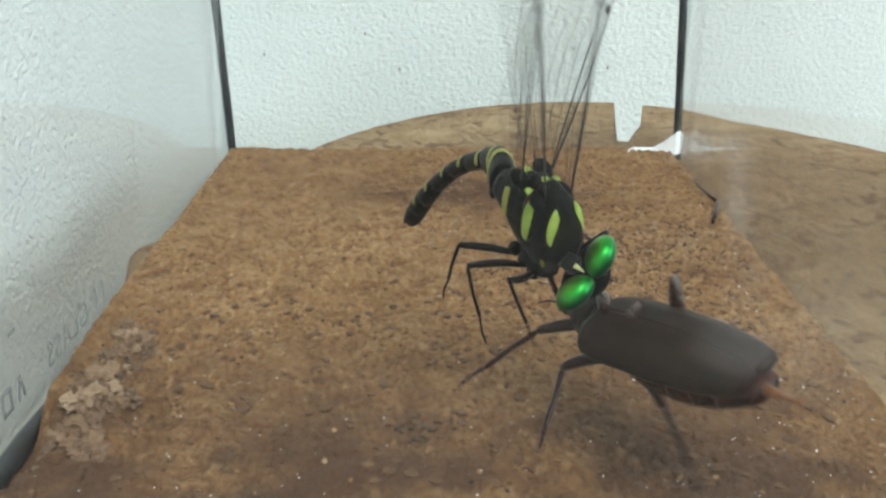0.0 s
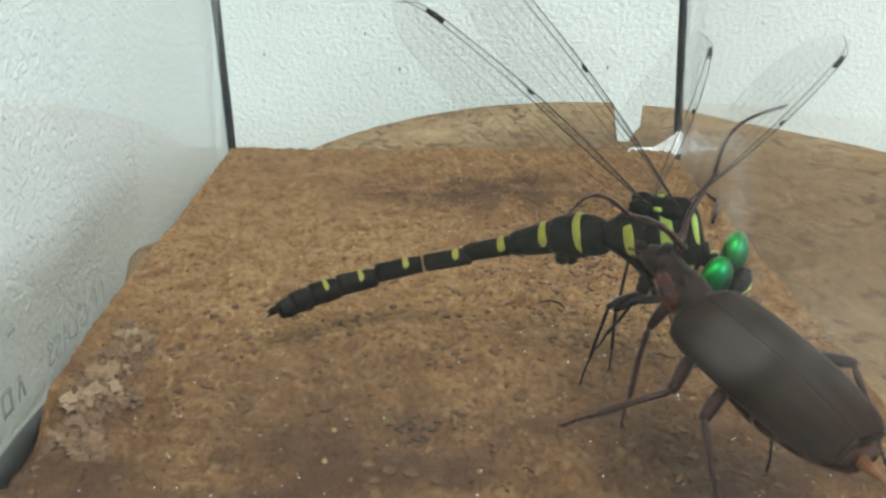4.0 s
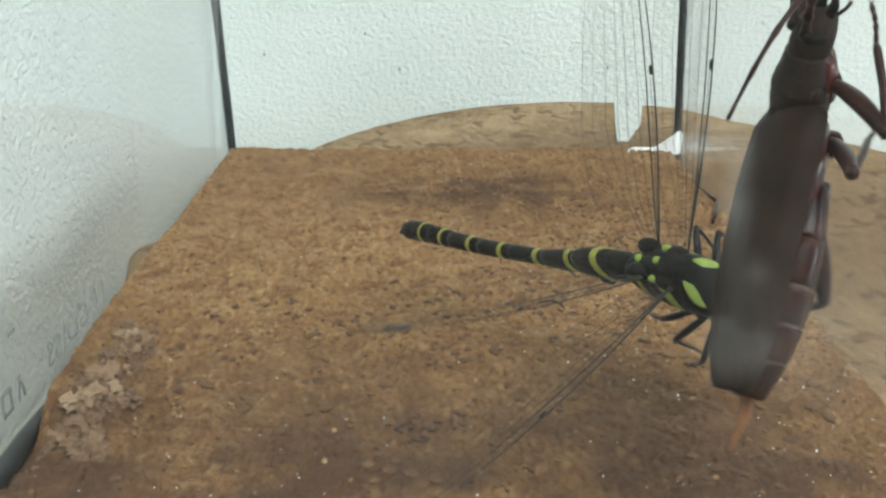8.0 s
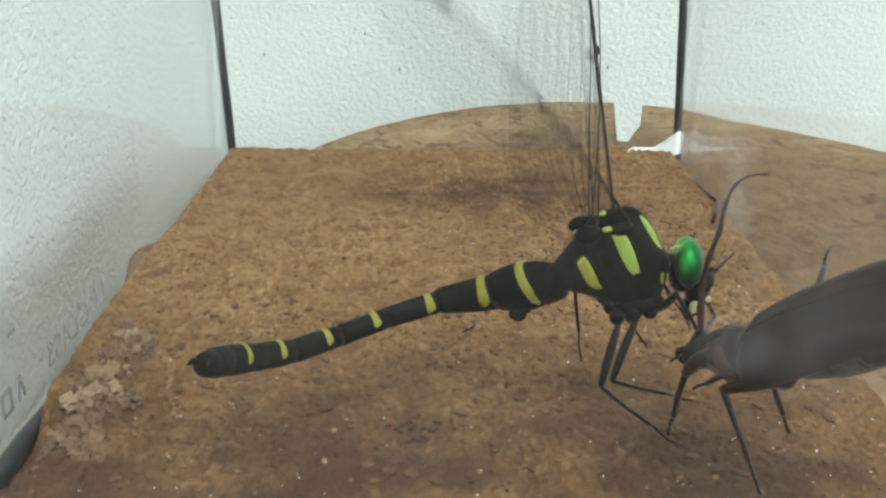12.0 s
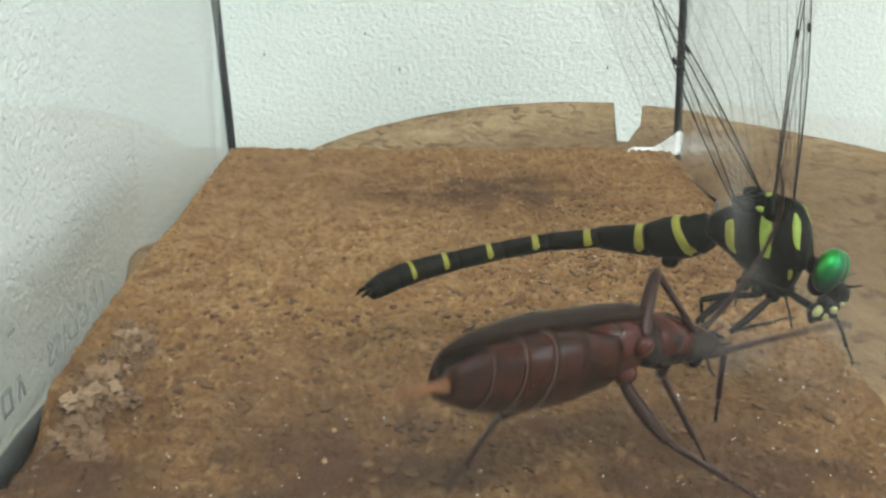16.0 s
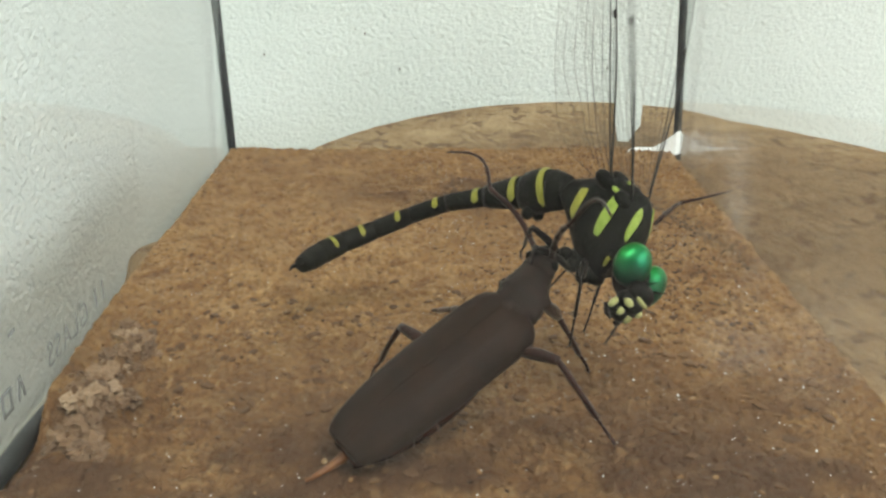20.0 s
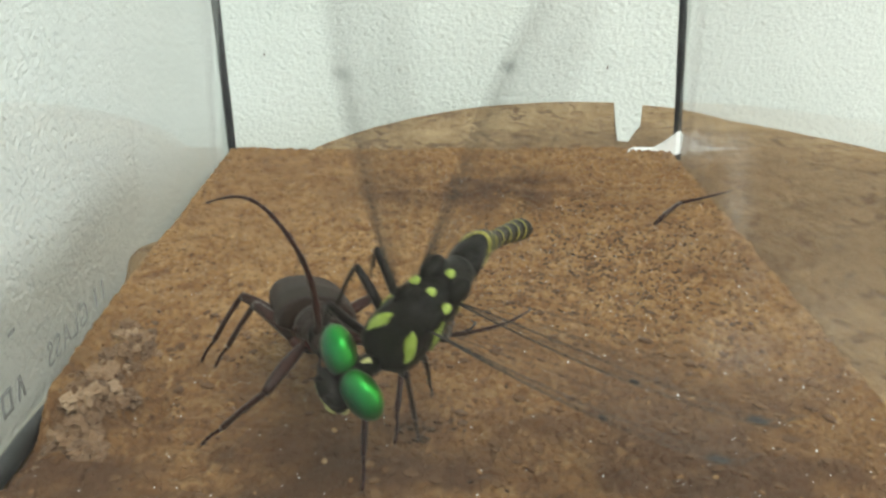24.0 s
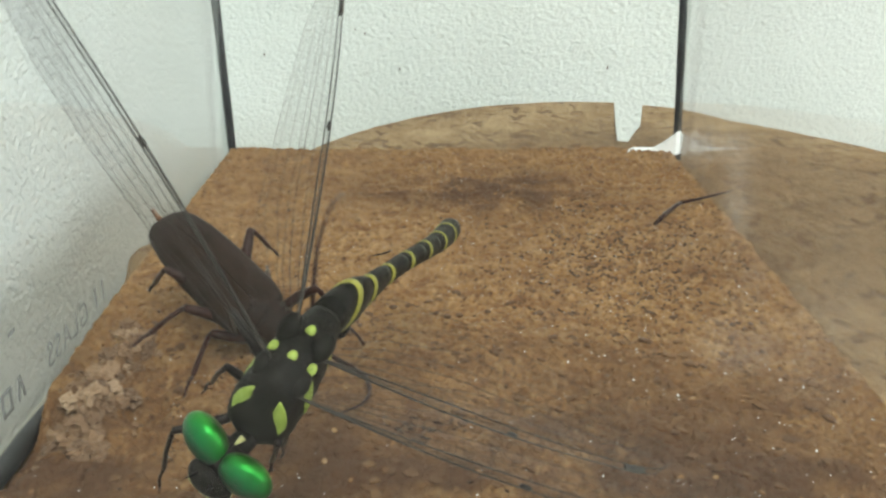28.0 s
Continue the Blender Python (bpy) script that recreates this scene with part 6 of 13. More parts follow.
    walk(fly["seg8"], [
        (0, P(-.043, .0106, -.0519, 35, 76, -167)), (0.5, P(-.0227, .0063, -.0621, 139, 72, -71)), (0.75, P(-.0409, -.006, -.0501, 88, 41, -79)), (1, P(-.0514, -.0194, -.0356, 56, 9, -60)), (1.5, P(-.0489, -.0218, -.0321, 55, 8, -56)),
        (2, P(-.0463, -.0324, -.0247, 45, 5, -60)), (2.5, P(-.0615, -.0192, -.0141, 42, 1, -105)), (3, P(-.0471, -.0323, -.0281, 57, 8, -80)), (3.5, P(-.0598, -.0028, -.0275, 64, 14, -116)), (5.5, P(-.0707, -.0074, -.0163, 18, 2, -160)),
        (6, P(-.072, .0005, -.0188, 0, 25, 178)), (6.5, P(-.0731, .0003, -.0145, 0, 23, 178)), (7, P(-.0725, .0008, -.017, 0, 24, 177)), (7.5, P(-.073, -.0012, -.0153, 0, 23, 179)), (8, P(-.0725, -.0033, -.0166, 1, 22, -179)),
        (8.5, P(-.0701, .0227, -.0084, -1, 14, 161)), (9, P(-.0533, .0259, -.0402, 25, 44, 155)), (9.5, P(-.0515, .0222, -.0411, -11, 57, 124)), (10, P(-.0554, .0444, -.009, 0, 16, 121)), (10.5, P(-.0602, .0275, -.0201, 27, 56, 147)),
        (10.75, P(-.0591, .0368, .0007, 25, 13, 133)), (11, P(-.0528, .0418, .0228, 32, -27, 115)), (11.5, P(-.0589, .0409, .006, 26, -17, 151)), (12, P(-.0635, -.0106, .0015, -1, -23, -117)), (12.5, P(-.0637, -.0082, .0021, 10, -24, -135)),
        (14.5, P(-.0622, -.0379, -.0024, 7, -15, -129)), (15, P(-.0557, -.0332, -.0307, 18, 27, -124)), (15.5, P(-.0599, -.0356, -.0157, 12, 11, -112)), (16, P(-.0586, -.0314, -.0175, 14, 8, -106)), (16.5, P(-.0585, -.0303, -.0182, 14, 8, -107)),
        (17, P(-.0584, -.0289, -.0188, 14, 8, -107)), (17.5, P(-.0482, -.0197, -.034, 45, 25, -98)), (18, P(-.0347, -.0144, -.051, 106, 62, -48)), (18.5, P(-.0555, -.0112, -.0408, 18, 59, -163)), (19, P(-.0548, -.0082, -.0425, 65, 55, -135)),
        (19.5, P(-.0604, -.013, -.033, 40, 36, -130)), (20, P(-.0396, -.0119, -.0475, 69, 17, -72)), (20.5, P(-.0509, -.006, -.0448, 40, 49, -129)), (21, P(-.0485, -.0006, -.051, 15, 62, -169)), (21.5, P(-.0426, .0317, -.0456, 6, 45, 141)),
        (23.5, P(-.0627, -.008, -.0303, 12, 51, -150)), (24, P(-.0424, -.0015, -.0565, -8, 58, 175)), (24.5, P(-.0466, .0146, -.0465, -42, 66, 123)), (25, P(-.0558, -.0144, -.0403, 14, 47, -147)), (25.5, P(-.0556, .0014, -.0425, -15, 60, 170)),
        (26, P(-.0556, .0095, -.0429, 2, 60, 179)), (26.5, P(-.0495, .0072, -.049, 9, 70, -173)), (27, P(-.0568, .009, -.0432, -4, 56, 177)), (27.5, P(-.0472, .012, -.0512, -13, 67, 163)), (28, P(-.0494, .0064, -.0514, 0, 58, -180)),
    ])
    walk(fly["seg9"], [
        (0, P(-.0439, .0104, -.0555, 35, 76, -168)), (0.5, P(-.0223, .0052, -.0656, 140, 70, -65)), (0.75, P(-.0404, -.0087, -.0525, 89, 38, -75)), (1, P(-.0496, -.0226, -.0362, 55, 6, -56)), (1.5, P(-.0469, -.0248, -.0326, 55, 7, -53)),
        (2, P(-.0445, -.0356, -.025, 45, 5, -57)), (2.5, P(-.0625, -.0228, -.0142, 44, -2, -101)), (3, P(-.0465, -.0359, -.0286, 56, 3, -77)), (3.5, P(-.0614, -.006, -.0284, 66, 12, -112)), (5.5, P(-.0742, -.0087, -.0164, 20, 6, -160)),
        (6, P(-.0753, .0006, -.0204, 0, 28, 177)), (6.5, P(-.0765, .0004, -.0159, 0, 27, 177)), (7, P(-.0759, .001, -.0185, 0, 27, 176)), (7.5, P(-.0764, -.0011, -.0167, 0, 27, 179)), (8, P(-.0759, -.0034, -.018, 1, 25, -179)),
        (8.5, P(-.0735, .0239, -.0093, -1, 15, 160)), (9, P(-.0557, .027, -.0428, 26, 45, 157)), (9.5, P(-.0526, .0239, -.0442, -8, 57, 126)), (10, P(-.0572, .0474, -.01, 0, 17, 121)), (10.5, P(-.0619, .0286, -.0232, 27, 52, 147)),
        (11, P(-.0542, .0448, .0245, 34, -25, 114)), (11.5, P(-.062, .0426, .0071, 27, -19, 153)), (12, P(-.065, -.0136, .0029, -3, -23, -111)), (12.5, P(-.0661, -.0106, .0036, 8, -25, -129)), (14.5, P(-.0644, -.0407, -.0014, 6, -17, -125)),
        (15, P(-.0575, -.0359, -.0324, 19, 25, -121)), (15.5, P(-.0613, -.039, -.0164, 13, 9, -109)), (16, P(-.0596, -.0349, -.018, 14, 8, -102)), (16.5, P(-.0596, -.0338, -.0187, 14, 8, -103)), (17, P(-.0595, -.0324, -.0193, 14, 7, -104)),
        (17.5, P(-.0487, -.023, -.0356, 47, 25, -96)), (18, P(-.0335, -.0157, -.0543, 111, 61, -42)), (18.5, P(-.0573, -.0118, -.044, 21, 62, -158)), (19, P(-.0563, -.0097, -.0455, 66, 57, -135)), (19.5, P(-.0623, -.0153, -.0352, 44, 35, -125)),
        (20, P(-.0385, -.0153, -.0486, 68, 13, -69)), (20.5, P(-.0524, -.0079, -.0476, 43, 48, -126)), (21, P(-.0502, -.0009, -.0543, 10, 62, -174)), (21.5, P(-.0446, .0333, -.0482, 4, 44, 137)), (23.5, P(-.0647, -.0092, -.0332, 10, 49, -154)),
        (24, P(-.0443, -.0013, -.0596, -9, 57, 174)), (24.5, P(-.0474, .0159, -.0499, -40, 65, 126)), (25, P(-.0579, -.0158, -.043, 14, 46, -147)), (25.5, P(-.0574, .0017, -.0457, -12, 60, 173)), (26, P(-.0574, .0095, -.0461, 6, 63, -176)),
        (26.5, P(-.0508, .007, -.0525, 16, 73, -165)), (27, P(-.0589, .0091, -.0463, -2, 60, 180)), (27.5, P(-.0486, .0124, -.0546, -11, 69, 165)), (28, P(-.0514, .0064, -.0545, 1, 61, -178)),
    ])
    walk(fly["wingRF"], [
        (0, P(.0015, -.0025, .0085, 107, -45, 161)), (0.06, P(.0015, -.0025, .0085, 72, -45, -177)), (0.25, P(.0015, -.0025, .0085, 46, -38, -167)), (0.5, P(.0015, -.0025, .0085, 3, -14, -160)), (1, P(.0015, -.0025, .0085, 32, -53, -145)),
        (1.5, P(.0015, -.0025, .0085, 72, -55, -173)), (1.94, P(.0015, -.0025, .0085, 59, -53, -158)), (2, P(.0015, -.0025, .0085, 47, -50, -150)), (2.06, P(.0015, -.0025, .0085, 38, -45, -144)), (2.5, P(.0015, -.0025, .0085, 60, -39, -163)),
        (3, P(.0015, -.0025, .0085, 60, -44, -161)), (3.5, P(.0015, -.0025, .0085, 96, -41, 175)), (4.5, P(.0015, -.0025, .0085, 42, -44, -137)), (5.5, P(.0015, -.0025, .0085, 7, -20, -103)), (6, P(.0015, -.0025, .0085, 11, -20, -109)),
        (6.5, P(.0015, -.0025, .0085, 9, -19, -106)), (7, P(.0015, -.0025, .0085, 9, -16, -105)), (7.5, P(.0015, -.0025, .0085, 7, -19, -104)), (8, P(.0015, -.0025, .0085, 4, -20, -103)), (8.25, P(.0015, -.0025, .0085, -79, -62, -38)),
        (8.5, P(.0015, -.0025, .0085, -151, -15, 21)), (8.67, P(.0015, -.0025, .0085, -159, -65, 21)), (8.83, P(.0015, -.0025, .0085, 29, -65, -175)), (8.94, P(.0015, -.0025, .0085, 33, -19, -178)), (9, P(.0015, -.0025, .0085, 20, -16, -177)),
        (9.06, P(.0015, -.0025, .0085, 9, -13, -177)), (9.5, P(.0015, -.0025, .0085, 35, -33, -164)), (9.94, P(.0015, -.0025, .0085, 109, -32, 137)), (10, P(.0015, -.0025, .0085, 80, -33, 157)), (10.06, P(.0015, -.0025, .0085, 53, -26, 177)),
        (10.5, P(.0015, -.0025, .0085, 79, -50, 174)), (10.94, P(.0015, -.0025, .0085, 136, -80, 136)), (11, P(.0015, -.0025, .0085, 49, -80, -139)), (11.06, P(.0015, -.0025, .0085, 18, -69, -111)), (11.5, P(.0015, -.0025, .0085, 67, -48, -167)),
        (11.94, P(.0015, -.0025, .0085, 78, -64, -178)), (12, P(.0015, -.0025, .0085, 41, -53, -143)), (12.06, P(.0015, -.0025, .0085, 24, -35, -127)), (12.5, P(.0015, -.0025, .0085, 54, -61, -153)), (14.5, P(.0015, -.0025, .0085, -105, -79, 15)),
        (14.94, P(.0015, -.0025, .0085, 138, -62, 135)), (15, P(.0015, -.0025, .0085, 122, -67, 149)), (15.06, P(.0015, -.0025, .0085, 103, -70, 169)), (15.5, P(.0015, -.0025, .0085, 94, -66, 134)), (16, P(.0015, -.0025, .0085, 63, -66, 122)),
        (16.5, P(.0015, -.0025, .0085, 55, -68, 124)), (17, P(.0015, -.0025, .0085, 47, -69, 126)), (17.5, P(.0015, -.0025, .0085, 50, -57, 155)), (17.94, P(.0015, -.0025, .0085, 68, -51, 175)), (18, P(.0015, -.0025, .0085, 52, -49, -179)),
        (18.06, P(.0015, -.0025, .0085, 38, -45, -173)), (18.5, P(.0015, -.0025, .0085, 72, -62, -174)), (18.94, P(.0015, -.0025, .0085, 113, -39, 165)), (19, P(.0015, -.0025, .0085, 103, -41, 172)), (19.06, P(.0015, -.0025, .0085, 92, -42, 179)),
        (19.5, P(.0015, -.0025, .0085, 53, -33, -155)), (19.94, P(.0015, -.0025, .0085, 91, -47, -179)), (20, P(.0015, -.0025, .0085, 77, -46, -167)), (20.06, P(.0015, -.0025, .0085, 64, -43, -156)), (20.5, P(.0015, -.0025, .0085, 74, -48, -162)),
        (21, P(.0015, -.0025, .0085, 83, -36, -170)), (21.5, P(.0015, -.0025, .0085, 106, -39, 173)), (23.5, P(.0015, -.0025, .0085, 45, -51, -140)), (23.94, P(.0015, -.0025, .0085, 36, -48, -134)), (24, P(.0015, -.0025, .0085, 18, -31, -122)),
        (24.06, P(.0015, -.0025, .0085, 6, -12, -118)), (24.5, P(.0015, -.0025, .0085, 54, -52, -150)), (24.75, P(.0015, -.0025, .0085, 14, -29, -105)), (24.94, P(.0015, -.0025, .0085, -1, -12, -85)), (25, P(.0015, -.0025, .0085, 0, 5, -85)),
        (25.06, P(.0015, -.0025, .0085, 2, 23, -85)), (25.5, P(.0015, -.0025, .0085, 67, -13, -106)), (25.94, P(.0015, -.0025, .0085, 133, 2, -115)), (26, P(.0015, -.0025, .0085, 130, -7, -106)), (26.06, P(.0015, -.0025, .0085, 128, -14, -96)),
        (26.5, P(.0015, -.0025, .0085, 120, 4, -105)), (26.94, P(.0015, -.0025, .0085, 110, -4, -114)), (27, P(.0015, -.0025, .0085, 108, -8, -107)), (27.06, P(.0015, -.0025, .0085, 105, -10, -99)), (27.5, P(.0015, -.0025, .0085, 111, -29, -109)),
        (28, P(.0015, -.0025, .0085, 117, -18, -113)),
    ])
    walk(fly["wingRH"], [
        (0, P(-.004, -.0025, .008, 91, -50, 150)), (0.06, P(-.004, -.0025, .008, 55, -46, 170)), (0.25, P(-.004, -.0025, .008, 8, -43, -125)), (0.5, P(-.004, -.0025, .008, -19, 3, -92)), (0.75, P(-.004, -.0025, .008, 4, -24, -100)),
        (1, P(-.004, -.0025, .008, 41, -38, -130)), (1.5, P(-.004, -.0025, .008, 41, -42, -141)), (1.94, P(-.004, -.0025, .008, 54, -53, -159)), (2, P(-.004, -.0025, .008, 44, -49, -151)), (2.06, P(-.004, -.0025, .008, 34, -44, -145)),
        (2.5, P(-.004, -.0025, .008, 12, -19, -146)), (3, P(-.004, -.0025, .008, 42, -35, -156)), (3.5, P(-.004, -.0025, .008, 86, -32, 177)), (5.5, P(-.004, -.0025, .008, 39, -13, -145)), (6, P(-.004, -.0025, .008, 43, -4, -152)),
        (6.5, P(-.004, -.0025, .008, 55, -5, -150)), (7, P(-.004, -.0025, .008, 67, -2, -149)), (7.5, P(-.004, -.0025, .008, 47, -34, -137)), (8, P(-.004, -.0025, .008, 8, -55, -105)), (8.25, P(-.004, -.0025, .008, -130, -66, 26)),
        (8.5, P(-.004, -.0025, .008, -154, -14, 42)), (8.67, P(-.004, -.0025, .008, -103, -59, -18)), (8.83, P(-.004, -.0025, .008, -29, -28, -100)), (8.94, P(-.004, -.0025, .008, -2, 4, -120)), (9, P(-.004, -.0025, .008, -19, 30, -125)),
        (9.06, P(-.004, -.0025, .008, -46, 52, -143)), (9.5, P(-.004, -.0025, .008, 0, 0, -116)), (9.94, P(-.004, -.0025, .008, 53, -30, -159)), (10, P(-.004, -.0025, .008, 23, -16, -148)), (10.06, P(-.004, -.0025, .008, -2, 1, -144)),
        (10.5, P(-.004, -.0025, .008, 106, -56, 156)), (10.94, P(-.004, -.0025, .008, 119, -44, 136)), (11, P(-.004, -.0025, .008, 83, -48, 166)), (11.06, P(-.004, -.0025, .008, 51, -40, -166)), (11.5, P(-.004, -.0025, .008, 123, -62, 140)),
        (11.94, P(-.004, -.0025, .008, -178, -67, 88)), (12, P(-.004, -.0025, .008, -19, -87, -71)), (12.06, P(-.004, -.0025, .008, -2, -61, -88)), (12.5, P(-.004, -.0025, .008, 61, -59, -154)), (14.5, P(-.004, -.0025, .008, 26, -72, -117)),
        (15, P(-.004, -.0025, .008, 84, -46, -174)), (15.5, P(-.004, -.0025, .008, 10, -59, -158)), (16, P(-.004, -.0025, .008, -43, -59, -169)), (16.5, P(-.004, -.0025, .008, -43, -58, -169)), (17, P(-.004, -.0025, .008, -42, -56, -169)),
        (17.5, P(-.004, -.0025, .008, 38, -62, 167)), (18, P(-.004, -.0025, .008, 74, -26, 178)), (18.5, P(-.004, -.0025, .008, 103, -58, 163)), (19, P(-.004, -.0025, .008, 94, -42, 173)), (19.5, P(-.004, -.0025, .008, 47, -31, -155)),
        (20, P(-.004, -.0025, .008, 64, -50, -157)), (20.5, P(-.004, -.0025, .008, 61, -52, -153)), (21, P(-.004, -.0025, .008, 74, -41, -165)), (21.5, P(-.004, -.0025, .008, 95, -41, 179)), (23.5, P(-.004, -.0025, .008, 69, -54, -162)),
        (23.94, P(-.004, -.0025, .008, 66, -23, -170)), (24, P(-.004, -.0025, .008, 43, -18, -162)), (24.06, P(-.004, -.0025, .008, 22, -10, -157)), (24.5, P(-.004, -.0025, .008, 60, -36, -161)), (24.94, P(-.004, -.0025, .008, 89, -39, -179)),
        (25, P(-.004, -.0025, .008, 55, -33, -159)), (25.06, P(-.004, -.0025, .008, 27, -20, -146)), (25.5, P(-.004, -.0025, .008, 36, -25, -152)), (26, P(-.004, -.0025, .008, 31, -16, -157)), (26.5, P(-.004, -.0025, .008, 74, -15, -158)),
        (27, P(-.004, -.0025, .008, 102, -20, -149)), (27.5, P(-.004, -.0025, .008, 120, 1, -153)), (28, P(-.004, -.0025, .008, 126, 6, -154)),
    ])
    walk(fly["wingLF"], [
        (0, P(.0015, .0025, .0085, 133, -42, 145)), (0.06, P(.0015, .0025, .0085, 98, -49, 168)), (0.5, P(.0015, .0025, .0085, 168, -25, 119)), (0.94, P(.0015, .0025, .0085, -174, 10, 96)), (1, P(.0015, .0025, .0085, -178, -5, 94)),
        (1.06, P(.0015, .0025, .0085, 179, -19, 94)), (1.5, P(.0015, .0025, .0085, 176, -18, 100)), (2, P(.0015, .0025, .0085, 174, -18, 108)), (2.5, P(.0015, .0025, .0085, 92, -66, 171)), (2.75, P(.0015, .0025, .0085, 160, -48, 104)),
        (3, P(.0015, .0025, .0085, -177, -15, 88)), (3.5, P(.0015, .0025, .0085, -165, -22, 52)), (5.5, P(.0015, .0025, .0085, 175, -32, 99)), (6, P(.0015, .0025, .0085, 176, -27, 99)), (6.5, P(.0015, .0025, .0085, 176, -28, 99)),
        (7, P(.0015, .0025, .0085, 175, -27, 100)), (7.5, P(.0015, .0025, .0085, 176, -28, 99)), (8, P(.0015, .0025, .0085, 176, -29, 98)), (8.5, P(.0015, .0025, .0085, -172, -4, 51)), (9, P(.0015, .0025, .0085, 174, -35, 99)),
        (9.5, P(.0015, .0025, .0085, -170, -30, 67)), (10, P(.0015, .0025, .0085, -179, -3, 91)), (10.5, P(.0015, .0025, .0085, 116, -47, 156)), (11, P(.0015, .0025, .0085, 104, -63, 167)), (11.5, P(.0015, .0025, .0085, 128, -61, 92)),
        (12, P(.0015, .0025, .0085, 87, -74, 82)), (12.5, P(.0015, .0025, .0085, 90, -70, 100)), (14.5, P(.0015, .0025, .0085, -174, -71, 83)), (15, P(.0015, .0025, .0085, 141, -60, 132)), (15.5, P(.0015, .0025, .0085, 144, -64, 128)),
        (16, P(.0015, .0025, .0085, 139, -64, 133)), (16.5, P(.0015, .0025, .0085, 138, -64, 134)), (17, P(.0015, .0025, .0085, 137, -64, 135)), (17.5, P(.0015, .0025, .0085, 105, -45, 171)), (17.94, P(.0015, .0025, .0085, 114, -44, 168)),
        (18, P(.0015, .0025, .0085, 95, -47, -177)), (18.06, P(.0015, .0025, .0085, 75, -46, -161)), (18.25, P(.0015, .0025, .0085, 165, -41, 108)), (18.5, P(.0015, .0025, .0085, -176, 4, 79)), (18.94, P(.0015, .0025, .0085, -177, 39, 98)),
        (19, P(.0015, .0025, .0085, -169, 20, 94)), (19.06, P(.0015, .0025, .0085, -159, 0, 89)), (19.5, P(.0015, .0025, .0085, -166, -14, 82)), (20, P(.0015, .0025, .0085, 128, -41, 153)), (20.5, P(.0015, .0025, .0085, 114, -39, 166)),
        (21, P(.0015, .0025, .0085, 120, -21, 170)), (21.5, P(.0015, .0025, .0085, 147, -19, 150)), (23.5, P(.0015, .0025, .0085, 175, -15, 100)), (23.94, P(.0015, .0025, .0085, -178, 30, 114)), (24, P(.0015, .0025, .0085, -180, 21, 114)),
        (24.06, P(.0015, .0025, .0085, 178, 12, 115)), (24.5, P(.0015, .0025, .0085, 160, 34, 72)), (24.94, P(.0015, .0025, .0085, 178, 16, 100)), (25, P(.0015, .0025, .0085, -180, 3, 100)), (25.06, P(.0015, .0025, .0085, -179, -10, 100)),
        (25.5, P(.0015, .0025, .0085, 176, 1, 107)), (25.94, P(.0015, .0025, .0085, 173, 4, 96)), (26, P(.0015, .0025, .0085, 172, -8, 97)), (26.06, P(.0015, .0025, .0085, 170, -20, 99)), (26.5, P(.0015, .0025, .0085, 178, -6, 100)),
        (26.94, P(.0015, .0025, .0085, -174, 1, 97)), (27, P(.0015, .0025, .0085, -175, -8, 97)), (27.06, P(.0015, .0025, .0085, -177, -17, 96)), (27.5, P(.0015, .0025, .0085, 179, -8, 93)), (28, P(.0015, .0025, .0085, 173, -5, 102)),
    ])
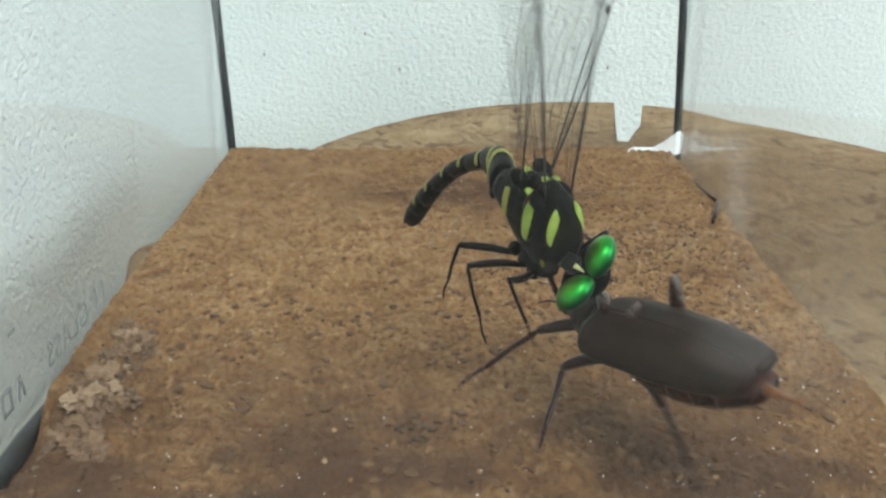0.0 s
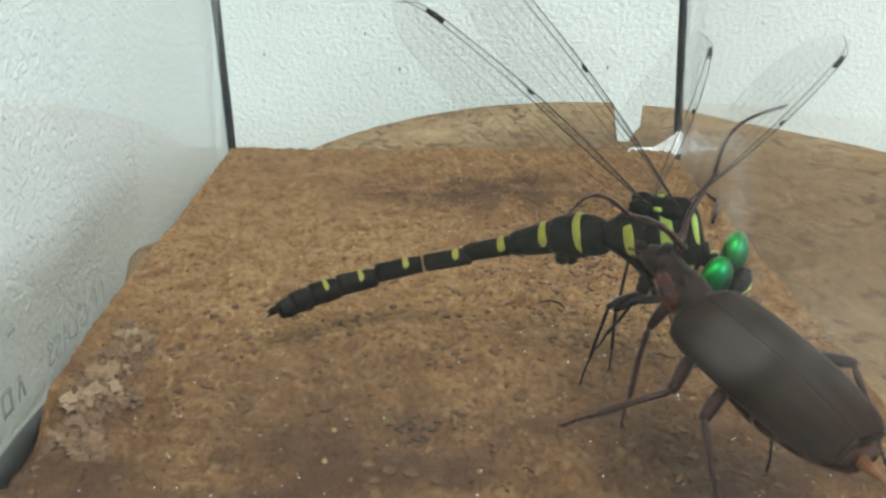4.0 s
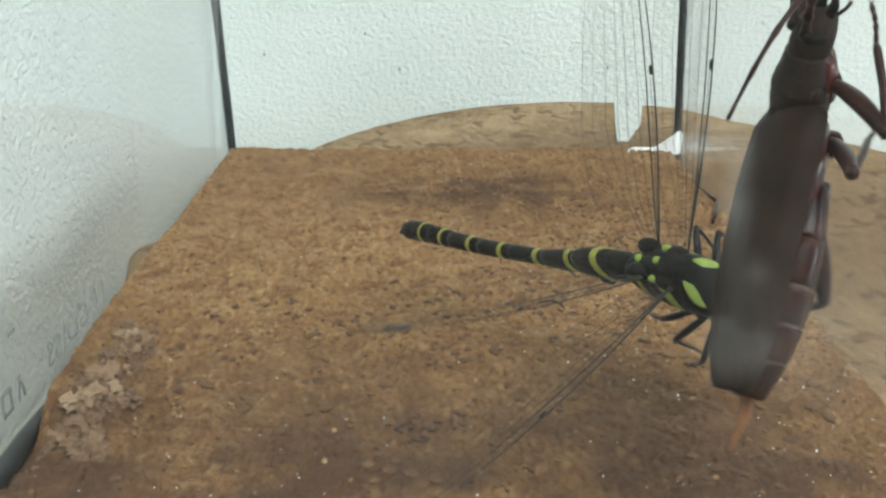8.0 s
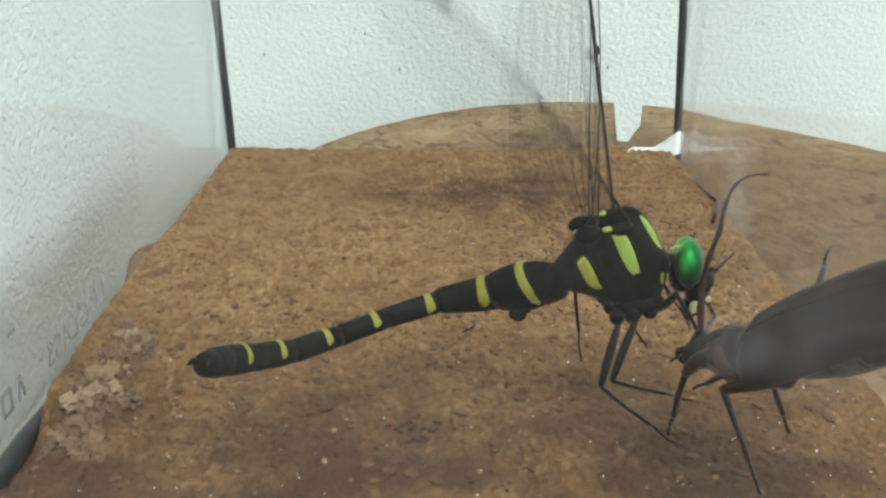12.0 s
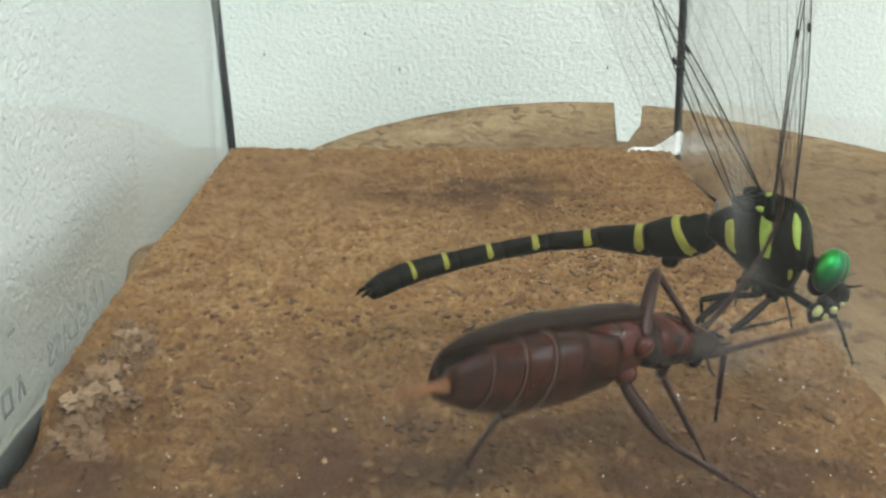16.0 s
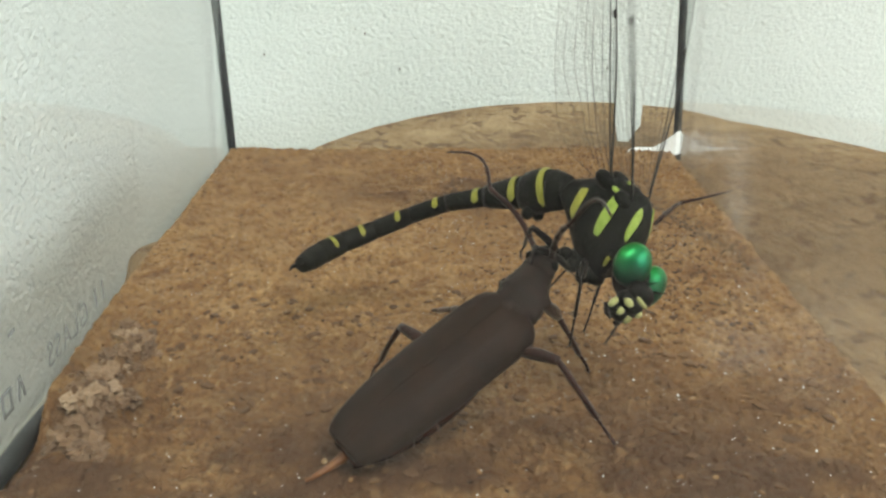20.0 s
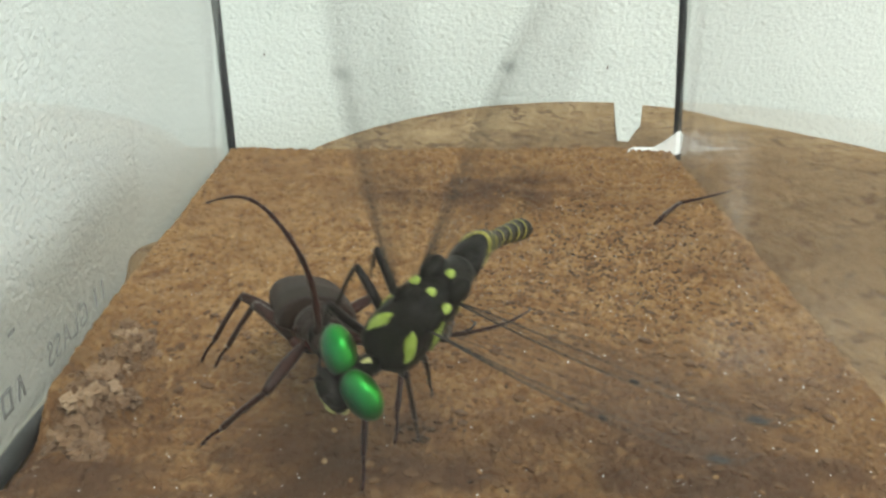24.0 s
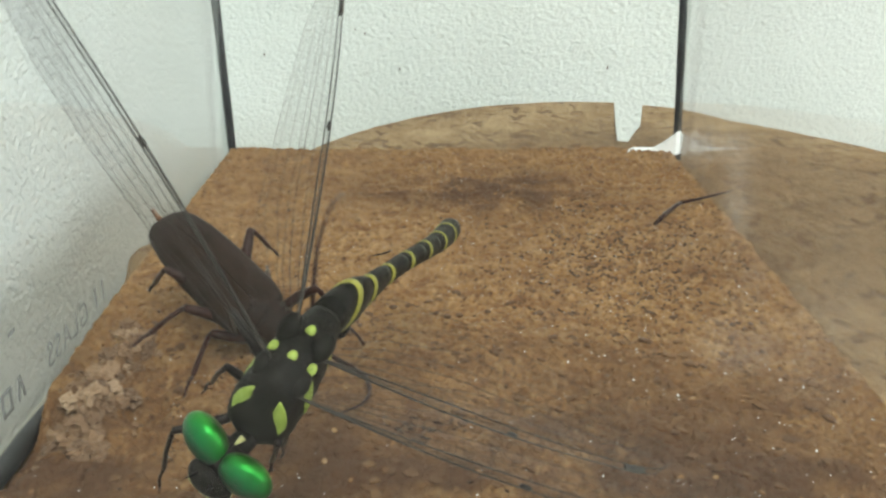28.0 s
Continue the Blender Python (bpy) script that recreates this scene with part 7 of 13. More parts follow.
    walk(fly["wingLH"], [
        (0, P(-.004, .0025, .008, 157, -33, 131)), (0.06, P(-.004, .0025, .008, 131, -47, 143)), (0.5, P(-.004, .0025, .008, -176, -12, 83)), (0.94, P(-.004, .0025, .008, -167, 16, 98)), (1, P(-.004, .0025, .008, -175, 4, 95)),
        (1.06, P(-.004, .0025, .008, 178, -9, 96)), (1.5, P(-.004, .0025, .008, 174, -12, 99)), (2, P(-.004, .0025, .008, 174, -7, 112)), (2.5, P(-.004, .0025, .008, 159, -53, 110)), (3, P(-.004, .0025, .008, -177, 6, 120)),
        (3.5, P(-.004, .0025, .008, 180, -10, 80)), (5.5, P(-.004, .0025, .008, 169, -35, 109)), (6, P(-.004, .0025, .008, 170, -33, 107)), (6.5, P(-.004, .0025, .008, 170, -34, 107)), (7, P(-.004, .0025, .008, 170, -33, 108)),
        (7.5, P(-.004, .0025, .008, 170, -35, 107)), (8, P(-.004, .0025, .008, 171, -36, 106)), (8.5, P(-.004, .0025, .008, -173, -13, 66)), (9, P(-.004, .0025, .008, 173, -34, 104)), (9.5, P(-.004, .0025, .008, 170, -20, 113)),
        (10, P(-.004, .0025, .008, 179, -1, 89)), (10.5, P(-.004, .0025, .008, 145, -42, 130)), (10.94, P(-.004, .0025, .008, 107, -45, 167)), (11, P(-.004, .0025, .008, 72, -45, -167)), (11.06, P(-.004, .0025, .008, 42, -35, -147)),
        (11.5, P(-.004, .0025, .008, 148, -64, 124)), (12, P(-.004, .0025, .008, -157, -67, 63)), (12.5, P(-.004, .0025, .008, 140, -78, 129)), (14.5, P(-.004, .0025, .008, 123, -78, 147)), (15, P(-.004, .0025, .008, 128, -51, 149)),
        (15.5, P(-.004, .0025, .008, 112, -57, 163)), (16, P(-.004, .0025, .008, 82, -49, -171)), (16.5, P(-.004, .0025, .008, 82, -49, -171)), (17, P(-.004, .0025, .008, 83, -50, -172)), (17.5, P(-.004, .0025, .008, 95, -39, 179)),
        (18, P(-.004, .0025, .008, 137, -27, 154)), (18.25, P(-.004, .0025, .008, 166, -20, 110)), (18.5, P(-.004, .0025, .008, -180, 3, 75)), (18.94, P(-.004, .0025, .008, 174, 23, 77)), (19, P(-.004, .0025, .008, -179, 2, 77)),
        (19.06, P(-.004, .0025, .008, -171, -19, 76)), (19.5, P(-.004, .0025, .008, -177, -3, 75)), (19.94, P(-.004, .0025, .008, 173, 19, 75)), (20, P(-.004, .0025, .008, 177, 8, 76)), (20.06, P(-.004, .0025, .008, -179, -3, 76)),
        (20.5, P(-.004, .0025, .008, 178, 6, 78)), (20.94, P(-.004, .0025, .008, 173, 9, 73)), (21, P(-.004, .0025, .008, 179, 2, 74)), (21.06, P(-.004, .0025, .008, -174, -6, 73)), (21.5, P(-.004, .0025, .008, 179, 2, 75)),
        (23.5, P(-.004, .0025, .008, 179, 1, 96)), (23.94, P(-.004, .0025, .008, -179, 22, 115)), (24, P(-.004, .0025, .008, -180, 13, 115)), (24.06, P(-.004, .0025, .008, 179, 4, 114)), (24.5, P(-.004, .0025, .008, 162, 27, 74)),
        (24.94, P(-.004, .0025, .008, 178, 17, 107)), (25, P(-.004, .0025, .008, 178, 4, 107)), (25.06, P(-.004, .0025, .008, 178, -9, 108)), (25.5, P(-.004, .0025, .008, 174, 19, 87)), (25.94, P(-.004, .0025, .008, 179, 30, 95)),
        (26, P(-.004, .0025, .008, 177, 16, 95)), (26.06, P(-.004, .0025, .008, 175, 2, 96)), (26.5, P(-.004, .0025, .008, -177, 14, 107)), (26.94, P(-.004, .0025, .008, -175, 20, 104)), (27, P(-.004, .0025, .008, -176, 11, 105)),
        (27.06, P(-.004, .0025, .008, -177, 2, 104)), (27.5, P(-.004, .0025, .008, 171, 13, 102)), (28, P(-.004, .0025, .008, 161, 18, 107)),
    ])
    walk(fly["femurLF"], [
        (0, P(.005, .002, -.0075, 144, -36, 75)), (0.5, P(.005, .002, -.0075, 144, -36, 75)), (1, P(.005, .002, -.0075, 144, -36, 75)), (1.5, P(.005, .002, -.0075, 144, -36, 75)), (2, P(.005, .002, -.0075, 144, -36, 75)),
        (2.5, P(.005, .002, -.0075, 143, -36, 76)), (3, P(.005, .002, -.0075, 144, -36, 75)), (3.5, P(.005, .002, -.0075, 144, -36, 75)), (4.17, P(.005, .002, -.0075, -163, -43, 51)), (4.5, P(.005, .002, -.0075, -136, -39, 39)),
        (4.83, P(.005, .002, -.0075, -112, -32, 30)), (5.5, P(.005, .002, -.0075, -72, -12, 26)), (6, P(.005, .002, -.0075, -90, -21, 50)), (6.5, P(.005, .002, -.0075, -89, -21, 55)), (7, P(.005, .002, -.0075, -91, -21, 52)),
        (7.5, P(.005, .002, -.0075, -86, -20, 61)), (8, P(.005, .002, -.0075, -86, -20, 61)), (8.25, P(.005, .002, -.0075, -147, -32, 62)), (8.5, P(.005, .002, -.0075, 144, -36, 75)), (9, P(.005, .002, -.0075, 144, -36, 75)),
        (9.5, P(.005, .002, -.0075, 144, -36, 75)), (10, P(.005, .002, -.0075, 144, -36, 75)), (10.5, P(.005, .002, -.0075, 144, -36, 75)), (11, P(.005, .002, -.0075, 144, -36, 75)), (11.5, P(.005, .002, -.0075, 144, -36, 75)),
        (12, P(.005, .002, -.0075, 144, -36, 75)), (12.5, P(.005, .002, -.0075, 144, -36, 75)), (13.17, P(.005, .002, -.0075, 144, -36, 75)), (13.83, P(.005, .002, -.0075, 144, -36, 75)), (14.5, P(.005, .002, -.0075, 144, -36, 75)),
        (15, P(.005, .002, -.0075, 144, -36, 75)), (15.5, P(.005, .002, -.0075, 148, -10, 40)), (16, P(.005, .002, -.0075, 137, 14, 7)), (16.5, P(.005, .002, -.0075, 146, 9, 7)), (17, P(.005, .002, -.0075, 154, 4, 7)),
        (17.5, P(.005, .002, -.0075, 156, -17, 38)), (18, P(.005, .002, -.0075, 144, -36, 75)), (18.5, P(.005, .002, -.0075, 144, -36, 75)), (19, P(.005, .002, -.0075, 144, -36, 75)), (19.5, P(.005, .002, -.0075, 144, -36, 75)),
        (20, P(.005, .002, -.0075, 144, -36, 75)), (20.5, P(.005, .002, -.0075, 144, -36, 75)), (21, P(.005, .002, -.0075, 144, -36, 75)), (21.5, P(.005, .002, -.0075, 146, -42, 72)), (22.17, P(.005, .002, -.0075, 150, -49, 67)),
        (22.83, P(.005, .002, -.0075, 155, -56, 60)), (23.5, P(.005, .002, -.0075, 164, -63, 50)), (24, P(.005, .002, -.0075, 174, -68, 39)), (24.5, P(.005, .002, -.0075, -176, -69, 27)), (25, P(.005, .002, -.0075, -165, -69, 15)),
        (25.5, P(.005, .002, -.0075, -168, -65, 18)), (26, P(.005, .002, -.0075, -171, -61, 19)), (26.5, P(.005, .002, -.0075, -172, -63, 23)), (27, P(.005, .002, -.0075, -174, -64, 28)), (27.5, P(.005, .002, -.0075, -177, -67, 29)),
        (28, P(.005, .002, -.0075, -179, -70, 31)),
    ])
    walk(fly["tibiaLF"], [
        (0, P(.0073, .0106, -.001, -87, 62, -35)), (0.5, P(.0073, .0106, -.001, -87, 62, -35)), (1, P(.0073, .0106, -.001, -87, 62, -35)), (1.5, P(.0073, .0106, -.001, -87, 62, -35)), (2, P(.0073, .0106, -.001, -87, 62, -35)),
        (2.5, P(.0072, .0106, -.001, -86, 61, -34)), (3, P(.0073, .0106, -.001, -87, 62, -35)), (3.5, P(.0073, .0106, -.001, -87, 62, -35)), (4.17, P(.0101, .0083, 0, -94, 48, -58)), (4.83, P(.0131, .0067, -.0017, -92, 34, -74)),
        (5.5, P(.0147, .0067, -.0052, -87, 21, -89)), (6, P(.0116, .0099, -.0036, -73, 13, -78)), (6.5, P(.0109, .0104, -.0036, -75, 14, -76)), (7, P(.0113, .0101, -.0036, -73, 12, -75)), (7.5, P(.01, .011, -.0037, -78, 17, -74)),
        (8, P(.01, .011, -.0037, -80, 18, -77)), (8.5, P(.0073, .0106, -.001, -87, 62, -35)), (9, P(.0073, .0106, -.001, -87, 62, -35)), (9.5, P(.0073, .0106, -.001, -87, 62, -35)), (10, P(.0073, .0106, -.001, -87, 62, -35)),
        (10.5, P(.0073, .0106, -.001, -87, 62, -35)), (11, P(.0073, .0106, -.001, -87, 62, -35)), (11.5, P(.0073, .0106, -.001, -87, 62, -35)), (12, P(.0073, .0106, -.001, -87, 62, -35)), (12.5, P(.0073, .0106, -.001, -87, 62, -35)),
        (13.17, P(.0073, .0106, -.001, -87, 62, -35)), (13.83, P(.0073, .0106, -.001, -87, 62, -35)), (14.5, P(.0073, .0106, -.001, -87, 62, -35)), (15, P(.0073, .0106, -.001, -87, 62, -35)), (15.5, P(.0133, .009, -.0056, -102, 28, -55)),
        (16, P(.0156, .0033, -.0102, -103, -8, -65)), (16.5, P(.0158, .0033, -.0092, -105, -5, -67)), (17, P(.0159, .0033, -.0083, -107, -3, -70)), (17.5, P(.0133, .0085, -.0043, -104, 31, -59)), (18, P(.0073, .0106, -.001, -87, 62, -35)),
        (18.5, P(.0073, .0106, -.001, -87, 62, -35)), (19, P(.0073, .0106, -.001, -87, 62, -35)), (19.5, P(.0073, .0106, -.001, -87, 62, -35)), (20, P(.0073, .0106, -.001, -87, 62, -35)), (20.5, P(.0073, .0106, -.001, -87, 62, -35)),
        (21, P(.0073, .0106, -.001, -87, 62, -35)), (21.5, P(.0075, .0098, -.0001, -77, 67, -23)), (22.17, P(.0078, .0086, .0008, -55, 71, 0)), (22.83, P(.0081, .0073, .0016, -27, 72, 29)), (23.5, P(.0082, .0058, .0023, -2, 68, 55)),
        (24, P(.0082, .0046, .0027, 10, 64, 68)), (24.5, P(.0085, .0038, .0028, 17, 75, 73)), (25, P(.0088, .003, .0028, 50, 84, 103)), (25.5, P(.0094, .0034, .0025, -34, 79, 20)), (26, P(.01, .0037, .0021, -50, 69, 5)),
        (26.5, P(.0096, .004, .0023, -49, 75, 7)), (27, P(.0093, .0043, .0024, -45, 81, 10)), (27.5, P(.0088, .0041, .0026, -47, 82, 7)), (28, P(.0082, .0039, .0028, -48, 83, 4)),
    ])
    walk(fly["femurLM"], [
        (0, P(.0025, .0023, -.0085, -27, -13, 108)), (0.5, P(.0025, .0023, -.0085, -27, -13, 108)), (1, P(.0025, .0023, -.0085, -27, -13, 108)), (1.5, P(.0025, .0023, -.0085, -27, -13, 108)), (2, P(.0025, .0023, -.0085, -27, -13, 108)),
        (2.17, P(.0025, .0023, -.0085, 27, -13, 121)), (2.33, P(.0025, .0023, -.0085, 81, -23, 128)), (2.5, P(.0025, .0023, -.0085, 140, -34, 124)), (2.67, P(.0025, .0023, -.0085, 81, -23, 128)), (2.83, P(.0025, .0023, -.0085, 27, -13, 121)),
        (3, P(.0025, .0023, -.0085, -27, -13, 108)), (3.5, P(.0025, .0023, -.0085, -27, -13, 108)), (4.17, P(.0025, .0023, -.0085, -27, -13, 108)), (4.83, P(.0025, .0023, -.0085, -27, -13, 108)), (5.5, P(.0025, .0023, -.0085, -27, -13, 108)),
        (6, P(.0025, .0023, -.0085, -27, -13, 108)), (6.5, P(.0025, .0023, -.0085, -27, -13, 108)), (7, P(.0025, .0023, -.0085, -27, -13, 108)), (7.5, P(.0025, .0023, -.0085, -27, -13, 108)), (8, P(.0025, .0023, -.0085, -27, -13, 108)),
        (8.5, P(.0025, .0023, -.0085, -27, -13, 108)), (9, P(.0025, .0023, -.0085, -27, -13, 108)), (9.5, P(.0025, .0023, -.0085, -27, -13, 108)), (10, P(.0025, .0023, -.0085, -27, -13, 108)), (10.5, P(.0025, .0023, -.0085, -27, -13, 108)),
        (11, P(.0025, .0023, -.0085, -27, -13, 108)), (11.5, P(.0025, .0023, -.0085, -27, -13, 108)), (12, P(.0025, .0023, -.0085, -27, -13, 108)), (12.5, P(.0025, .0023, -.0085, -27, -13, 108)), (13.17, P(.0025, .0023, -.0085, -27, -13, 108)),
        (13.83, P(.0025, .0023, -.0085, -27, -13, 108)), (14.5, P(.0025, .0023, -.0085, -27, -13, 108)), (15, P(.0025, .0023, -.0085, -27, -13, 108)), (15.5, P(.0025, .0023, -.0085, -27, -13, 108)), (16, P(.0025, .0023, -.0085, -27, -13, 108)),
        (16.5, P(.0025, .0023, -.0085, -27, -13, 108)), (17, P(.0025, .0023, -.0085, -27, -13, 108)), (17.5, P(.0025, .0023, -.0085, -27, -13, 108)), (18, P(.0025, .0023, -.0085, -27, -13, 108)), (18.5, P(.0025, .0023, -.0085, -27, -13, 108)),
        (19, P(.0025, .0023, -.0085, -27, -13, 108)), (19.5, P(.0025, .0023, -.0085, -27, -13, 108)), (20, P(.0025, .0023, -.0085, -27, -13, 108)), (20.5, P(.0025, .0023, -.0085, -27, -13, 108)), (21, P(.0025, .0023, -.0085, -27, -13, 108)),
        (21.5, P(.0025, .0023, -.0085, -39, -2, 120)), (22.17, P(.0025, .0023, -.0085, 9, 20, 142)), (22.83, P(.0025, .0023, -.0085, 68, 35, 164)), (23.5, P(.0025, .0023, -.0085, 129, 46, 177)), (23.67, P(.0025, .0023, -.0085, 95, 71, -149)),
        (23.83, P(.0025, .0023, -.0085, 8, 80, -179)), (24, P(.0025, .0023, -.0085, -85, 73, 145)), (24.5, P(.0025, .0023, -.0085, -52, 58, 135)), (25, P(.0025, .0023, -.0085, -23, 55, 119)), (25.5, P(.0025, .0023, -.0085, -29, 11, 136)),
        (26, P(.0025, .0023, -.0085, -50, -26, 163)), (26.5, P(.0025, .0023, -.0085, -59, -19, 164)), (27, P(.0025, .0023, -.0085, -67, -11, 163)), (27.5, P(.0025, .0023, -.0085, -57, -54, 140)), (28, P(.0025, .0023, -.0085, 51, -73, 23)),
    ])
    walk(fly["tibiaLM"], [
        (0, P(-.0008, .0125, -.006, -110, 62, -11)), (0.5, P(-.0008, .0125, -.006, -110, 62, -11)), (1, P(-.0008, .0125, -.006, -110, 62, -11)), (1.5, P(-.0008, .0125, -.006, -110, 62, -11)), (2, P(-.0008, .0125, -.006, -110, 62, -11)),
        (2.5, P(-.0026, .0099, -.0023, -92, 58, 6)), (3, P(-.0008, .0125, -.006, -110, 62, -11)), (3.5, P(-.0008, .0125, -.006, -110, 62, -11)), (4.17, P(-.0008, .0125, -.006, -110, 62, -11)), (4.83, P(-.0008, .0125, -.006, -110, 62, -11)),
        (5.5, P(-.0008, .0125, -.006, -110, 62, -11)), (6, P(-.0008, .0125, -.006, -110, 62, -11)), (6.5, P(-.0008, .0125, -.006, -110, 62, -11)), (7, P(-.0008, .0125, -.006, -110, 62, -11)), (7.5, P(-.0008, .0125, -.006, -110, 62, -11)),
        (8, P(-.0008, .0125, -.006, -110, 62, -11)), (8.5, P(-.0008, .0125, -.006, -110, 62, -11)), (9, P(-.0008, .0125, -.006, -110, 62, -11)), (9.5, P(-.0008, .0125, -.006, -110, 62, -11)), (10, P(-.0008, .0125, -.006, -110, 62, -11)),
        (10.5, P(-.0008, .0125, -.006, -110, 62, -11)), (11, P(-.0008, .0125, -.006, -110, 62, -11)), (11.5, P(-.0008, .0125, -.006, -110, 62, -11)), (12, P(-.0008, .0125, -.006, -110, 62, -11)), (12.5, P(-.0008, .0125, -.006, -110, 62, -11)),
        (13.17, P(-.0008, .0125, -.006, -110, 62, -11)), (13.83, P(-.0008, .0125, -.006, -110, 62, -11)), (14.5, P(-.0008, .0125, -.006, -110, 62, -11)), (15, P(-.0008, .0125, -.006, -110, 62, -11)), (15.5, P(-.0008, .0125, -.006, -110, 62, -11)),
        (16, P(-.0008, .0125, -.006, -110, 62, -11)), (16.5, P(-.0008, .0125, -.006, -110, 62, -11)), (17, P(-.0008, .0125, -.006, -110, 62, -11)), (17.5, P(-.0008, .0125, -.006, -110, 62, -11)), (18, P(-.0008, .0125, -.006, -110, 62, -11)),
        (18.5, P(-.0008, .0125, -.006, -110, 62, -11)), (19, P(-.0008, .0125, -.006, -110, 62, -11)), (19.5, P(-.0008, .0125, -.006, -110, 62, -11)), (20, P(-.0008, .0125, -.006, -110, 62, -11)), (20.5, P(-.0008, .0125, -.006, -110, 62, -11)),
        (21, P(-.0008, .0125, -.006, -110, 62, -11)), (21.5, P(-.003, .0118, -.0081, -105, 67, -5)), (22.17, P(-.0056, .0087, -.0123, -90, 72, 10)), (22.83, P(-.0062, .0048, -.0148, -67, 76, 33)), (23.5, P(-.0051, .0027, -.0164, -36, 76, 64)),
        (24, P(-.0001, .0041, -.019, -14, 76, 88)), (24.5, P(-.0016, .0064, -.0178, -18, 80, 84)), (25, P(-.0006, .0078, -.0175, -25, 83, 76)), (25.5, P(-.0053, .0098, -.0106, 34, 80, 134)), (26, P(-.007, .0052, -.0037, 55, 73, 155)),
        (26.5, P(-.0075, .0052, -.0049, 18, 65, 129)), (27, P(-.0078, .0055, -.0064, -1, 53, 120)), (27.5, P(-.0025, .0065, .0004, -8, 71, 102)), (28, P(.0055, .0036, .002, -81, 82, 18)),
    ])
    walk(fly["femurLH"], [
        (0, P(-.0005, .0023, -.0085, 1, -19, 113)), (0.5, P(-.0005, .0023, -.0085, 1, -19, 113)), (1, P(-.0005, .0023, -.0085, 1, -19, 113)), (1.5, P(-.0005, .0023, -.0085, 1, -19, 113)), (2, P(-.0005, .0023, -.0085, 1, -19, 113)),
        (2.17, P(-.0005, .0023, -.0085, -53, -23, 103)), (2.33, P(-.0005, .0023, -.0085, -111, -33, 101)), (2.5, P(-.0005, .0023, -.0085, -175, -39, 111)), (2.67, P(-.0005, .0023, -.0085, -111, -33, 101)), (2.83, P(-.0005, .0023, -.0085, -53, -23, 103)),
        (3, P(-.0005, .0023, -.0085, 1, -19, 113)), (3.5, P(-.0005, .0023, -.0085, 1, -19, 113)), (4.17, P(-.0005, .0023, -.0085, 1, -19, 113)), (4.83, P(-.0005, .0023, -.0085, 1, -19, 113)), (5.5, P(-.0005, .0023, -.0085, 1, -19, 113)),
        (6, P(-.0005, .0023, -.0085, 1, -19, 113)), (6.5, P(-.0005, .0023, -.0085, 1, -19, 113)), (7, P(-.0005, .0023, -.0085, 1, -19, 113)), (7.5, P(-.0005, .0023, -.0085, 1, -19, 113)), (8, P(-.0005, .0023, -.0085, 1, -19, 113)),
        (8.5, P(-.0005, .0023, -.0085, 1, -19, 113)), (9, P(-.0005, .0023, -.0085, 1, -19, 113)), (9.5, P(-.0005, .0023, -.0085, 1, -19, 113)), (10, P(-.0005, .0023, -.0085, 1, -19, 113)), (10.5, P(-.0005, .0023, -.0085, 1, -19, 113)),
        (11, P(-.0005, .0023, -.0085, 1, -19, 113)), (11.5, P(-.0005, .0023, -.0085, 1, -19, 113)), (12, P(-.0005, .0023, -.0085, 1, -19, 113)), (12.5, P(-.0005, .0023, -.0085, 1, -19, 113)), (13.17, P(-.0005, .0023, -.0085, 1, -19, 113)),
        (13.83, P(-.0005, .0023, -.0085, 1, -19, 113)), (14.5, P(-.0005, .0023, -.0085, 1, -19, 113)), (15, P(-.0005, .0023, -.0085, 1, -19, 113)), (15.5, P(-.0005, .0023, -.0085, 1, -19, 113)), (16, P(-.0005, .0023, -.0085, 1, -19, 113)),
        (16.5, P(-.0005, .0023, -.0085, 1, -19, 113)), (17, P(-.0005, .0023, -.0085, 1, -19, 113)), (17.5, P(-.0005, .0023, -.0085, 1, -19, 113)), (18, P(-.0005, .0023, -.0085, 1, -19, 113)), (18.5, P(-.0005, .0023, -.0085, 1, -19, 113)),
        (19, P(-.0005, .0023, -.0085, 1, -19, 113)), (19.5, P(-.0005, .0023, -.0085, 1, -19, 113)), (20, P(-.0005, .0023, -.0085, 1, -19, 113)), (20.5, P(-.0005, .0023, -.0085, 1, -19, 113)), (21, P(-.0005, .0023, -.0085, 1, -19, 113)),
        (21.5, P(-.0005, .0023, -.0085, 2, -29, 110)), (22.17, P(-.0005, .0023, -.0085, -49, -43, 100)), (22.83, P(-.0005, .0023, -.0085, -97, -60, 87)), (23.5, P(-.0005, .0023, -.0085, -141, -75, 71)), (23.67, P(-.0005, .0023, -.0085, -46, -74, 34)),
        (23.83, P(-.0005, .0023, -.0085, -2, -72, 50)), (24, P(-.0005, .0023, -.0085, 39, -74, 67)), (24.5, P(-.0005, .0023, -.0085, 2, -13, 109)), (25, P(-.0005, .0023, -.0085, 3, 52, 120)), (25.5, P(-.0005, .0023, -.0085, 66, 5, 78)),
        (26, P(-.0005, .0023, -.0085, 99, 51, 7)), (26.5, P(-.0005, .0023, -.0085, 9, 3, 54)), (27, P(-.0005, .0023, -.0085, -149, 80, -7)), (27.5, P(-.0005, .0023, -.0085, -11, 0, 112)), (28, P(-.0005, .0023, -.0085, 104, -71, 3)),
    ])
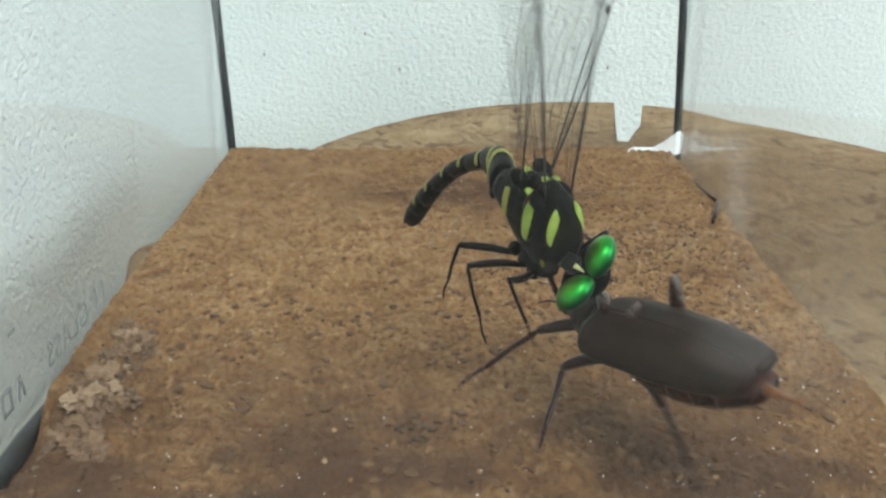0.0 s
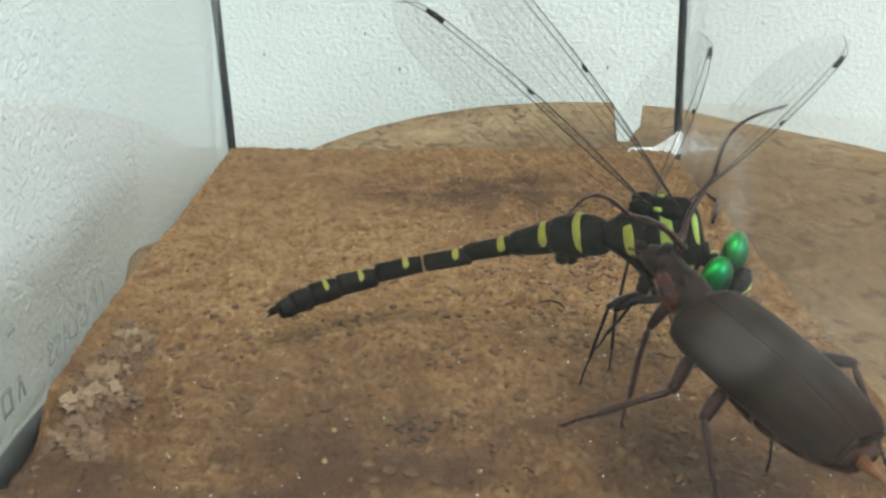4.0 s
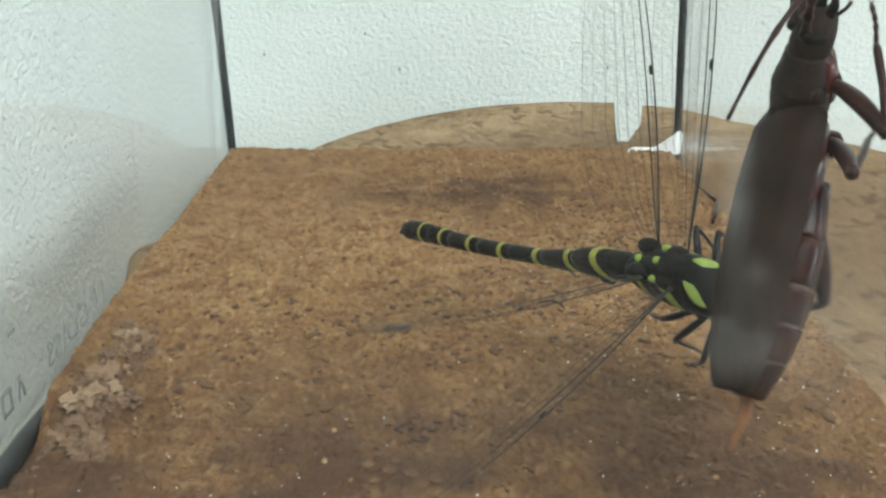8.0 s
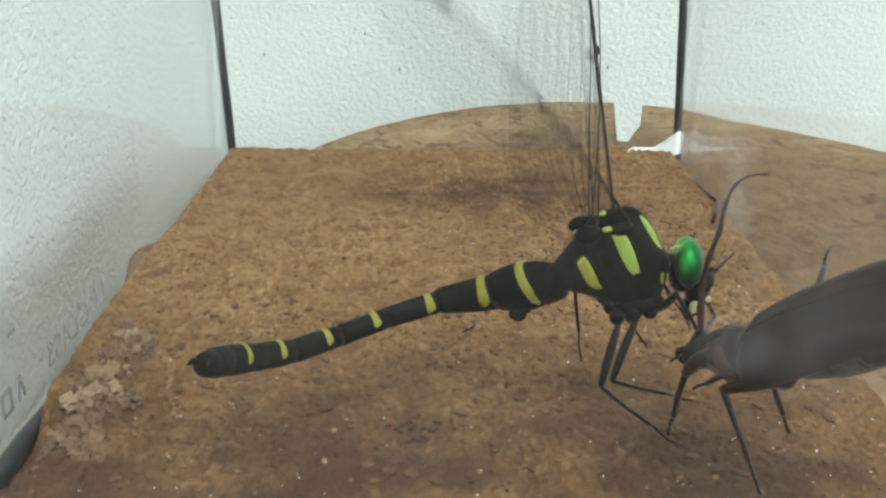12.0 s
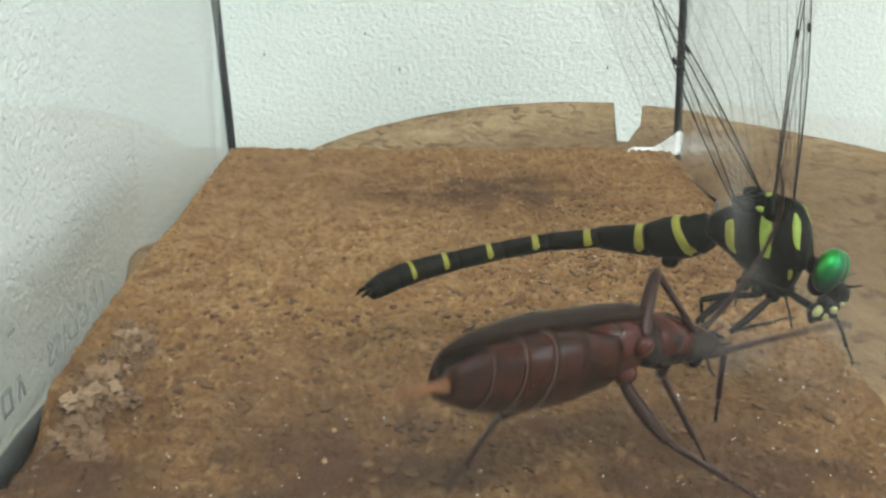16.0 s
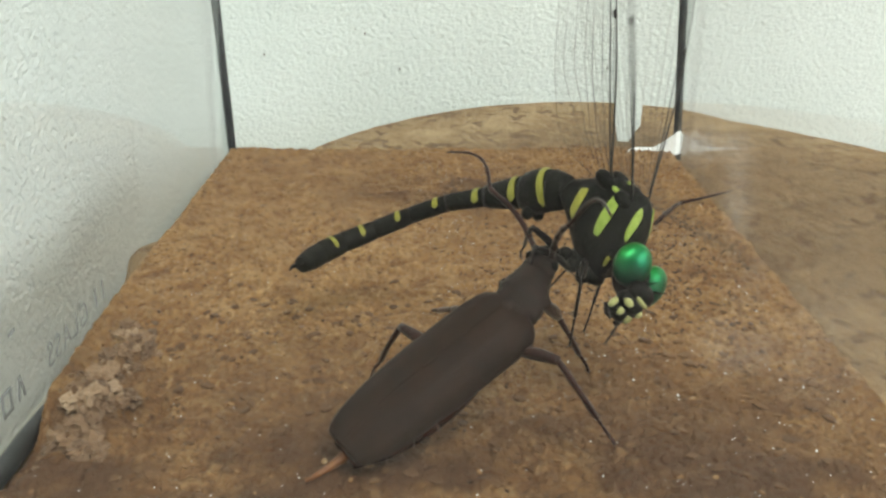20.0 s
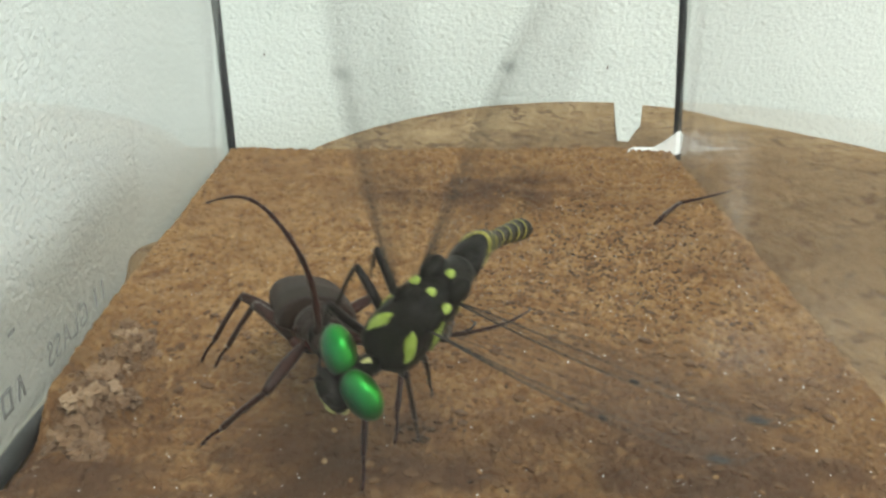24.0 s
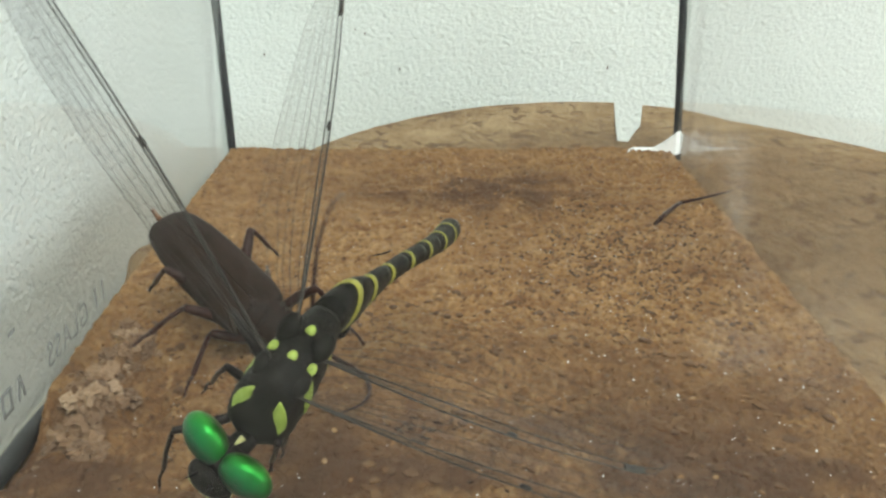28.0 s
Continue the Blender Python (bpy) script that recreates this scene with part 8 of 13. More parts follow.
    walk(fly["tibiaLH"], [
        (0, P(-.0046, .0119, -.0049, 58, 88, 171)), (0.5, P(-.0046, .0119, -.0049, 58, 88, 171)), (1, P(-.0046, .0119, -.0049, 58, 88, 171)), (1.5, P(-.0046, .0119, -.0049, 58, 88, 171)), (2, P(-.0046, .0119, -.0049, 58, 88, 171)),
        (2.5, P(-.0036, .0103, -.0016, 27, 82, 141)), (3, P(-.0046, .0119, -.0049, 58, 88, 171)), (3.5, P(-.0046, .0119, -.0049, 58, 88, 171)), (4.17, P(-.0046, .0119, -.0049, 58, 88, 171)), (4.83, P(-.0046, .0119, -.0049, 58, 88, 171)),
        (5.5, P(-.0046, .0119, -.0049, 58, 88, 171)), (6, P(-.0046, .0119, -.0049, 58, 88, 171)), (6.5, P(-.0046, .0119, -.0049, 58, 88, 171)), (7, P(-.0046, .0119, -.0049, 58, 88, 171)), (7.5, P(-.0046, .0119, -.0049, 58, 88, 171)),
        (8, P(-.0046, .0119, -.0049, 58, 88, 171)), (8.5, P(-.0046, .0119, -.0049, 58, 88, 171)), (9, P(-.0046, .0119, -.0049, 58, 88, 171)), (9.5, P(-.0046, .0119, -.0049, 58, 88, 171)), (10, P(-.0046, .0119, -.0049, 58, 88, 171)),
        (10.5, P(-.0046, .0119, -.0049, 58, 88, 171)), (11, P(-.0046, .0119, -.0049, 58, 88, 171)), (11.5, P(-.0046, .0119, -.0049, 58, 88, 171)), (12, P(-.0046, .0119, -.0049, 58, 88, 171)), (12.5, P(-.0046, .0119, -.0049, 58, 88, 171)),
        (13.17, P(-.0046, .0119, -.0049, 58, 88, 171)), (13.83, P(-.0046, .0119, -.0049, 58, 88, 171)), (14.5, P(-.0046, .0119, -.0049, 58, 88, 171)), (15, P(-.0046, .0119, -.0049, 58, 88, 171)), (15.5, P(-.0046, .0119, -.0049, 58, 88, 171)),
        (16, P(-.0046, .0119, -.0049, 58, 88, 171)), (16.5, P(-.0046, .0119, -.0049, 58, 88, 171)), (17, P(-.0046, .0119, -.0049, 58, 88, 171)), (17.5, P(-.0046, .0119, -.0049, 58, 88, 171)), (18, P(-.0046, .0119, -.0049, 58, 88, 171)),
        (18.5, P(-.0046, .0119, -.0049, 58, 88, 171)), (19, P(-.0046, .0119, -.0049, 58, 88, 171)), (19.5, P(-.0046, .0119, -.0049, 58, 88, 171)), (20, P(-.0046, .0119, -.0049, 58, 88, 171)), (20.5, P(-.0046, .0119, -.0049, 58, 88, 171)),
        (21, P(-.0046, .0119, -.0049, 58, 88, 171)), (21.5, P(-.0038, .0113, -.0032, 74, 84, -173)), (22.17, P(-.0019, .0102, -.001, 77, 78, -170)), (22.83, P(-.0002, .0078, .001, 78, 72, -169)), (23.5, P(.0004, .005, .0021, 78, 66, -168)),
        (24, P(.0007, .0051, .0021, 80, 65, -167)), (24.5, P(-.004, .0124, -.006, 63, 77, 176)), (25, P(-.0039, .0082, -.0172, -15, 83, 98)), (25.5, P(.0018, .013, -.0095, -84, 79, 29)), (26, P(.0064, .0031, -.017, -103, 70, 10)),
        (26.5, P(.006, .0112, -.0091, -98, 76, 15)), (27, P(.0014, .0021, -.0193, -85, 81, 27)), (27.5, P(-.0046, .0125, -.0085, -90, 83, 22)), (28, P(.0031, .0025, .0019, -99, 85, 14)),
    ])
    walk(fly["femurRF"], [
        (0, P(.005, -.002, -.0075, -144, -36, -75)), (0.25, P(.005, -.002, -.0075, 151, -34, -50)), (0.5, P(.005, -.002, -.0075, 96, -15, -35)), (0.75, P(.005, -.002, -.0075, 154, -25, -49)), (1, P(.005, -.002, -.0075, -147, -17, -69)),
        (1.5, P(.005, -.002, -.0075, -148, -18, -66)), (2, P(.005, -.002, -.0075, -150, -19, -62)), (2.5, P(.005, -.002, -.0075, -134, -16, -96)), (3, P(.005, -.002, -.0075, -124, -5, -128)), (3.5, P(.005, -.002, -.0075, -122, -16, -120)),
        (4.17, P(.005, -.002, -.0075, -89, 1, -129)), (4.5, P(.005, -.002, -.0075, -74, 10, -130)), (4.83, P(.005, -.002, -.0075, -60, 22, -122)), (5.5, P(.005, -.002, -.0075, -22, 36, -95)), (6, P(.005, -.002, -.0075, -23, 13, -82)),
        (6.5, P(.005, -.002, -.0075, -23, 17, -82)), (7, P(.005, -.002, -.0075, -20, 17, -75)), (7.5, P(.005, -.002, -.0075, -30, 35, -93)), (8, P(.005, -.002, -.0075, -45, 47, -112)), (8.25, P(.005, -.002, -.0075, -93, 1, -109)),
        (8.5, P(.005, -.002, -.0075, -149, -26, -65)), (9, P(.005, -.002, -.0075, -152, -15, -57)), (9.5, P(.005, -.002, -.0075, -151, -63, -91)), (9.67, P(.005, -.002, -.0075, -74, -33, -140)), (9.83, P(.005, -.002, -.0075, -29, -5, -125)),
        (10, P(.005, -.002, -.0075, 14, -15, -92)), (10.17, P(.005, -.002, -.0075, -25, -7, -126)), (10.33, P(.005, -.002, -.0075, -64, -33, -148)), (10.5, P(.005, -.002, -.0075, -127, -71, -119)), (11, P(.005, -.002, -.0075, -144, -36, -75)),
        (11.5, P(.005, -.002, -.0075, -144, -36, -75)), (12, P(.005, -.002, -.0075, -144, -36, -75)), (12.5, P(.005, -.002, -.0075, -144, -36, -75)), (13.17, P(.005, -.002, -.0075, -98, -12, -99)), (13.83, P(.005, -.002, -.0075, -62, 20, -100)),
        (14.5, P(.005, -.002, -.0075, -12, 44, -75)), (14.67, P(.005, -.002, -.0075, -62, 20, -100)), (14.83, P(.005, -.002, -.0075, -98, -12, -99)), (15, P(.005, -.002, -.0075, -144, -36, -75)), (15.5, P(.005, -.002, -.0075, 140, -59, -28)),
        (15.67, P(.005, -.002, -.0075, 78, -6, 6)), (15.83, P(.005, -.002, -.0075, 26, 45, -29)), (16, P(.005, -.002, -.0075, -57, 25, -109)), (16.5, P(.005, -.002, -.0075, -57, 19, -110)), (17, P(.005, -.002, -.0075, -57, 12, -111)),
        (17.17, P(.005, -.002, -.0075, 11, 43, -41)), (17.33, P(.005, -.002, -.0075, 71, -2, 5)), (17.5, P(.005, -.002, -.0075, 128, -60, -19)), (18, P(.005, -.002, -.0075, 144, -28, -58)), (18.5, P(.005, -.002, -.0075, -144, -36, -75)),
        (19, P(.005, -.002, -.0075, -144, -36, -75)), (19.5, P(.005, -.002, -.0075, -144, -36, -75)), (20, P(.005, -.002, -.0075, -144, -36, -75)), (20.5, P(.005, -.002, -.0075, -144, -36, -75)), (21, P(.005, -.002, -.0075, -144, -36, -75)),
        (21.5, P(.005, -.002, -.0075, -144, -36, -75)), (22.17, P(.005, -.002, -.0075, -144, -36, -75)), (22.83, P(.005, -.002, -.0075, -144, -36, -75)), (23.5, P(.005, -.002, -.0075, -144, -36, -75)), (24, P(.005, -.002, -.0075, -144, -36, -75)),
        (24.5, P(.005, -.002, -.0075, -149, -44, -67)), (25, P(.005, -.002, -.0075, -157, -51, -56)), (25.5, P(.005, -.002, -.0075, -157, -40, -54)), (26, P(.005, -.002, -.0075, -157, -28, -53)), (26.5, P(.005, -.002, -.0075, -157, -28, -57)),
        (27, P(.005, -.002, -.0075, -158, -28, -61)), (27.5, P(.005, -.002, -.0075, -159, -17, -51)), (28, P(.005, -.002, -.0075, -158, -6, -42)),
    ])
    walk(fly["tibiaRF"], [
        (0, P(.0073, -.0106, -.001, 87, 62, 35)), (0.25, P(.0109, -.009, -.0013, -65, 52, -99)), (0.5, P(.0137, -.0081, -.0047, -90, -7, -85)), (0.75, P(.0115, -.0095, -.0029, -98, 50, -117)), (1, P(.0088, -.0118, -.0043, 175, 56, 132)),
        (1.5, P(.0093, -.0116, -.0041, 172, 56, 129)), (2, P(.0099, -.0112, -.0039, 169, 57, 125)), (2.5, P(.0039, -.0125, -.0045, 161, 51, 119)), (3, P(-.0017, -.0106, -.0065, 155, 45, 114)), (3.5, P(-.0003, -.0112, -.0045, 155, 51, 112)),
        (4.17, P(-.0019, -.0105, -.0077, -169, 62, 142)), (4.83, P(-.0004, -.0106, -.0116, -124, 59, -179)), (5.5, P(.0042, -.0109, -.014, -96, 45, -156)), (6, P(.0065, -.0126, -.01, -104, 43, -174)), (6.5, P(.0065, -.0124, -.0107, -139, 51, 134)),
        (7, P(.0077, -.0122, -.0107, -171, 39, 84)), (7.5, P(.0045, -.011, -.0138, -150, 53, 118)), (8, P(.0022, -.009, -.0155, -111, 59, 171)), (8.5, P(.0092, -.011, -.0027, 107, 71, 57)), (9, P(.0108, -.0109, -.0047, 147, 75, 98)),
        (9.5, P(.0049, -.007, .0023, 74, 70, 20)), (10, P(.0046, -.0126, -.0047, 120, 55, 72)), (10.5, P(.0033, -.0051, .0029, 67, 58, 11)), (11, P(.0073, -.0106, -.001, 87, 62, 35)), (11.5, P(.0073, -.0106, -.001, 87, 62, 35)),
        (12, P(.0073, -.0106, -.001, 87, 62, 35)), (12.5, P(.0073, -.0106, -.001, 87, 62, 35)), (13.17, P(.0033, -.0126, -.0052, 130, 68, 72)), (13.83, P(.0032, -.0122, -.0113, 171, 61, 107)), (14.5, P(.007, -.0096, -.0151, -167, 48, 123)),
        (15, P(.0073, -.0106, -.001, 87, 62, 35)), (15.5, P(.01, -.0047, .0019, 89, 56, 9)), (15.67, P(.0159, -.0009, -.0064, -165, 73, 69)), (15.83, P(.0118, -.0058, -.0153, -96, 41, 91)), (16, P(.0018, -.0114, -.0121, -61, 8, 68)),
        (16.5, P(.0014, -.0118, -.0111, -65, 12, 64)), (17, P(.0011, -.012, -.0098, -69, 16, 59)), (17.17, P(.0111, -.0073, -.015, -101, 50, 81)), (17.33, P(.016, -.001, -.0071, 169, 77, 39)), (17.5, P(.0102, -.0038, .002, 80, 53, -2)),
        (17.75, P(.0107, -.0073, .0003, -1, 60, -72)), (18, P(.0101, -.0102, -.0023, -35, 24, -93)), (18.25, P(.0089, -.0102, -.0013, -10, 62, -64)), (18.5, P(.0073, -.0106, -.001, 87, 62, 35)), (19, P(.0073, -.0106, -.001, 87, 62, 35)),
        (19.5, P(.0073, -.0106, -.001, 87, 62, 35)), (20, P(.0073, -.0106, -.001, 87, 62, 35)), (20.5, P(.0073, -.0106, -.001, 87, 62, 35)), (21, P(.0073, -.0106, -.001, 87, 62, 35)), (21.5, P(.0073, -.0106, -.001, 87, 62, 35)),
        (22.17, P(.0073, -.0106, -.001, 87, 62, 35)), (22.83, P(.0073, -.0106, -.001, 87, 62, 35)), (23.5, P(.0073, -.0106, -.001, 87, 62, 35)), (24, P(.0073, -.0106, -.001, 87, 62, 35)), (24.5, P(.0081, -.0093, .0001, 70, 69, 16)),
        (25, P(.0089, -.0077, .001, 41, 73, -15)), (25.5, P(.01, -.0088, -.0004, 55, 63, -1)), (26, P(.0108, -.0098, -.0023, 62, 53, 5)), (26.5, P(.0103, -.0101, -.0023, 65, 57, 8)), (27, P(.0097, -.0105, -.0023, 68, 61, 12)),
        (27.5, P(.0116, -.0102, -.0043, 66, 64, 10)), (28, P(.0131, -.0093, -.0064, 64, 67, 7)),
    ])
    walk(fly["femurRM"], [
        (0, P(.0025, -.0023, -.0085, 27, -13, -108)), (0.17, P(.0025, -.0023, -.0085, -13, -2, -127)), (0.33, P(.0025, -.0023, -.0085, -54, -8, -146)), (0.5, P(.0025, -.0023, -.0085, -93, -27, -155)), (0.67, P(.0025, -.0023, -.0085, -58, -5, -137)),
        (0.83, P(.0025, -.0023, -.0085, -18, 7, -112)), (1, P(.0025, -.0023, -.0085, 25, 2, -85)), (1.5, P(.0025, -.0023, -.0085, 24, 2, -76)), (2, P(.0025, -.0023, -.0085, 23, 2, -68)), (2.17, P(.0025, -.0023, -.0085, -34, -2, -89)),
        (2.33, P(.0025, -.0023, -.0085, -89, -12, -105)), (2.5, P(.0025, -.0023, -.0085, -147, -22, -112)), (2.67, P(.0025, -.0023, -.0085, -85, -14, -129)), (2.83, P(.0025, -.0023, -.0085, -26, -7, -135)), (3, P(.0025, -.0023, -.0085, 32, -8, -137)),
        (3.5, P(.0025, -.0023, -.0085, 31, -11, -132)), (4.17, P(.0025, -.0023, -.0085, 14, 10, -129)), (4.5, P(.0025, -.0023, -.0085, 6, 20, -130)), (4.83, P(.0025, -.0023, -.0085, -6, 28, -134)), (5.5, P(.0025, -.0023, -.0085, -35, 41, -151)),
        (6, P(.0025, -.0023, -.0085, -40, 39, -155)), (6.5, P(.0025, -.0023, -.0085, -43, 41, -159)), (7, P(.0025, -.0023, -.0085, -42, 48, -159)), (7.5, P(.0025, -.0023, -.0085, -41, 43, -155)), (8, P(.0025, -.0023, -.0085, -38, 41, -147)),
        (8.25, P(.0025, -.0023, -.0085, 7, 6, -115)), (8.5, P(.0025, -.0023, -.0085, 29, -42, -103)), (9, P(.0025, -.0023, -.0085, 26, -64, -107)), (9.5, P(.0025, -.0023, -.0085, 24, -30, -95)), (10, P(.0025, -.0023, -.0085, 14, 41, -79)),
        (10.5, P(.0025, -.0023, -.0085, -97, 73, -177)), (11, P(.0025, -.0023, -.0085, -64, 12, -175)), (11.5, P(.0025, -.0023, -.0085, -66, 54, -168)), (12, P(.0025, -.0023, -.0085, -26, 51, -148)), (12.5, P(.0025, -.0023, -.0085, -48, 60, -175)),
        (13.17, P(.0025, -.0023, -.0085, -28, 45, -151)), (13.5, P(.0025, -.0023, -.0085, -23, 36, -144)), (13.83, P(.0025, -.0023, -.0085, -22, 27, -137)), (14.5, P(.0025, -.0023, -.0085, -22, 10, -125)), (15, P(.0025, -.0023, -.0085, 27, -13, -108)),
        (15.5, P(.0025, -.0023, -.0085, 20, -27, -117)), (16, P(.0025, -.0023, -.0085, -4, 2, -134)), (16.5, P(.0025, -.0023, -.0085, -5, 4, -137)), (17, P(.0025, -.0023, -.0085, -7, 7, -140)), (17.5, P(.0025, -.0023, -.0085, 7, -14, -92)),
        (17.67, P(.0025, -.0023, -.0085, -40, -8, -86)), (17.83, P(.0025, -.0023, -.0085, -88, -7, -77)), (18, P(.0025, -.0023, -.0085, -135, -5, -63)), (18.17, P(.0025, -.0023, -.0085, -85, -8, -78)), (18.33, P(.0025, -.0023, -.0085, -32, -10, -88)),
        (18.5, P(.0025, -.0023, -.0085, 19, -17, -95)), (19, P(.0025, -.0023, -.0085, 41, -33, -142)), (19.5, P(.0025, -.0023, -.0085, 32, -24, -124)), (20, P(.0025, -.0023, -.0085, 27, -13, -108)), (20.5, P(.0025, -.0023, -.0085, 27, -13, -108)),
        (21, P(.0025, -.0023, -.0085, 27, -13, -108)), (21.5, P(.0025, -.0023, -.0085, 27, -13, -108)), (22.17, P(.0025, -.0023, -.0085, 27, -13, -108)), (22.83, P(.0025, -.0023, -.0085, 27, -13, -108)), (23.5, P(.0025, -.0023, -.0085, 27, -13, -108)),
        (24, P(.0025, -.0023, -.0085, 27, -13, -108)), (24.5, P(.0025, -.0023, -.0085, 28, -38, -111)), (25, P(.0025, -.0023, -.0085, 33, -62, -117)), (25.5, P(.0025, -.0023, -.0085, 28, -38, -111)), (26, P(.0025, -.0023, -.0085, 27, -13, -108)),
        (26.5, P(.0025, -.0023, -.0085, 36, -37, -108)), (27, P(.0025, -.0023, -.0085, 52, -61, -116)), (27.5, P(.0025, -.0023, -.0085, 29, -63, -99)), (28, P(.0025, -.0023, -.0085, 5, -63, -81)),
    ])
    walk(fly["tibiaRM"], [
        (0, P(-.0008, -.0125, -.006, 110, 62, 11)), (0.5, P(-.0064, -.0064, -.0035, 61, 42, -27)), (1, P(.0035, -.0133, -.0089, -126, 67, 140)), (1.5, P(.0052, -.013, -.0089, -124, 64, 142)), (2, P(.0066, -.0125, -.0089, -122, 61, 145)),
        (2.5, P(-.0013, -.0118, -.0044, -146, 67, 125)), (3, P(-.0055, -.0097, -.007, -161, 54, 110)), (3.5, P(-.0047, -.0103, -.0064, 179, 60, 87)), (4.17, P(-.0043, -.0107, -.0104, -173, 69, 85)), (4.83, P(-.0042, -.0093, -.0137, -161, 78, 88)),
        (5.5, P(-.0048, -.0063, -.0157, -112, 86, 129)), (6, P(-.0052, -.0059, -.0154, 156, 79, 32)), (6.5, P(-.0053, -.0053, -.0157, -176, 75, 57)), (7, P(-.0044, -.0049, -.0167, -176, 68, 52)), (7.5, P(-.0048, -.0057, -.016, -153, 75, 78)),
        (8, P(-.0045, -.0068, -.0157, -126, 81, 107)), (8.5, P(.0007, -.0103, -.0011, 97, 59, -5)), (9, P(.0011, -.0069, .0014, 14, 82, -88)), (9.5, P(.0017, -.0118, -.003, 113, 78, 18)), (10, P(.0041, -.0104, -.0157, 174, 39, 79)),
        (10.5, P(-.0007, -.0025, -.019, 159, 51, 41)), (11, P(-.0082, -.0032, -.0108, -151, 45, 38)), (11.5, P(-.0038, -.0036, -.0174, 171, 28, 11)), (12, P(-.0034, -.006, -.017, -167, 30, 12)), (12.5, P(-.003, -.0028, -.018, -161, 29, 25)),
        (13.17, P(-.0043, -.0061, -.0163, -160, 42, 44)), (13.83, P(-.0047, -.009, -.0135, -151, 54, 68)), (14.5, P(-.0037, -.0112, -.0104, -131, 61, 104)), (15, P(-.0008, -.0125, -.006, 110, 62, 11)), (15.5, P(-.0019, -.011, -.0035, 89, 66, -8)),
        (16, P(-.0051, -.0102, -.0089, 169, 71, 59)), (16.5, P(-.0055, -.0098, -.0093, -175, 76, 76)), (17, P(-.0059, -.0093, -.0098, -147, 79, 105)), (17.5, P(.0021, -.013, -.0058, 55, 62, -46)), (18, P(.0075, -.0121, -.0075, 53, -10, -86)),
        (18.5, P(.0016, -.0128, -.0053, 105, 75, 5)), (19, P(-.0048, -.008, -.0025, -173, 65, 100)), (19.5, P(-.0031, -.0106, -.004, 145, 70, 52)), (20, P(-.0008, -.0125, -.006, 110, 62, 11)), (20.5, P(-.0008, -.0125, -.006, 110, 62, 11)),
        (21, P(-.0008, -.0125, -.006, 110, 62, 11)), (21.5, P(-.0008, -.0125, -.006, 110, 62, 11)), (22.17, P(-.0008, -.0125, -.006, 110, 62, 11)), (22.83, P(-.0008, -.0125, -.006, 110, 62, 11)), (23.5, P(-.0008, -.0125, -.006, 110, 62, 11)),
        (24, P(-.0008, -.0125, -.006, 110, 62, 11)), (24.5, P(-.0006, -.0104, -.0017, 134, 75, 37)), (25, P(.0002, -.0069, .0012, -154, 78, 110)), (25.5, P(-.0006, -.0104, -.0017, 134, 75, 37)), (26, P(-.0008, -.0125, -.006, 110, 62, 11)),
        (26.5, P(-.0002, -.0107, -.0019, 102, 70, 3)), (27, P(.0002, -.0071, .0011, 86, 77, -14)), (27.5, P(.0017, -.0072, .0013, 68, 78, -33)), (28, P(.0033, -.0072, .0013, 48, 78, -55)),
    ])
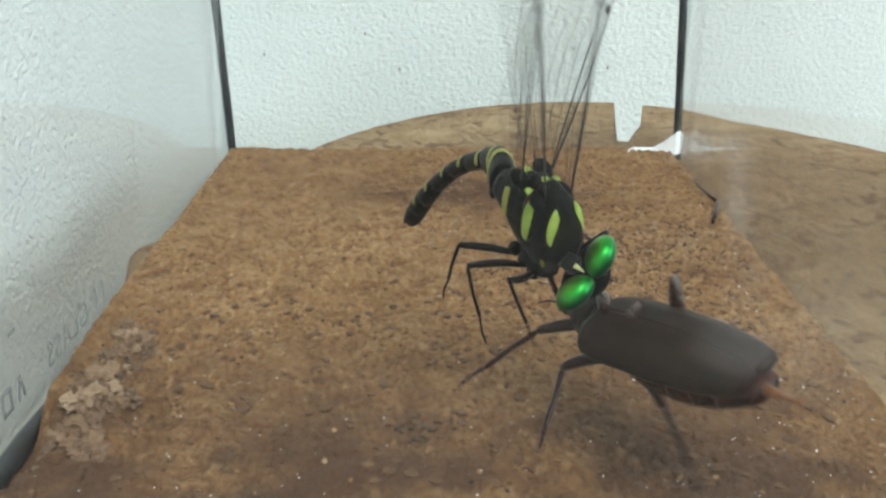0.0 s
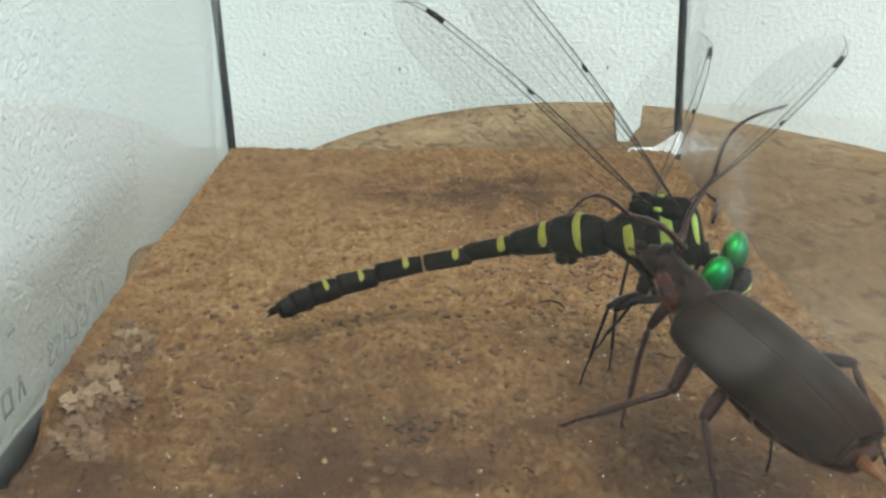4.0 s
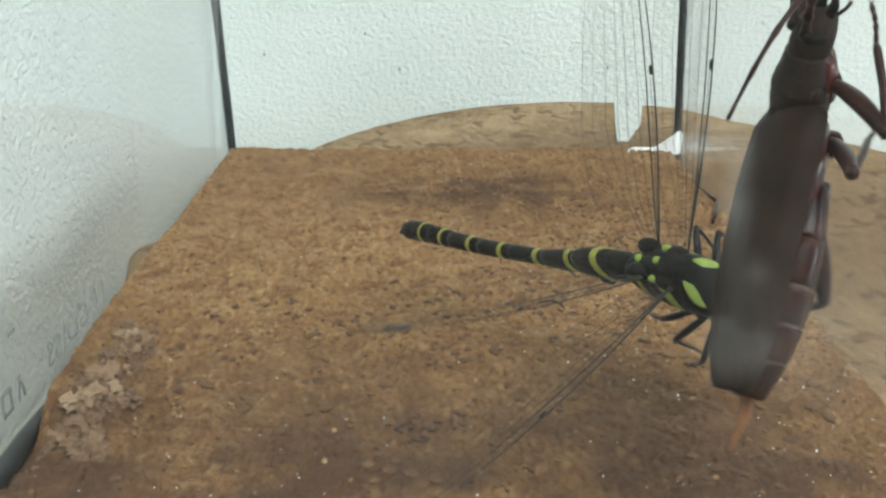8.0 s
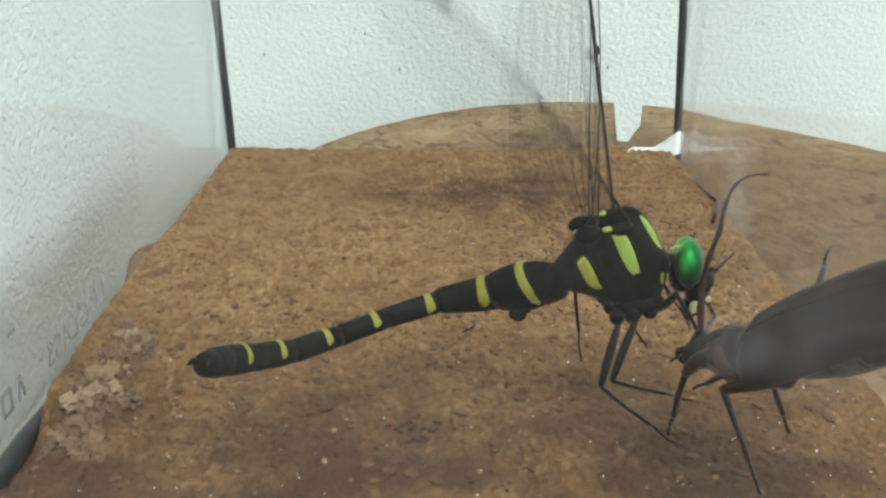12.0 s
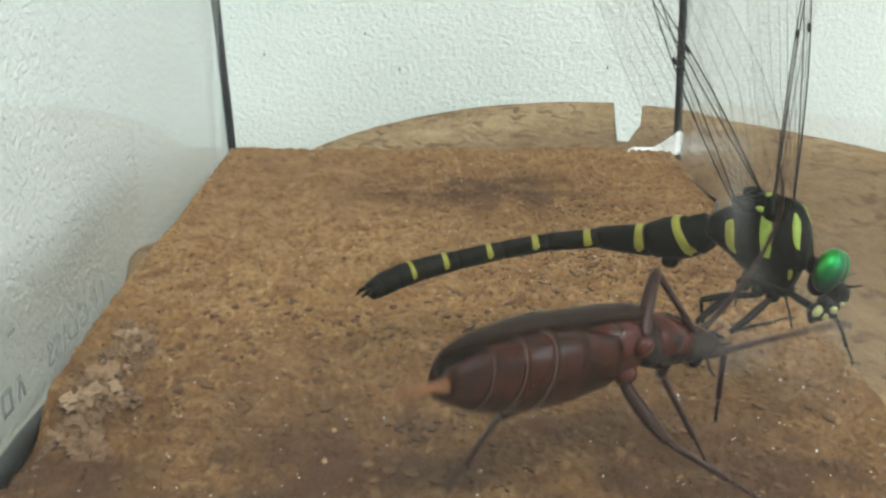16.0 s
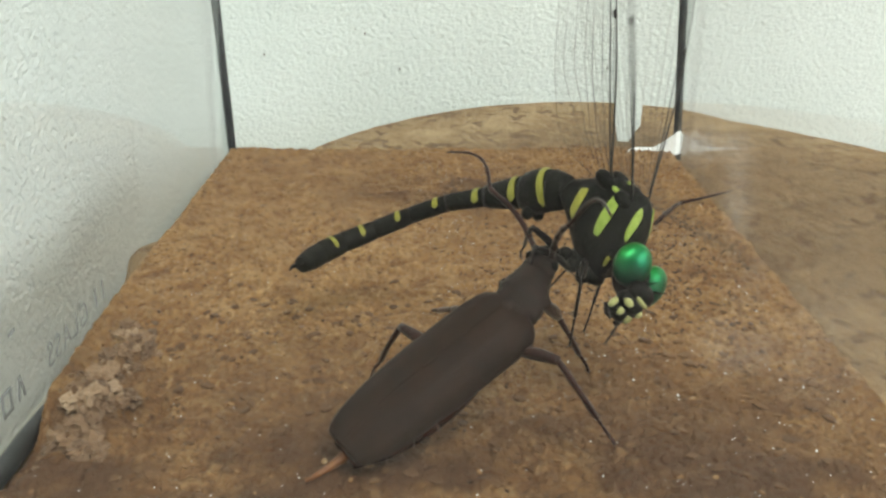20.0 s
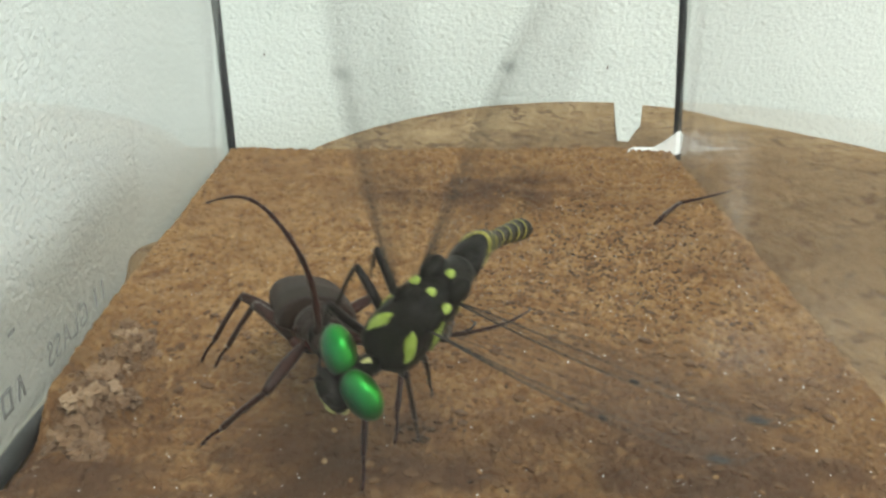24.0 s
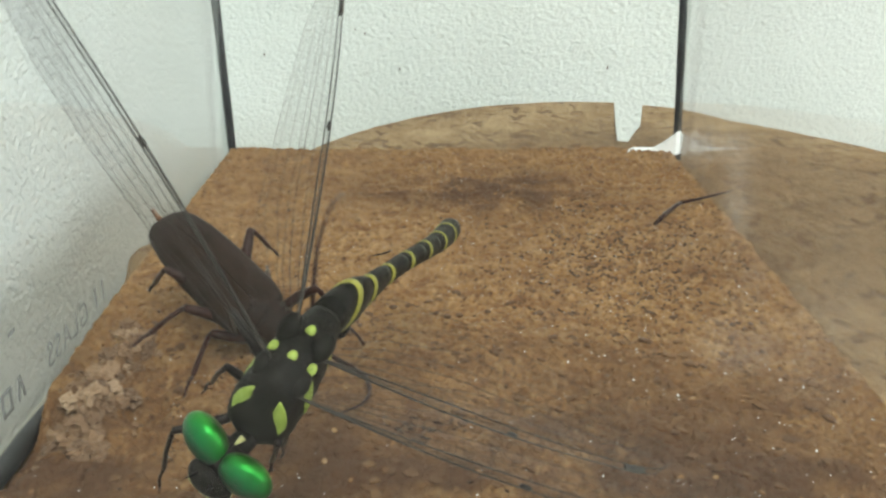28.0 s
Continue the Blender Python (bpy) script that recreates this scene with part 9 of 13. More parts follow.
    walk(fly["femurRH"], [
        (0, P(-.0005, -.0023, -.0085, -1, -19, -113)), (0.5, P(-.0005, -.0023, -.0085, -12, -26, -84)), (1, P(-.0005, -.0023, -.0085, -27, -27, -52)), (1.5, P(-.0005, -.0023, -.0085, 1, 5, -130)), (2, P(-.0005, -.0023, -.0085, -30, 40, 147)),
        (2.17, P(-.0005, -.0023, -.0085, 48, 33, 178)), (2.33, P(-.0005, -.0023, -.0085, 115, 17, -164)), (2.5, P(-.0005, -.0023, -.0085, 179, 2, -155)), (2.67, P(-.0005, -.0023, -.0085, 121, -6, -135)), (2.83, P(-.0005, -.0023, -.0085, 60, -11, -122)),
        (3, P(-.0005, -.0023, -.0085, -1, -19, -113)), (3.5, P(-.0005, -.0023, -.0085, -1, -19, -113)), (4.17, P(-.0005, -.0023, -.0085, -8, 6, -121)), (4.5, P(-.0005, -.0023, -.0085, -13, 18, -126)), (4.83, P(-.0005, -.0023, -.0085, -19, 29, -133)),
        (5.5, P(-.0005, -.0023, -.0085, -41, 49, -157)), (6, P(-.0005, -.0023, -.0085, -49, 50, -167)), (6.5, P(-.0005, -.0023, -.0085, -51, 48, -168)), (7, P(-.0005, -.0023, -.0085, -49, 52, -167)), (7.5, P(-.0005, -.0023, -.0085, -52, 44, -170)),
        (8, P(-.0005, -.0023, -.0085, -52, 41, -169)), (8.25, P(-.0005, -.0023, -.0085, -16, 9, -129)), (8.5, P(-.0005, -.0023, -.0085, -4, -34, -106)), (9, P(-.0005, -.0023, -.0085, -10, -47, -97)), (9.5, P(-.0005, -.0023, -.0085, -8, -51, -109)),
        (10, P(-.0005, -.0023, -.0085, 0, -22, -120)), (10.5, P(-.0005, -.0023, -.0085, 0, 29, -129)), (11, P(-.0005, -.0023, -.0085, -14, -19, -147)), (11.5, P(-.0005, -.0023, -.0085, -20, 6, -143)), (12, P(-.0005, -.0023, -.0085, -25, 54, -140)),
        (12.5, P(-.0005, -.0023, -.0085, -45, 10, -160)), (13.17, P(-.0005, -.0023, -.0085, -34, 8, -145)), (13.83, P(-.0005, -.0023, -.0085, -24, 3, -131)), (14.5, P(-.0005, -.0023, -.0085, -15, -5, -117)), (15, P(-.0005, -.0023, -.0085, -1, -19, -113)),
        (15.5, P(-.0005, -.0023, -.0085, -1, -19, -113)), (16, P(-.0005, -.0023, -.0085, -1, 22, -113)), (16.5, P(-.0005, -.0023, -.0085, 0, 9, -109)), (17, P(-.0005, -.0023, -.0085, 0, -4, -105)), (17.5, P(-.0005, -.0023, -.0085, -7, -25, -93)),
        (17.75, P(-.0005, -.0023, -.0085, -69, -17, -93)), (18, P(-.0005, -.0023, -.0085, -130, -12, -89)), (18.25, P(-.0005, -.0023, -.0085, -67, -15, -101)), (18.5, P(-.0005, -.0023, -.0085, -4, -20, -109)), (19, P(-.0005, -.0023, -.0085, 10, -30, -138)),
        (19.5, P(-.0005, -.0023, -.0085, 4, -27, -124)), (20, P(-.0005, -.0023, -.0085, -2, -22, -111)), (20.5, P(-.0005, -.0023, -.0085, -1, -21, -112)), (21, P(-.0005, -.0023, -.0085, -1, -19, -113)), (21.5, P(-.0005, -.0023, -.0085, -1, -19, -113)),
        (22.17, P(-.0005, -.0023, -.0085, -1, -19, -113)), (22.83, P(-.0005, -.0023, -.0085, -1, -19, -113)), (23.5, P(-.0005, -.0023, -.0085, -1, -19, -113)), (24, P(-.0005, -.0023, -.0085, -1, -19, -113)), (24.5, P(-.0005, -.0023, -.0085, -1, -19, -113)),
        (25, P(-.0005, -.0023, -.0085, -1, -19, -113)), (25.5, P(-.0005, -.0023, -.0085, -1, -19, -113)), (26, P(-.0005, -.0023, -.0085, -1, -19, -113)), (26.5, P(-.0005, -.0023, -.0085, -1, -19, -113)), (27, P(-.0005, -.0023, -.0085, -1, -19, -113)),
        (27.5, P(-.0005, -.0023, -.0085, -1, -19, -113)), (28, P(-.0005, -.0023, -.0085, -1, -19, -113)),
    ])
    walk(fly["tibiaRH"], [
        (0, P(-.0046, -.0119, -.0049, -58, 88, -171)), (0.5, P(.0005, -.0121, -.0037, -91, 75, 156)), (1, P(.0055, -.01, -.0035, -93, 61, 154)), (1.5, P(-.0075, -.0107, -.0095, -98, 55, 148)), (2, P(-.0076, .0023, -.0156, -102, 50, 145)),
        (2.5, P(-.0105, -.0069, -.0089, -88, 69, 159)), (3, P(-.0046, -.0119, -.0049, -58, 88, -171)), (3.5, P(-.0046, -.0119, -.0049, -58, 88, -171)), (4.17, P(-.0061, -.0117, -.0096, -66, 79, 179)), (4.83, P(-.0071, -.0093, -.0138, -66, 70, 177)),
        (5.5, P(-.0071, -.0051, -.0168, -65, 61, 175)), (6, P(-.0074, -.0039, -.0169, -76, 60, 162)), (6.5, P(-.0077, -.0038, -.0167, -75, 58, 161)), (7, P(-.0071, -.0038, -.0172, -78, 61, 160)), (7.5, P(-.0083, -.0037, -.0161, -73, 54, 163)),
        (8, P(-.0086, -.0039, -.0157, -71, 50, 165)), (8.5, P(-.003, -.0111, -.0023, -56, 88, -169)), (9, P(-.0014, -.0097, -.0005, -58, 88, -171)), (9.5, P(-.0028, -.0088, 0, 16, 76, -104)), (10, P(-.0056, -.0111, -.0044, 133, 68, 16)),
        (10.5, P(-.0066, -.0098, -.0138, 77, 79, -36)), (11, P(-.0092, -.008, -.0049, -94, 85, 144)), (11.5, P(-.0092, -.0089, -.0096, 150, 71, 17)), (12, P(-.0055, -.0065, -.0174, 120, 47, -10)), (12.5, P(-.0107, -.006, -.0104, -162, 59, 40)),
        (13.17, P(-.0094, -.0085, -.01, -156, 68, 60)), (13.83, P(-.0077, -.0106, -.0091, -136, 74, 92)), (14.5, P(-.0055, -.0121, -.0075, -102, 75, 139)), (15, P(-.0046, -.0119, -.0049, -58, 88, -171)), (15.5, P(-.0046, -.0119, -.0049, -58, 88, -171)),
        (16, P(-.0045, -.0117, -.0126, -179, 62, 68)), (16.5, P(-.004, -.0126, -.0102, 141, 71, 25)), (17, P(-.0033, -.0129, -.0077, 95, 65, -24)), (17.5, P(-.001, -.0123, -.0039, 47, 63, -72)), (18, P(-.0003, -.0131, -.0062, 57, 0, -55)),
        (18.5, P(-.0039, -.0121, -.0047, 2, 79, -110)), (19, P(-.0076, -.0087, -.003, -50, 72, -162)), (19.5, P(-.006, -.0104, -.0035, -116, 64, 131)), (20, P(-.0042, -.0118, -.0044, -137, 43, 110)), (20.5, P(-.0043, -.0118, -.0046, -134, 66, 112)),
        (21, P(-.0046, -.0119, -.0049, -58, 88, -171)), (21.5, P(-.0046, -.0119, -.0049, -58, 88, -171)), (22.17, P(-.0046, -.0119, -.0049, -58, 88, -171)), (22.83, P(-.0046, -.0119, -.0049, -58, 88, -171)), (23.5, P(-.0046, -.0119, -.0049, -58, 88, -171)),
        (24, P(-.0046, -.0119, -.0049, -58, 88, -171)), (24.5, P(-.0046, -.0119, -.0049, -58, 88, -171)), (25, P(-.0046, -.0119, -.0049, -58, 88, -171)), (25.5, P(-.0046, -.0119, -.0049, -58, 88, -171)), (26, P(-.0046, -.0119, -.0049, -58, 88, -171)),
        (26.5, P(-.0046, -.0119, -.0049, -58, 88, -171)), (27, P(-.0046, -.0119, -.0049, -58, 88, -171)), (27.5, P(-.0046, -.0119, -.0049, -58, 88, -171)), (28, P(-.0046, -.0119, -.0049, -58, 88, -171)),
    ])
    walk(bug["root"], [
        (0, P(.0296, .1759, .0219, -26, 11, 117)), (0.5, P(.0239, .1596, .0285, -17, -22, 145)), (1, P(.0197, .1654, .0243, -43, -21, -169)), (1.5, P(.0197, .1699, .0249, -31, -7, 157)), (2, P(.0201, .1744, .0228, -31, 11, 125)),
        (2.5, P(.0249, .1626, .0225, -23, 25, 120)), (3, P(.0359, .1678, .0305, -4, -5, 127)), (3.5, P(.0394, .166, .0248, 3, 5, 132)), (4.17, P(.0469, .1629, .0325, -28, -13, 100)), (4.83, P(.0542, .1598, .0404, -53, -39, 78)),
        (5.5, P(.0616, .1567, .0482, -85, -69, 71)), (6, P(.0575, .1499, .0591, -86, -44, 75)), (6.5, P(.0561, .1474, .0619, -90, -60, 78)), (7, P(.0552, .1449, .0639, -134, -82, 121)), (7.5, P(.0517, .1439, .0662, -103, -72, 104)),
        (8, P(.0502, .1429, .0696, -48, -61, 56)), (8.5, P(.0598, .1625, .039, -57, -19, 34)), (9, P(.0562, .152, .0245, -24, 8, 40)), (9.25, P(.0527, .1685, .0264, -12, -16, 65)), (9.5, P(.0492, .185, .0284, -18, -40, 96)),
        (10, P(.0431, .163, .0305, -34, -6, 128)), (10.5, P(.0515, .1698, .0278, -28, 13, 130)), (11, P(.0416, .1635, .0281, -15, 12, 160)), (11.5, P(.0507, .1582, .031, -32, 29, 137)), (12, P(.0505, .1498, .0284, -46, 37, 113)),
        (12.5, P(.0468, .1488, .0306, -37, 32, 118)), (13.5, P(.0495, .1479, .0378, 33, 43, 106)), (14.5, P(.0521, .147, .0449, 131, 57, 135)), (14.75, P(.0501, .1536, .0324, 57, 73, 91)), (15, P(.0487, .1611, .0188, -22, 52, 46)),
        (15.5, P(.0429, .1579, .0287, -50, 81, 13)), (15.75, P(.0374, .1563, .0285, -56, 44, 23)), (16, P(.032, .1547, .0283, -68, 9, 35)), (16.5, P(.0294, .1513, .0241, -86, -11, 35)), (17, P(.0256, .1568, .0282, -89, -1, 41)),
        (17.5, P(.0357, .1875, .0214, 0, -24, 32)), (18, P(.0292, .1751, .0198, 33, -21, 2)), (18.5, P(.0192, .1777, .0285, 49, -39, 2)), (19, P(.0159, .1753, .017, 33, -12, 9)), (19.5, P(.0123, .1811, .0188, 17, 2, 35)),
        (20, P(.0135, .1768, .0239, 22, -25, 32)), (20.5, P(.0111, .1774, .0235, 17, -29, 39)), (21, P(.0092, .173, .0273, 14, -25, 43)), (21.5, P(.0128, .1726, .0203, 2, 6, 44)), (23.5, P(.0059, .1659, .0202, -7, 5, -14)),
        (24, P(-.0233, .1755, .022, -6, -10, -77)), (24.5, P(-.0258, .1746, .0232, -8, -16, -62)), (25, P(-.0257, .1647, .0274, -10, -17, -66)), (25.17, P(-.0286, .1719, .0263, -13, -5, -11)), (25.33, P(-.0315, .1792, .0252, -7, 4, 43)),
        (25.5, P(-.0343, .1865, .0241, 4, 6, 98)), (26, P(-.0317, .1843, .0229, -12, 9, 93)), (26.5, P(-.0325, .1853, .0221, -10, 17, 94)), (27, P(-.039, .1863, .0224, -8, 15, 101)), (27.17, P(-.0388, .1897, .02, -12, 4, 45)),
        (27.33, P(-.0385, .1932, .0178, -3, -5, -12)), (27.5, P(-.0381, .1967, .0155, 8, 1, -67)), (28, P(-.04, .205, .0105, 21, 19, -46)),
    ])
    walk(bug["fore"], [
        (0, P(0, 0, 0, -64, -8, -12)), (0.5, P(0, 0, 0, -42, -22, -33)), (1, P(0, 0, 0, -30, -19, -3)), (1.5, P(0, 0, 0, -43, -1, 13)), (2, P(0, 0, 0, -61, -8, 2)),
        (2.5, P(0, 0, 0, 2, -31, 81)), (3, P(0, 0, 0, 134, -40, 4)), (3.5, P(0, 0, 0, 106, -42, 1)), (4.17, P(0, 0, 0, 71, -26, -4)), (4.83, P(0, 0, 0, 39, -15, -16)),
        (5.5, P(0, 0, 0, 5, -12, -33)), (6, P(0, 0, 0, -5, -13, -79)), (6.5, P(0, 0, 0, -3, -11, -73)), (7, P(0, 0, 0, -5, -4, -31)), (7.5, P(0, 0, 0, 1, -14, -35)),
        (8, P(0, 0, 0, 10, -23, -39)), (8.5, P(0, 0, 0, -6, -6, -22)), (9, P(0, 0, 0, -9, -16, -36)), (9.5, P(0, 0, 0, 25, -39, 1)), (10, P(0, 0, 0, 76, 22, -5)),
        (10.5, P(0, 0, 0, 37, -35, -2)), (11, P(0, 0, 0, -26, -38, 62)), (11.5, P(0, 0, 0, 47, -31, 3)), (12, P(0, 0, 0, 95, -15, -10)), (12.5, P(0, 0, 0, 70, -10, 4)),
        (13.17, P(0, 0, 0, 43, -2, -4)), (13.83, P(0, 0, 0, 16, 1, -14)), (14.5, P(0, 0, 0, -12, -1, -25)), (15, P(0, 0, 0, -37, -3, 25)), (15.5, P(0, 0, 0, -54, 4, 31)),
        (16, P(0, 0, 0, -78, 16, 2)), (16.5, P(0, 0, 0, -77, 34, 29)), (17, P(0, 0, 0, 175, 73, -47)), (17.5, P(0, 0, 0, 14, 66, 70)), (18, P(0, 0, 0, 66, 45, 54)),
        (18.5, P(0, 0, 0, 29, 46, 69)), (19, P(0, 0, 0, -70, 14, 22)), (19.5, P(0, 0, 0, -42, 35, -13)), (20, P(0, 0, 0, 9, -6, 21)), (20.5, P(0, 0, 0, 14, -29, 9)),
        (21, P(0, 0, 0, 22, -40, 3)), (21.5, P(0, 0, 0, 24, -34, -38)), (22.17, P(0, 0, 0, 17, -29, -27)), (22.83, P(0, 0, 0, 11, -22, -18)), (23.5, P(0, 0, 0, 7, -15, -10)),
        (24, P(0, 0, 0, 0, -2, 1)), (24.5, P(0, 0, 0, -6, -14, 10)), (25, P(0, 0, 0, -6, -8, 0)), (25.5, P(0, 0, 0, 7, -26, -13)), (26, P(0, 0, 0, 23, -22, -13)),
        (26.5, P(0, 0, 0, 4, -6, -24)), (27, P(0, 0, 0, -13, -7, -12)), (27.5, P(0, 0, 0, 2, 31, 20)), (28, P(0, 0, 0, 31, 45, 54)),
    ])
    walk(bug["abdomen"], [
        (0, P(-.001, 0, -.0022, 0, 0, 0)), (0.5, P(-.001, 0, -.0022, 0, 0, 0)), (1, P(-.001, 0, -.0022, 0, 0, 0)), (1.5, P(-.001, 0, -.0022, 0, 0, 0)), (2, P(-.001, 0, -.0022, 0, 0, 0)),
        (2.5, P(-.001, 0, -.0022, 0, 0, 0)), (3, P(-.001, 0, -.0022, 0, 0, 0)), (3.5, P(-.001, 0, -.0022, 0, 0, 0)), (4.17, P(-.001, 0, -.0022, 0, 0, 0)), (4.83, P(-.001, 0, -.0022, 0, 0, 0)),
        (5.5, P(-.001, 0, -.0022, 0, 0, 0)), (6, P(-.001, 0, -.0022, 0, 0, 0)), (6.5, P(-.001, 0, -.0022, 0, 0, 0)), (7, P(-.001, 0, -.0022, 0, 0, 0)), (7.5, P(-.001, 0, -.0022, 0, 0, 0)),
        (8, P(-.001, 0, -.0022, 0, 0, 0)), (8.5, P(-.001, 0, -.0022, 0, 0, 0)), (9, P(-.001, 0, -.0022, 0, 0, 0)), (9.5, P(-.001, 0, -.0022, 0, 0, 0)), (10, P(-.001, 0, -.0022, 0, 0, 0)),
        (10.5, P(-.001, 0, -.0022, 0, 0, 0)), (11, P(-.001, 0, -.0022, 0, 0, 0)), (11.5, P(-.001, 0, -.0022, 0, 0, 1)), (12, P(-.001, 0, -.0022, 0, 0, 1)), (12.5, P(-.001, 0, -.0022, 0, 0, 1)),
        (13.17, P(-.001, 0, -.0022, 0, 0, 1)), (13.83, P(-.001, 0, -.0022, 0, 0, 1)), (14.5, P(-.001, 0, -.0022, 0, 0, 0)), (15, P(-.001, 0, -.0022, 0, 0, 0)), (15.5, P(-.001, 0, -.0022, 0, 0, 0)),
        (16, P(-.001, 0, -.0022, 0, 0, 0)), (16.5, P(-.001, 0, -.0022, 0, 0, 0)), (17, P(-.001, 0, -.0022, 0, 0, 0)), (17.5, P(-.001, 0, -.0022, 0, 1, 0)), (18, P(-.001, 0, -.0022, 0, 1, -1)),
        (18.5, P(-.001, 0, -.0022, 0, 1, 0)), (19, P(-.001, 0, -.0022, 0, 0, 0)), (19.5, P(-.001, 0, -.0022, 0, -10, 0)), (20, P(-.001, 0, -.0022, 0, 0, 0)), (20.5, P(-.001, 0, -.0022, 0, 0, 0)),
        (21, P(-.001, 0, -.0022, 0, 0, 0)), (21.5, P(-.001, 0, -.0022, 0, 0, 0)), (22.17, P(-.001, 0, -.0022, 0, 0, 0)), (22.83, P(-.001, 0, -.0022, 0, 0, 0)), (23.5, P(-.001, 0, -.0022, 0, 0, 0)),
        (24, P(-.001, 0, -.0022, 0, 0, 0)), (24.5, P(-.001, 0, -.0022, 0, 0, 0)), (25, P(-.001, 0, -.0022, 0, 0, 0)), (25.5, P(-.001, 0, -.0022, 0, 0, 0)), (26, P(-.001, 0, -.0022, 0, 0, 0)),
        (26.5, P(-.001, 0, -.0022, 0, 0, 0)), (27, P(-.001, 0, -.0022, 0, 0, 0)), (27.5, P(-.001, 0, -.0022, 0, 0, 0)), (28, P(-.001, 0, -.0022, 0, 0, 0)),
    ])
    walk(bug["ant1L"], [
        (0, P(.0121, -.0008, .0007, 25, -62, 170)), (0.5, P(.0126, -.0049, 0, 90, -45, 61)), (1, P(.0114, .0013, .0041, 62, -31, 64)), (1.5, P(.0104, .0052, .0025, 54, -31, 83)), (1.75, P(.0112, .0037, .0017, 39, -40, 41)),
        (2, P(.0119, .0021, .0009, 43, -55, -12)), (2.25, P(.0101, .0052, .0008, 34, -41, 60)), (2.5, P(.0083, .0081, .0007, 43, -24, 120)), (3, P(.0091, -.0015, .008, -11, -51, 134)), (3.5, P(.0082, -.0021, .0081, 4, -56, 115)),
        (4.17, P(.0074, -.0033, .0069, -5, -48, 115)), (4.83, P(.0066, -.0045, .0057, -13, -40, 113)), (5.5, P(.0057, -.0057, .0044, -21, -32, 110)), (5.75, P(.0042, -.0087, .0045, 71, -42, 70)), (6, P(.0039, -.0109, .0038, 145, -24, 58)),
        (6.5, P(.0056, -.0112, .003, 122, -5, 55)), (6.75, P(.0083, -.0079, .0024, 165, -1, 69)), (7, P(.0111, -.0046, .0019, -152, 6, 85)), (7.5, P(.0101, -.0054, .0039, -122, -15, 73)), (7.67, P(.0097, -.0055, .0046, -174, 5, 51)),
        (7.83, P(.0093, -.0056, .0053, 130, 3, 20)), (8, P(.009, -.0055, .0061, 78, -19, 0)), (8.5, P(.011, -.0024, .0024, 5, -41, 22)), (8.75, P(.0106, -.0039, .0033, 42, -31, 26)), (9, P(.0102, -.0054, .0041, 75, -22, 39)),
        (9.17, P(.0101, -.0016, .0051, 46, -12, 1)), (9.33, P(.0098, .0021, .0063, 15, -16, -37)), (9.5, P(.0094, .0059, .0072, -17, -33, -67)), (9.75, P(.0107, .0021, .0022, -52, -36, -80)), (10, P(.0117, -.0018, -.0029, -95, -40, -80)),
        (10.5, P(.0091, .0053, .0041, -46, -15, -136)), (10.75, P(.0059, .0073, .006, -14, -31, -96)), (11, P(.0026, .0091, .0077, 4, -58, -52)), (11.5, P(.009, .0009, .0044, -19, -36, -108)), (12, P(.0107, -.0034, .0046, -16, -24, -115)),
        (12.5, P(.0115, -.0031, .0016, 10, -20, -100)), (13.17, P(.0112, -.0033, .0001, 62, -54, -149)), (13.5, P(.0111, -.0034, -.0007, 103, -50, 170)), (13.83, P(.0109, -.0035, -.0015, 122, -29, 150)), (14.5, P(.0106, -.0037, -.003, 137, 21, 133)),
        (14.75, P(.0105, .0023, -.0015, 170, 0, -164)), (15, P(.0101, .0068, .0006, 163, -41, -114)), (15.25, P(.0102, .0058, .0012, 99, -66, -11)), (15.5, P(.0103, .0049, .0016, 66, -28, 64)), (15.75, P(.0109, .0033, -.0014, 103, -11, 0)),
        (16, P(.0112, .0018, -.0045, 108, 27, -50)), (16.5, P(.0054, -.0038, -.0079, 42, -60, -10)), (16.67, P(.0037, -.0035, -.0092, -31, -49, 22)), (16.83, P(.0021, -.0032, -.0105, -88, -35, 34)), (17, P(.0004, -.0029, -.0118, -141, -26, 41)),
        (17.17, P(.0021, -.0026, -.0109, 164, -26, 80)), (17.33, P(.0038, -.0023, -.0101, 121, 5, 95)), (17.5, P(.0055, -.002, -.0092, 78, 39, 76)), (18, P(.0061, .0077, -.0071, 116, 23, 94)), (18.25, P(.0054, .0106, -.0067, 162, 37, 98)),
        (18.5, P(.0046, .0136, -.0064, -143, 37, 115)), (19, P(.0099, .0058, -.004, -158, -4, 158)), (19.5, P(.0118, .0037, -.0088, -77, -30, 129)), (19.75, P(.0113, .0047, -.003, 6, -34, 92)), (20, P(.0105, .0056, .0027, 72, -3, 78)),
        (20.25, P(.0098, .0042, .0049, 30, 19, 83)), (20.5, P(.0091, .0027, .007, -15, 41, 73)), (20.75, P(.0085, .0021, .0081, 32, 25, 78)), (21, P(.008, .0015, .0091, 73, 9, 68)), (21.5, P(.0082, -.0048, .0102, 46, -23, 31)),
        (22.17, P(.0096, -.0035, .0083, 38, -32, 46)), (22.83, P(.011, -.0022, .0064, 27, -39, 63)), (23.5, P(.0125, -.0008, .0045, 13, -42, 83)), (23.75, P(.0124, .0005, .0033, 60, -30, 60)), (24, P(.0119, .0018, .0016, 95, -5, 54)),
        (24.5, P(.0115, .0037, .0042, 70, -22, 76)), (24.67, P(.0116, .0031, .0037, 27, -56, 79)), (24.83, P(.0116, .0025, .0033, -75, -65, 147)), (25, P(.0117, .0018, .0027, -133, -32, 166)), (25.17, P(.0115, .0009, .0038, -127, -76, -163)),
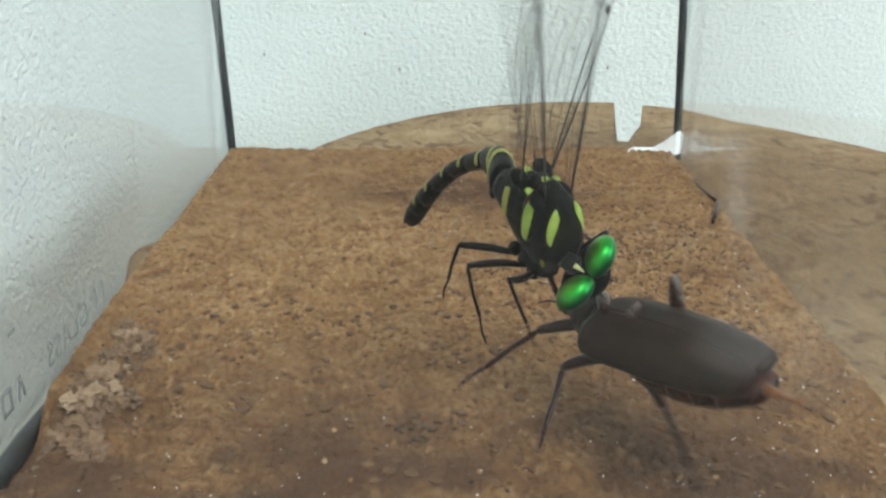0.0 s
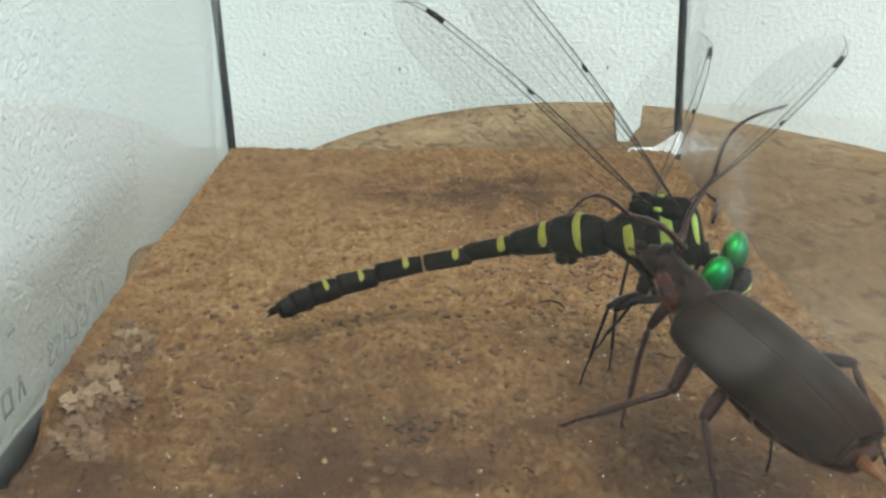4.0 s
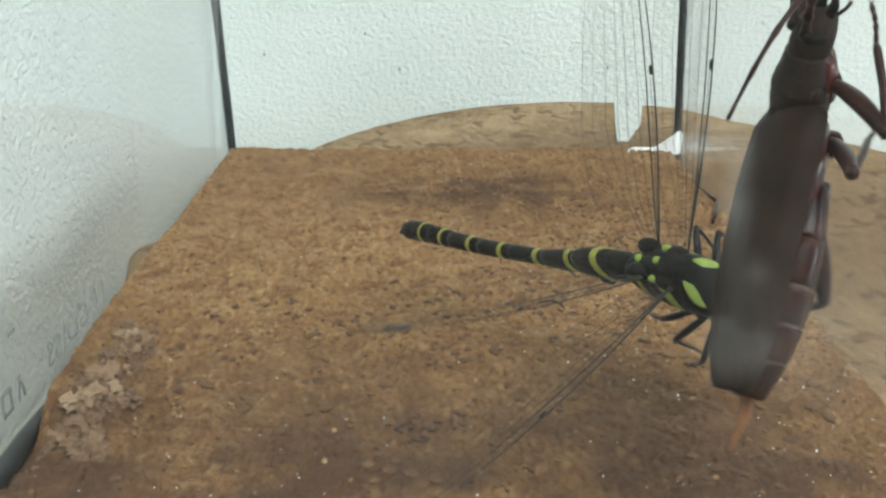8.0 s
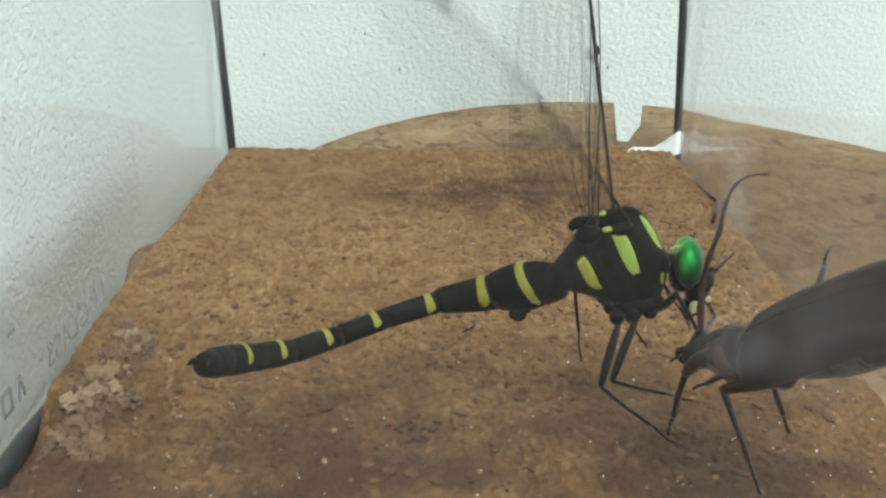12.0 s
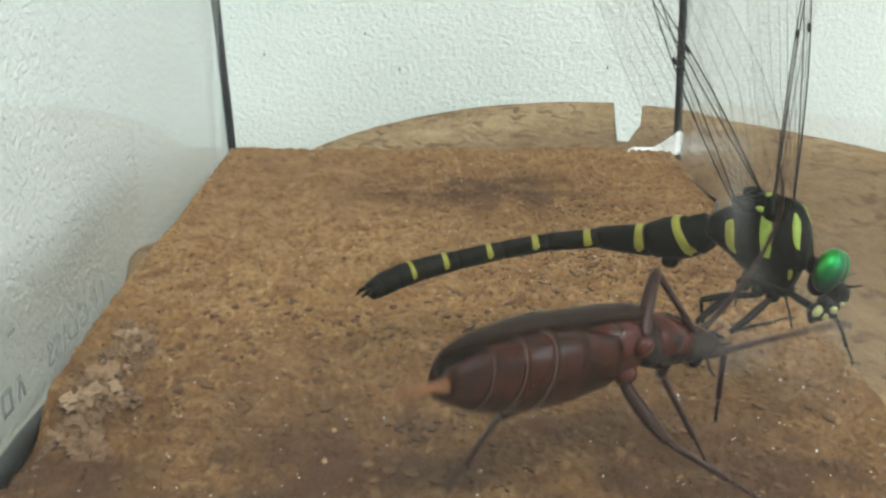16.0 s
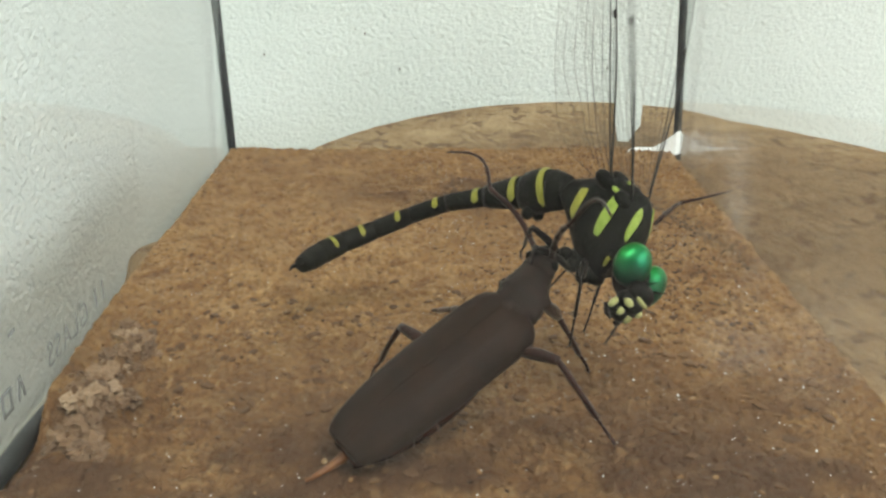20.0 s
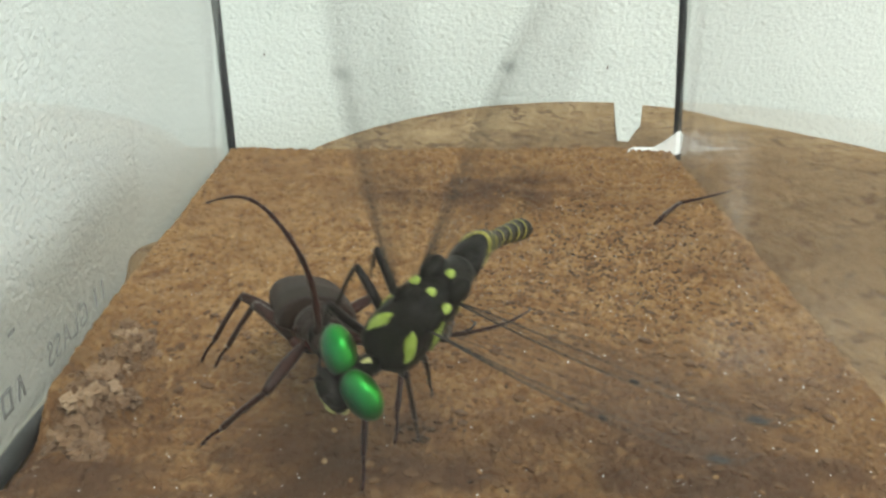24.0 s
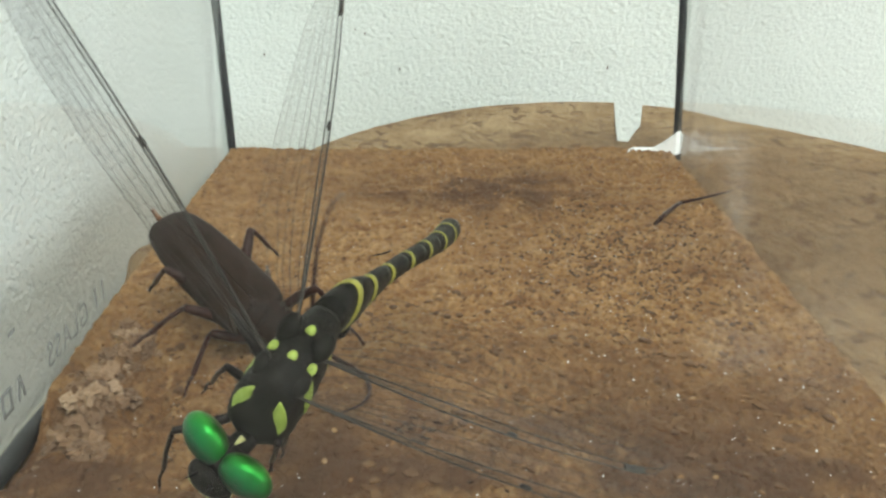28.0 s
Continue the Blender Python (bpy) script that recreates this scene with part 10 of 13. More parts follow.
        (25.33, P(.0113, -.0001, .0049, 89, -57, 13)), (25.5, P(.0111, -.0011, .0059, 103, -15, 38)), (26, P(.0104, -.0013, .0062, -2, -80, 120)), (26.5, P(.0107, -.0039, .0028, -15, -43, 141)), (27, P(.012, -.0006, .0023, -49, -51, 168)),
        (27.25, P(.0111, .0027, -.0005, 28, -47, 108)), (27.5, P(.01, .0062, -.0032, 72, -16, 87)), (28, P(.0052, .0084, -.0072, 0, -39, 133)),
    ])
    walk(bug["ant2L"], [
        (0, P(.0041, .0006, .0161, 29, -52, 173)), (0.5, P(.0186, .0059, .0123, 73, -32, 104)), (1, P(.0179, .0147, .0131, 48, -2, 109)), (1.5, P(.0122, .02, .0115, 48, -1, 121)), (1.75, P(.0213, .0124, .0129, 39, 11, 72)),
        (2, P(.0217, 0, .0152, 27, 11, 22)), (2.25, P(.0167, .0166, .0122, 46, 2, 93)), (2.5, P(.0004, .0219, .0078, 37, -14, 162)), (3, P(.0015, .0064, .0215, 4, -41, 146)), (3.5, P(.0041, .0067, .0225, 19, -37, 130)),
        (4.17, P(.0025, .0073, .0198, 13, -29, 122)), (4.83, P(.0014, .0078, .0169, 7, -22, 113)), (5.5, P(.0007, .0082, .0136, 0, -16, 104)), (5.75, P(.0086, .0035, .0161, 72, -21, 89)), (6, P(.0123, .0026, .0109, 145, -22, 73)),
        (6.5, P(.0155, .003, .0045, 114, -5, 65)), (6.75, P(.0145, .0083, .0027, 157, -9, 65)), (7, P(.0126, .0126, .0001, -161, -7, 68)), (7.5, P(.015, .0107, .0084, -124, -22, 63)), (7.67, P(.0206, .008, .0031, 178, -17, 66)),
        (7.83, P(.0256, .0003, .0044, 121, -9, 62)), (8, P(.0255, -.0055, .0118, 66, -6, 51)), (8.25, P(.0245, -.0024, .0137, 36, -16, 27)), (8.5, P(.0232, .0025, .0138, 9, -36, 9)), (8.75, P(.024, .0026, .0123, 39, -14, 36)),
        (9, P(.0227, .0048, .0106, 74, -8, 70)), (9.17, P(.0271, -.0013, .0087, 53, 23, 26)), (9.33, P(.0232, -.008, .0111, 15, 28, -35)), (9.5, P(.0151, -.0075, .0167, -11, 6, -88)), (9.75, P(.0131, -.0118, .0124, -29, -12, -114)),
        (10, P(.014, -.0149, .0083, -43, -35, -135)), (10.5, P(-.003, -.0064, .0086, 5, 27, -148)), (10.75, P(.0043, -.0075, .015, 46, -33, -120)), (11, P(.0083, .0018, .0225, -144, -73, 96)), (11.5, P(.0047, -.0125, .0146, 36, -36, -116)),
        (12, P(.004, -.0178, .0117, 20, 15, -80)), (12.5, P(.0087, -.0192, .0076, 31, 7, -54)), (13.17, P(.0024, -.0086, .0142, 52, -32, -97)), (13.83, P(-.0023, .0041, .0069, 110, -35, -166)), (14.5, P(-.0005, .0082, -.0092, 140, 5, 156)),
        (14.67, P(-.0066, .001, -.0051, 169, -23, -176)), (14.83, P(-.0042, -.0048, .0032, 178, -63, -151)), (15, P(.0048, -.0052, .012, 46, -73, 10)), (15.25, P(.0171, .0044, .0171, 29, -35, 72)), (15.5, P(.017, .0187, .0098, 52, -3, 111)),
        (15.75, P(.028, .0033, .0019, 85, -21, 62)), (16, P(.0212, -.0101, -.0124, 120, -7, 11)), (16.25, P(.0195, -.0129, -.0001, 67, -12, 8)), (16.5, P(.014, -.0053, .0072, 14, -29, 31)), (16.67, P(.0143, .0008, .0039, -39, -17, 35)),
        (16.83, P(.0139, .0048, -.0005, -92, -15, 41)), (17, P(.0122, .0074, -.0042, -147, -15, 60)), (17.17, P(.0048, .0128, -.0033, 176, -30, 105)), (17.33, P(.0023, .015, -.0116, 140, -6, 139)), (17.5, P(.0088, .0111, -.0202, 122, 36, 148)),
        (18, P(.005, .0237, -.0139, 111, 18, 96)), (18.25, P(.0035, .0244, -.0172, 158, 22, 93)), (18.5, P(-.0013, .0262, -.0169, -151, 23, 99)), (19, P(-.0062, .0123, -.0028, -157, -12, 157)), (19.25, P(-.003, .013, .0001, -102, -26, 106)),
        (19.5, P(.0023, .0154, -.0001, -59, 4, 61)), (19.75, P(.0108, .0191, .0067, 3, 17, 69)), (20, P(.0141, .0226, .0036, 68, 16, 80)), (20.25, P(.0118, .0205, -.0008, 23, 35, 78)), (20.5, P(.0129, .0153, -.0044, -40, 46, 50)),
        (20.75, P(.0118, .0175, .0007, 10, 36, 78)), (21, P(.0144, .0174, .0064, 46, 14, 90)), (21.5, P(.0219, .0034, .017, 20, 4, 69)), (22.17, P(.0199, .0071, .0175, 17, -10, 74)), (22.83, P(.0171, .0098, .0174, 12, -23, 80)),
        (23.5, P(.0141, .012, .0161, 5, -35, 89)), (23.75, P(.0199, .0135, .012, 49, -20, 93)), (24, P(.0221, .0158, .0031, 88, -11, 106)), (24.5, P(.0154, .0194, .0107, 60, -5, 127)), (24.67, P(.0135, .0127, .0181, 19, -7, 101)),
        (24.83, P(.0054, .0065, .0191, -18, -25, 80)), (25, P(-.0026, .0054, .0119, -58, -51, 75)), (25.17, P(.0075, -.0003, .0207, -3, -39, 71)), (25.33, P(.0205, .002, .0195, 44, -28, 81)), (25.5, P(.0243, .0092, .0104, 90, -26, 97)),
        (26, P(.0089, .0013, .0233, 15, -63, 105)), (26.5, P(.0008, .0041, .0147, 8, -10, 108)), (27, P(.0013, .0017, .0158, 2, 0, 85)), (27.25, P(.0074, .014, .0122, 40, 6, 99)), (27.5, P(.0109, .0229, .0016, 79, 3, 113)),
        (28, P(-.004, .0183, .0038, 2, 5, 126)),
    ])
    walk(bug["femurLF"], [
        (0, P(.0049, -.0025, -.0033, 18, -14, 46)), (0.25, P(.0055, -.0028, -.0035, -1, -24, 81)), (0.5, P(.006, -.0031, -.0038, -19, -20, 118)), (1, P(.0059, .0008, -.0024, 1, -47, 51)), (1.5, P(.0043, .0014, -.0028, -18, -39, 77)),
        (2, P(.0053, -.001, -.0033, -33, -37, 113)), (2.5, P(-.0006, .0024, -.0004, -34, -31, 77)), (2.75, P(.0002, .0012, .003, -28, 25, 52)), (3, P(.0009, .0001, .0064, -77, 75, -21)), (3.5, P(.0014, -.0003, .0053, -23, 42, 37)),
        (4.17, P(.0019, -.001, .0033, 33, 41, 61)), (4.5, P(.0022, -.0013, .0023, 58, 35, 69)), (4.83, P(.0025, -.0016, .0013, 82, 27, 78)), (5.5, P(.003, -.0023, -.0008, 122, 6, 83)), (6, P(.0037, -.0047, -.002, 114, -18, 122)),
        (6.5, P(.0046, -.0043, -.0024, 124, -28, 113)), (7, P(.0058, -.0003, -.0029, 122, -29, 115)), (7.5, P(.0061, -.0006, -.0017, 123, -29, 114)), (7.75, P(.0062, -.0007, -.001, -170, -55, 52)), (8, P(.0064, -.0007, -.0004, -112, -22, -1)),
        (8.17, P(.0061, -.0002, -.001, -76, -16, 21)), (8.33, P(.0058, .0004, -.0015, -40, -24, 43)), (8.5, P(.0055, .0009, -.0022, -4, -43, 57)), (9, P(.0059, -.0013, -.002, 0, -26, 59)), (9.25, P(.0056, .0018, -.0002, -1, 21, 64)),
        (9.5, P(.005, .0049, .0018, 12, 67, 76)), (10, P(.0055, .0031, .0002, -6, 73, 52)), (10.25, P(.0052, .0042, .0003, -43, 50, -23)), (10.5, P(.0048, .0054, .0006, -42, 27, -68)), (11, P(.0018, .0061, -.0002, -40, 36, -82)),
        (11.5, P(.004, .0034, .0013, -21, 28, -30)), (12, P(.0042, .002, .0044, -17, 11, -3)), (12.5, P(.0042, .0015, .002, -4, 24, -28)), (13.17, P(.0045, .0006, -.0001, -27, 22, -62)), (13.5, P(.0046, .0002, -.0011, -37, 16, -77)),
        (13.83, P(.0048, -.0002, -.0021, -52, 22, -83)), (14.5, P(.0051, -.0011, -.0042, -87, 28, -100)), (14.75, P(.0048, .0008, -.0048, -89, 36, -161)), (15, P(.0043, .0026, -.0039, -70, 35, 171)), (15.5, P(.0048, .0004, -.0029, -87, 5, -90)),
        (15.67, P(.0045, -.0004, -.0035, -45, 0, -44)), (15.83, P(.0042, -.0013, -.0041, -20, -10, 5)), (16, P(.0037, -.0022, -.0047, 0, -15, 59)), (16.25, P(.0034, -.0036, -.0045, 47, 12, 87)), (16.5, P(.0031, -.0048, -.0041, 101, 7, 126)),
        (17, P(.0011, -.0051, -.0037, 99, 10, 122)), (17.25, P(.0016, -.003, -.0033, 48, 20, 89)), (17.5, P(.002, -.0009, -.003, 0, 1, 60)), (18, P(-.0006, .0059, -.0023, -6, 2, 49)), (18.5, P(-.0014, .0055, -.0041, 7, 72, 69)),
        (18.75, P(.0015, .0026, -.0045, 0, 27, 61)), (19, P(.0041, -.0003, -.0049, 0, -19, 58)), (19.25, P(.0034, .0008, -.0058, 37, -33, 98)), (19.5, P(.0025, .0019, -.0067, 63, -65, 134)), (19.67, P(.0029, .003, -.005, 60, -18, 128)),
        (19.83, P(.0032, .004, -.0035, 53, 29, 120)), (20, P(.0034, .005, -.0019, 13, 71, 80)), (20.5, P(.0043, .0044, .0005, 28, 68, 104)), (21, P(.0046, .0041, .0018, 36, 69, 115)), (21.5, P(.0065, .0001, .0021, 1, 25, 61)),
        (22.17, P(.0064, .0009, .0008, -1, 13, 59)), (22.83, P(.0064, .0016, -.0004, -2, 1, 57)), (23.5, P(.0063, .0024, -.0017, -3, -11, 55)), (24, P(.0048, .0031, -.0028, -20, 17, 16)), (24.5, P(.0051, .0036, -.0021, 1, 16, 59)),
        (25, P(.0052, .0027, -.0026, -3, 47, 52)), (25.5, P(.0064, .0022, -.0003, -7, 8, 66)), (26, P(.0058, .0027, .0003, -14, -12, 90)), (26.5, P(.0056, .0005, -.002, -5, -14, 76)), (27, P(.0056, .0011, -.003, -5, -5, 50)),
        (27.5, P(.0017, .0044, -.004, -7, -20, 50)), (28, P(-.0017, .0046, -.0041, -12, -37, 51)),
    ])
    walk(bug["tibiaLF"], [
        (0, P(.013, .0059, -.0004, 49, 0, 82)), (0.25, P(.0072, .008, .0014, 10, 8, 82)), (0.5, P(.0007, .0069, .0003, -15, 31, 99)), (1, P(.0111, .0072, .0064, 98, 83, 154)), (1.5, P(.0064, .0105, .0048, -16, 62, 34)),
        (2, P(.0016, .0078, .0039, -17, 28, 33)), (2.5, P(.0017, .0124, .0058, 0, 31, 38)), (3, P(.0038, -.001, -.0052, 15, 37, 80)), (3.5, P(.0085, .0051, -.0027, 17, 49, 75)), (4.17, P(.0063, .0069, -.0046, 62, 38, 130)),
        (4.5, P(.0057, .0079, -.0046, 73, 24, 147)), (4.83, P(.0047, .0089, -.0041, 80, 6, 156)), (5.5, P(.0045, .0095, -.0021, 87, -32, 170)), (5.67, P(.002, .0088, -.0006, -175, -79, 84)), (5.83, P(-.0002, .0073, .0006, -95, -29, 13)),
        (6, P(-.0023, .005, .0017, -81, 28, 16)), (6.5, P(.0005, .0055, .0032, -65, 37, 25)), (7, P(.0014, .0092, .0029, -69, 38, 20)), (7.5, P(.0018, .009, .0041, -67, 37, 23)), (7.67, P(.0075, .0065, .0083, -145, 74, -46)),
        (7.83, P(.0133, .0028, .0083, 136, 37, -115)), (8, P(.0175, -.0009, .0041, 119, -12, -117)), (8.17, P(.0169, .0039, .0023, 130, 28, -137)), (8.33, P(.0138, .0079, .0034, 123, 70, -164)), (8.5, P(.0103, .0083, .006, -6, 63, 49)),
        (9, P(.0115, .0079, .0033, 0, 63, 59)), (9.5, P(.0061, .0094, -.0092, 20, 62, 90)), (10, P(.0077, .0059, -.0113, 16, 46, 79)), (10.25, P(.0123, .0012, -.0089, 0, 56, 21)), (10.5, P(.0088, -.0045, -.0048, -20, 47, -42)),
        (11, P(.0032, -.0035, -.0073, -27, 29, -44)), (11.5, P(.0132, -.0019, -.0043, -10, 32, -4)), (12, P(.016, .0014, .0021, 7, 27, 16)), (12.5, P(.0139, -.0036, -.0029, 3, 39, 6)), (13.17, P(.0097, -.0092, -.0046, -34, 19, -16)),
        (13.5, P(.0072, -.011, -.0044, -47, 6, -21)), (13.83, P(.0062, -.0112, -.0066, -63, -2, -17)), (14.5, P(.0033, -.0115, -.0098, -97, -14, -4)), (14.75, P(-.0044, -.0024, -.0119, -66, 3, -32)), (15, P(-.0054, .0041, -.0108, -33, 22, -44)),
        (15.5, P(.0048, -.0116, -.0039, -94, -25, -43)), (15.67, P(.0131, -.0087, -.0035, -79, 11, -29)), (15.83, P(.016, -.0003, -.002, -52, 40, 1)), (16, P(.0097, .0077, -.0016, 0, 49, 58)), (16.25, P(.004, .0081, -.007, -62, 36, 21)),
        (16.5, P(-.0039, .0048, -.0056, -100, 7, 12)), (17, P(-.0052, .0049, -.0058, -103, 4, 8)), (17.25, P(.0018, .0083, -.0074, -81, 45, 0)), (17.5, P(.008, .0095, -.0032, 2, 80, 62)), (18, P(.0073, .015, -.0027, -48, 82, 1)),
        (18.5, P(-.0001, .009, -.0155, 133, 87, -165)), (19, P(.0101, .0093, -.001, -2, 76, 57)), (19.5, P(-.001, .0055, .0042, -22, 6, 12)), (19.75, P(-.0038, .0133, -.0054, -30, 49, 23)), (20, P(.0041, .0088, -.0132, 111, 86, 179)),
        (20.5, P(.0032, .0088, -.0106, 93, 80, 171)), (21, P(.0028, .008, -.0094, 103, 77, -176)), (21.5, P(.0118, .0096, -.003, 3, 73, 63)), (22.17, P(.0124, .0109, -.0019, -1, 74, 57)), (22.83, P(.0129, .0117, -.0006, -6, 76, 50)),
        (23.5, P(.0131, .012, .0006, -13, 77, 42)), (24, P(.0158, .0063, -.0063, -35, 55, -7)), (24.5, P(.011, .0135, -.0054, 179, 83, -122)), (25, P(.0102, .0091, -.0114, -12, 78, 42)), (25.5, P(.0112, .0131, -.002, 0, 40, 57)),
        (26, P(.0058, .0144, .0028, 7, 27, 68)), (26.5, P(.0084, .0118, .0009, 4, 17, 65)), (27, P(.0133, .0103, -.002, -6, 15, 48)), (27.5, P(.0089, .013, .0001, -27, 74, 21)), (28, P(.0043, .012, .0031, -19, 59, 26)),
    ])
    walk(bug["femurLM"], [
        (0, P(-.004, .004, -.004, 38, 12, 17)), (0.5, P(-.004, .004, -.004, 52, 46, -43)), (1, P(-.004, .004, -.004, -19, 75, -159)), (1.17, P(-.004, .004, -.004, -60, 32, 165)), (1.33, P(-.004, .004, -.004, -64, -15, 155)),
        (1.5, P(-.004, .004, -.004, -48, -57, 129)), (2, P(-.004, .004, -.004, -21, -34, 122)), (2.5, P(-.004, .004, -.004, -46, -36, 137)), (2.67, P(-.004, .004, -.004, -50, 12, 172)), (2.83, P(-.004, .004, -.004, -14, 54, -137)),
        (3, P(-.004, .004, -.004, 64, 38, -53)), (3.17, P(-.004, .004, -.004, -7, 63, -133)), (3.33, P(-.004, .004, -.004, -57, 25, 168)), (3.5, P(-.004, .004, -.004, -52, -24, 138)), (4.17, P(-.004, .004, -.004, -6, 0, 131)),
        (4.5, P(-.004, .004, -.004, 16, 12, 135)), (4.83, P(-.004, .004, -.004, 41, 17, 144)), (5.5, P(-.004, .004, -.004, 92, 13, 165)), (6, P(-.004, .004, -.004, 100, 10, 163)), (6.5, P(-.004, .004, -.004, 100, 10, 163)),
        (7, P(-.004, .004, -.004, 100, 10, 163)), (7.5, P(-.004, .004, -.004, 100, 10, 163)), (8, P(-.004, .004, -.004, 100, 10, 163)), (8.17, P(-.004, .004, -.004, 57, 8, 135)), (8.33, P(-.004, .004, -.004, 20, -11, 115)),
        (8.5, P(-.004, .004, -.004, -16, -38, 109)), (9, P(-.004, .004, -.004, -16, -36, 108)), (9.17, P(-.004, .004, -.004, 18, -23, 46)), (9.33, P(-.004, .004, -.004, 24, 12, 3)), (9.5, P(-.004, .004, -.004, -4, 43, -49)),
        (9.67, P(-.004, .004, -.004, 13, 39, 17)), (9.83, P(-.004, .004, -.004, 17, 20, 71)), (10, P(-.004, .004, -.004, 1, 5, 120)), (10.17, P(-.004, .004, -.004, -13, 8, 172)), (10.33, P(-.004, .004, -.004, -18, 26, -137)),
        (10.5, P(-.004, .004, -.004, 3, 42, -75)), (11, P(-.004, .004, -.004, 10, 56, -72)), (11.5, P(-.004, .004, -.004, 16, 21, -30)), (12, P(-.004, .004, -.004, -2, -13, 2)), (12.5, P(-.004, .004, -.004, 0, -11, -11)),
        (13.17, P(-.004, .004, -.004, 36, -35, -69)), (13.83, P(-.004, .004, -.004, 80, -24, -137)), (14.5, P(-.004, .004, -.004, 101, 10, 174)), (14.67, P(-.004, .004, -.004, 104, -33, -175)), (14.83, P(-.004, .004, -.004, 67, -72, -121)),
        (15, P(-.004, .004, -.004, -22, -50, -16)), (15.5, P(-.004, .004, -.004, -99, -14, 18)), (16, P(-.004, .004, -.004, -48, 61, 47)), (16.5, P(-.004, .004, -.004, -115, -11, 61)), (16.75, P(-.004, .004, -.004, 155, -38, 156)),
        (17, P(-.004, .004, -.004, 118, 42, -164)), (17.25, P(-.004, .004, -.004, 36, 42, 143)), (17.5, P(-.004, .004, -.004, -20, 8, 118)), (18, P(-.004, .004, -.004, -10, 34, 100)), (18.5, P(-.004, .004, -.004, -16, 45, 92)),
        (19, P(-.004, .004, -.004, -26, 5, 62)), (19.5, P(-.004, .004, -.004, -12, -10, 102)), (20, P(-.004, .004, -.004, -15, 31, 91)), (20.5, P(-.004, .004, -.004, -11, 31, 90)), (21, P(-.004, .004, -.004, 10, 34, 129)),
        (21.5, P(-.004, .004, -.004, -4, 0, 100)), (22.17, P(-.004, .004, -.004, -6, -5, 101)), (22.83, P(-.004, .004, -.004, -8, -10, 102)), (23.5, P(-.004, .004, -.004, -11, -15, 104)), (24, P(-.004, .004, -.004, -23, 0, 74)),
        (24.5, P(-.004, .004, -.004, -5, -5, 104)), (25, P(-.004, .004, -.004, -1, 12, 102)), (25.5, P(-.004, .004, -.004, -13, -8, 87)), (26, P(-.004, .004, -.004, 9, 9, 137)), (26.5, P(-.004, .004, -.004, -30, -44, 84)),
        (27, P(-.004, .004, -.004, -47, -73, 77)), (27.25, P(-.004, .004, -.004, -33, -30, 107)), (27.5, P(-.004, .004, -.004, -2, 1, 141)), (28, P(-.004, .004, -.004, 14, 18, 149)),
    ])
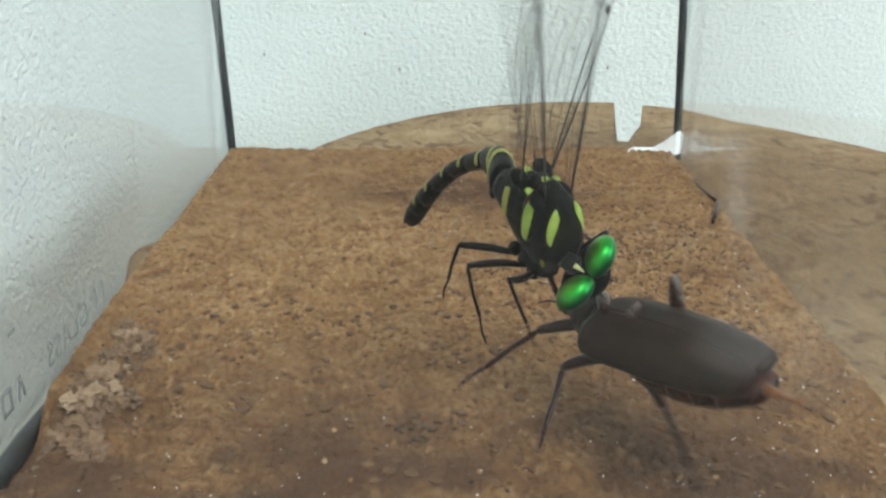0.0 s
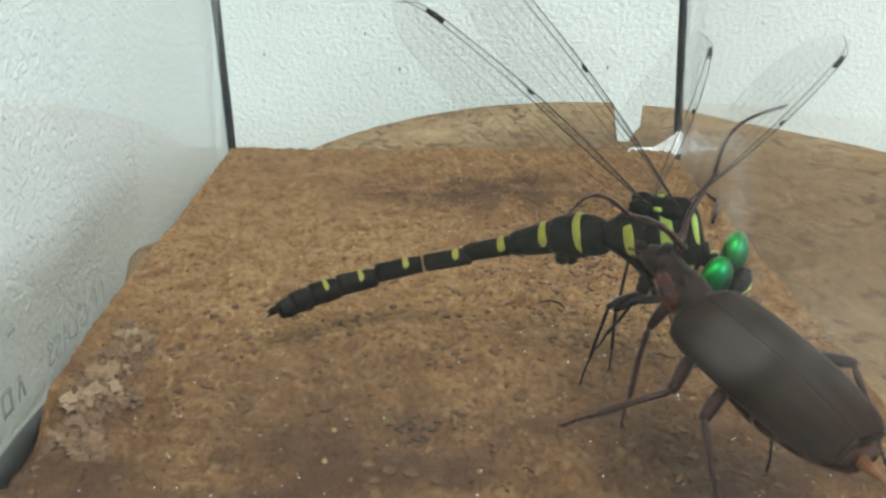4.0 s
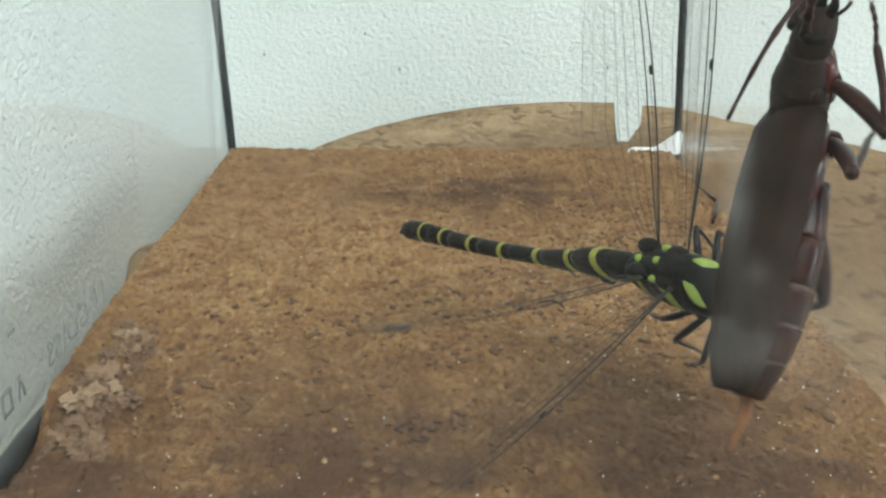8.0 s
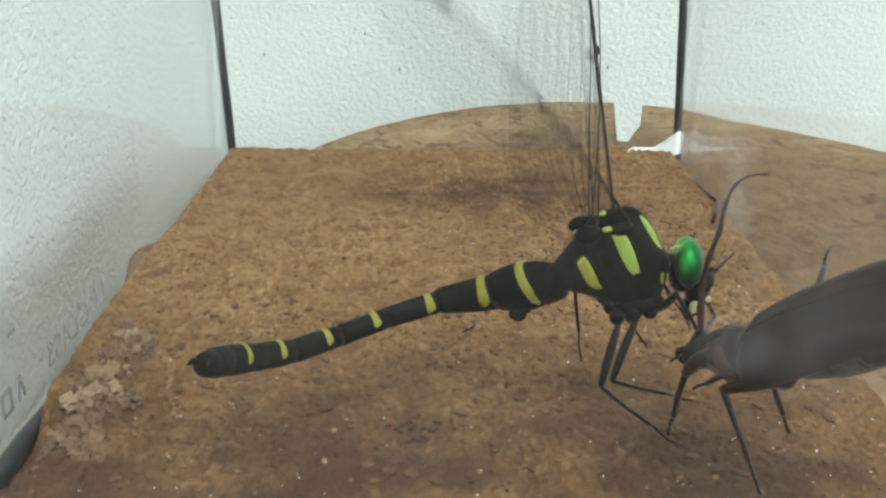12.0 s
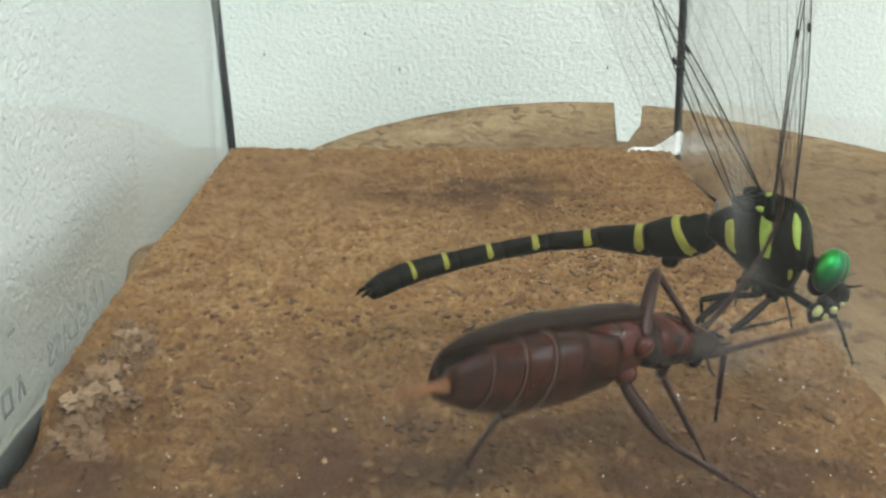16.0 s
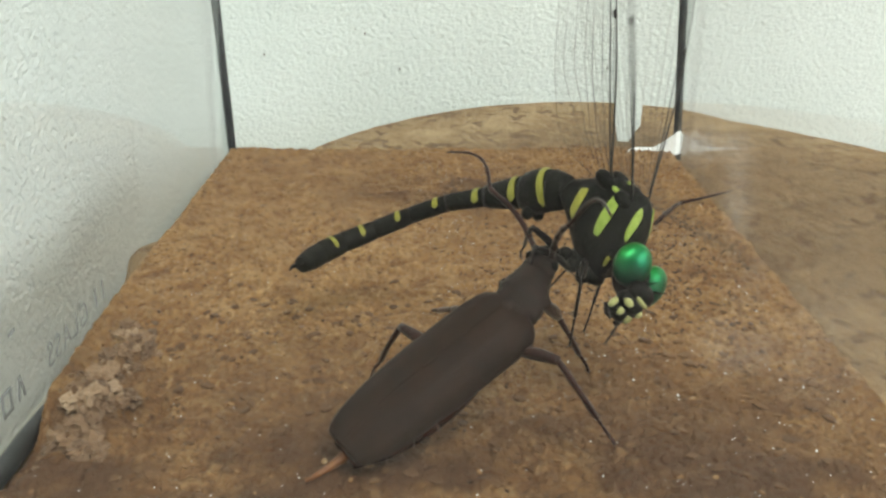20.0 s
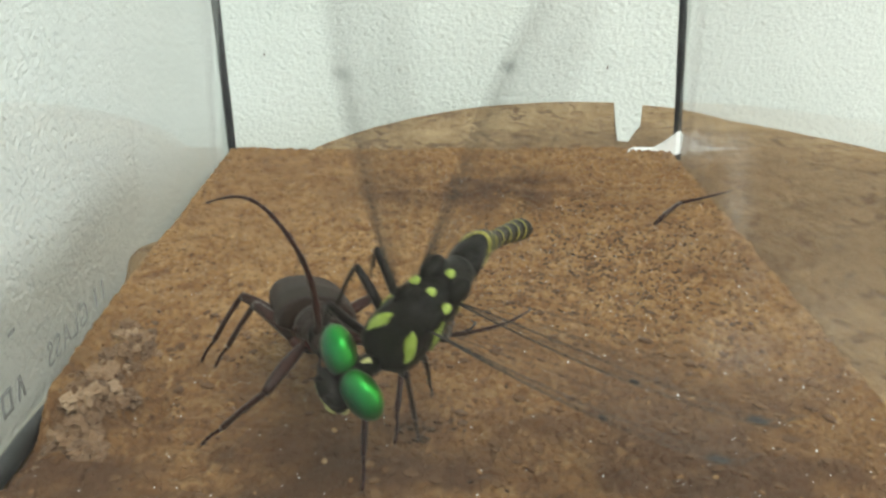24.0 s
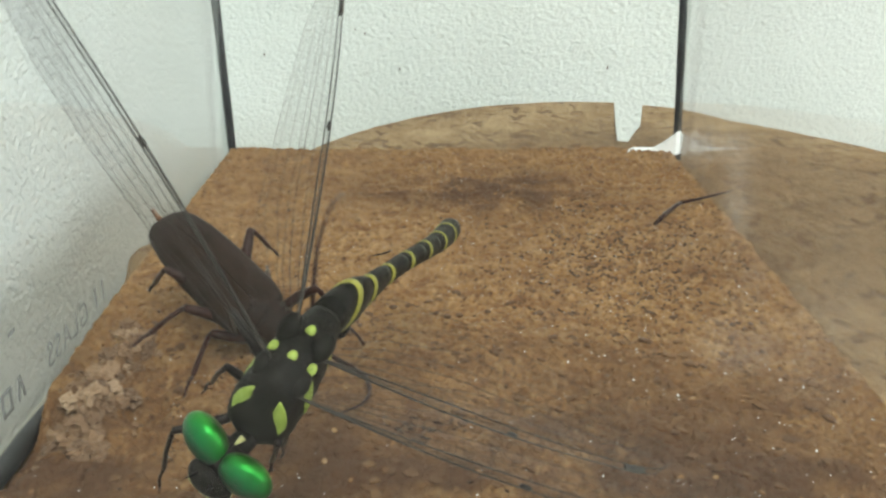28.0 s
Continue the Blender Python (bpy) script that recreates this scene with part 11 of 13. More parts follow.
    walk(bug["tibiaLM"], [
        (0, P(.0072, .0074, -.0065, 180, 23, 111)), (0.5, P(.0021, -.0017, -.0126, -158, 14, 90)), (1, P(-.0069, .0029, -.0156, -115, -14, 85)), (1.17, P(-.0138, .0066, -.0104, -80, -26, 104)), (1.33, P(-.0145, .0089, -.0009, -34, -36, 95)),
        (1.5, P(-.0081, .0091, .0061, 11, -21, 73)), (2, P(-.0093, .0124, .0027, -15, 40, 108)), (2.5, P(-.0111, .0106, .0031, -3, 5, 100)), (2.67, P(-.0156, .0056, -.0065, -38, 6, 133)), (2.83, P(-.0092, -.0008, -.0137, -76, 28, 150)),
        (3, P(.0017, -.0036, -.0114, -130, 54, 131)), (3.17, P(-.0077, 0, -.0147, -83, 19, 145)), (3.33, P(-.0146, .0063, -.0091, -46, -14, 131)), (3.5, P(-.0121, .0113, .0009, 3, -12, 95)), (4.17, P(-.0119, .0131, -.004, -24, 2, 77)),
        (4.5, P(-.0123, .0123, -.0065, -38, 5, 66)), (4.83, P(-.0133, .0107, -.0075, -55, 3, 62)), (5.5, P(-.0153, .007, -.0067, -89, -4, 55)), (6, P(-.0153, .0075, -.0061, -102, 6, 55)), (6.5, P(-.0153, .0075, -.0061, -102, 6, 55)),
        (7, P(-.0153, .0075, -.0061, -102, 6, 55)), (7.5, P(-.0153, .0075, -.0061, -102, 6, 55)), (8, P(-.0153, .0075, -.0061, -102, 6, 55)), (8.25, P(-.0106, .014, -.004, -73, 35, 53)), (8.5, P(-.0071, .0129, .0034, -25, 59, 77)),
        (9, P(-.007, .0132, .0031, -25, 59, 77)), (9.17, P(.0037, .0119, .0007, -31, 50, 22)), (9.33, P(.0077, .0046, -.0065, -22, 40, -21)), (9.5, P(.0018, -.0026, -.0122, -2, 35, -58)), (9.67, P(.0049, .0067, -.0116, -28, 34, -23)),
        (9.83, P(-.0003, .0147, -.0081, -53, 49, 7)), (10, P(-.01, .0144, -.005, -82, 74, 28)), (10.17, P(-.0158, .0057, -.0057, 49, 56, -136)), (10.33, P(-.0119, -.0034, -.0093, 26, 30, -75)), (10.5, P(-.0017, -.0046, -.012, 7, 32, -2)),
        (11, P(-.0019, -.0024, -.0139, 44, 45, 112)), (11.5, P(.0057, -.0016, -.0083, 57, 24, 70)), (12, P(.0077, .0044, -.0013, 107, 54, 66)), (12.5, P(.0076, .0018, -.0017, 87, 65, 42)), (13.17, P(-.0005, -.0052, .0029, 19, 18, -1)),
        (13.83, P(-.012, -.0035, .0009, -30, -20, 21)), (14.5, P(-.0158, .0052, -.0061, -89, -4, 62)), (14.75, P(-.0106, .0016, .0058, -69, -27, 25)), (15, P(.0034, .0019, .0052, -17, -31, -25)), (15.5, P(.0071, .0076, -.0011, -65, -22, -24)),
        (16, P(0, .0083, -.0145, -27, 36, 18)), (16.5, P(.0017, .0143, -.0017, -70, -31, -6)), (16.75, P(-.0126, .0078, .0034, -86, -27, 26)), (17, P(-.0126, .0015, -.012, -101, -13, 50)), (17.25, P(-.0111, .0094, -.012, -82, 30, 48)),
        (17.5, P(-.0096, .0145, -.0057, -50, 73, 62)), (18, P(-.0057, .0138, -.0107, 14, 61, 134)), (18.5, P(-.0043, .0125, -.0125, -14, 71, 99)), (19, P(.0016, .0146, -.005, -28, 23, 53)), (19.5, P(-.0065, .0156, -.0019, -34, 68, 68)),
        (20, P(-.0042, .0143, -.0102, -20, 50, 83)), (20.5, P(-.004, .0143, -.0102, -26, 50, 75)), (21, P(-.0103, .0117, -.0107, -6, 63, 117)), (21.5, P(-.0061, .0158, -.004, -40, 66, 62)), (22.17, P(-.0063, .0157, -.003, -38, 66, 64)),
        (22.83, P(-.0065, .0156, -.0019, -36, 66, 66)), (23.5, P(-.0068, .0152, -.0009, -34, 66, 69)), (24, P(-.0007, .0155, -.004, -89, 66, -14)), (24.5, P(-.0069, .0156, -.003, -35, 65, 71)), (25, P(-.0064, .0155, -.0065, -35, 59, 69)),
        (25.5, P(-.0034, .0159, -.0023, -48, 60, 40)), (26, P(-.0127, .0121, -.0059, 10, 29, 141)), (26.5, P(-.0031, .0126, .0043, -27, 40, 72)), (27, P(-.0032, .0074, .0075, -34, 43, 63)), (27.25, P(-.007, .0139, .002, -6, 45, 122)),
        (27.5, P(-.0133, .0116, -.0042, 11, 24, 168)), (28, P(-.0138, .0099, -.0077, 17, 38, 155)),
    ])
    walk(bug["femurLH"], [
        (0, P(-.014, .004, -.004, 16, 67, -33)), (0.17, P(-.014, .004, -.004, -58, 11, -121)), (0.33, P(-.014, .004, -.004, -36, -53, -173)), (0.5, P(-.014, .004, -.004, 48, -31, 71)), (0.75, P(-.014, .004, -.004, 51, -23, 111)),
        (1, P(-.014, .004, -.004, 71, -42, 135)), (1.5, P(-.014, .004, -.004, -6, -5, -150)), (2, P(-.014, .004, -.004, -24, 69, -112)), (2.5, P(-.014, .004, -.004, 5, 49, -67)), (2.67, P(-.014, .004, -.004, -30, 22, -124)),
        (2.83, P(-.014, .004, -.004, -28, -11, -164)), (3, P(-.014, .004, -.004, -3, -28, 144)), (3.5, P(-.014, .004, -.004, -2, -30, 141)), (4.17, P(-.014, .004, -.004, -26, -6, 123)), (4.5, P(-.014, .004, -.004, -40, 2, 111)),
        (4.83, P(-.014, .004, -.004, -56, 9, 99)), (5.5, P(-.014, .004, -.004, -92, 10, 72)), (6, P(-.014, .004, -.004, -95, 13, 69)), (6.5, P(-.014, .004, -.004, -95, 13, 69)), (7, P(-.014, .004, -.004, -95, 13, 69)),
        (7.5, P(-.014, .004, -.004, -95, 13, 69)), (8, P(-.014, .004, -.004, -95, 13, 69)), (8.17, P(-.014, .004, -.004, -52, 16, 102)), (8.33, P(-.014, .004, -.004, -14, -3, 127)), (8.5, P(-.014, .004, -.004, 18, -33, 138)),
        (9, P(-.014, .004, -.004, 2, -19, 124)), (9.17, P(-.014, .004, -.004, -11, -4, 177)), (9.33, P(-.014, .004, -.004, -8, 16, -131)), (9.5, P(-.014, .004, -.004, 11, 26, -73)), (9.67, P(-.014, .004, -.004, -1, 20, -128)),
        (9.83, P(-.014, .004, -.004, -2, 8, -178)), (10, P(-.014, .004, -.004, 6, -2, 133)), (10.17, P(-.014, .004, -.004, 0, -6, 167)), (10.33, P(-.014, .004, -.004, -8, 2, -158)), (10.5, P(-.014, .004, -.004, -5, 17, -127)),
        (11, P(-.014, .004, -.004, -30, 19, 179)), (11.5, P(-.014, .004, -.004, -5, 18, -116)), (12, P(-.014, .004, -.004, 4, -12, -66)), (12.5, P(-.014, .004, -.004, 14, -5, -75)), (13.17, P(-.014, .004, -.004, 0, -37, -56)),
        (13.83, P(-.014, .004, -.004, -47, -56, -11)), (14.5, P(-.014, .004, -.004, -100, -41, 34)), (15, P(-.014, .004, -.004, -30, -35, 33)), (15.5, P(-.014, .004, -.004, -102, -34, 62)), (15.75, P(-.014, .004, -.004, -68, -14, 99)),
        (16, P(-.014, .004, -.004, -28, -13, 140)), (16.25, P(-.014, .004, -.004, -60, -9, 118)), (16.5, P(-.014, .004, -.004, -91, -20, 97)), (16.75, P(-.014, .004, -.004, -146, -33, 125)), (17, P(-.014, .004, -.004, 157, -24, 153)),
        (17.17, P(-.014, .004, -.004, -142, -29, 147)), (17.33, P(-.014, .004, -.004, -78, -29, 136)), (17.5, P(-.014, .004, -.004, -15, -22, 126)), (18, P(-.014, .004, -.004, -9, -18, 133)), (18.5, P(-.014, .004, -.004, -3, 8, 137)),
        (19, P(-.014, .004, -.004, -2, -25, 130)), (19.5, P(-.014, .004, -.004, -5, 5, 111)), (20, P(-.014, .004, -.004, -7, 10, 96)), (20.5, P(-.014, .004, -.004, -9, -16, 105)), (21, P(-.014, .004, -.004, -15, 16, 95)),
        (21.5, P(-.014, .004, -.004, -9, -4, 112)), (22.17, P(-.014, .004, -.004, -7, -6, 112)), (22.83, P(-.014, .004, -.004, -5, -8, 112)), (23.5, P(-.014, .004, -.004, -3, -10, 111)), (24, P(-.014, .004, -.004, 4, -23, 126)),
        (24.5, P(-.014, .004, -.004, 7, -30, 124)), (25, P(-.014, .004, -.004, 8, -10, 124)), (25.5, P(-.014, .004, -.004, 5, -10, 123)), (26, P(-.014, .004, -.004, 3, -18, 125)), (26.5, P(-.014, .004, -.004, 1, -6, 123)),
        (27, P(-.014, .004, -.004, 2, -9, 123)), (27.5, P(-.014, .004, -.004, 4, -38, 134)), (28, P(-.014, .004, -.004, 5, -29, 131)),
    ])
    walk(bug["tibiaLH"], [
        (0, P(-.0101, .0014, -.015, -158, 30, 149)), (0.17, P(-.0201, -.0061, -.0063, -96, 1, 174)), (0.33, P(-.0212, .0031, .0056, -37, -35, 148)), (0.5, P(-.0107, .0137, .0022, 37, -23, 87)), (0.75, P(-.018, .0143, .0007, 1, -13, 118)),
        (1, P(-.0203, .0103, .004, -14, 9, 147)), (1.5, P(-.0244, -.002, -.003, -48, 26, 154)), (2, P(-.0156, 0, -.0152, -101, 43, 151)), (2.5, P(-.0109, -.0032, -.0131, -40, 56, -131)), (2.67, P(-.0202, -.0052, -.0085, -17, 30, -157)),
        (2.83, P(-.0253, .0008, -.0017, 13, 28, 172)), (3, P(-.0226, .0102, .0016, 31, 52, 139)), (3.5, P(-.0221, .0105, .002, 27, 54, 138)), (4.17, P(-.0205, .014, -.0027, 62, 39, 157)), (4.5, P(-.0183, .0152, -.0044, 74, 30, 161)),
        (4.83, P(-.0159, .0157, -.0059, 85, 21, 162)), (5.5, P(-.0103, .0152, -.0061, 105, 2, 160)), (6, P(-.0098, .0149, -.0067, 103, 4, 163)), (6.5, P(-.0098, .0149, -.0067, 103, 4, 163)), (7, P(-.0098, .0149, -.0067, 103, 4, 163)),
        (7.5, P(-.0098, .0149, -.0067, 103, 4, 163)), (8, P(-.0098, .0149, -.0067, 103, 4, 163)), (8.25, P(-.0192, .0146, -.0058, 59, -1, 151)), (8.5, P(-.0215, .0107, .0025, 15, -13, 145)), (9, P(-.0203, .0134, -.0001, 3, 53, 127)),
        (9.17, P(-.026, .0046, -.0032, 14, 53, -173)), (9.33, P(-.0216, -.0047, -.0073, 17, 48, -117)), (9.5, P(-.0108, -.0063, -.0093, 12, 42, -68)), (9.67, P(-.0209, -.0049, -.0081, 18, 45, -113)), (9.83, P(-.0259, .0036, -.0057, 22, 50, -159)),
        (10, P(-.0222, .0128, -.0036, 18, 54, 149)), (10.17, P(-.0256, .0067, -.0027, 18, 36, -168)), (10.33, P(-.0251, -.0005, -.0044, 6, 31, -131)), (10.5, P(-.0209, -.0052, -.0075, -2, 41, -90)), (11, P(-.0253, .0042, -.0079, -30, 64, -124)),
        (11.5, P(-.019, -.0063, -.0077, 0, 43, -79)), (12, P(-.0092, -.0067, -.0015, 4, 9, -65)), (12.5, P(-.0109, -.0075, -.003, 7, 23, -59)), (13.17, P(-.0086, -.0039, .0032, 20, 6, -87)), (13.83, P(-.0074, .0027, .0059, 34, -3, -121)),
        (14.5, P(-.0065, .0091, .0039, 46, -9, -158)), (14.75, P(-.006, .009, .0034, 8, -4, 163)), (15, P(-.0058, .0094, .0029, -12, -22, 117)), (15.25, P(-.0077, .011, .0034, 23, 11, 165)), (15.5, P(-.0093, .0128, .0027, 77, -7, -152)),
        (15.75, P(-.0158, .0155, -.0011, 55, 17, -168)), (16, P(-.023, .0115, -.0013, 19, 33, 173)), (16.25, P(-.0196, .0145, -.0021, 77, 23, -170)), (16.5, P(-.0154, .0152, .0001, 120, -8, -177)), (16.75, P(-.0198, .0122, .0025, 151, -26, 139)),
        (17, P(-.0238, .009, .0009, -170, -27, 85)), (17.17, P(-.0228, .0097, .0018, -116, -10, 63)), (17.33, P(-.0215, .0113, .0018, -71, 23, 61)), (17.5, P(-.0205, .013, .0005, -12, 49, 87)), (18, P(-.0218, .0123, -.0003, 9, 57, 132)),
        (18.5, P(-.0227, .0121, -.0057, 8, 48, 134)), (19, P(-.021, .0123, .0011, -10, 43, 112)), (19.5, P(-.0183, .0152, -.005, -1, 70, 124)), (20, P(-.0152, .0158, -.0061, 19, 61, 147)), (20.5, P(-.017, .0151, -.0007, 23, 71, 152)),
        (21, P(-.015, .0155, -.0073, -1, 66, 123)), (21.5, P(-.0185, .0151, -.0032, 22, 75, 149)), (22.17, P(-.0185, .0151, -.0027, 2, 56, 126)), (22.83, P(-.0185, .015, -.0023, -2, 37, 119)), (23.5, P(-.0182, .015, -.0019, -3, 17, 114)),
        (24, P(-.0205, .0129, .0007, 6, 51, 132)), (24.5, P(-.0198, .0126, .002, 7, 45, 134)), (25, P(-.0206, .0138, -.0019, 9, 41, 135)), (25.5, P(-.0204, .0139, -.0019, 7, 50, 131)), (26, P(-.0205, .0133, -.0003, 5, 57, 131)),
        (26.5, P(-.0205, .014, -.0027, 3, 59, 126)), (27, P(-.0205, .0139, -.0021, 3, 58, 126)), (27.5, P(-.0206, .0108, .0034, 18, 72, 146)), (28, P(-.0209, .0119, .0018, -4, 66, 118)),
    ])
    walk(bug["ant1R"], [
        (0, P(.0114, -.0021, .0036, -70, 1, -58)), (0.5, P(.0105, -.0067, .0022, -81, -9, -75)), (0.67, P(.0107, -.0049, .0034, -97, -54, -85)), (0.83, P(.0107, -.0033, .0045, 75, -80, 81)), (1, P(.0107, -.0015, .0056, 57, -36, 73)),
        (1.17, P(.0108, .0002, .0052, 138, -58, 15)), (1.33, P(.0109, .0017, .005, -160, -25, -22)), (1.5, P(.0109, .0033, .0046, -126, 18, -13)), (1.67, P(.0111, .0024, .0044, -143, -35, -5)), (1.83, P(.0114, .0016, .004, 131, -74, 72)),
        (2, P(.0116, .0006, .0037, 52, -33, 140)), (2.17, P(.0115, .0036, .0029, 60, -73, 173)), (2.33, P(.0112, .0064, .0021, -75, -60, -17)), (2.5, P(.011, .0093, .0012, -61, -16, 7)), (3, P(.0104, .0009, .0062, -54, -28, -50)),
        (3.5, P(.0091, -.0004, .0066, -53, -29, -62)), (4.17, P(.0075, -.0023, .0059, -88, -21, -59)), (4.5, P(.0067, -.0032, .0055, -105, -17, -59)), (4.83, P(.0059, -.0041, .0051, -117, -6, -63)), (5.5, P(.0042, -.006, .0043, -145, 11, -77)),
        (5.75, P(.0015, -.0094, .0047, -99, -1, -87)), (6, P(.0007, -.0115, .004, -56, -12, -95)), (6.5, P(.0023, -.0122, .0032, -85, -3, -77)), (7, P(.0095, -.0073, .0022, -146, 2, -63)), (7.25, P(.0089, -.0077, .003, -96, -8, -68)),
        (7.5, P(.0082, -.008, .0038, -44, -17, -77)), (8, P(.0071, -.0081, .0056, -84, -27, -92)), (8.5, P(.0097, -.0055, .0024, -114, -45, -62)), (8.75, P(.0089, -.0066, .0035, 151, -71, -11)), (9, P(.0082, -.0078, .0045, 67, -42, 26)),
        (9.17, P(.0091, -.0038, .005, 20, -24, 11)), (9.33, P(.0099, .0001, .0056, -25, -23, -14)), (9.5, P(.0103, .0041, .0061, -68, -41, -34)), (10, P(.0105, -.0025, -.0058, -89, -32, -70)), (10.5, P(.0099, .0034, .0032, -110, -61, 20)),
        (11, P(.0047, .0069, .0088, -147, -33, 100)), (11.5, P(.01, -.0005, .0033, -69, -42, -12)), (12, P(.0116, -.0033, .0015, -52, 10, -46)), (12.5, P(.012, -.0034, -.0006, -66, 11, -48)), (13.17, P(.0111, -.004, -.001, -74, 6, -59)),
        (13.83, P(.0102, -.0046, -.0014, -80, 0, -69)), (14.5, P(.0093, -.0053, -.0019, -86, -7, -78)), (15, P(.0111, .0044, .0026, -68, -27, -41)), (15.5, P(.0114, .0034, .0041, -66, -28, -49)), (16, P(.0121, .0012, -.0014, -91, -9, -54)),
        (16.5, P(.0061, -.0026, -.0064, -88, -11, -80)), (17, P(.0026, -.0005, -.0118, -88, -13, -73)), (17.5, P(.0053, -.0023, -.0103, -55, -28, -84)), (18, P(.006, .0052, -.0092, -46, -73, -61)), (18.5, P(.007, .0129, -.006, -3, -49, -25)),
        (19, P(.011, .0051, -.0011, 20, -14, -31)), (19.25, P(.0118, .0034, -.0043, -32, -16, -47)), (19.5, P(.0124, .0017, -.0075, -77, -27, -70)), (20, P(.0117, .0027, .0022, -16, -68, -97)), (20.5, P(.01, -.0002, .0062, -12, -64, -94)),
        (21, P(.0089, -.0014, .0081, -34, -61, -67)), (21.25, P(.0079, -.0046, .0085, -48, -71, 3)), (21.5, P(.0069, -.0075, .0094, -57, -71, 70)), (22.17, P(.0087, -.0064, .0077, -34, -47, 7)), (22.83, P(.0104, -.0052, .0061, -54, -18, -22)),
        (23.5, P(.012, -.004, .0044, -90, -3, -49)), (23.75, P(.0121, -.0027, .0033, -67, -32, -39)), (24, P(.012, -.0014, .0017, -20, -68, -63)), (24.5, P(.012, .0006, .0044, 12, -51, -111)), (25, P(.0117, -.0014, .003, 67, -31, -131)),
        (25.25, P(.0112, -.0029, .0043, -13, -66, -98)), (25.5, P(.0106, -.0044, .0055, -123, -44, -36)), (25.67, P(.0105, -.0043, .0054, -65, -23, -43)), (25.83, P(.0103, -.0043, .0052, -16, -2, -30)), (26, P(.0102, -.0043, .0051, 37, 4, -7)),
        (26.5, P(.0096, -.0065, .0025, 39, -12, -34)), (27, P(.0113, -.0037, .003, 79, -10, -83)), (27.17, P(.0112, -.0014, .0008, 24, -32, -66)), (27.33, P(.0111, .0008, -.0013, -42, -34, -37)), (27.5, P(.0109, .0031, -.0034, -102, -19, -23)),
        (28, P(.0068, .0058, -.0083, -141, -10, 10)),
    ])
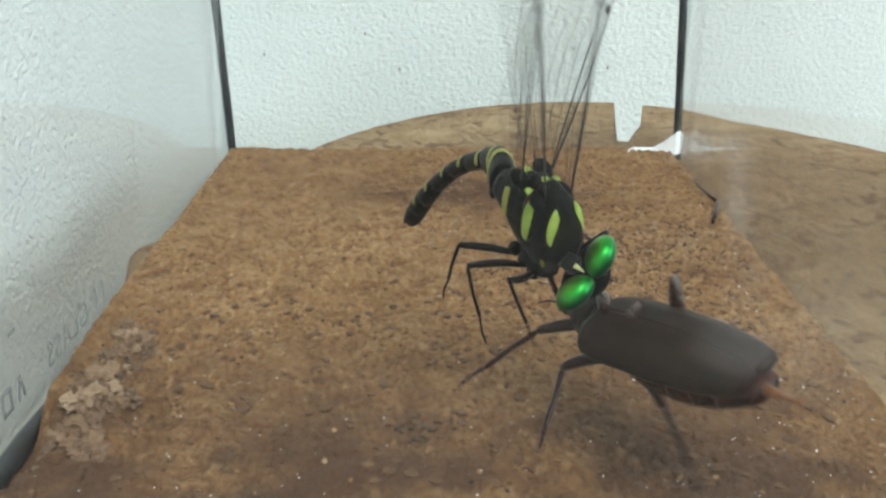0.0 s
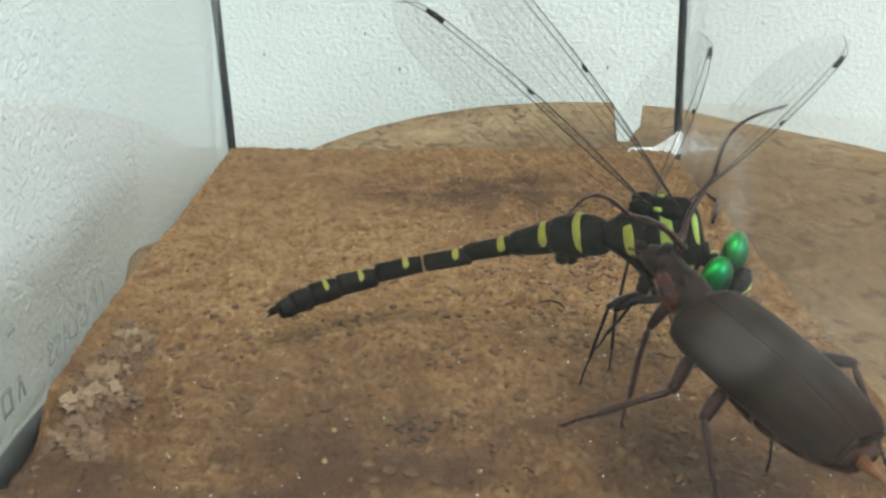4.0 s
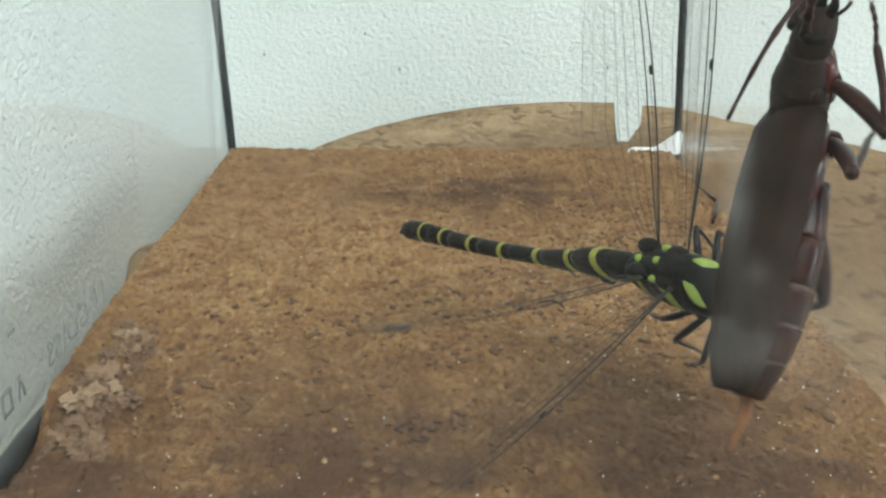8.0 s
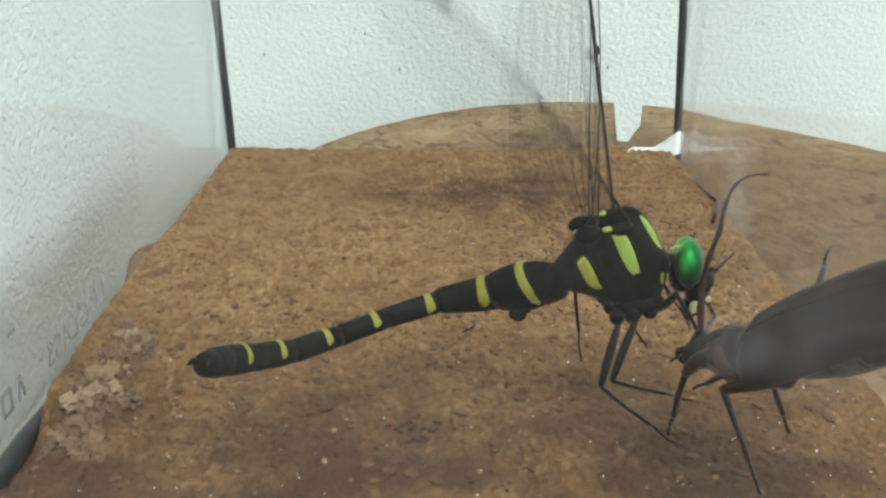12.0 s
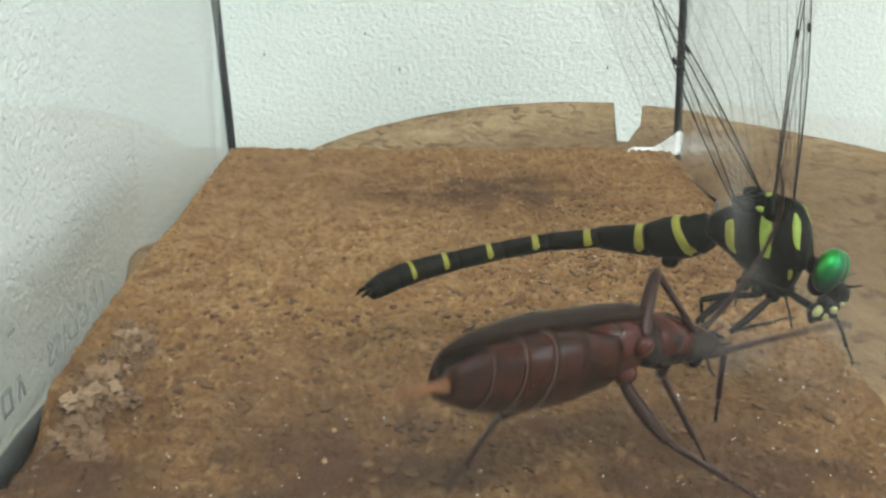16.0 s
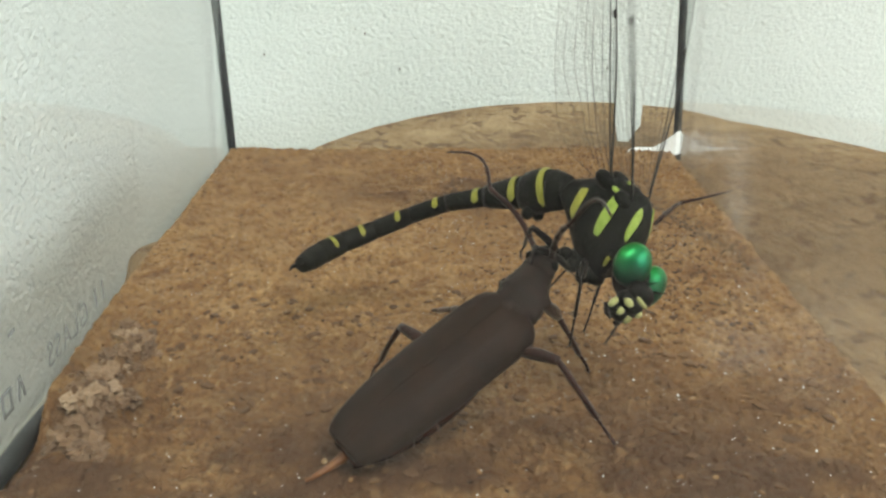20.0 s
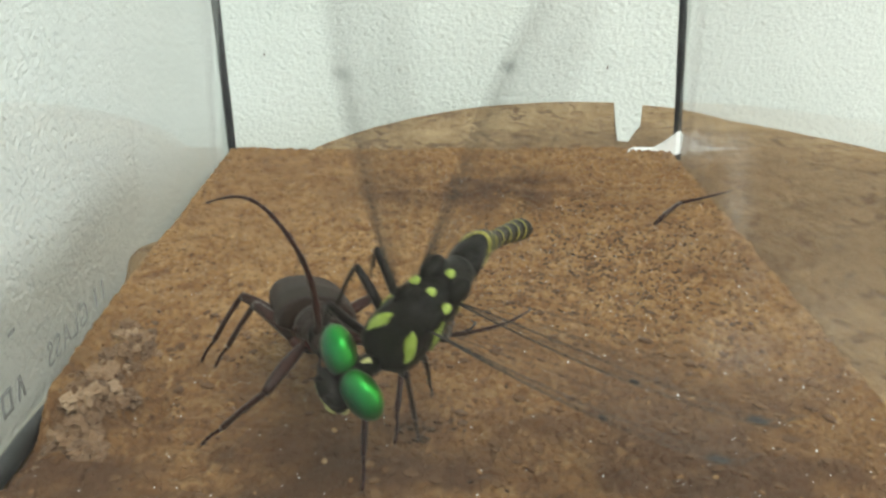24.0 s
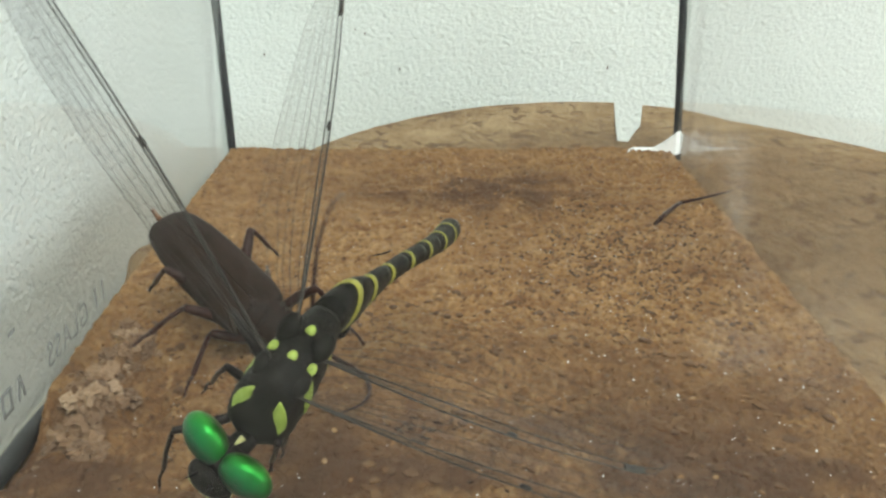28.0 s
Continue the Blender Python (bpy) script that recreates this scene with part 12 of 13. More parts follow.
    walk(bug["ant2R"], [
        (0, P(.0206, -.0169, .0033, -56, -13, -25)), (0.5, P(.0149, -.0233, .0049, -60, -8, -86)), (0.75, P(.0107, -.008, .0209, -13, -42, -167)), (1, P(.0148, .012, .0158, 43, -14, 106)), (1.17, P(.0197, .0026, .02, 83, -67, 81)),
        (1.33, P(.0255, -.0042, .0124, -157, -46, -27)), (1.5, P(.027, -.0004, -.0008, -134, 9, -28)), (1.67, P(.0253, .0012, .0144, -142, -46, -17)), (1.83, P(.0129, .0062, .0207, 86, -73, 115)), (2, P(.0004, .01, .0132, 57, -19, 146)),
        (2.17, P(.0065, .0042, .0195, 25, -55, -159)), (2.33, P(.0195, .0039, .0172, -43, -45, -70)), (2.5, P(.0276, .0113, .006, -61, -4, -29)), (3, P(.0203, -.0109, .0144, -29, -5, -59)), (3.5, P(.0162, -.0138, .015, -30, -4, -74)),
        (4.17, P(.0159, -.0162, .0121, -69, -19, -78)), (4.5, P(.0153, -.0175, .0106, -89, -27, -76)), (4.83, P(.0138, -.0195, .0069, -111, -24, -72)), (5.5, P(.008, -.0226, .001, -153, -14, -68)), (5.75, P(.0024, -.0268, .005, -105, -14, -101)),
        (6, P(-.0008, -.0285, .0076, -61, -3, -114)), (6.5, P(.0062, -.0291, .0041, -90, -29, -88)), (7, P(.0174, -.0228, .0016, -162, -42, -46)), (7.25, P(.0154, -.0237, .0054, -101, -42, -71)), (7.5, P(.0119, -.0242, .0089, -43, -35, -94)),
        (8, P(.0066, -.0236, .0135, -60, -18, 179)), (8.5, P(.0155, -.0164, .0147, -101, -53, -98)), (8.75, P(.0145, -.0077, .02, 50, -69, 92)), (9, P(.0198, -.0021, .0161, 43, -14, 73)), (9.17, P(.0247, -.0008, .0121, 26, 22, 32)),
        (9.33, P(.0254, -.0038, .0124, -18, 29, -26)), (9.5, P(.0212, -.0032, .0175, -48, 0, -73)), (10, P(.0155, -.0164, .0034, -85, -7, -101)), (10.5, P(.0178, .0063, .0184, -65, 6, -95)), (11, P(.0022, .0213, .0183, -56, 18, -93)),
        (11.5, P(.0226, -.0032, .0149, -67, 8, -96)), (12, P(.0235, -.0156, -.0015, -55, 3, -72)), (12.5, P(.0234, -.0161, -.0039, -67, 0, -81)), (13.17, P(.02, -.0188, -.0028, -70, -2, -96)), (13.83, P(.0164, -.0208, -.0014, -73, -4, -111)),
        (14.5, P(.0129, -.0222, .0002, -75, -7, -126)), (15, P(.0228, -.0058, .0105, -55, -4, -89)), (15.5, P(.0215, -.0082, .0123, -52, -3, -96)), (16, P(.0222, -.0127, .0013, -82, -10, -106)), (16.5, P(.0091, -.0194, -.0031, -96, -9, -117)),
        (17, P(.0076, -.0167, -.0079, -111, -3, -95)), (17.5, P(.0069, -.0176, -.0021, -79, -17, -111)), (18, P(.0085, .0008, .0074, -68, -42, -81)), (18.5, P(.0173, .0081, .0071, -22, 17, -33)), (19, P(.0255, -.0036, .0031, 24, 36, -10)),
        (19.25, P(.0232, -.0088, .0005, -49, 23, -80)), (19.5, P(.0177, -.0129, .0004, -72, -30, -118)), (20, P(.0109, -.0038, .0183, -43, -50, -101)), (20.5, P(.0095, -.0078, .0218, -25, -46, -111)), (21, P(.0122, -.0092, .0233, -26, -46, -110)),
        (21.25, P(.0136, -.0043, .025, -53, -28, -42)), (21.5, P(.0088, -.0022, .0259, -34, -5, 3)), (22.17, P(.0205, -.005, .0204, -30, 1, -49)), (22.83, P(.0257, -.0114, .0115, -46, 18, -97)), (23.5, P(.0234, -.0171, .0053, -85, 16, -146)),
        (23.75, P(.0236, -.012, .0125, -45, 12, -137)), (24, P(.015, -.0072, .0178, 0, -10, -136)), (24.5, P(.0081, -.0096, .0179, 10, -4, -130)), (25, P(.0019, -.0127, .012, 59, -25, -122)), (25.25, P(.0102, -.0099, .0202, -2, -42, -116)),
        (25.5, P(.0207, -.0118, .0176, -78, -51, -93)), (25.67, P(.0222, -.0152, .0122, -46, -16, -75)), (25.83, P(.0254, -.013, .0058, -9, 6, -43)), (26, P(.0274, -.0064, .0039, 36, 6, -3)), (26.5, P(.0237, -.016, .0061, 37, -1, -22)),
        (27, P(.0134, -.0207, .006, 74, -3, -37)), (27.17, P(.0172, -.0149, .01, 23, 12, -51)), (27.33, P(.0226, -.0079, .0084, -29, 9, -71)), (27.5, P(.026, -.0033, .0023, -77, -12, -83)), (28, P(.0237, .0088, -.0053, -93, -31, -57)),
    ])
    walk(bug["femurRF"], [
        (0, P(.0036, -.0049, .0021, -5, -15, 149)), (0.5, P(.0022, -.0066, .0002, 37, 21, 60)), (1, P(.0047, -.0044, .0004, 22, 2, -15)), (1.5, P(.0053, -.0022, .0012, 23, 2, -12)), (2, P(.0047, -.0039, .0019, 29, -9, 4)),
        (2.5, P(.0046, .0046, .0005, -4, -26, -22)), (2.75, P(.0041, .0045, .0018, -15, 9, -51)), (3, P(.0035, .0045, .0031, -37, 27, -96)), (3.5, P(.003, .0031, .0027, -30, 22, -63)), (4.17, P(.0021, .001, .0015, 22, 33, -9)),
        (4.5, P(.0016, 0, .0009, 45, 22, 15)), (4.83, P(.0011, -.001, .0003, 62, 5, 31)), (5.5, P(.0002, -.003, -.001, 84, -39, 49)), (5.75, P(-.0012, -.0052, -.0013, -95, -68, -138)), (6, P(-.0021, -.0058, -.0016, -104, -4, -145)),
        (6.5, P(-.0014, -.0063, -.0019, -103, -6, -148)), (7, P(.0027, -.0053, -.0023, -102, 8, -148)), (7.5, P(.0027, -.0056, -.0019, -115, -29, -127)), (8, P(.003, -.0056, -.0013, -95, 18, -129)), (8.17, P(.003, -.0053, -.0016, -50, 16, -92)),
        (8.33, P(.0031, -.0051, -.0018, -15, -10, -66)), (8.5, P(.0032, -.0049, -.0021, 12, -46, -55)), (8.75, P(.0027, -.0054, -.0016, 8, -2, -36)), (9, P(.0023, -.0059, -.0011, 22, 41, -13)), (9.5, P(.0068, .0016, -.0004, 27, -17, 19)),
        (9.75, P(.0051, .0017, -.0029, 33, 23, -4)), (10, P(.0032, .0019, -.0052, 10, 59, -42)), (10.5, P(.0062, .0017, -.0011, 18, 39, -44)), (11, P(.0057, .0022, .0019, -21, 49, -100)), (11.5, P(.0056, .0006, -.0005, 14, 49, -52)),
        (12, P(.0059, .0023, -.0014, 24, 20, -32)), (12.5, P(.0051, .0009, -.0021, 17, 24, -40)), (13.17, P(.0043, -.0008, -.0022, 54, 4, -29)), (13.5, P(.0039, -.0016, -.0022, 71, -7, -29)), (13.83, P(.0034, -.0025, -.0022, 85, -20, -26)),
        (14.5, P(.0025, -.0042, -.0022, 119, -46, -31)), (14.75, P(.0044, -.0034, -.0012, 66, -37, -51)), (15, P(.0061, -.0019, -.0003, 20, -35, -76)), (15.25, P(.0065, -.0021, .0007, 58, -25, -61)), (15.5, P(.0068, -.0024, .0018, 98, -15, -47)),
        (15.75, P(.0062, -.0029, .0013, 45, -2, -13)), (16, P(.0054, -.0033, .001, 15, 37, 12)), (16.5, P(.0043, -.0027, -.0014, 96, 8, 29)), (17, P(.0051, -.0007, -.0039, 102, -5, 43)), (17.25, P(.0033, -.0012, -.0044, 67, 6, 26)),
        (17.5, P(.0016, -.0016, -.005, 30, 7, 6)), (18, P(-.0009, .0014, -.0062, 25, 29, -5)), (18.5, P(.0032, .0041, -.0033, 15, 50, -25)), (19, P(.0062, -.0016, .0006, 10, -28, -49)), (19.5, P(.0037, -.0018, -.0044, 8, -9, -53)),
        (20, P(.0057, -.0004, -.0028, 62, 65, 15)), (20.5, P(.006, -.0012, -.0008, -28, 72, -96)), (21, P(.0063, -.0013, .0001, -11, 66, -77)), (21.5, P(.0041, -.005, .0007, 24, 27, -13)), (22.17, P(.0045, -.0045, -.0002, 44, 18, 20)),
        (22.83, P(.0048, -.0041, -.0011, 56, 2, 47)), (23.5, P(.0052, -.0036, -.002, 59, -18, 71)), (23.75, P(.0052, -.0033, -.0023, 44, 24, 32)), (24, P(.005, -.003, -.0028, -15, 31, -42)), (24.5, P(.006, -.0022, -.0018, -12, 19, -50)),
        (25, P(.0052, -.0033, -.002, -21, 13, -110)), (25.5, P(.0053, -.0039, -.0011, 0, 13, -48)), (26, P(.0055, -.0028, -.0018, 20, 23, -15)), (26.5, P(.0034, -.0045, -.0024, 8, 9, -69)), (27, P(.0041, -.0045, -.0016, 6, 29, -91)),
        (27.5, P(.0035, -.0015, -.0044, 5, -23, -100)), (27.67, P(.0027, -.0011, -.0051, -22, -17, -112)), (27.83, P(.0019, -.0006, -.0057, -54, -16, -121)), (28, P(.0012, -.0002, -.0063, -86, -21, -124)),
    ])
    walk(bug["tibiaRF"], [
        (0, P(-.0063, .0011, .0052, -33, 31, -19)), (0.5, P(.0078, .0031, -.0041, 6, 55, -25)), (1, P(.0163, -.0075, 0, 124, 63, 111)), (1.5, P(.017, -.0047, .0008, 109, 65, 99)), (2, P(.0165, -.0031, .0038, 80, 61, 88)),
        (2.5, P(.0146, .0006, .0058, 32, 44, 10)), (3, P(.0024, -.0061, -.0023, 81, 82, 35)), (3.5, P(.0081, -.0068, -.0018, 33, 54, -20)), (4.17, P(.012, -.0006, -.005, 31, 70, -48)), (4.83, P(.0113, .0052, -.0007, -19, 80, -123)),
        (5.5, P(.0063, .004, .0066, -66, 69, 165)), (5.75, P(-.0045, -.0082, .0098, 98, 45, -72)), (6, P(-.0119, -.0127, -.0008, 124, -12, -90)), (6.5, P(-.0115, -.0126, -.0006, 109, -4, -41)), (7, P(-.0074, -.0116, -.004, 104, -1, 1)),
        (7.5, P(-.0036, -.014, .0039, 92, 37, 12)), (8, P(-.0042, -.0145, -.005, 105, -12, 15)), (8.25, P(.0058, -.0168, -.0027, 76, 30, 12)), (8.5, P(.008, -.0117, .0065, 16, 59, -33)), (9, P(.0111, -.0079, -.009, 38, 64, 8)),
        (9.25, P(.0162, -.0012, -.0033, 153, 86, 63)), (9.5, P(.0177, .0053, .0031, -90, 64, 118)), (9.75, P(.0161, .0009, -.0076, -140, 62, 120)), (10, P(.0078, -.0022, -.0155, 170, 60, 121)), (10.25, P(.0105, -.0035, -.0122, 55, 73, 8)),
        (10.5, P(.0129, -.0048, -.0087, 18, 38, -23)), (11, P(.0043, -.0056, -.0072, 2, 35, -52)), (11.5, P(.0104, -.0056, -.0096, 17, 31, -22)), (12, P(.0155, -.0037, -.0055, 21, 7, -7)), (12.5, P(.0135, -.0061, -.007, 14, 20, -17)),
        (13.17, P(.0148, -.0066, -.003, 44, 12, 5)), (13.5, P(.0143, -.0074, -.0007, 57, 5, 14)), (13.83, P(.0135, -.0074, .0019, 69, -4, 20)), (14.5, P(.0096, -.0085, .0064, 92, -26, 25)), (14.75, P(.0104, -.0108, .006, 85, 42, 34)),
        (15, P(.0085, -.0114, .0066, -115, 73, -157)), (15.25, P(.0118, -.0116, .0058, 93, 42, 50)), (15.5, P(.0147, -.0109, .0049, 96, -20, 42)), (16, P(.0148, -.0013, -.0062, 33, 6, 65)), (16.5, P(.0147, .0031, -.0031, 94, -19, 69)),
        (17, P(.0138, .0075, -.0029, 99, -9, 63)), (17.5, P(.0134, -.0004, -.0065, 70, 71, 73)), (18, P(.0096, .0005, -.012, 27, 81, 13)), (18.17, P(.01, .0005, -.0123, 36, 73, 73)), (18.33, P(.0102, .0006, -.0125, 16, 65, 107)),
        (18.5, P(.0102, .0008, -.0125, -13, 64, 132)), (18.67, P(.0132, -.0042, -.0068, -33, 68, 171)), (18.83, P(.0141, -.0077, -.0004, -40, 80, -140)), (19, P(.0132, -.0096, .0062, 53, 79, 8)), (19.5, P(.0108, -.0113, -.0025, -2, 33, -58)),
        (20, P(.0106, .0009, -.0137, -16, 71, -65)), (20.5, P(.0056, -.0049, -.0122, -14, 61, -92)), (21, P(.0074, -.0061, -.0109, -54, 84, -121)), (21.5, P(.0145, -.0074, -.0047, 90, 75, 60)), (22.17, P(.0152, -.0006, -.0039, 97, 70, 86)),
        (22.83, P(.013, .0047, -.0015, 97, 64, 105)), (23.5, P(.0089, .0072, .0017, 94, 59, 121)), (23.75, P(.0145, .0025, -.0072, -102, 78, -133)), (24, P(.0126, -.0099, -.009, -43, 42, -132)), (24.5, P(.0133, -.0109, -.0057, -63, 81, -149)),
        (25, P(.0012, -.0143, -.0047, -59, 66, -172)), (25.5, P(.0131, -.0126, -.0038, 77, 73, 14)), (26, P(.0162, -.0057, -.0065, 26, 41, -5)), (26.5, P(.0076, -.0156, -.0043, 16, 67, -31)), (27, P(.0039, -.015, -.0074, 5, 12, -45)),
        (27.5, P(.0016, -.0124, .0003, 22, 30, -78)), (28, P(-.0051, -.0095, -.002, 35, -9, -47)),
    ])
    walk(bug["femurRM"], [
        (0, P(-.004, -.004, -.004, -52, -47, 167)), (0.5, P(-.004, -.004, -.004, -44, 0, -163)), (1, P(-.004, -.004, -.004, -18, -2, -133)), (1.5, P(-.004, -.004, -.004, -22, 7, 171)), (2, P(-.004, -.004, -.004, -27, 10, 116)),
        (2.5, P(-.004, -.004, -.004, 16, -32, 66)), (3, P(-.004, -.004, -.004, -33, -32, 137)), (3.5, P(-.004, -.004, -.004, -59, -24, -160)), (4.17, P(-.004, -.004, -.004, 2, 7, 179)), (4.83, P(-.004, -.004, -.004, 70, 23, -168)),
        (5.5, P(-.004, -.004, -.004, 135, 2, -162)), (5.75, P(-.004, -.004, -.004, -173, -1, 163)), (6, P(-.004, -.004, -.004, -129, 11, 146)), (6.5, P(-.004, -.004, -.004, -123, -11, 161)), (7, P(-.004, -.004, -.004, -113, -15, -167)),
        (7.5, P(-.004, -.004, -.004, -115, -42, -174)), (8, P(-.004, -.004, -.004, -149, -10, -121)), (8.17, P(-.004, -.004, -.004, -135, -57, -145)), (8.33, P(-.004, -.004, -.004, -24, -63, 96)), (8.5, P(-.004, -.004, -.004, -4, -17, 66)),
        (9, P(-.004, -.004, -.004, -14, -10, 86)), (9.5, P(-.004, -.004, -.004, -2, 42, 60)), (9.75, P(-.004, -.004, -.004, 7, 26, -2)), (10, P(-.004, -.004, -.004, 26, 26, -62)), (10.25, P(-.004, -.004, -.004, 12, 56, -111)),
        (10.5, P(-.004, -.004, -.004, -41, 57, 161)), (11, P(-.004, -.004, -.004, -7, 59, -101)), (11.5, P(-.004, -.004, -.004, 45, 42, -7)), (12, P(-.004, -.004, -.004, 47, 16, 6)), (12.5, P(-.004, -.004, -.004, 55, 29, -8)),
        (13.17, P(-.004, -.004, -.004, 24, 75, -41)), (13.5, P(-.004, -.004, -.004, -79, 74, -144)), (13.83, P(-.004, -.004, -.004, -108, 54, -172)), (14.5, P(-.004, -.004, -.004, -122, 7, 179)), (14.75, P(-.004, -.004, -.004, -125, -67, 168)),
        (15, P(-.004, -.004, -.004, 48, -46, -9)), (15.5, P(-.004, -.004, -.004, 133, -36, -54)), (15.75, P(-.004, -.004, -.004, 89, -48, -47)), (16, P(-.004, -.004, -.004, 48, -43, -47)), (16.25, P(-.004, -.004, -.004, 92, -26, -15)),
        (16.5, P(-.004, -.004, -.004, 145, -7, 14)), (17, P(-.004, -.004, -.004, 127, 0, 54)), (17.17, P(-.004, -.004, -.004, 117, -43, 77)), (17.33, P(-.004, -.004, -.004, 45, -73, 160)), (17.5, P(-.004, -.004, -.004, -20, -40, -125)),
        (18, P(-.004, -.004, -.004, -9, -36, -47)), (18.5, P(-.004, -.004, -.004, 5, -11, -67)), (19, P(-.004, -.004, -.004, 17, -34, -35)), (19.5, P(-.004, -.004, -.004, 22, -34, -123)), (20, P(-.004, -.004, -.004, 16, -32, -81)),
        (20.5, P(-.004, -.004, -.004, 25, -22, -80)), (21, P(-.004, -.004, -.004, 32, -3, -62)), (21.5, P(-.004, -.004, -.004, 14, -22, -33)), (22.17, P(-.004, -.004, -.004, 13, -3, -85)), (22.83, P(-.004, -.004, -.004, -3, 0, -138)),
        (23.5, P(-.004, -.004, -.004, -8, -17, 171)), (24, P(-.004, -.004, -.004, -13, -22, -142)), (24.5, P(-.004, -.004, -.004, 6, -39, -103)), (25, P(-.004, -.004, -.004, 17, -19, -101)), (25.5, P(-.004, -.004, -.004, 9, -4, -118)),
        (26, P(-.004, -.004, -.004, 0, 24, -129)), (26.5, P(-.004, -.004, -.004, -1, 38, -143)), (27, P(-.004, -.004, -.004, 19, 27, -96)), (27.25, P(-.004, -.004, -.004, -1, 6, -137)), (27.5, P(-.004, -.004, -.004, -10, -23, -168)),
        (27.75, P(-.004, -.004, -.004, 16, -23, -148)), (28, P(-.004, -.004, -.004, 45, -33, -134)),
    ])
    walk(bug["tibiaRM"], [
        (0, P(-.012, -.0022, .0048, -32, -25, 144)), (0.5, P(-.0155, -.0075, -.004, -45, -19, 117)), (1, P(-.0122, -.0128, -.0036, -18, -52, 79)), (1.5, P(-.0158, -.0021, -.0055, -29, -10, 93)), (2, P(-.0092, .0066, -.0061, -31, 29, 105)),
        (2.5, P(.0001, .0053, .0024, -13, 57, 63)), (3, P(-.0114, .0029, .0024, -65, 56, 87)), (3.5, P(-.0143, -.0077, .0009, -85, 70, 118)), (4.17, P(-.0159, -.0038, -.0055, -104, 57, 114)), (4.83, P(-.0148, -.0063, -.0087, -117, 44, 117)),
        (5.5, P(-.0154, -.0077, -.0044, -128, 32, 123)), (5.75, P(-.0155, -.0005, -.0038, 172, 46, 77)), (6, P(-.0138, .0026, -.0063, 120, 20, 39)), (6.5, P(-.0151, -.0002, -.0017, 113, 25, 15)), (7, P(-.0153, -.0066, -.0009, 110, 19, 3)),
        (7.5, P(-.0129, -.0049, .004, 112, 44, 0)), (8, P(-.0101, -.0141, -.0019, 145, 28, 47)), (8.17, P(-.0094, -.0077, .0061, 94, 15, 44)), (8.33, P(-.0046, .0014, .0067, 45, 5, 52)), (8.5, P(.0007, .0065, -.0005, -4, 4, 65)),
        (9, P(-.0032, .0078, -.0019, -16, 31, 75)), (9.17, P(-.0012, .0076, -.0055, -59, 42, 87)), (9.33, P(0, .0062, -.0088, -111, 56, 85)), (9.5, P(.0005, .0037, -.012, 177, 62, 59)), (10, P(.0011, -.0135, -.0093, 33, 43, -50)),
        (10.25, P(-.0064, -.0103, -.0139, 20, 53, -11)), (10.5, P(-.0102, -.0019, -.0141, 39, 68, 55)), (10.75, P(-.0089, -.0067, -.0146, 12, 76, -25)), (11, P(-.0052, -.0101, -.0143, -11, 63, -101)), (11.5, P(.0049, -.0051, -.012, 40, 66, -9)),
        (12, P(.0075, -.0028, -.0073, 50, 49, 4)), (12.5, P(.0064, -.0055, -.0098, 71, 43, 28)), (13.17, P(-.0017, -.006, -.0156, 100, 12, 44)), (13.5, P(-.0067, -.0059, -.0155, 110, -5, 45)), (13.83, P(-.011, -.005, -.0137, 126, -13, 49)),
        (14.5, P(-.0159, -.0038, -.0055, 161, -30, 50)), (14.67, P(-.0127, -.0028, .0042, 127, -85, 78)), (14.83, P(-.0043, -.0037, .008, -44, -55, -139)), (15, P(.0042, -.0053, .0046, -62, -18, -154)), (15.25, P(.0027, -.0087, .0048, -16, -46, -177)),
        (15.5, P(.0017, -.0119, .0031, 70, -66, 111)), (15.75, P(.0015, -.0099, .0049, 47, -18, 80)), (16, P(.002, -.0104, .0042, 15, 35, 45)), (16.25, P(.0064, -.0068, .0013, 88, 27, 62)), (16.5, P(.0076, -.0011, -.0025, 151, 10, 60)),
        (17, P(.0031, .0057, -.004, 126, -12, 71)), (17.25, P(-.0048, .0014, .0067, 168, 35, 47)), (17.5, P(-.0093, -.0115, .0037, -85, 76, 112)), (17.75, P(-.0033, -.0136, .0031, 11, 65, -126)), (18, P(.0026, -.0111, .0031, 4, 37, -100)),
        (18.5, P(.0006, -.0148, -.0017, 8, 10, -115)), (19, P(.0041, -.0097, .0027, 15, 17, -72)), (19.5, P(-.0094, -.0123, .0027, 10, 56, -138)), (20, P(-.0024, -.0141, .0024, 13, 43, -89)), (20.5, P(-.0021, -.015, .0005, 15, 36, -98)),
        (21, P(.0016, -.0146, -.0034, 20, 29, -102)), (21.5, P(.0053, -.0101, .0005, 21, 42, -53)), (22.17, P(-.003, -.0159, -.0034, 32, 46, -21)), (22.83, P(-.0129, -.012, -.004, 45, 45, 12)), (23.5, P(-.0153, -.0022, -.0005, 54, 39, 42)),
        (23.67, P(-.0153, -.0053, -.0001, 58, 51, 7)), (23.83, P(-.0144, -.0082, .0003, 26, 66, -65)), (24, P(-.0128, -.0108, .0005, -11, 53, -142)), (24.5, P(-.0061, -.0131, .0036, -1, 63, -125)), (25, P(-.0062, -.0151, -.0001, -20, 23, -160)),
        (25.5, P(-.0096, -.0146, -.0032, -22, 73, -154)), (26, P(-.0109, -.0125, -.0089, 91, 75, -23)), (26.5, P(-.0116, -.0097, -.0114, 31, 65, -85)), (27, P(-.0051, -.0146, -.0094, 44, 38, -32)), (27.5, P(-.0148, -.0063, .0007, 27, 26, -128)),
        (27.75, P(-.0134, -.0099, .0007, 37, 1, -93)), (28, P(-.011, -.0112, .0025, 22, -25, -60)),
    ])
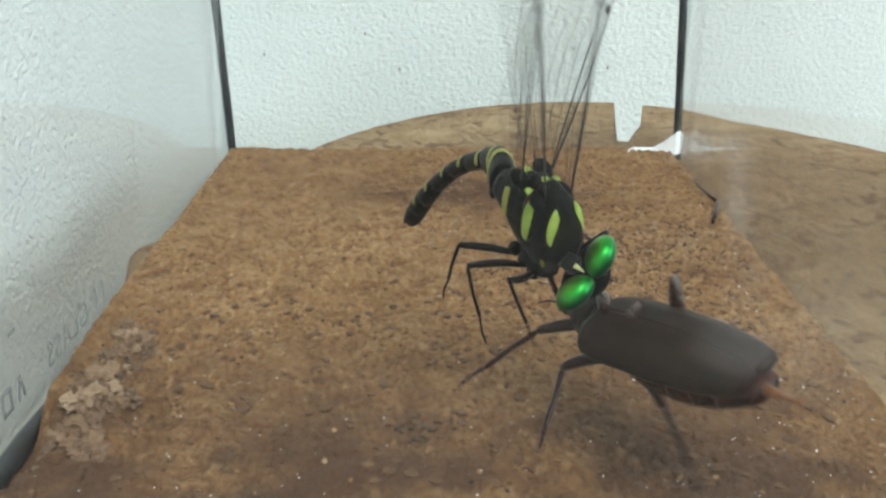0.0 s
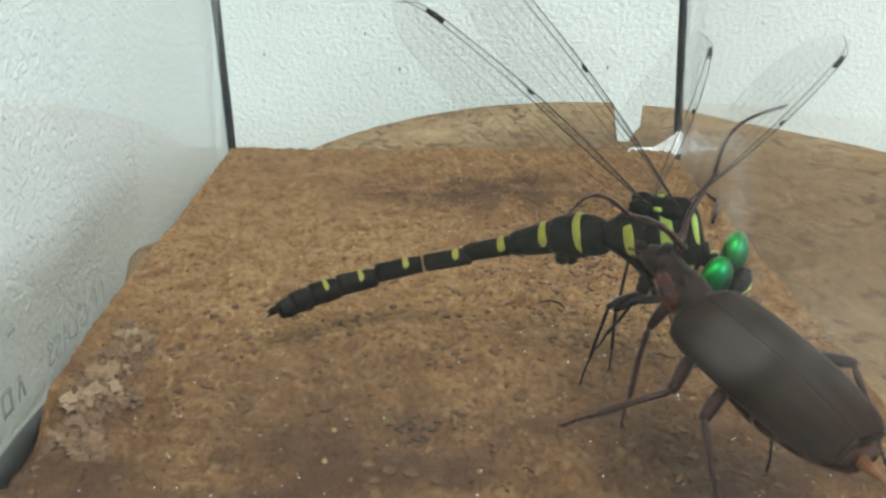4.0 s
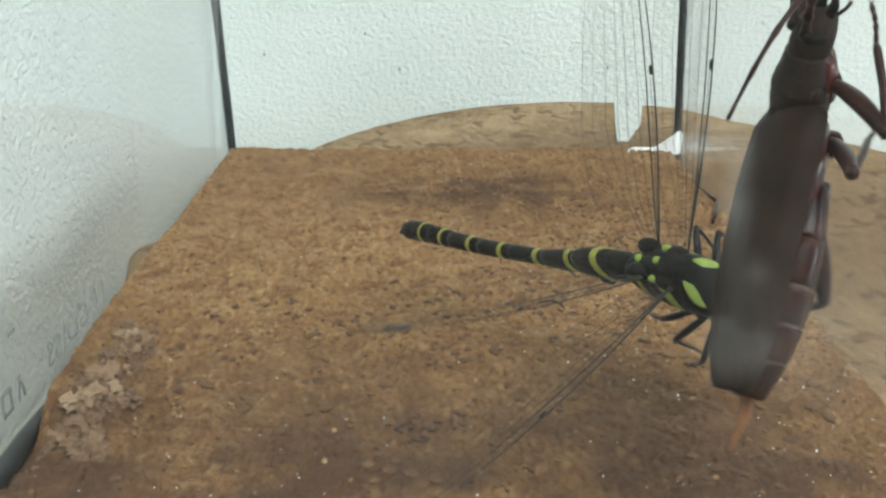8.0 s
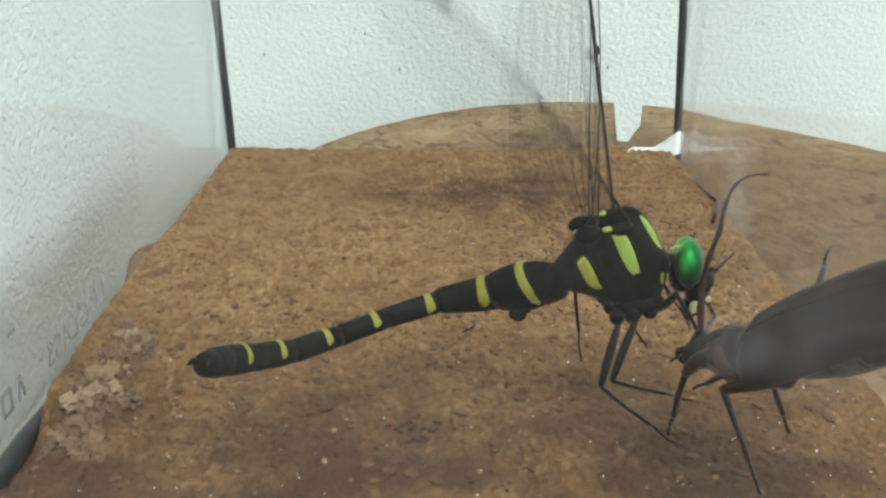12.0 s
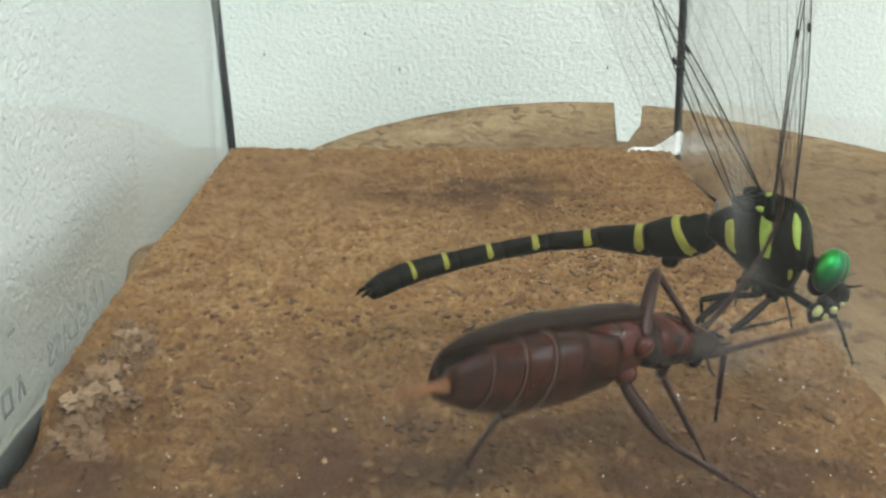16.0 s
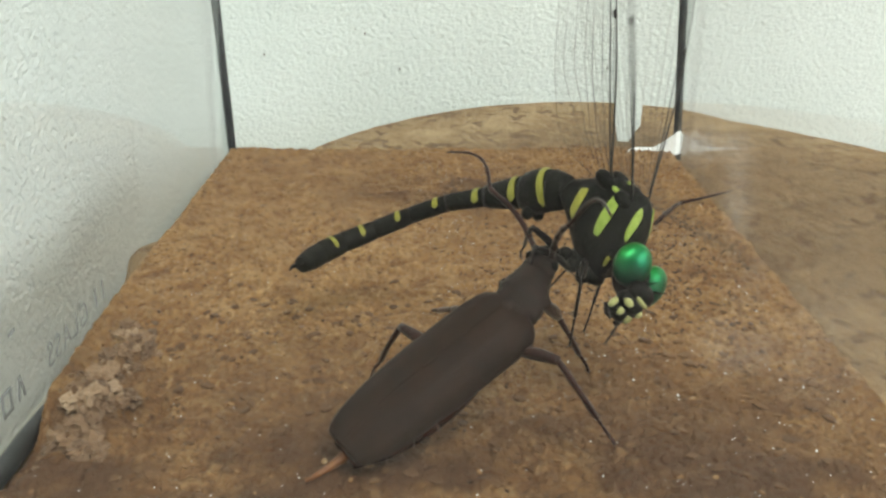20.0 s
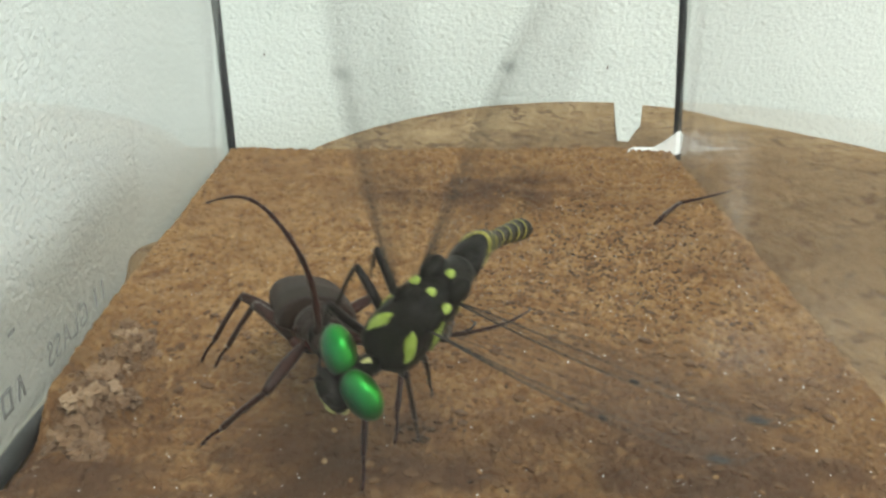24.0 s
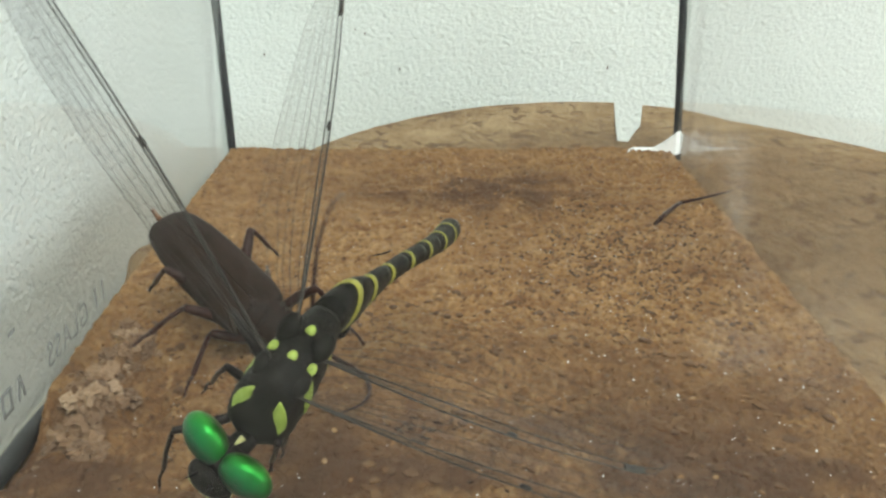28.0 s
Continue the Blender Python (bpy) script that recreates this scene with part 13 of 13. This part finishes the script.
    walk(bug["femurRH"], [
        (0, P(-.014, -.004, -.004, -155, -67, -114)), (0.5, P(-.014, -.004, -.004, -128, -35, -110)), (1, P(-.014, -.004, -.004, -85, -63, -141)), (1.5, P(-.014, -.004, -.004, -124, -37, -98)), (2, P(-.014, -.004, -.004, -148, -10, -85)),
        (2.5, P(-.014, -.004, -.004, -110, -6, -134)), (3, P(-.014, -.004, -.004, -36, -34, 149)), (3.25, P(-.014, -.004, -.004, -58, -30, -163)), (3.5, P(-.014, -.004, -.004, -60, -16, -128)), (4.17, P(-.014, -.004, -.004, -18, 15, -131)),
        (4.5, P(-.014, -.004, -.004, 5, 29, -123)), (4.83, P(-.014, -.004, -.004, 35, 35, -103)), (5.5, P(-.014, -.004, -.004, 92, 20, -67)), (6, P(-.014, -.004, -.004, 30, 22, -102)), (6.5, P(-.014, -.004, -.004, 10, 48, -101)),
        (7, P(-.014, -.004, -.004, -34, 62, -133)), (7.5, P(-.014, -.004, -.004, -96, 42, 170)), (8, P(-.014, -.004, -.004, -99, 27, 171)), (8.25, P(-.014, -.004, -.004, -66, 5, 156)), (8.5, P(-.014, -.004, -.004, -29, -5, 132)),
        (9, P(-.014, -.004, -.004, -19, -19, 98)), (9.5, P(-.014, -.004, -.004, -33, -22, 167)), (10, P(-.014, -.004, -.004, -19, -13, -151)), (10.5, P(-.014, -.004, -.004, -13, 43, -141)), (11, P(-.014, -.004, -.004, -26, 37, -162)),
        (11.5, P(-.014, -.004, -.004, 11, 48, -100)), (12, P(-.014, -.004, -.004, 25, 22, -63)), (12.5, P(-.014, -.004, -.004, 24, 24, -68)), (13.17, P(-.014, -.004, -.004, 1, 42, -88)), (13.5, P(-.014, -.004, -.004, -15, 47, -103)),
        (13.83, P(-.014, -.004, -.004, -34, 49, -121)), (14.5, P(-.014, -.004, -.004, -70, 41, -154)), (14.75, P(-.014, -.004, -.004, -67, -11, 163)), (15, P(-.014, -.004, -.004, -18, -40, 95)), (15.17, P(-.014, -.004, -.004, -75, -29, 108)),
        (15.33, P(-.014, -.004, -.004, -122, -18, 100)), (15.5, P(-.014, -.004, -.004, -164, -20, 80)), (15.67, P(-.014, -.004, -.004, -117, -28, 100)), (15.83, P(-.014, -.004, -.004, -74, -46, 117)), (16, P(-.014, -.004, -.004, -27, -70, 124)),
        (16.25, P(-.014, -.004, -.004, -146, -59, -127)), (16.5, P(-.014, -.004, -.004, -164, -16, -114)), (17, P(-.014, -.004, -.004, -130, -19, -145)), (17.17, P(-.014, -.004, -.004, -86, -8, -140)), (17.33, P(-.014, -.004, -.004, -42, -5, -132)),
        (17.5, P(-.014, -.004, -.004, 3, -11, -126)), (17.67, P(-.014, -.004, -.004, -52, -14, -142)), (17.83, P(-.014, -.004, -.004, -109, -26, -147)), (18, P(-.014, -.004, -.004, -173, -32, -138)), (18.17, P(-.014, -.004, -.004, -123, -36, -141)),
        (18.33, P(-.014, -.004, -.004, -73, -37, -140)), (18.5, P(-.014, -.004, -.004, -27, -39, -137)), (18.67, P(-.014, -.004, -.004, -50, -57, -167)), (18.83, P(-.014, -.004, -.004, -38, -77, 131)), (19, P(-.014, -.004, -.004, 25, -69, 21)),
        (19.17, P(-.014, -.004, -.004, 46, -38, -42)), (19.33, P(-.014, -.004, -.004, 29, -9, -80)), (19.5, P(-.014, -.004, -.004, -2, 3, -124)), (20, P(-.014, -.004, -.004, -26, -11, -171)), (20.5, P(-.014, -.004, -.004, -29, -41, -139)),
        (21, P(-.014, -.004, -.004, -45, -59, -121)), (21.25, P(-.014, -.004, -.004, -2, -40, 174)), (21.5, P(-.014, -.004, -.004, -1, -4, 138)), (22.17, P(-.014, -.004, -.004, -9, -4, 157)), (22.83, P(-.014, -.004, -.004, -16, -2, 176)),
        (23.5, P(-.014, -.004, -.004, -22, 3, -166)), (24, P(-.014, -.004, -.004, -4, -22, -126)), (24.5, P(-.014, -.004, -.004, -18, -9, -152)), (25, P(-.014, -.004, -.004, -20, -6, -156)), (25.5, P(-.014, -.004, -.004, 13, 14, -95)),
        (26, P(-.014, -.004, -.004, -5, 20, -131)), (26.5, P(-.014, -.004, -.004, -4, 34, -128)), (27, P(-.014, -.004, -.004, -5, 37, -130)), (27.25, P(-.014, -.004, -.004, -2, 0, -134)), (27.5, P(-.014, -.004, -.004, 1, -35, -141)),
        (28, P(-.014, -.004, -.004, 38, -36, -152)),
    ])
    walk(bug["tibiaRH"], [
        (0, P(-.0159, -.0083, .007, -35, -13, 147)), (0.5, P(-.0174, -.0132, .0029, -42, -5, 125)), (1, P(-.0182, -.0074, .0067, -17, -50, 93)), (1.5, P(-.0153, -.0135, .0032, -34, -30, 123)), (2, P(-.013, -.0158, -.0019, -38, -12, 142)),
        (2.17, P(-.0164, -.0155, -.0014, 9, -6, 115)), (2.33, P(-.0195, -.0144, -.0017, 46, 18, 93)), (2.5, P(-.0223, -.0126, -.0027, 77, 49, 79)), (2.75, P(-.0239, -.0067, .0023, 13, 32, 86)), (3, P(-.0225, .0011, .0027, -39, 38, 113)),
        (3.5, P(-.0211, -.0131, -.0007, -51, 66, 155)), (4.17, P(-.0216, -.0127, -.0071, -67, 42, 165)), (4.5, P(-.0197, -.0128, -.0098, -75, 31, 171)), (4.83, P(-.0162, -.0136, -.0109, -83, 21, 178)), (5.5, P(-.0096, -.0144, -.0081, -103, 4, -163)),
        (5.67, P(-.0118, -.0147, -.009, -133, 32, 158)), (5.83, P(-.014, -.0148, -.0091, 180, 31, 103)), (6, P(-.0163, -.0149, -.0085, 153, 0, 66)), (6.5, P(-.0155, -.0119, -.0129, 173, -12, 73)), (6.67, P(-.0162, -.0107, -.0137, 121, -13, 71)),
        (6.83, P(-.017, -.0094, -.0143, 69, -15, 71)), (7, P(-.0178, -.0081, -.0146, 16, -16, 72)), (7.17, P(-.0197, -.0061, -.0143, -35, -17, 84)), (7.33, P(-.0213, -.0043, -.0135, -85, -9, 91)), (7.5, P(-.0228, -.0025, -.012, -133, 2, 90)),
        (8, P(-.0246, -.0023, -.0094, -118, -1, 98)), (8.25, P(-.0249, .0009, -.005, -75, 11, 107)), (8.5, P(-.022, .0049, -.003, -30, 13, 122)), (9, P(-.0156, .0072, -.0001, -18, 1, 92)), (9.5, P(-.0248, -.0015, .0005, -47, 47, 115)),
        (10, P(-.0242, -.0097, -.0013, -35, 57, 174)), (10.5, P(-.0208, -.0095, -.0122, 17, 56, -90)), (11, P(-.0231, -.007, -.0112, 23, 43, -73)), (11.5, P(-.0154, -.0119, -.0129, 34, 48, -51)), (12, P(-.0089, -.0139, -.0085, 31, 40, -52)),
        (12.5, P(-.0099, -.0142, -.0089, 30, 42, -57)), (13.17, P(-.0137, -.0129, -.012, 11, 75, -83)), (13.5, P(-.0158, -.012, -.0128, -71, 81, -169)), (13.83, P(-.0181, -.0107, -.0131, -113, 68, 146)), (14.5, P(-.0221, -.008, -.0119, -122, 34, 129)),
        (14.75, P(-.0253, -.0006, -.0017, -73, -3, 123)), (15, P(-.0148, .0052, .0037, -14, -21, 88)), (15.5, P(-.012, .0071, .0001, 14, -35, 62)), (16, P(-.0163, -.0006, .0073, -11, -38, 79)), (16.5, P(-.0187, -.0145, -.0007, -134, -73, -170)),
        (17, P(-.0233, -.0105, -.0001, -80, -54, 137)), (17.25, P(-.0226, -.0123, -.0028, -87, 14, 154)), (17.5, P(-.0209, -.0135, -.0017, -92, 81, 137)), (18, P(-.0216, -.0108, .0024, -166, 60, 60)), (18.5, P(-.0208, -.0104, .0036, -101, 55, 112)),
        (19, P(-.01, -.0025, .0072, -10, 34, -142)), (19.5, P(-.0207, -.0139, -.0046, -4, 64, -127)), (19.75, P(-.0242, -.0103, -.0037, 36, 73, -26)), (20, P(-.0256, -.0058, -.0017, 54, 57, 54)), (20.17, P(-.0246, -.0076, .0004, 113, 63, 60)),
        (20.33, P(-.023, -.009, .0022, 179, 66, 75)), (20.5, P(-.0208, -.0099, .0039, -112, 65, 91)), (21, P(-.0172, -.0093, .0063, -49, 52, 162)), (21.25, P(-.0231, -.003, .0037, -78, 78, -173)), (21.5, P(-.0229, .004, -.0032, 74, 70, 28)),
        (22.17, P(-.025, .0007, -.0032, -23, 74, -100)), (22.5, P(-.0257, -.0012, -.0033, -34, 61, -127)), (22.83, P(-.026, -.0032, -.0036, -36, 49, -146)), (23.5, P(-.0256, -.0069, -.0046, -25, 25, -175)), (24, P(-.0205, -.013, .0005, -7, 57, -133)),
        (24.5, P(-.0245, -.0096, -.0021, -19, 10, -159)), (25, P(-.0249, -.0089, -.0027, -20, 13, -163)), (25.25, P(-.0212, -.0134, -.0058, -5, 32, 139)), (25.5, P(-.015, -.0156, -.0069, -22, 53, 65)), (25.67, P(-.0173, -.015, -.0076, -29, 58, 107)),
        (25.83, P(-.0194, -.014, -.0079, -27, 64, 157)), (26, P(-.0214, -.0125, -.0081, -13, 67, -142)), (26.5, P(-.0201, -.0118, -.0107, -10, 71, -136)), (27, P(-.0202, -.0113, -.0112, -12, 73, -139)), (27.5, P(-.0216, -.0102, .0029, -39, 42, -170)),
        (28, P(-.0226, -.0086, .0031, -56, 54, -168)),
    ])
    walk(leg_bit, [(0, P(.0875, .340, .0022, 180, 0, -84)), (9.5, P(.0875, .340, .0022, 180, 0, -84)), (10, P(.0875, .340, .0022, 180, 0, -84)), (16, P(.0875, .340, .0022, 180, 0, -84)), (18.5, P(.086, .33, .006, 120, 8, -110)), (19.5, P(.09, .332, .002, 0, 0, -140)), (20, P(0.0940, 0.3286, 0.0015, 0, 0, -144)), (28, P(0.0940, 0.3286, 0.0015, 0, 0, -144))])
    walk(curl, [(0, P(.03, .232, .0005, 0, 0, 80)), (8.5, P(.03, .232, .0005, 0, 0, 80)), (9.5, P(.021, .235, .0005, 0, 0, 80)), (10.6, P(.021, .235, .0005, 0, 0, 80)), (12, P(.0045, .218, .0005)), (24, P(.0045, .218, .0005)), (28, P(-.02, .27, .0005, 0, 0, -30))])


motions()
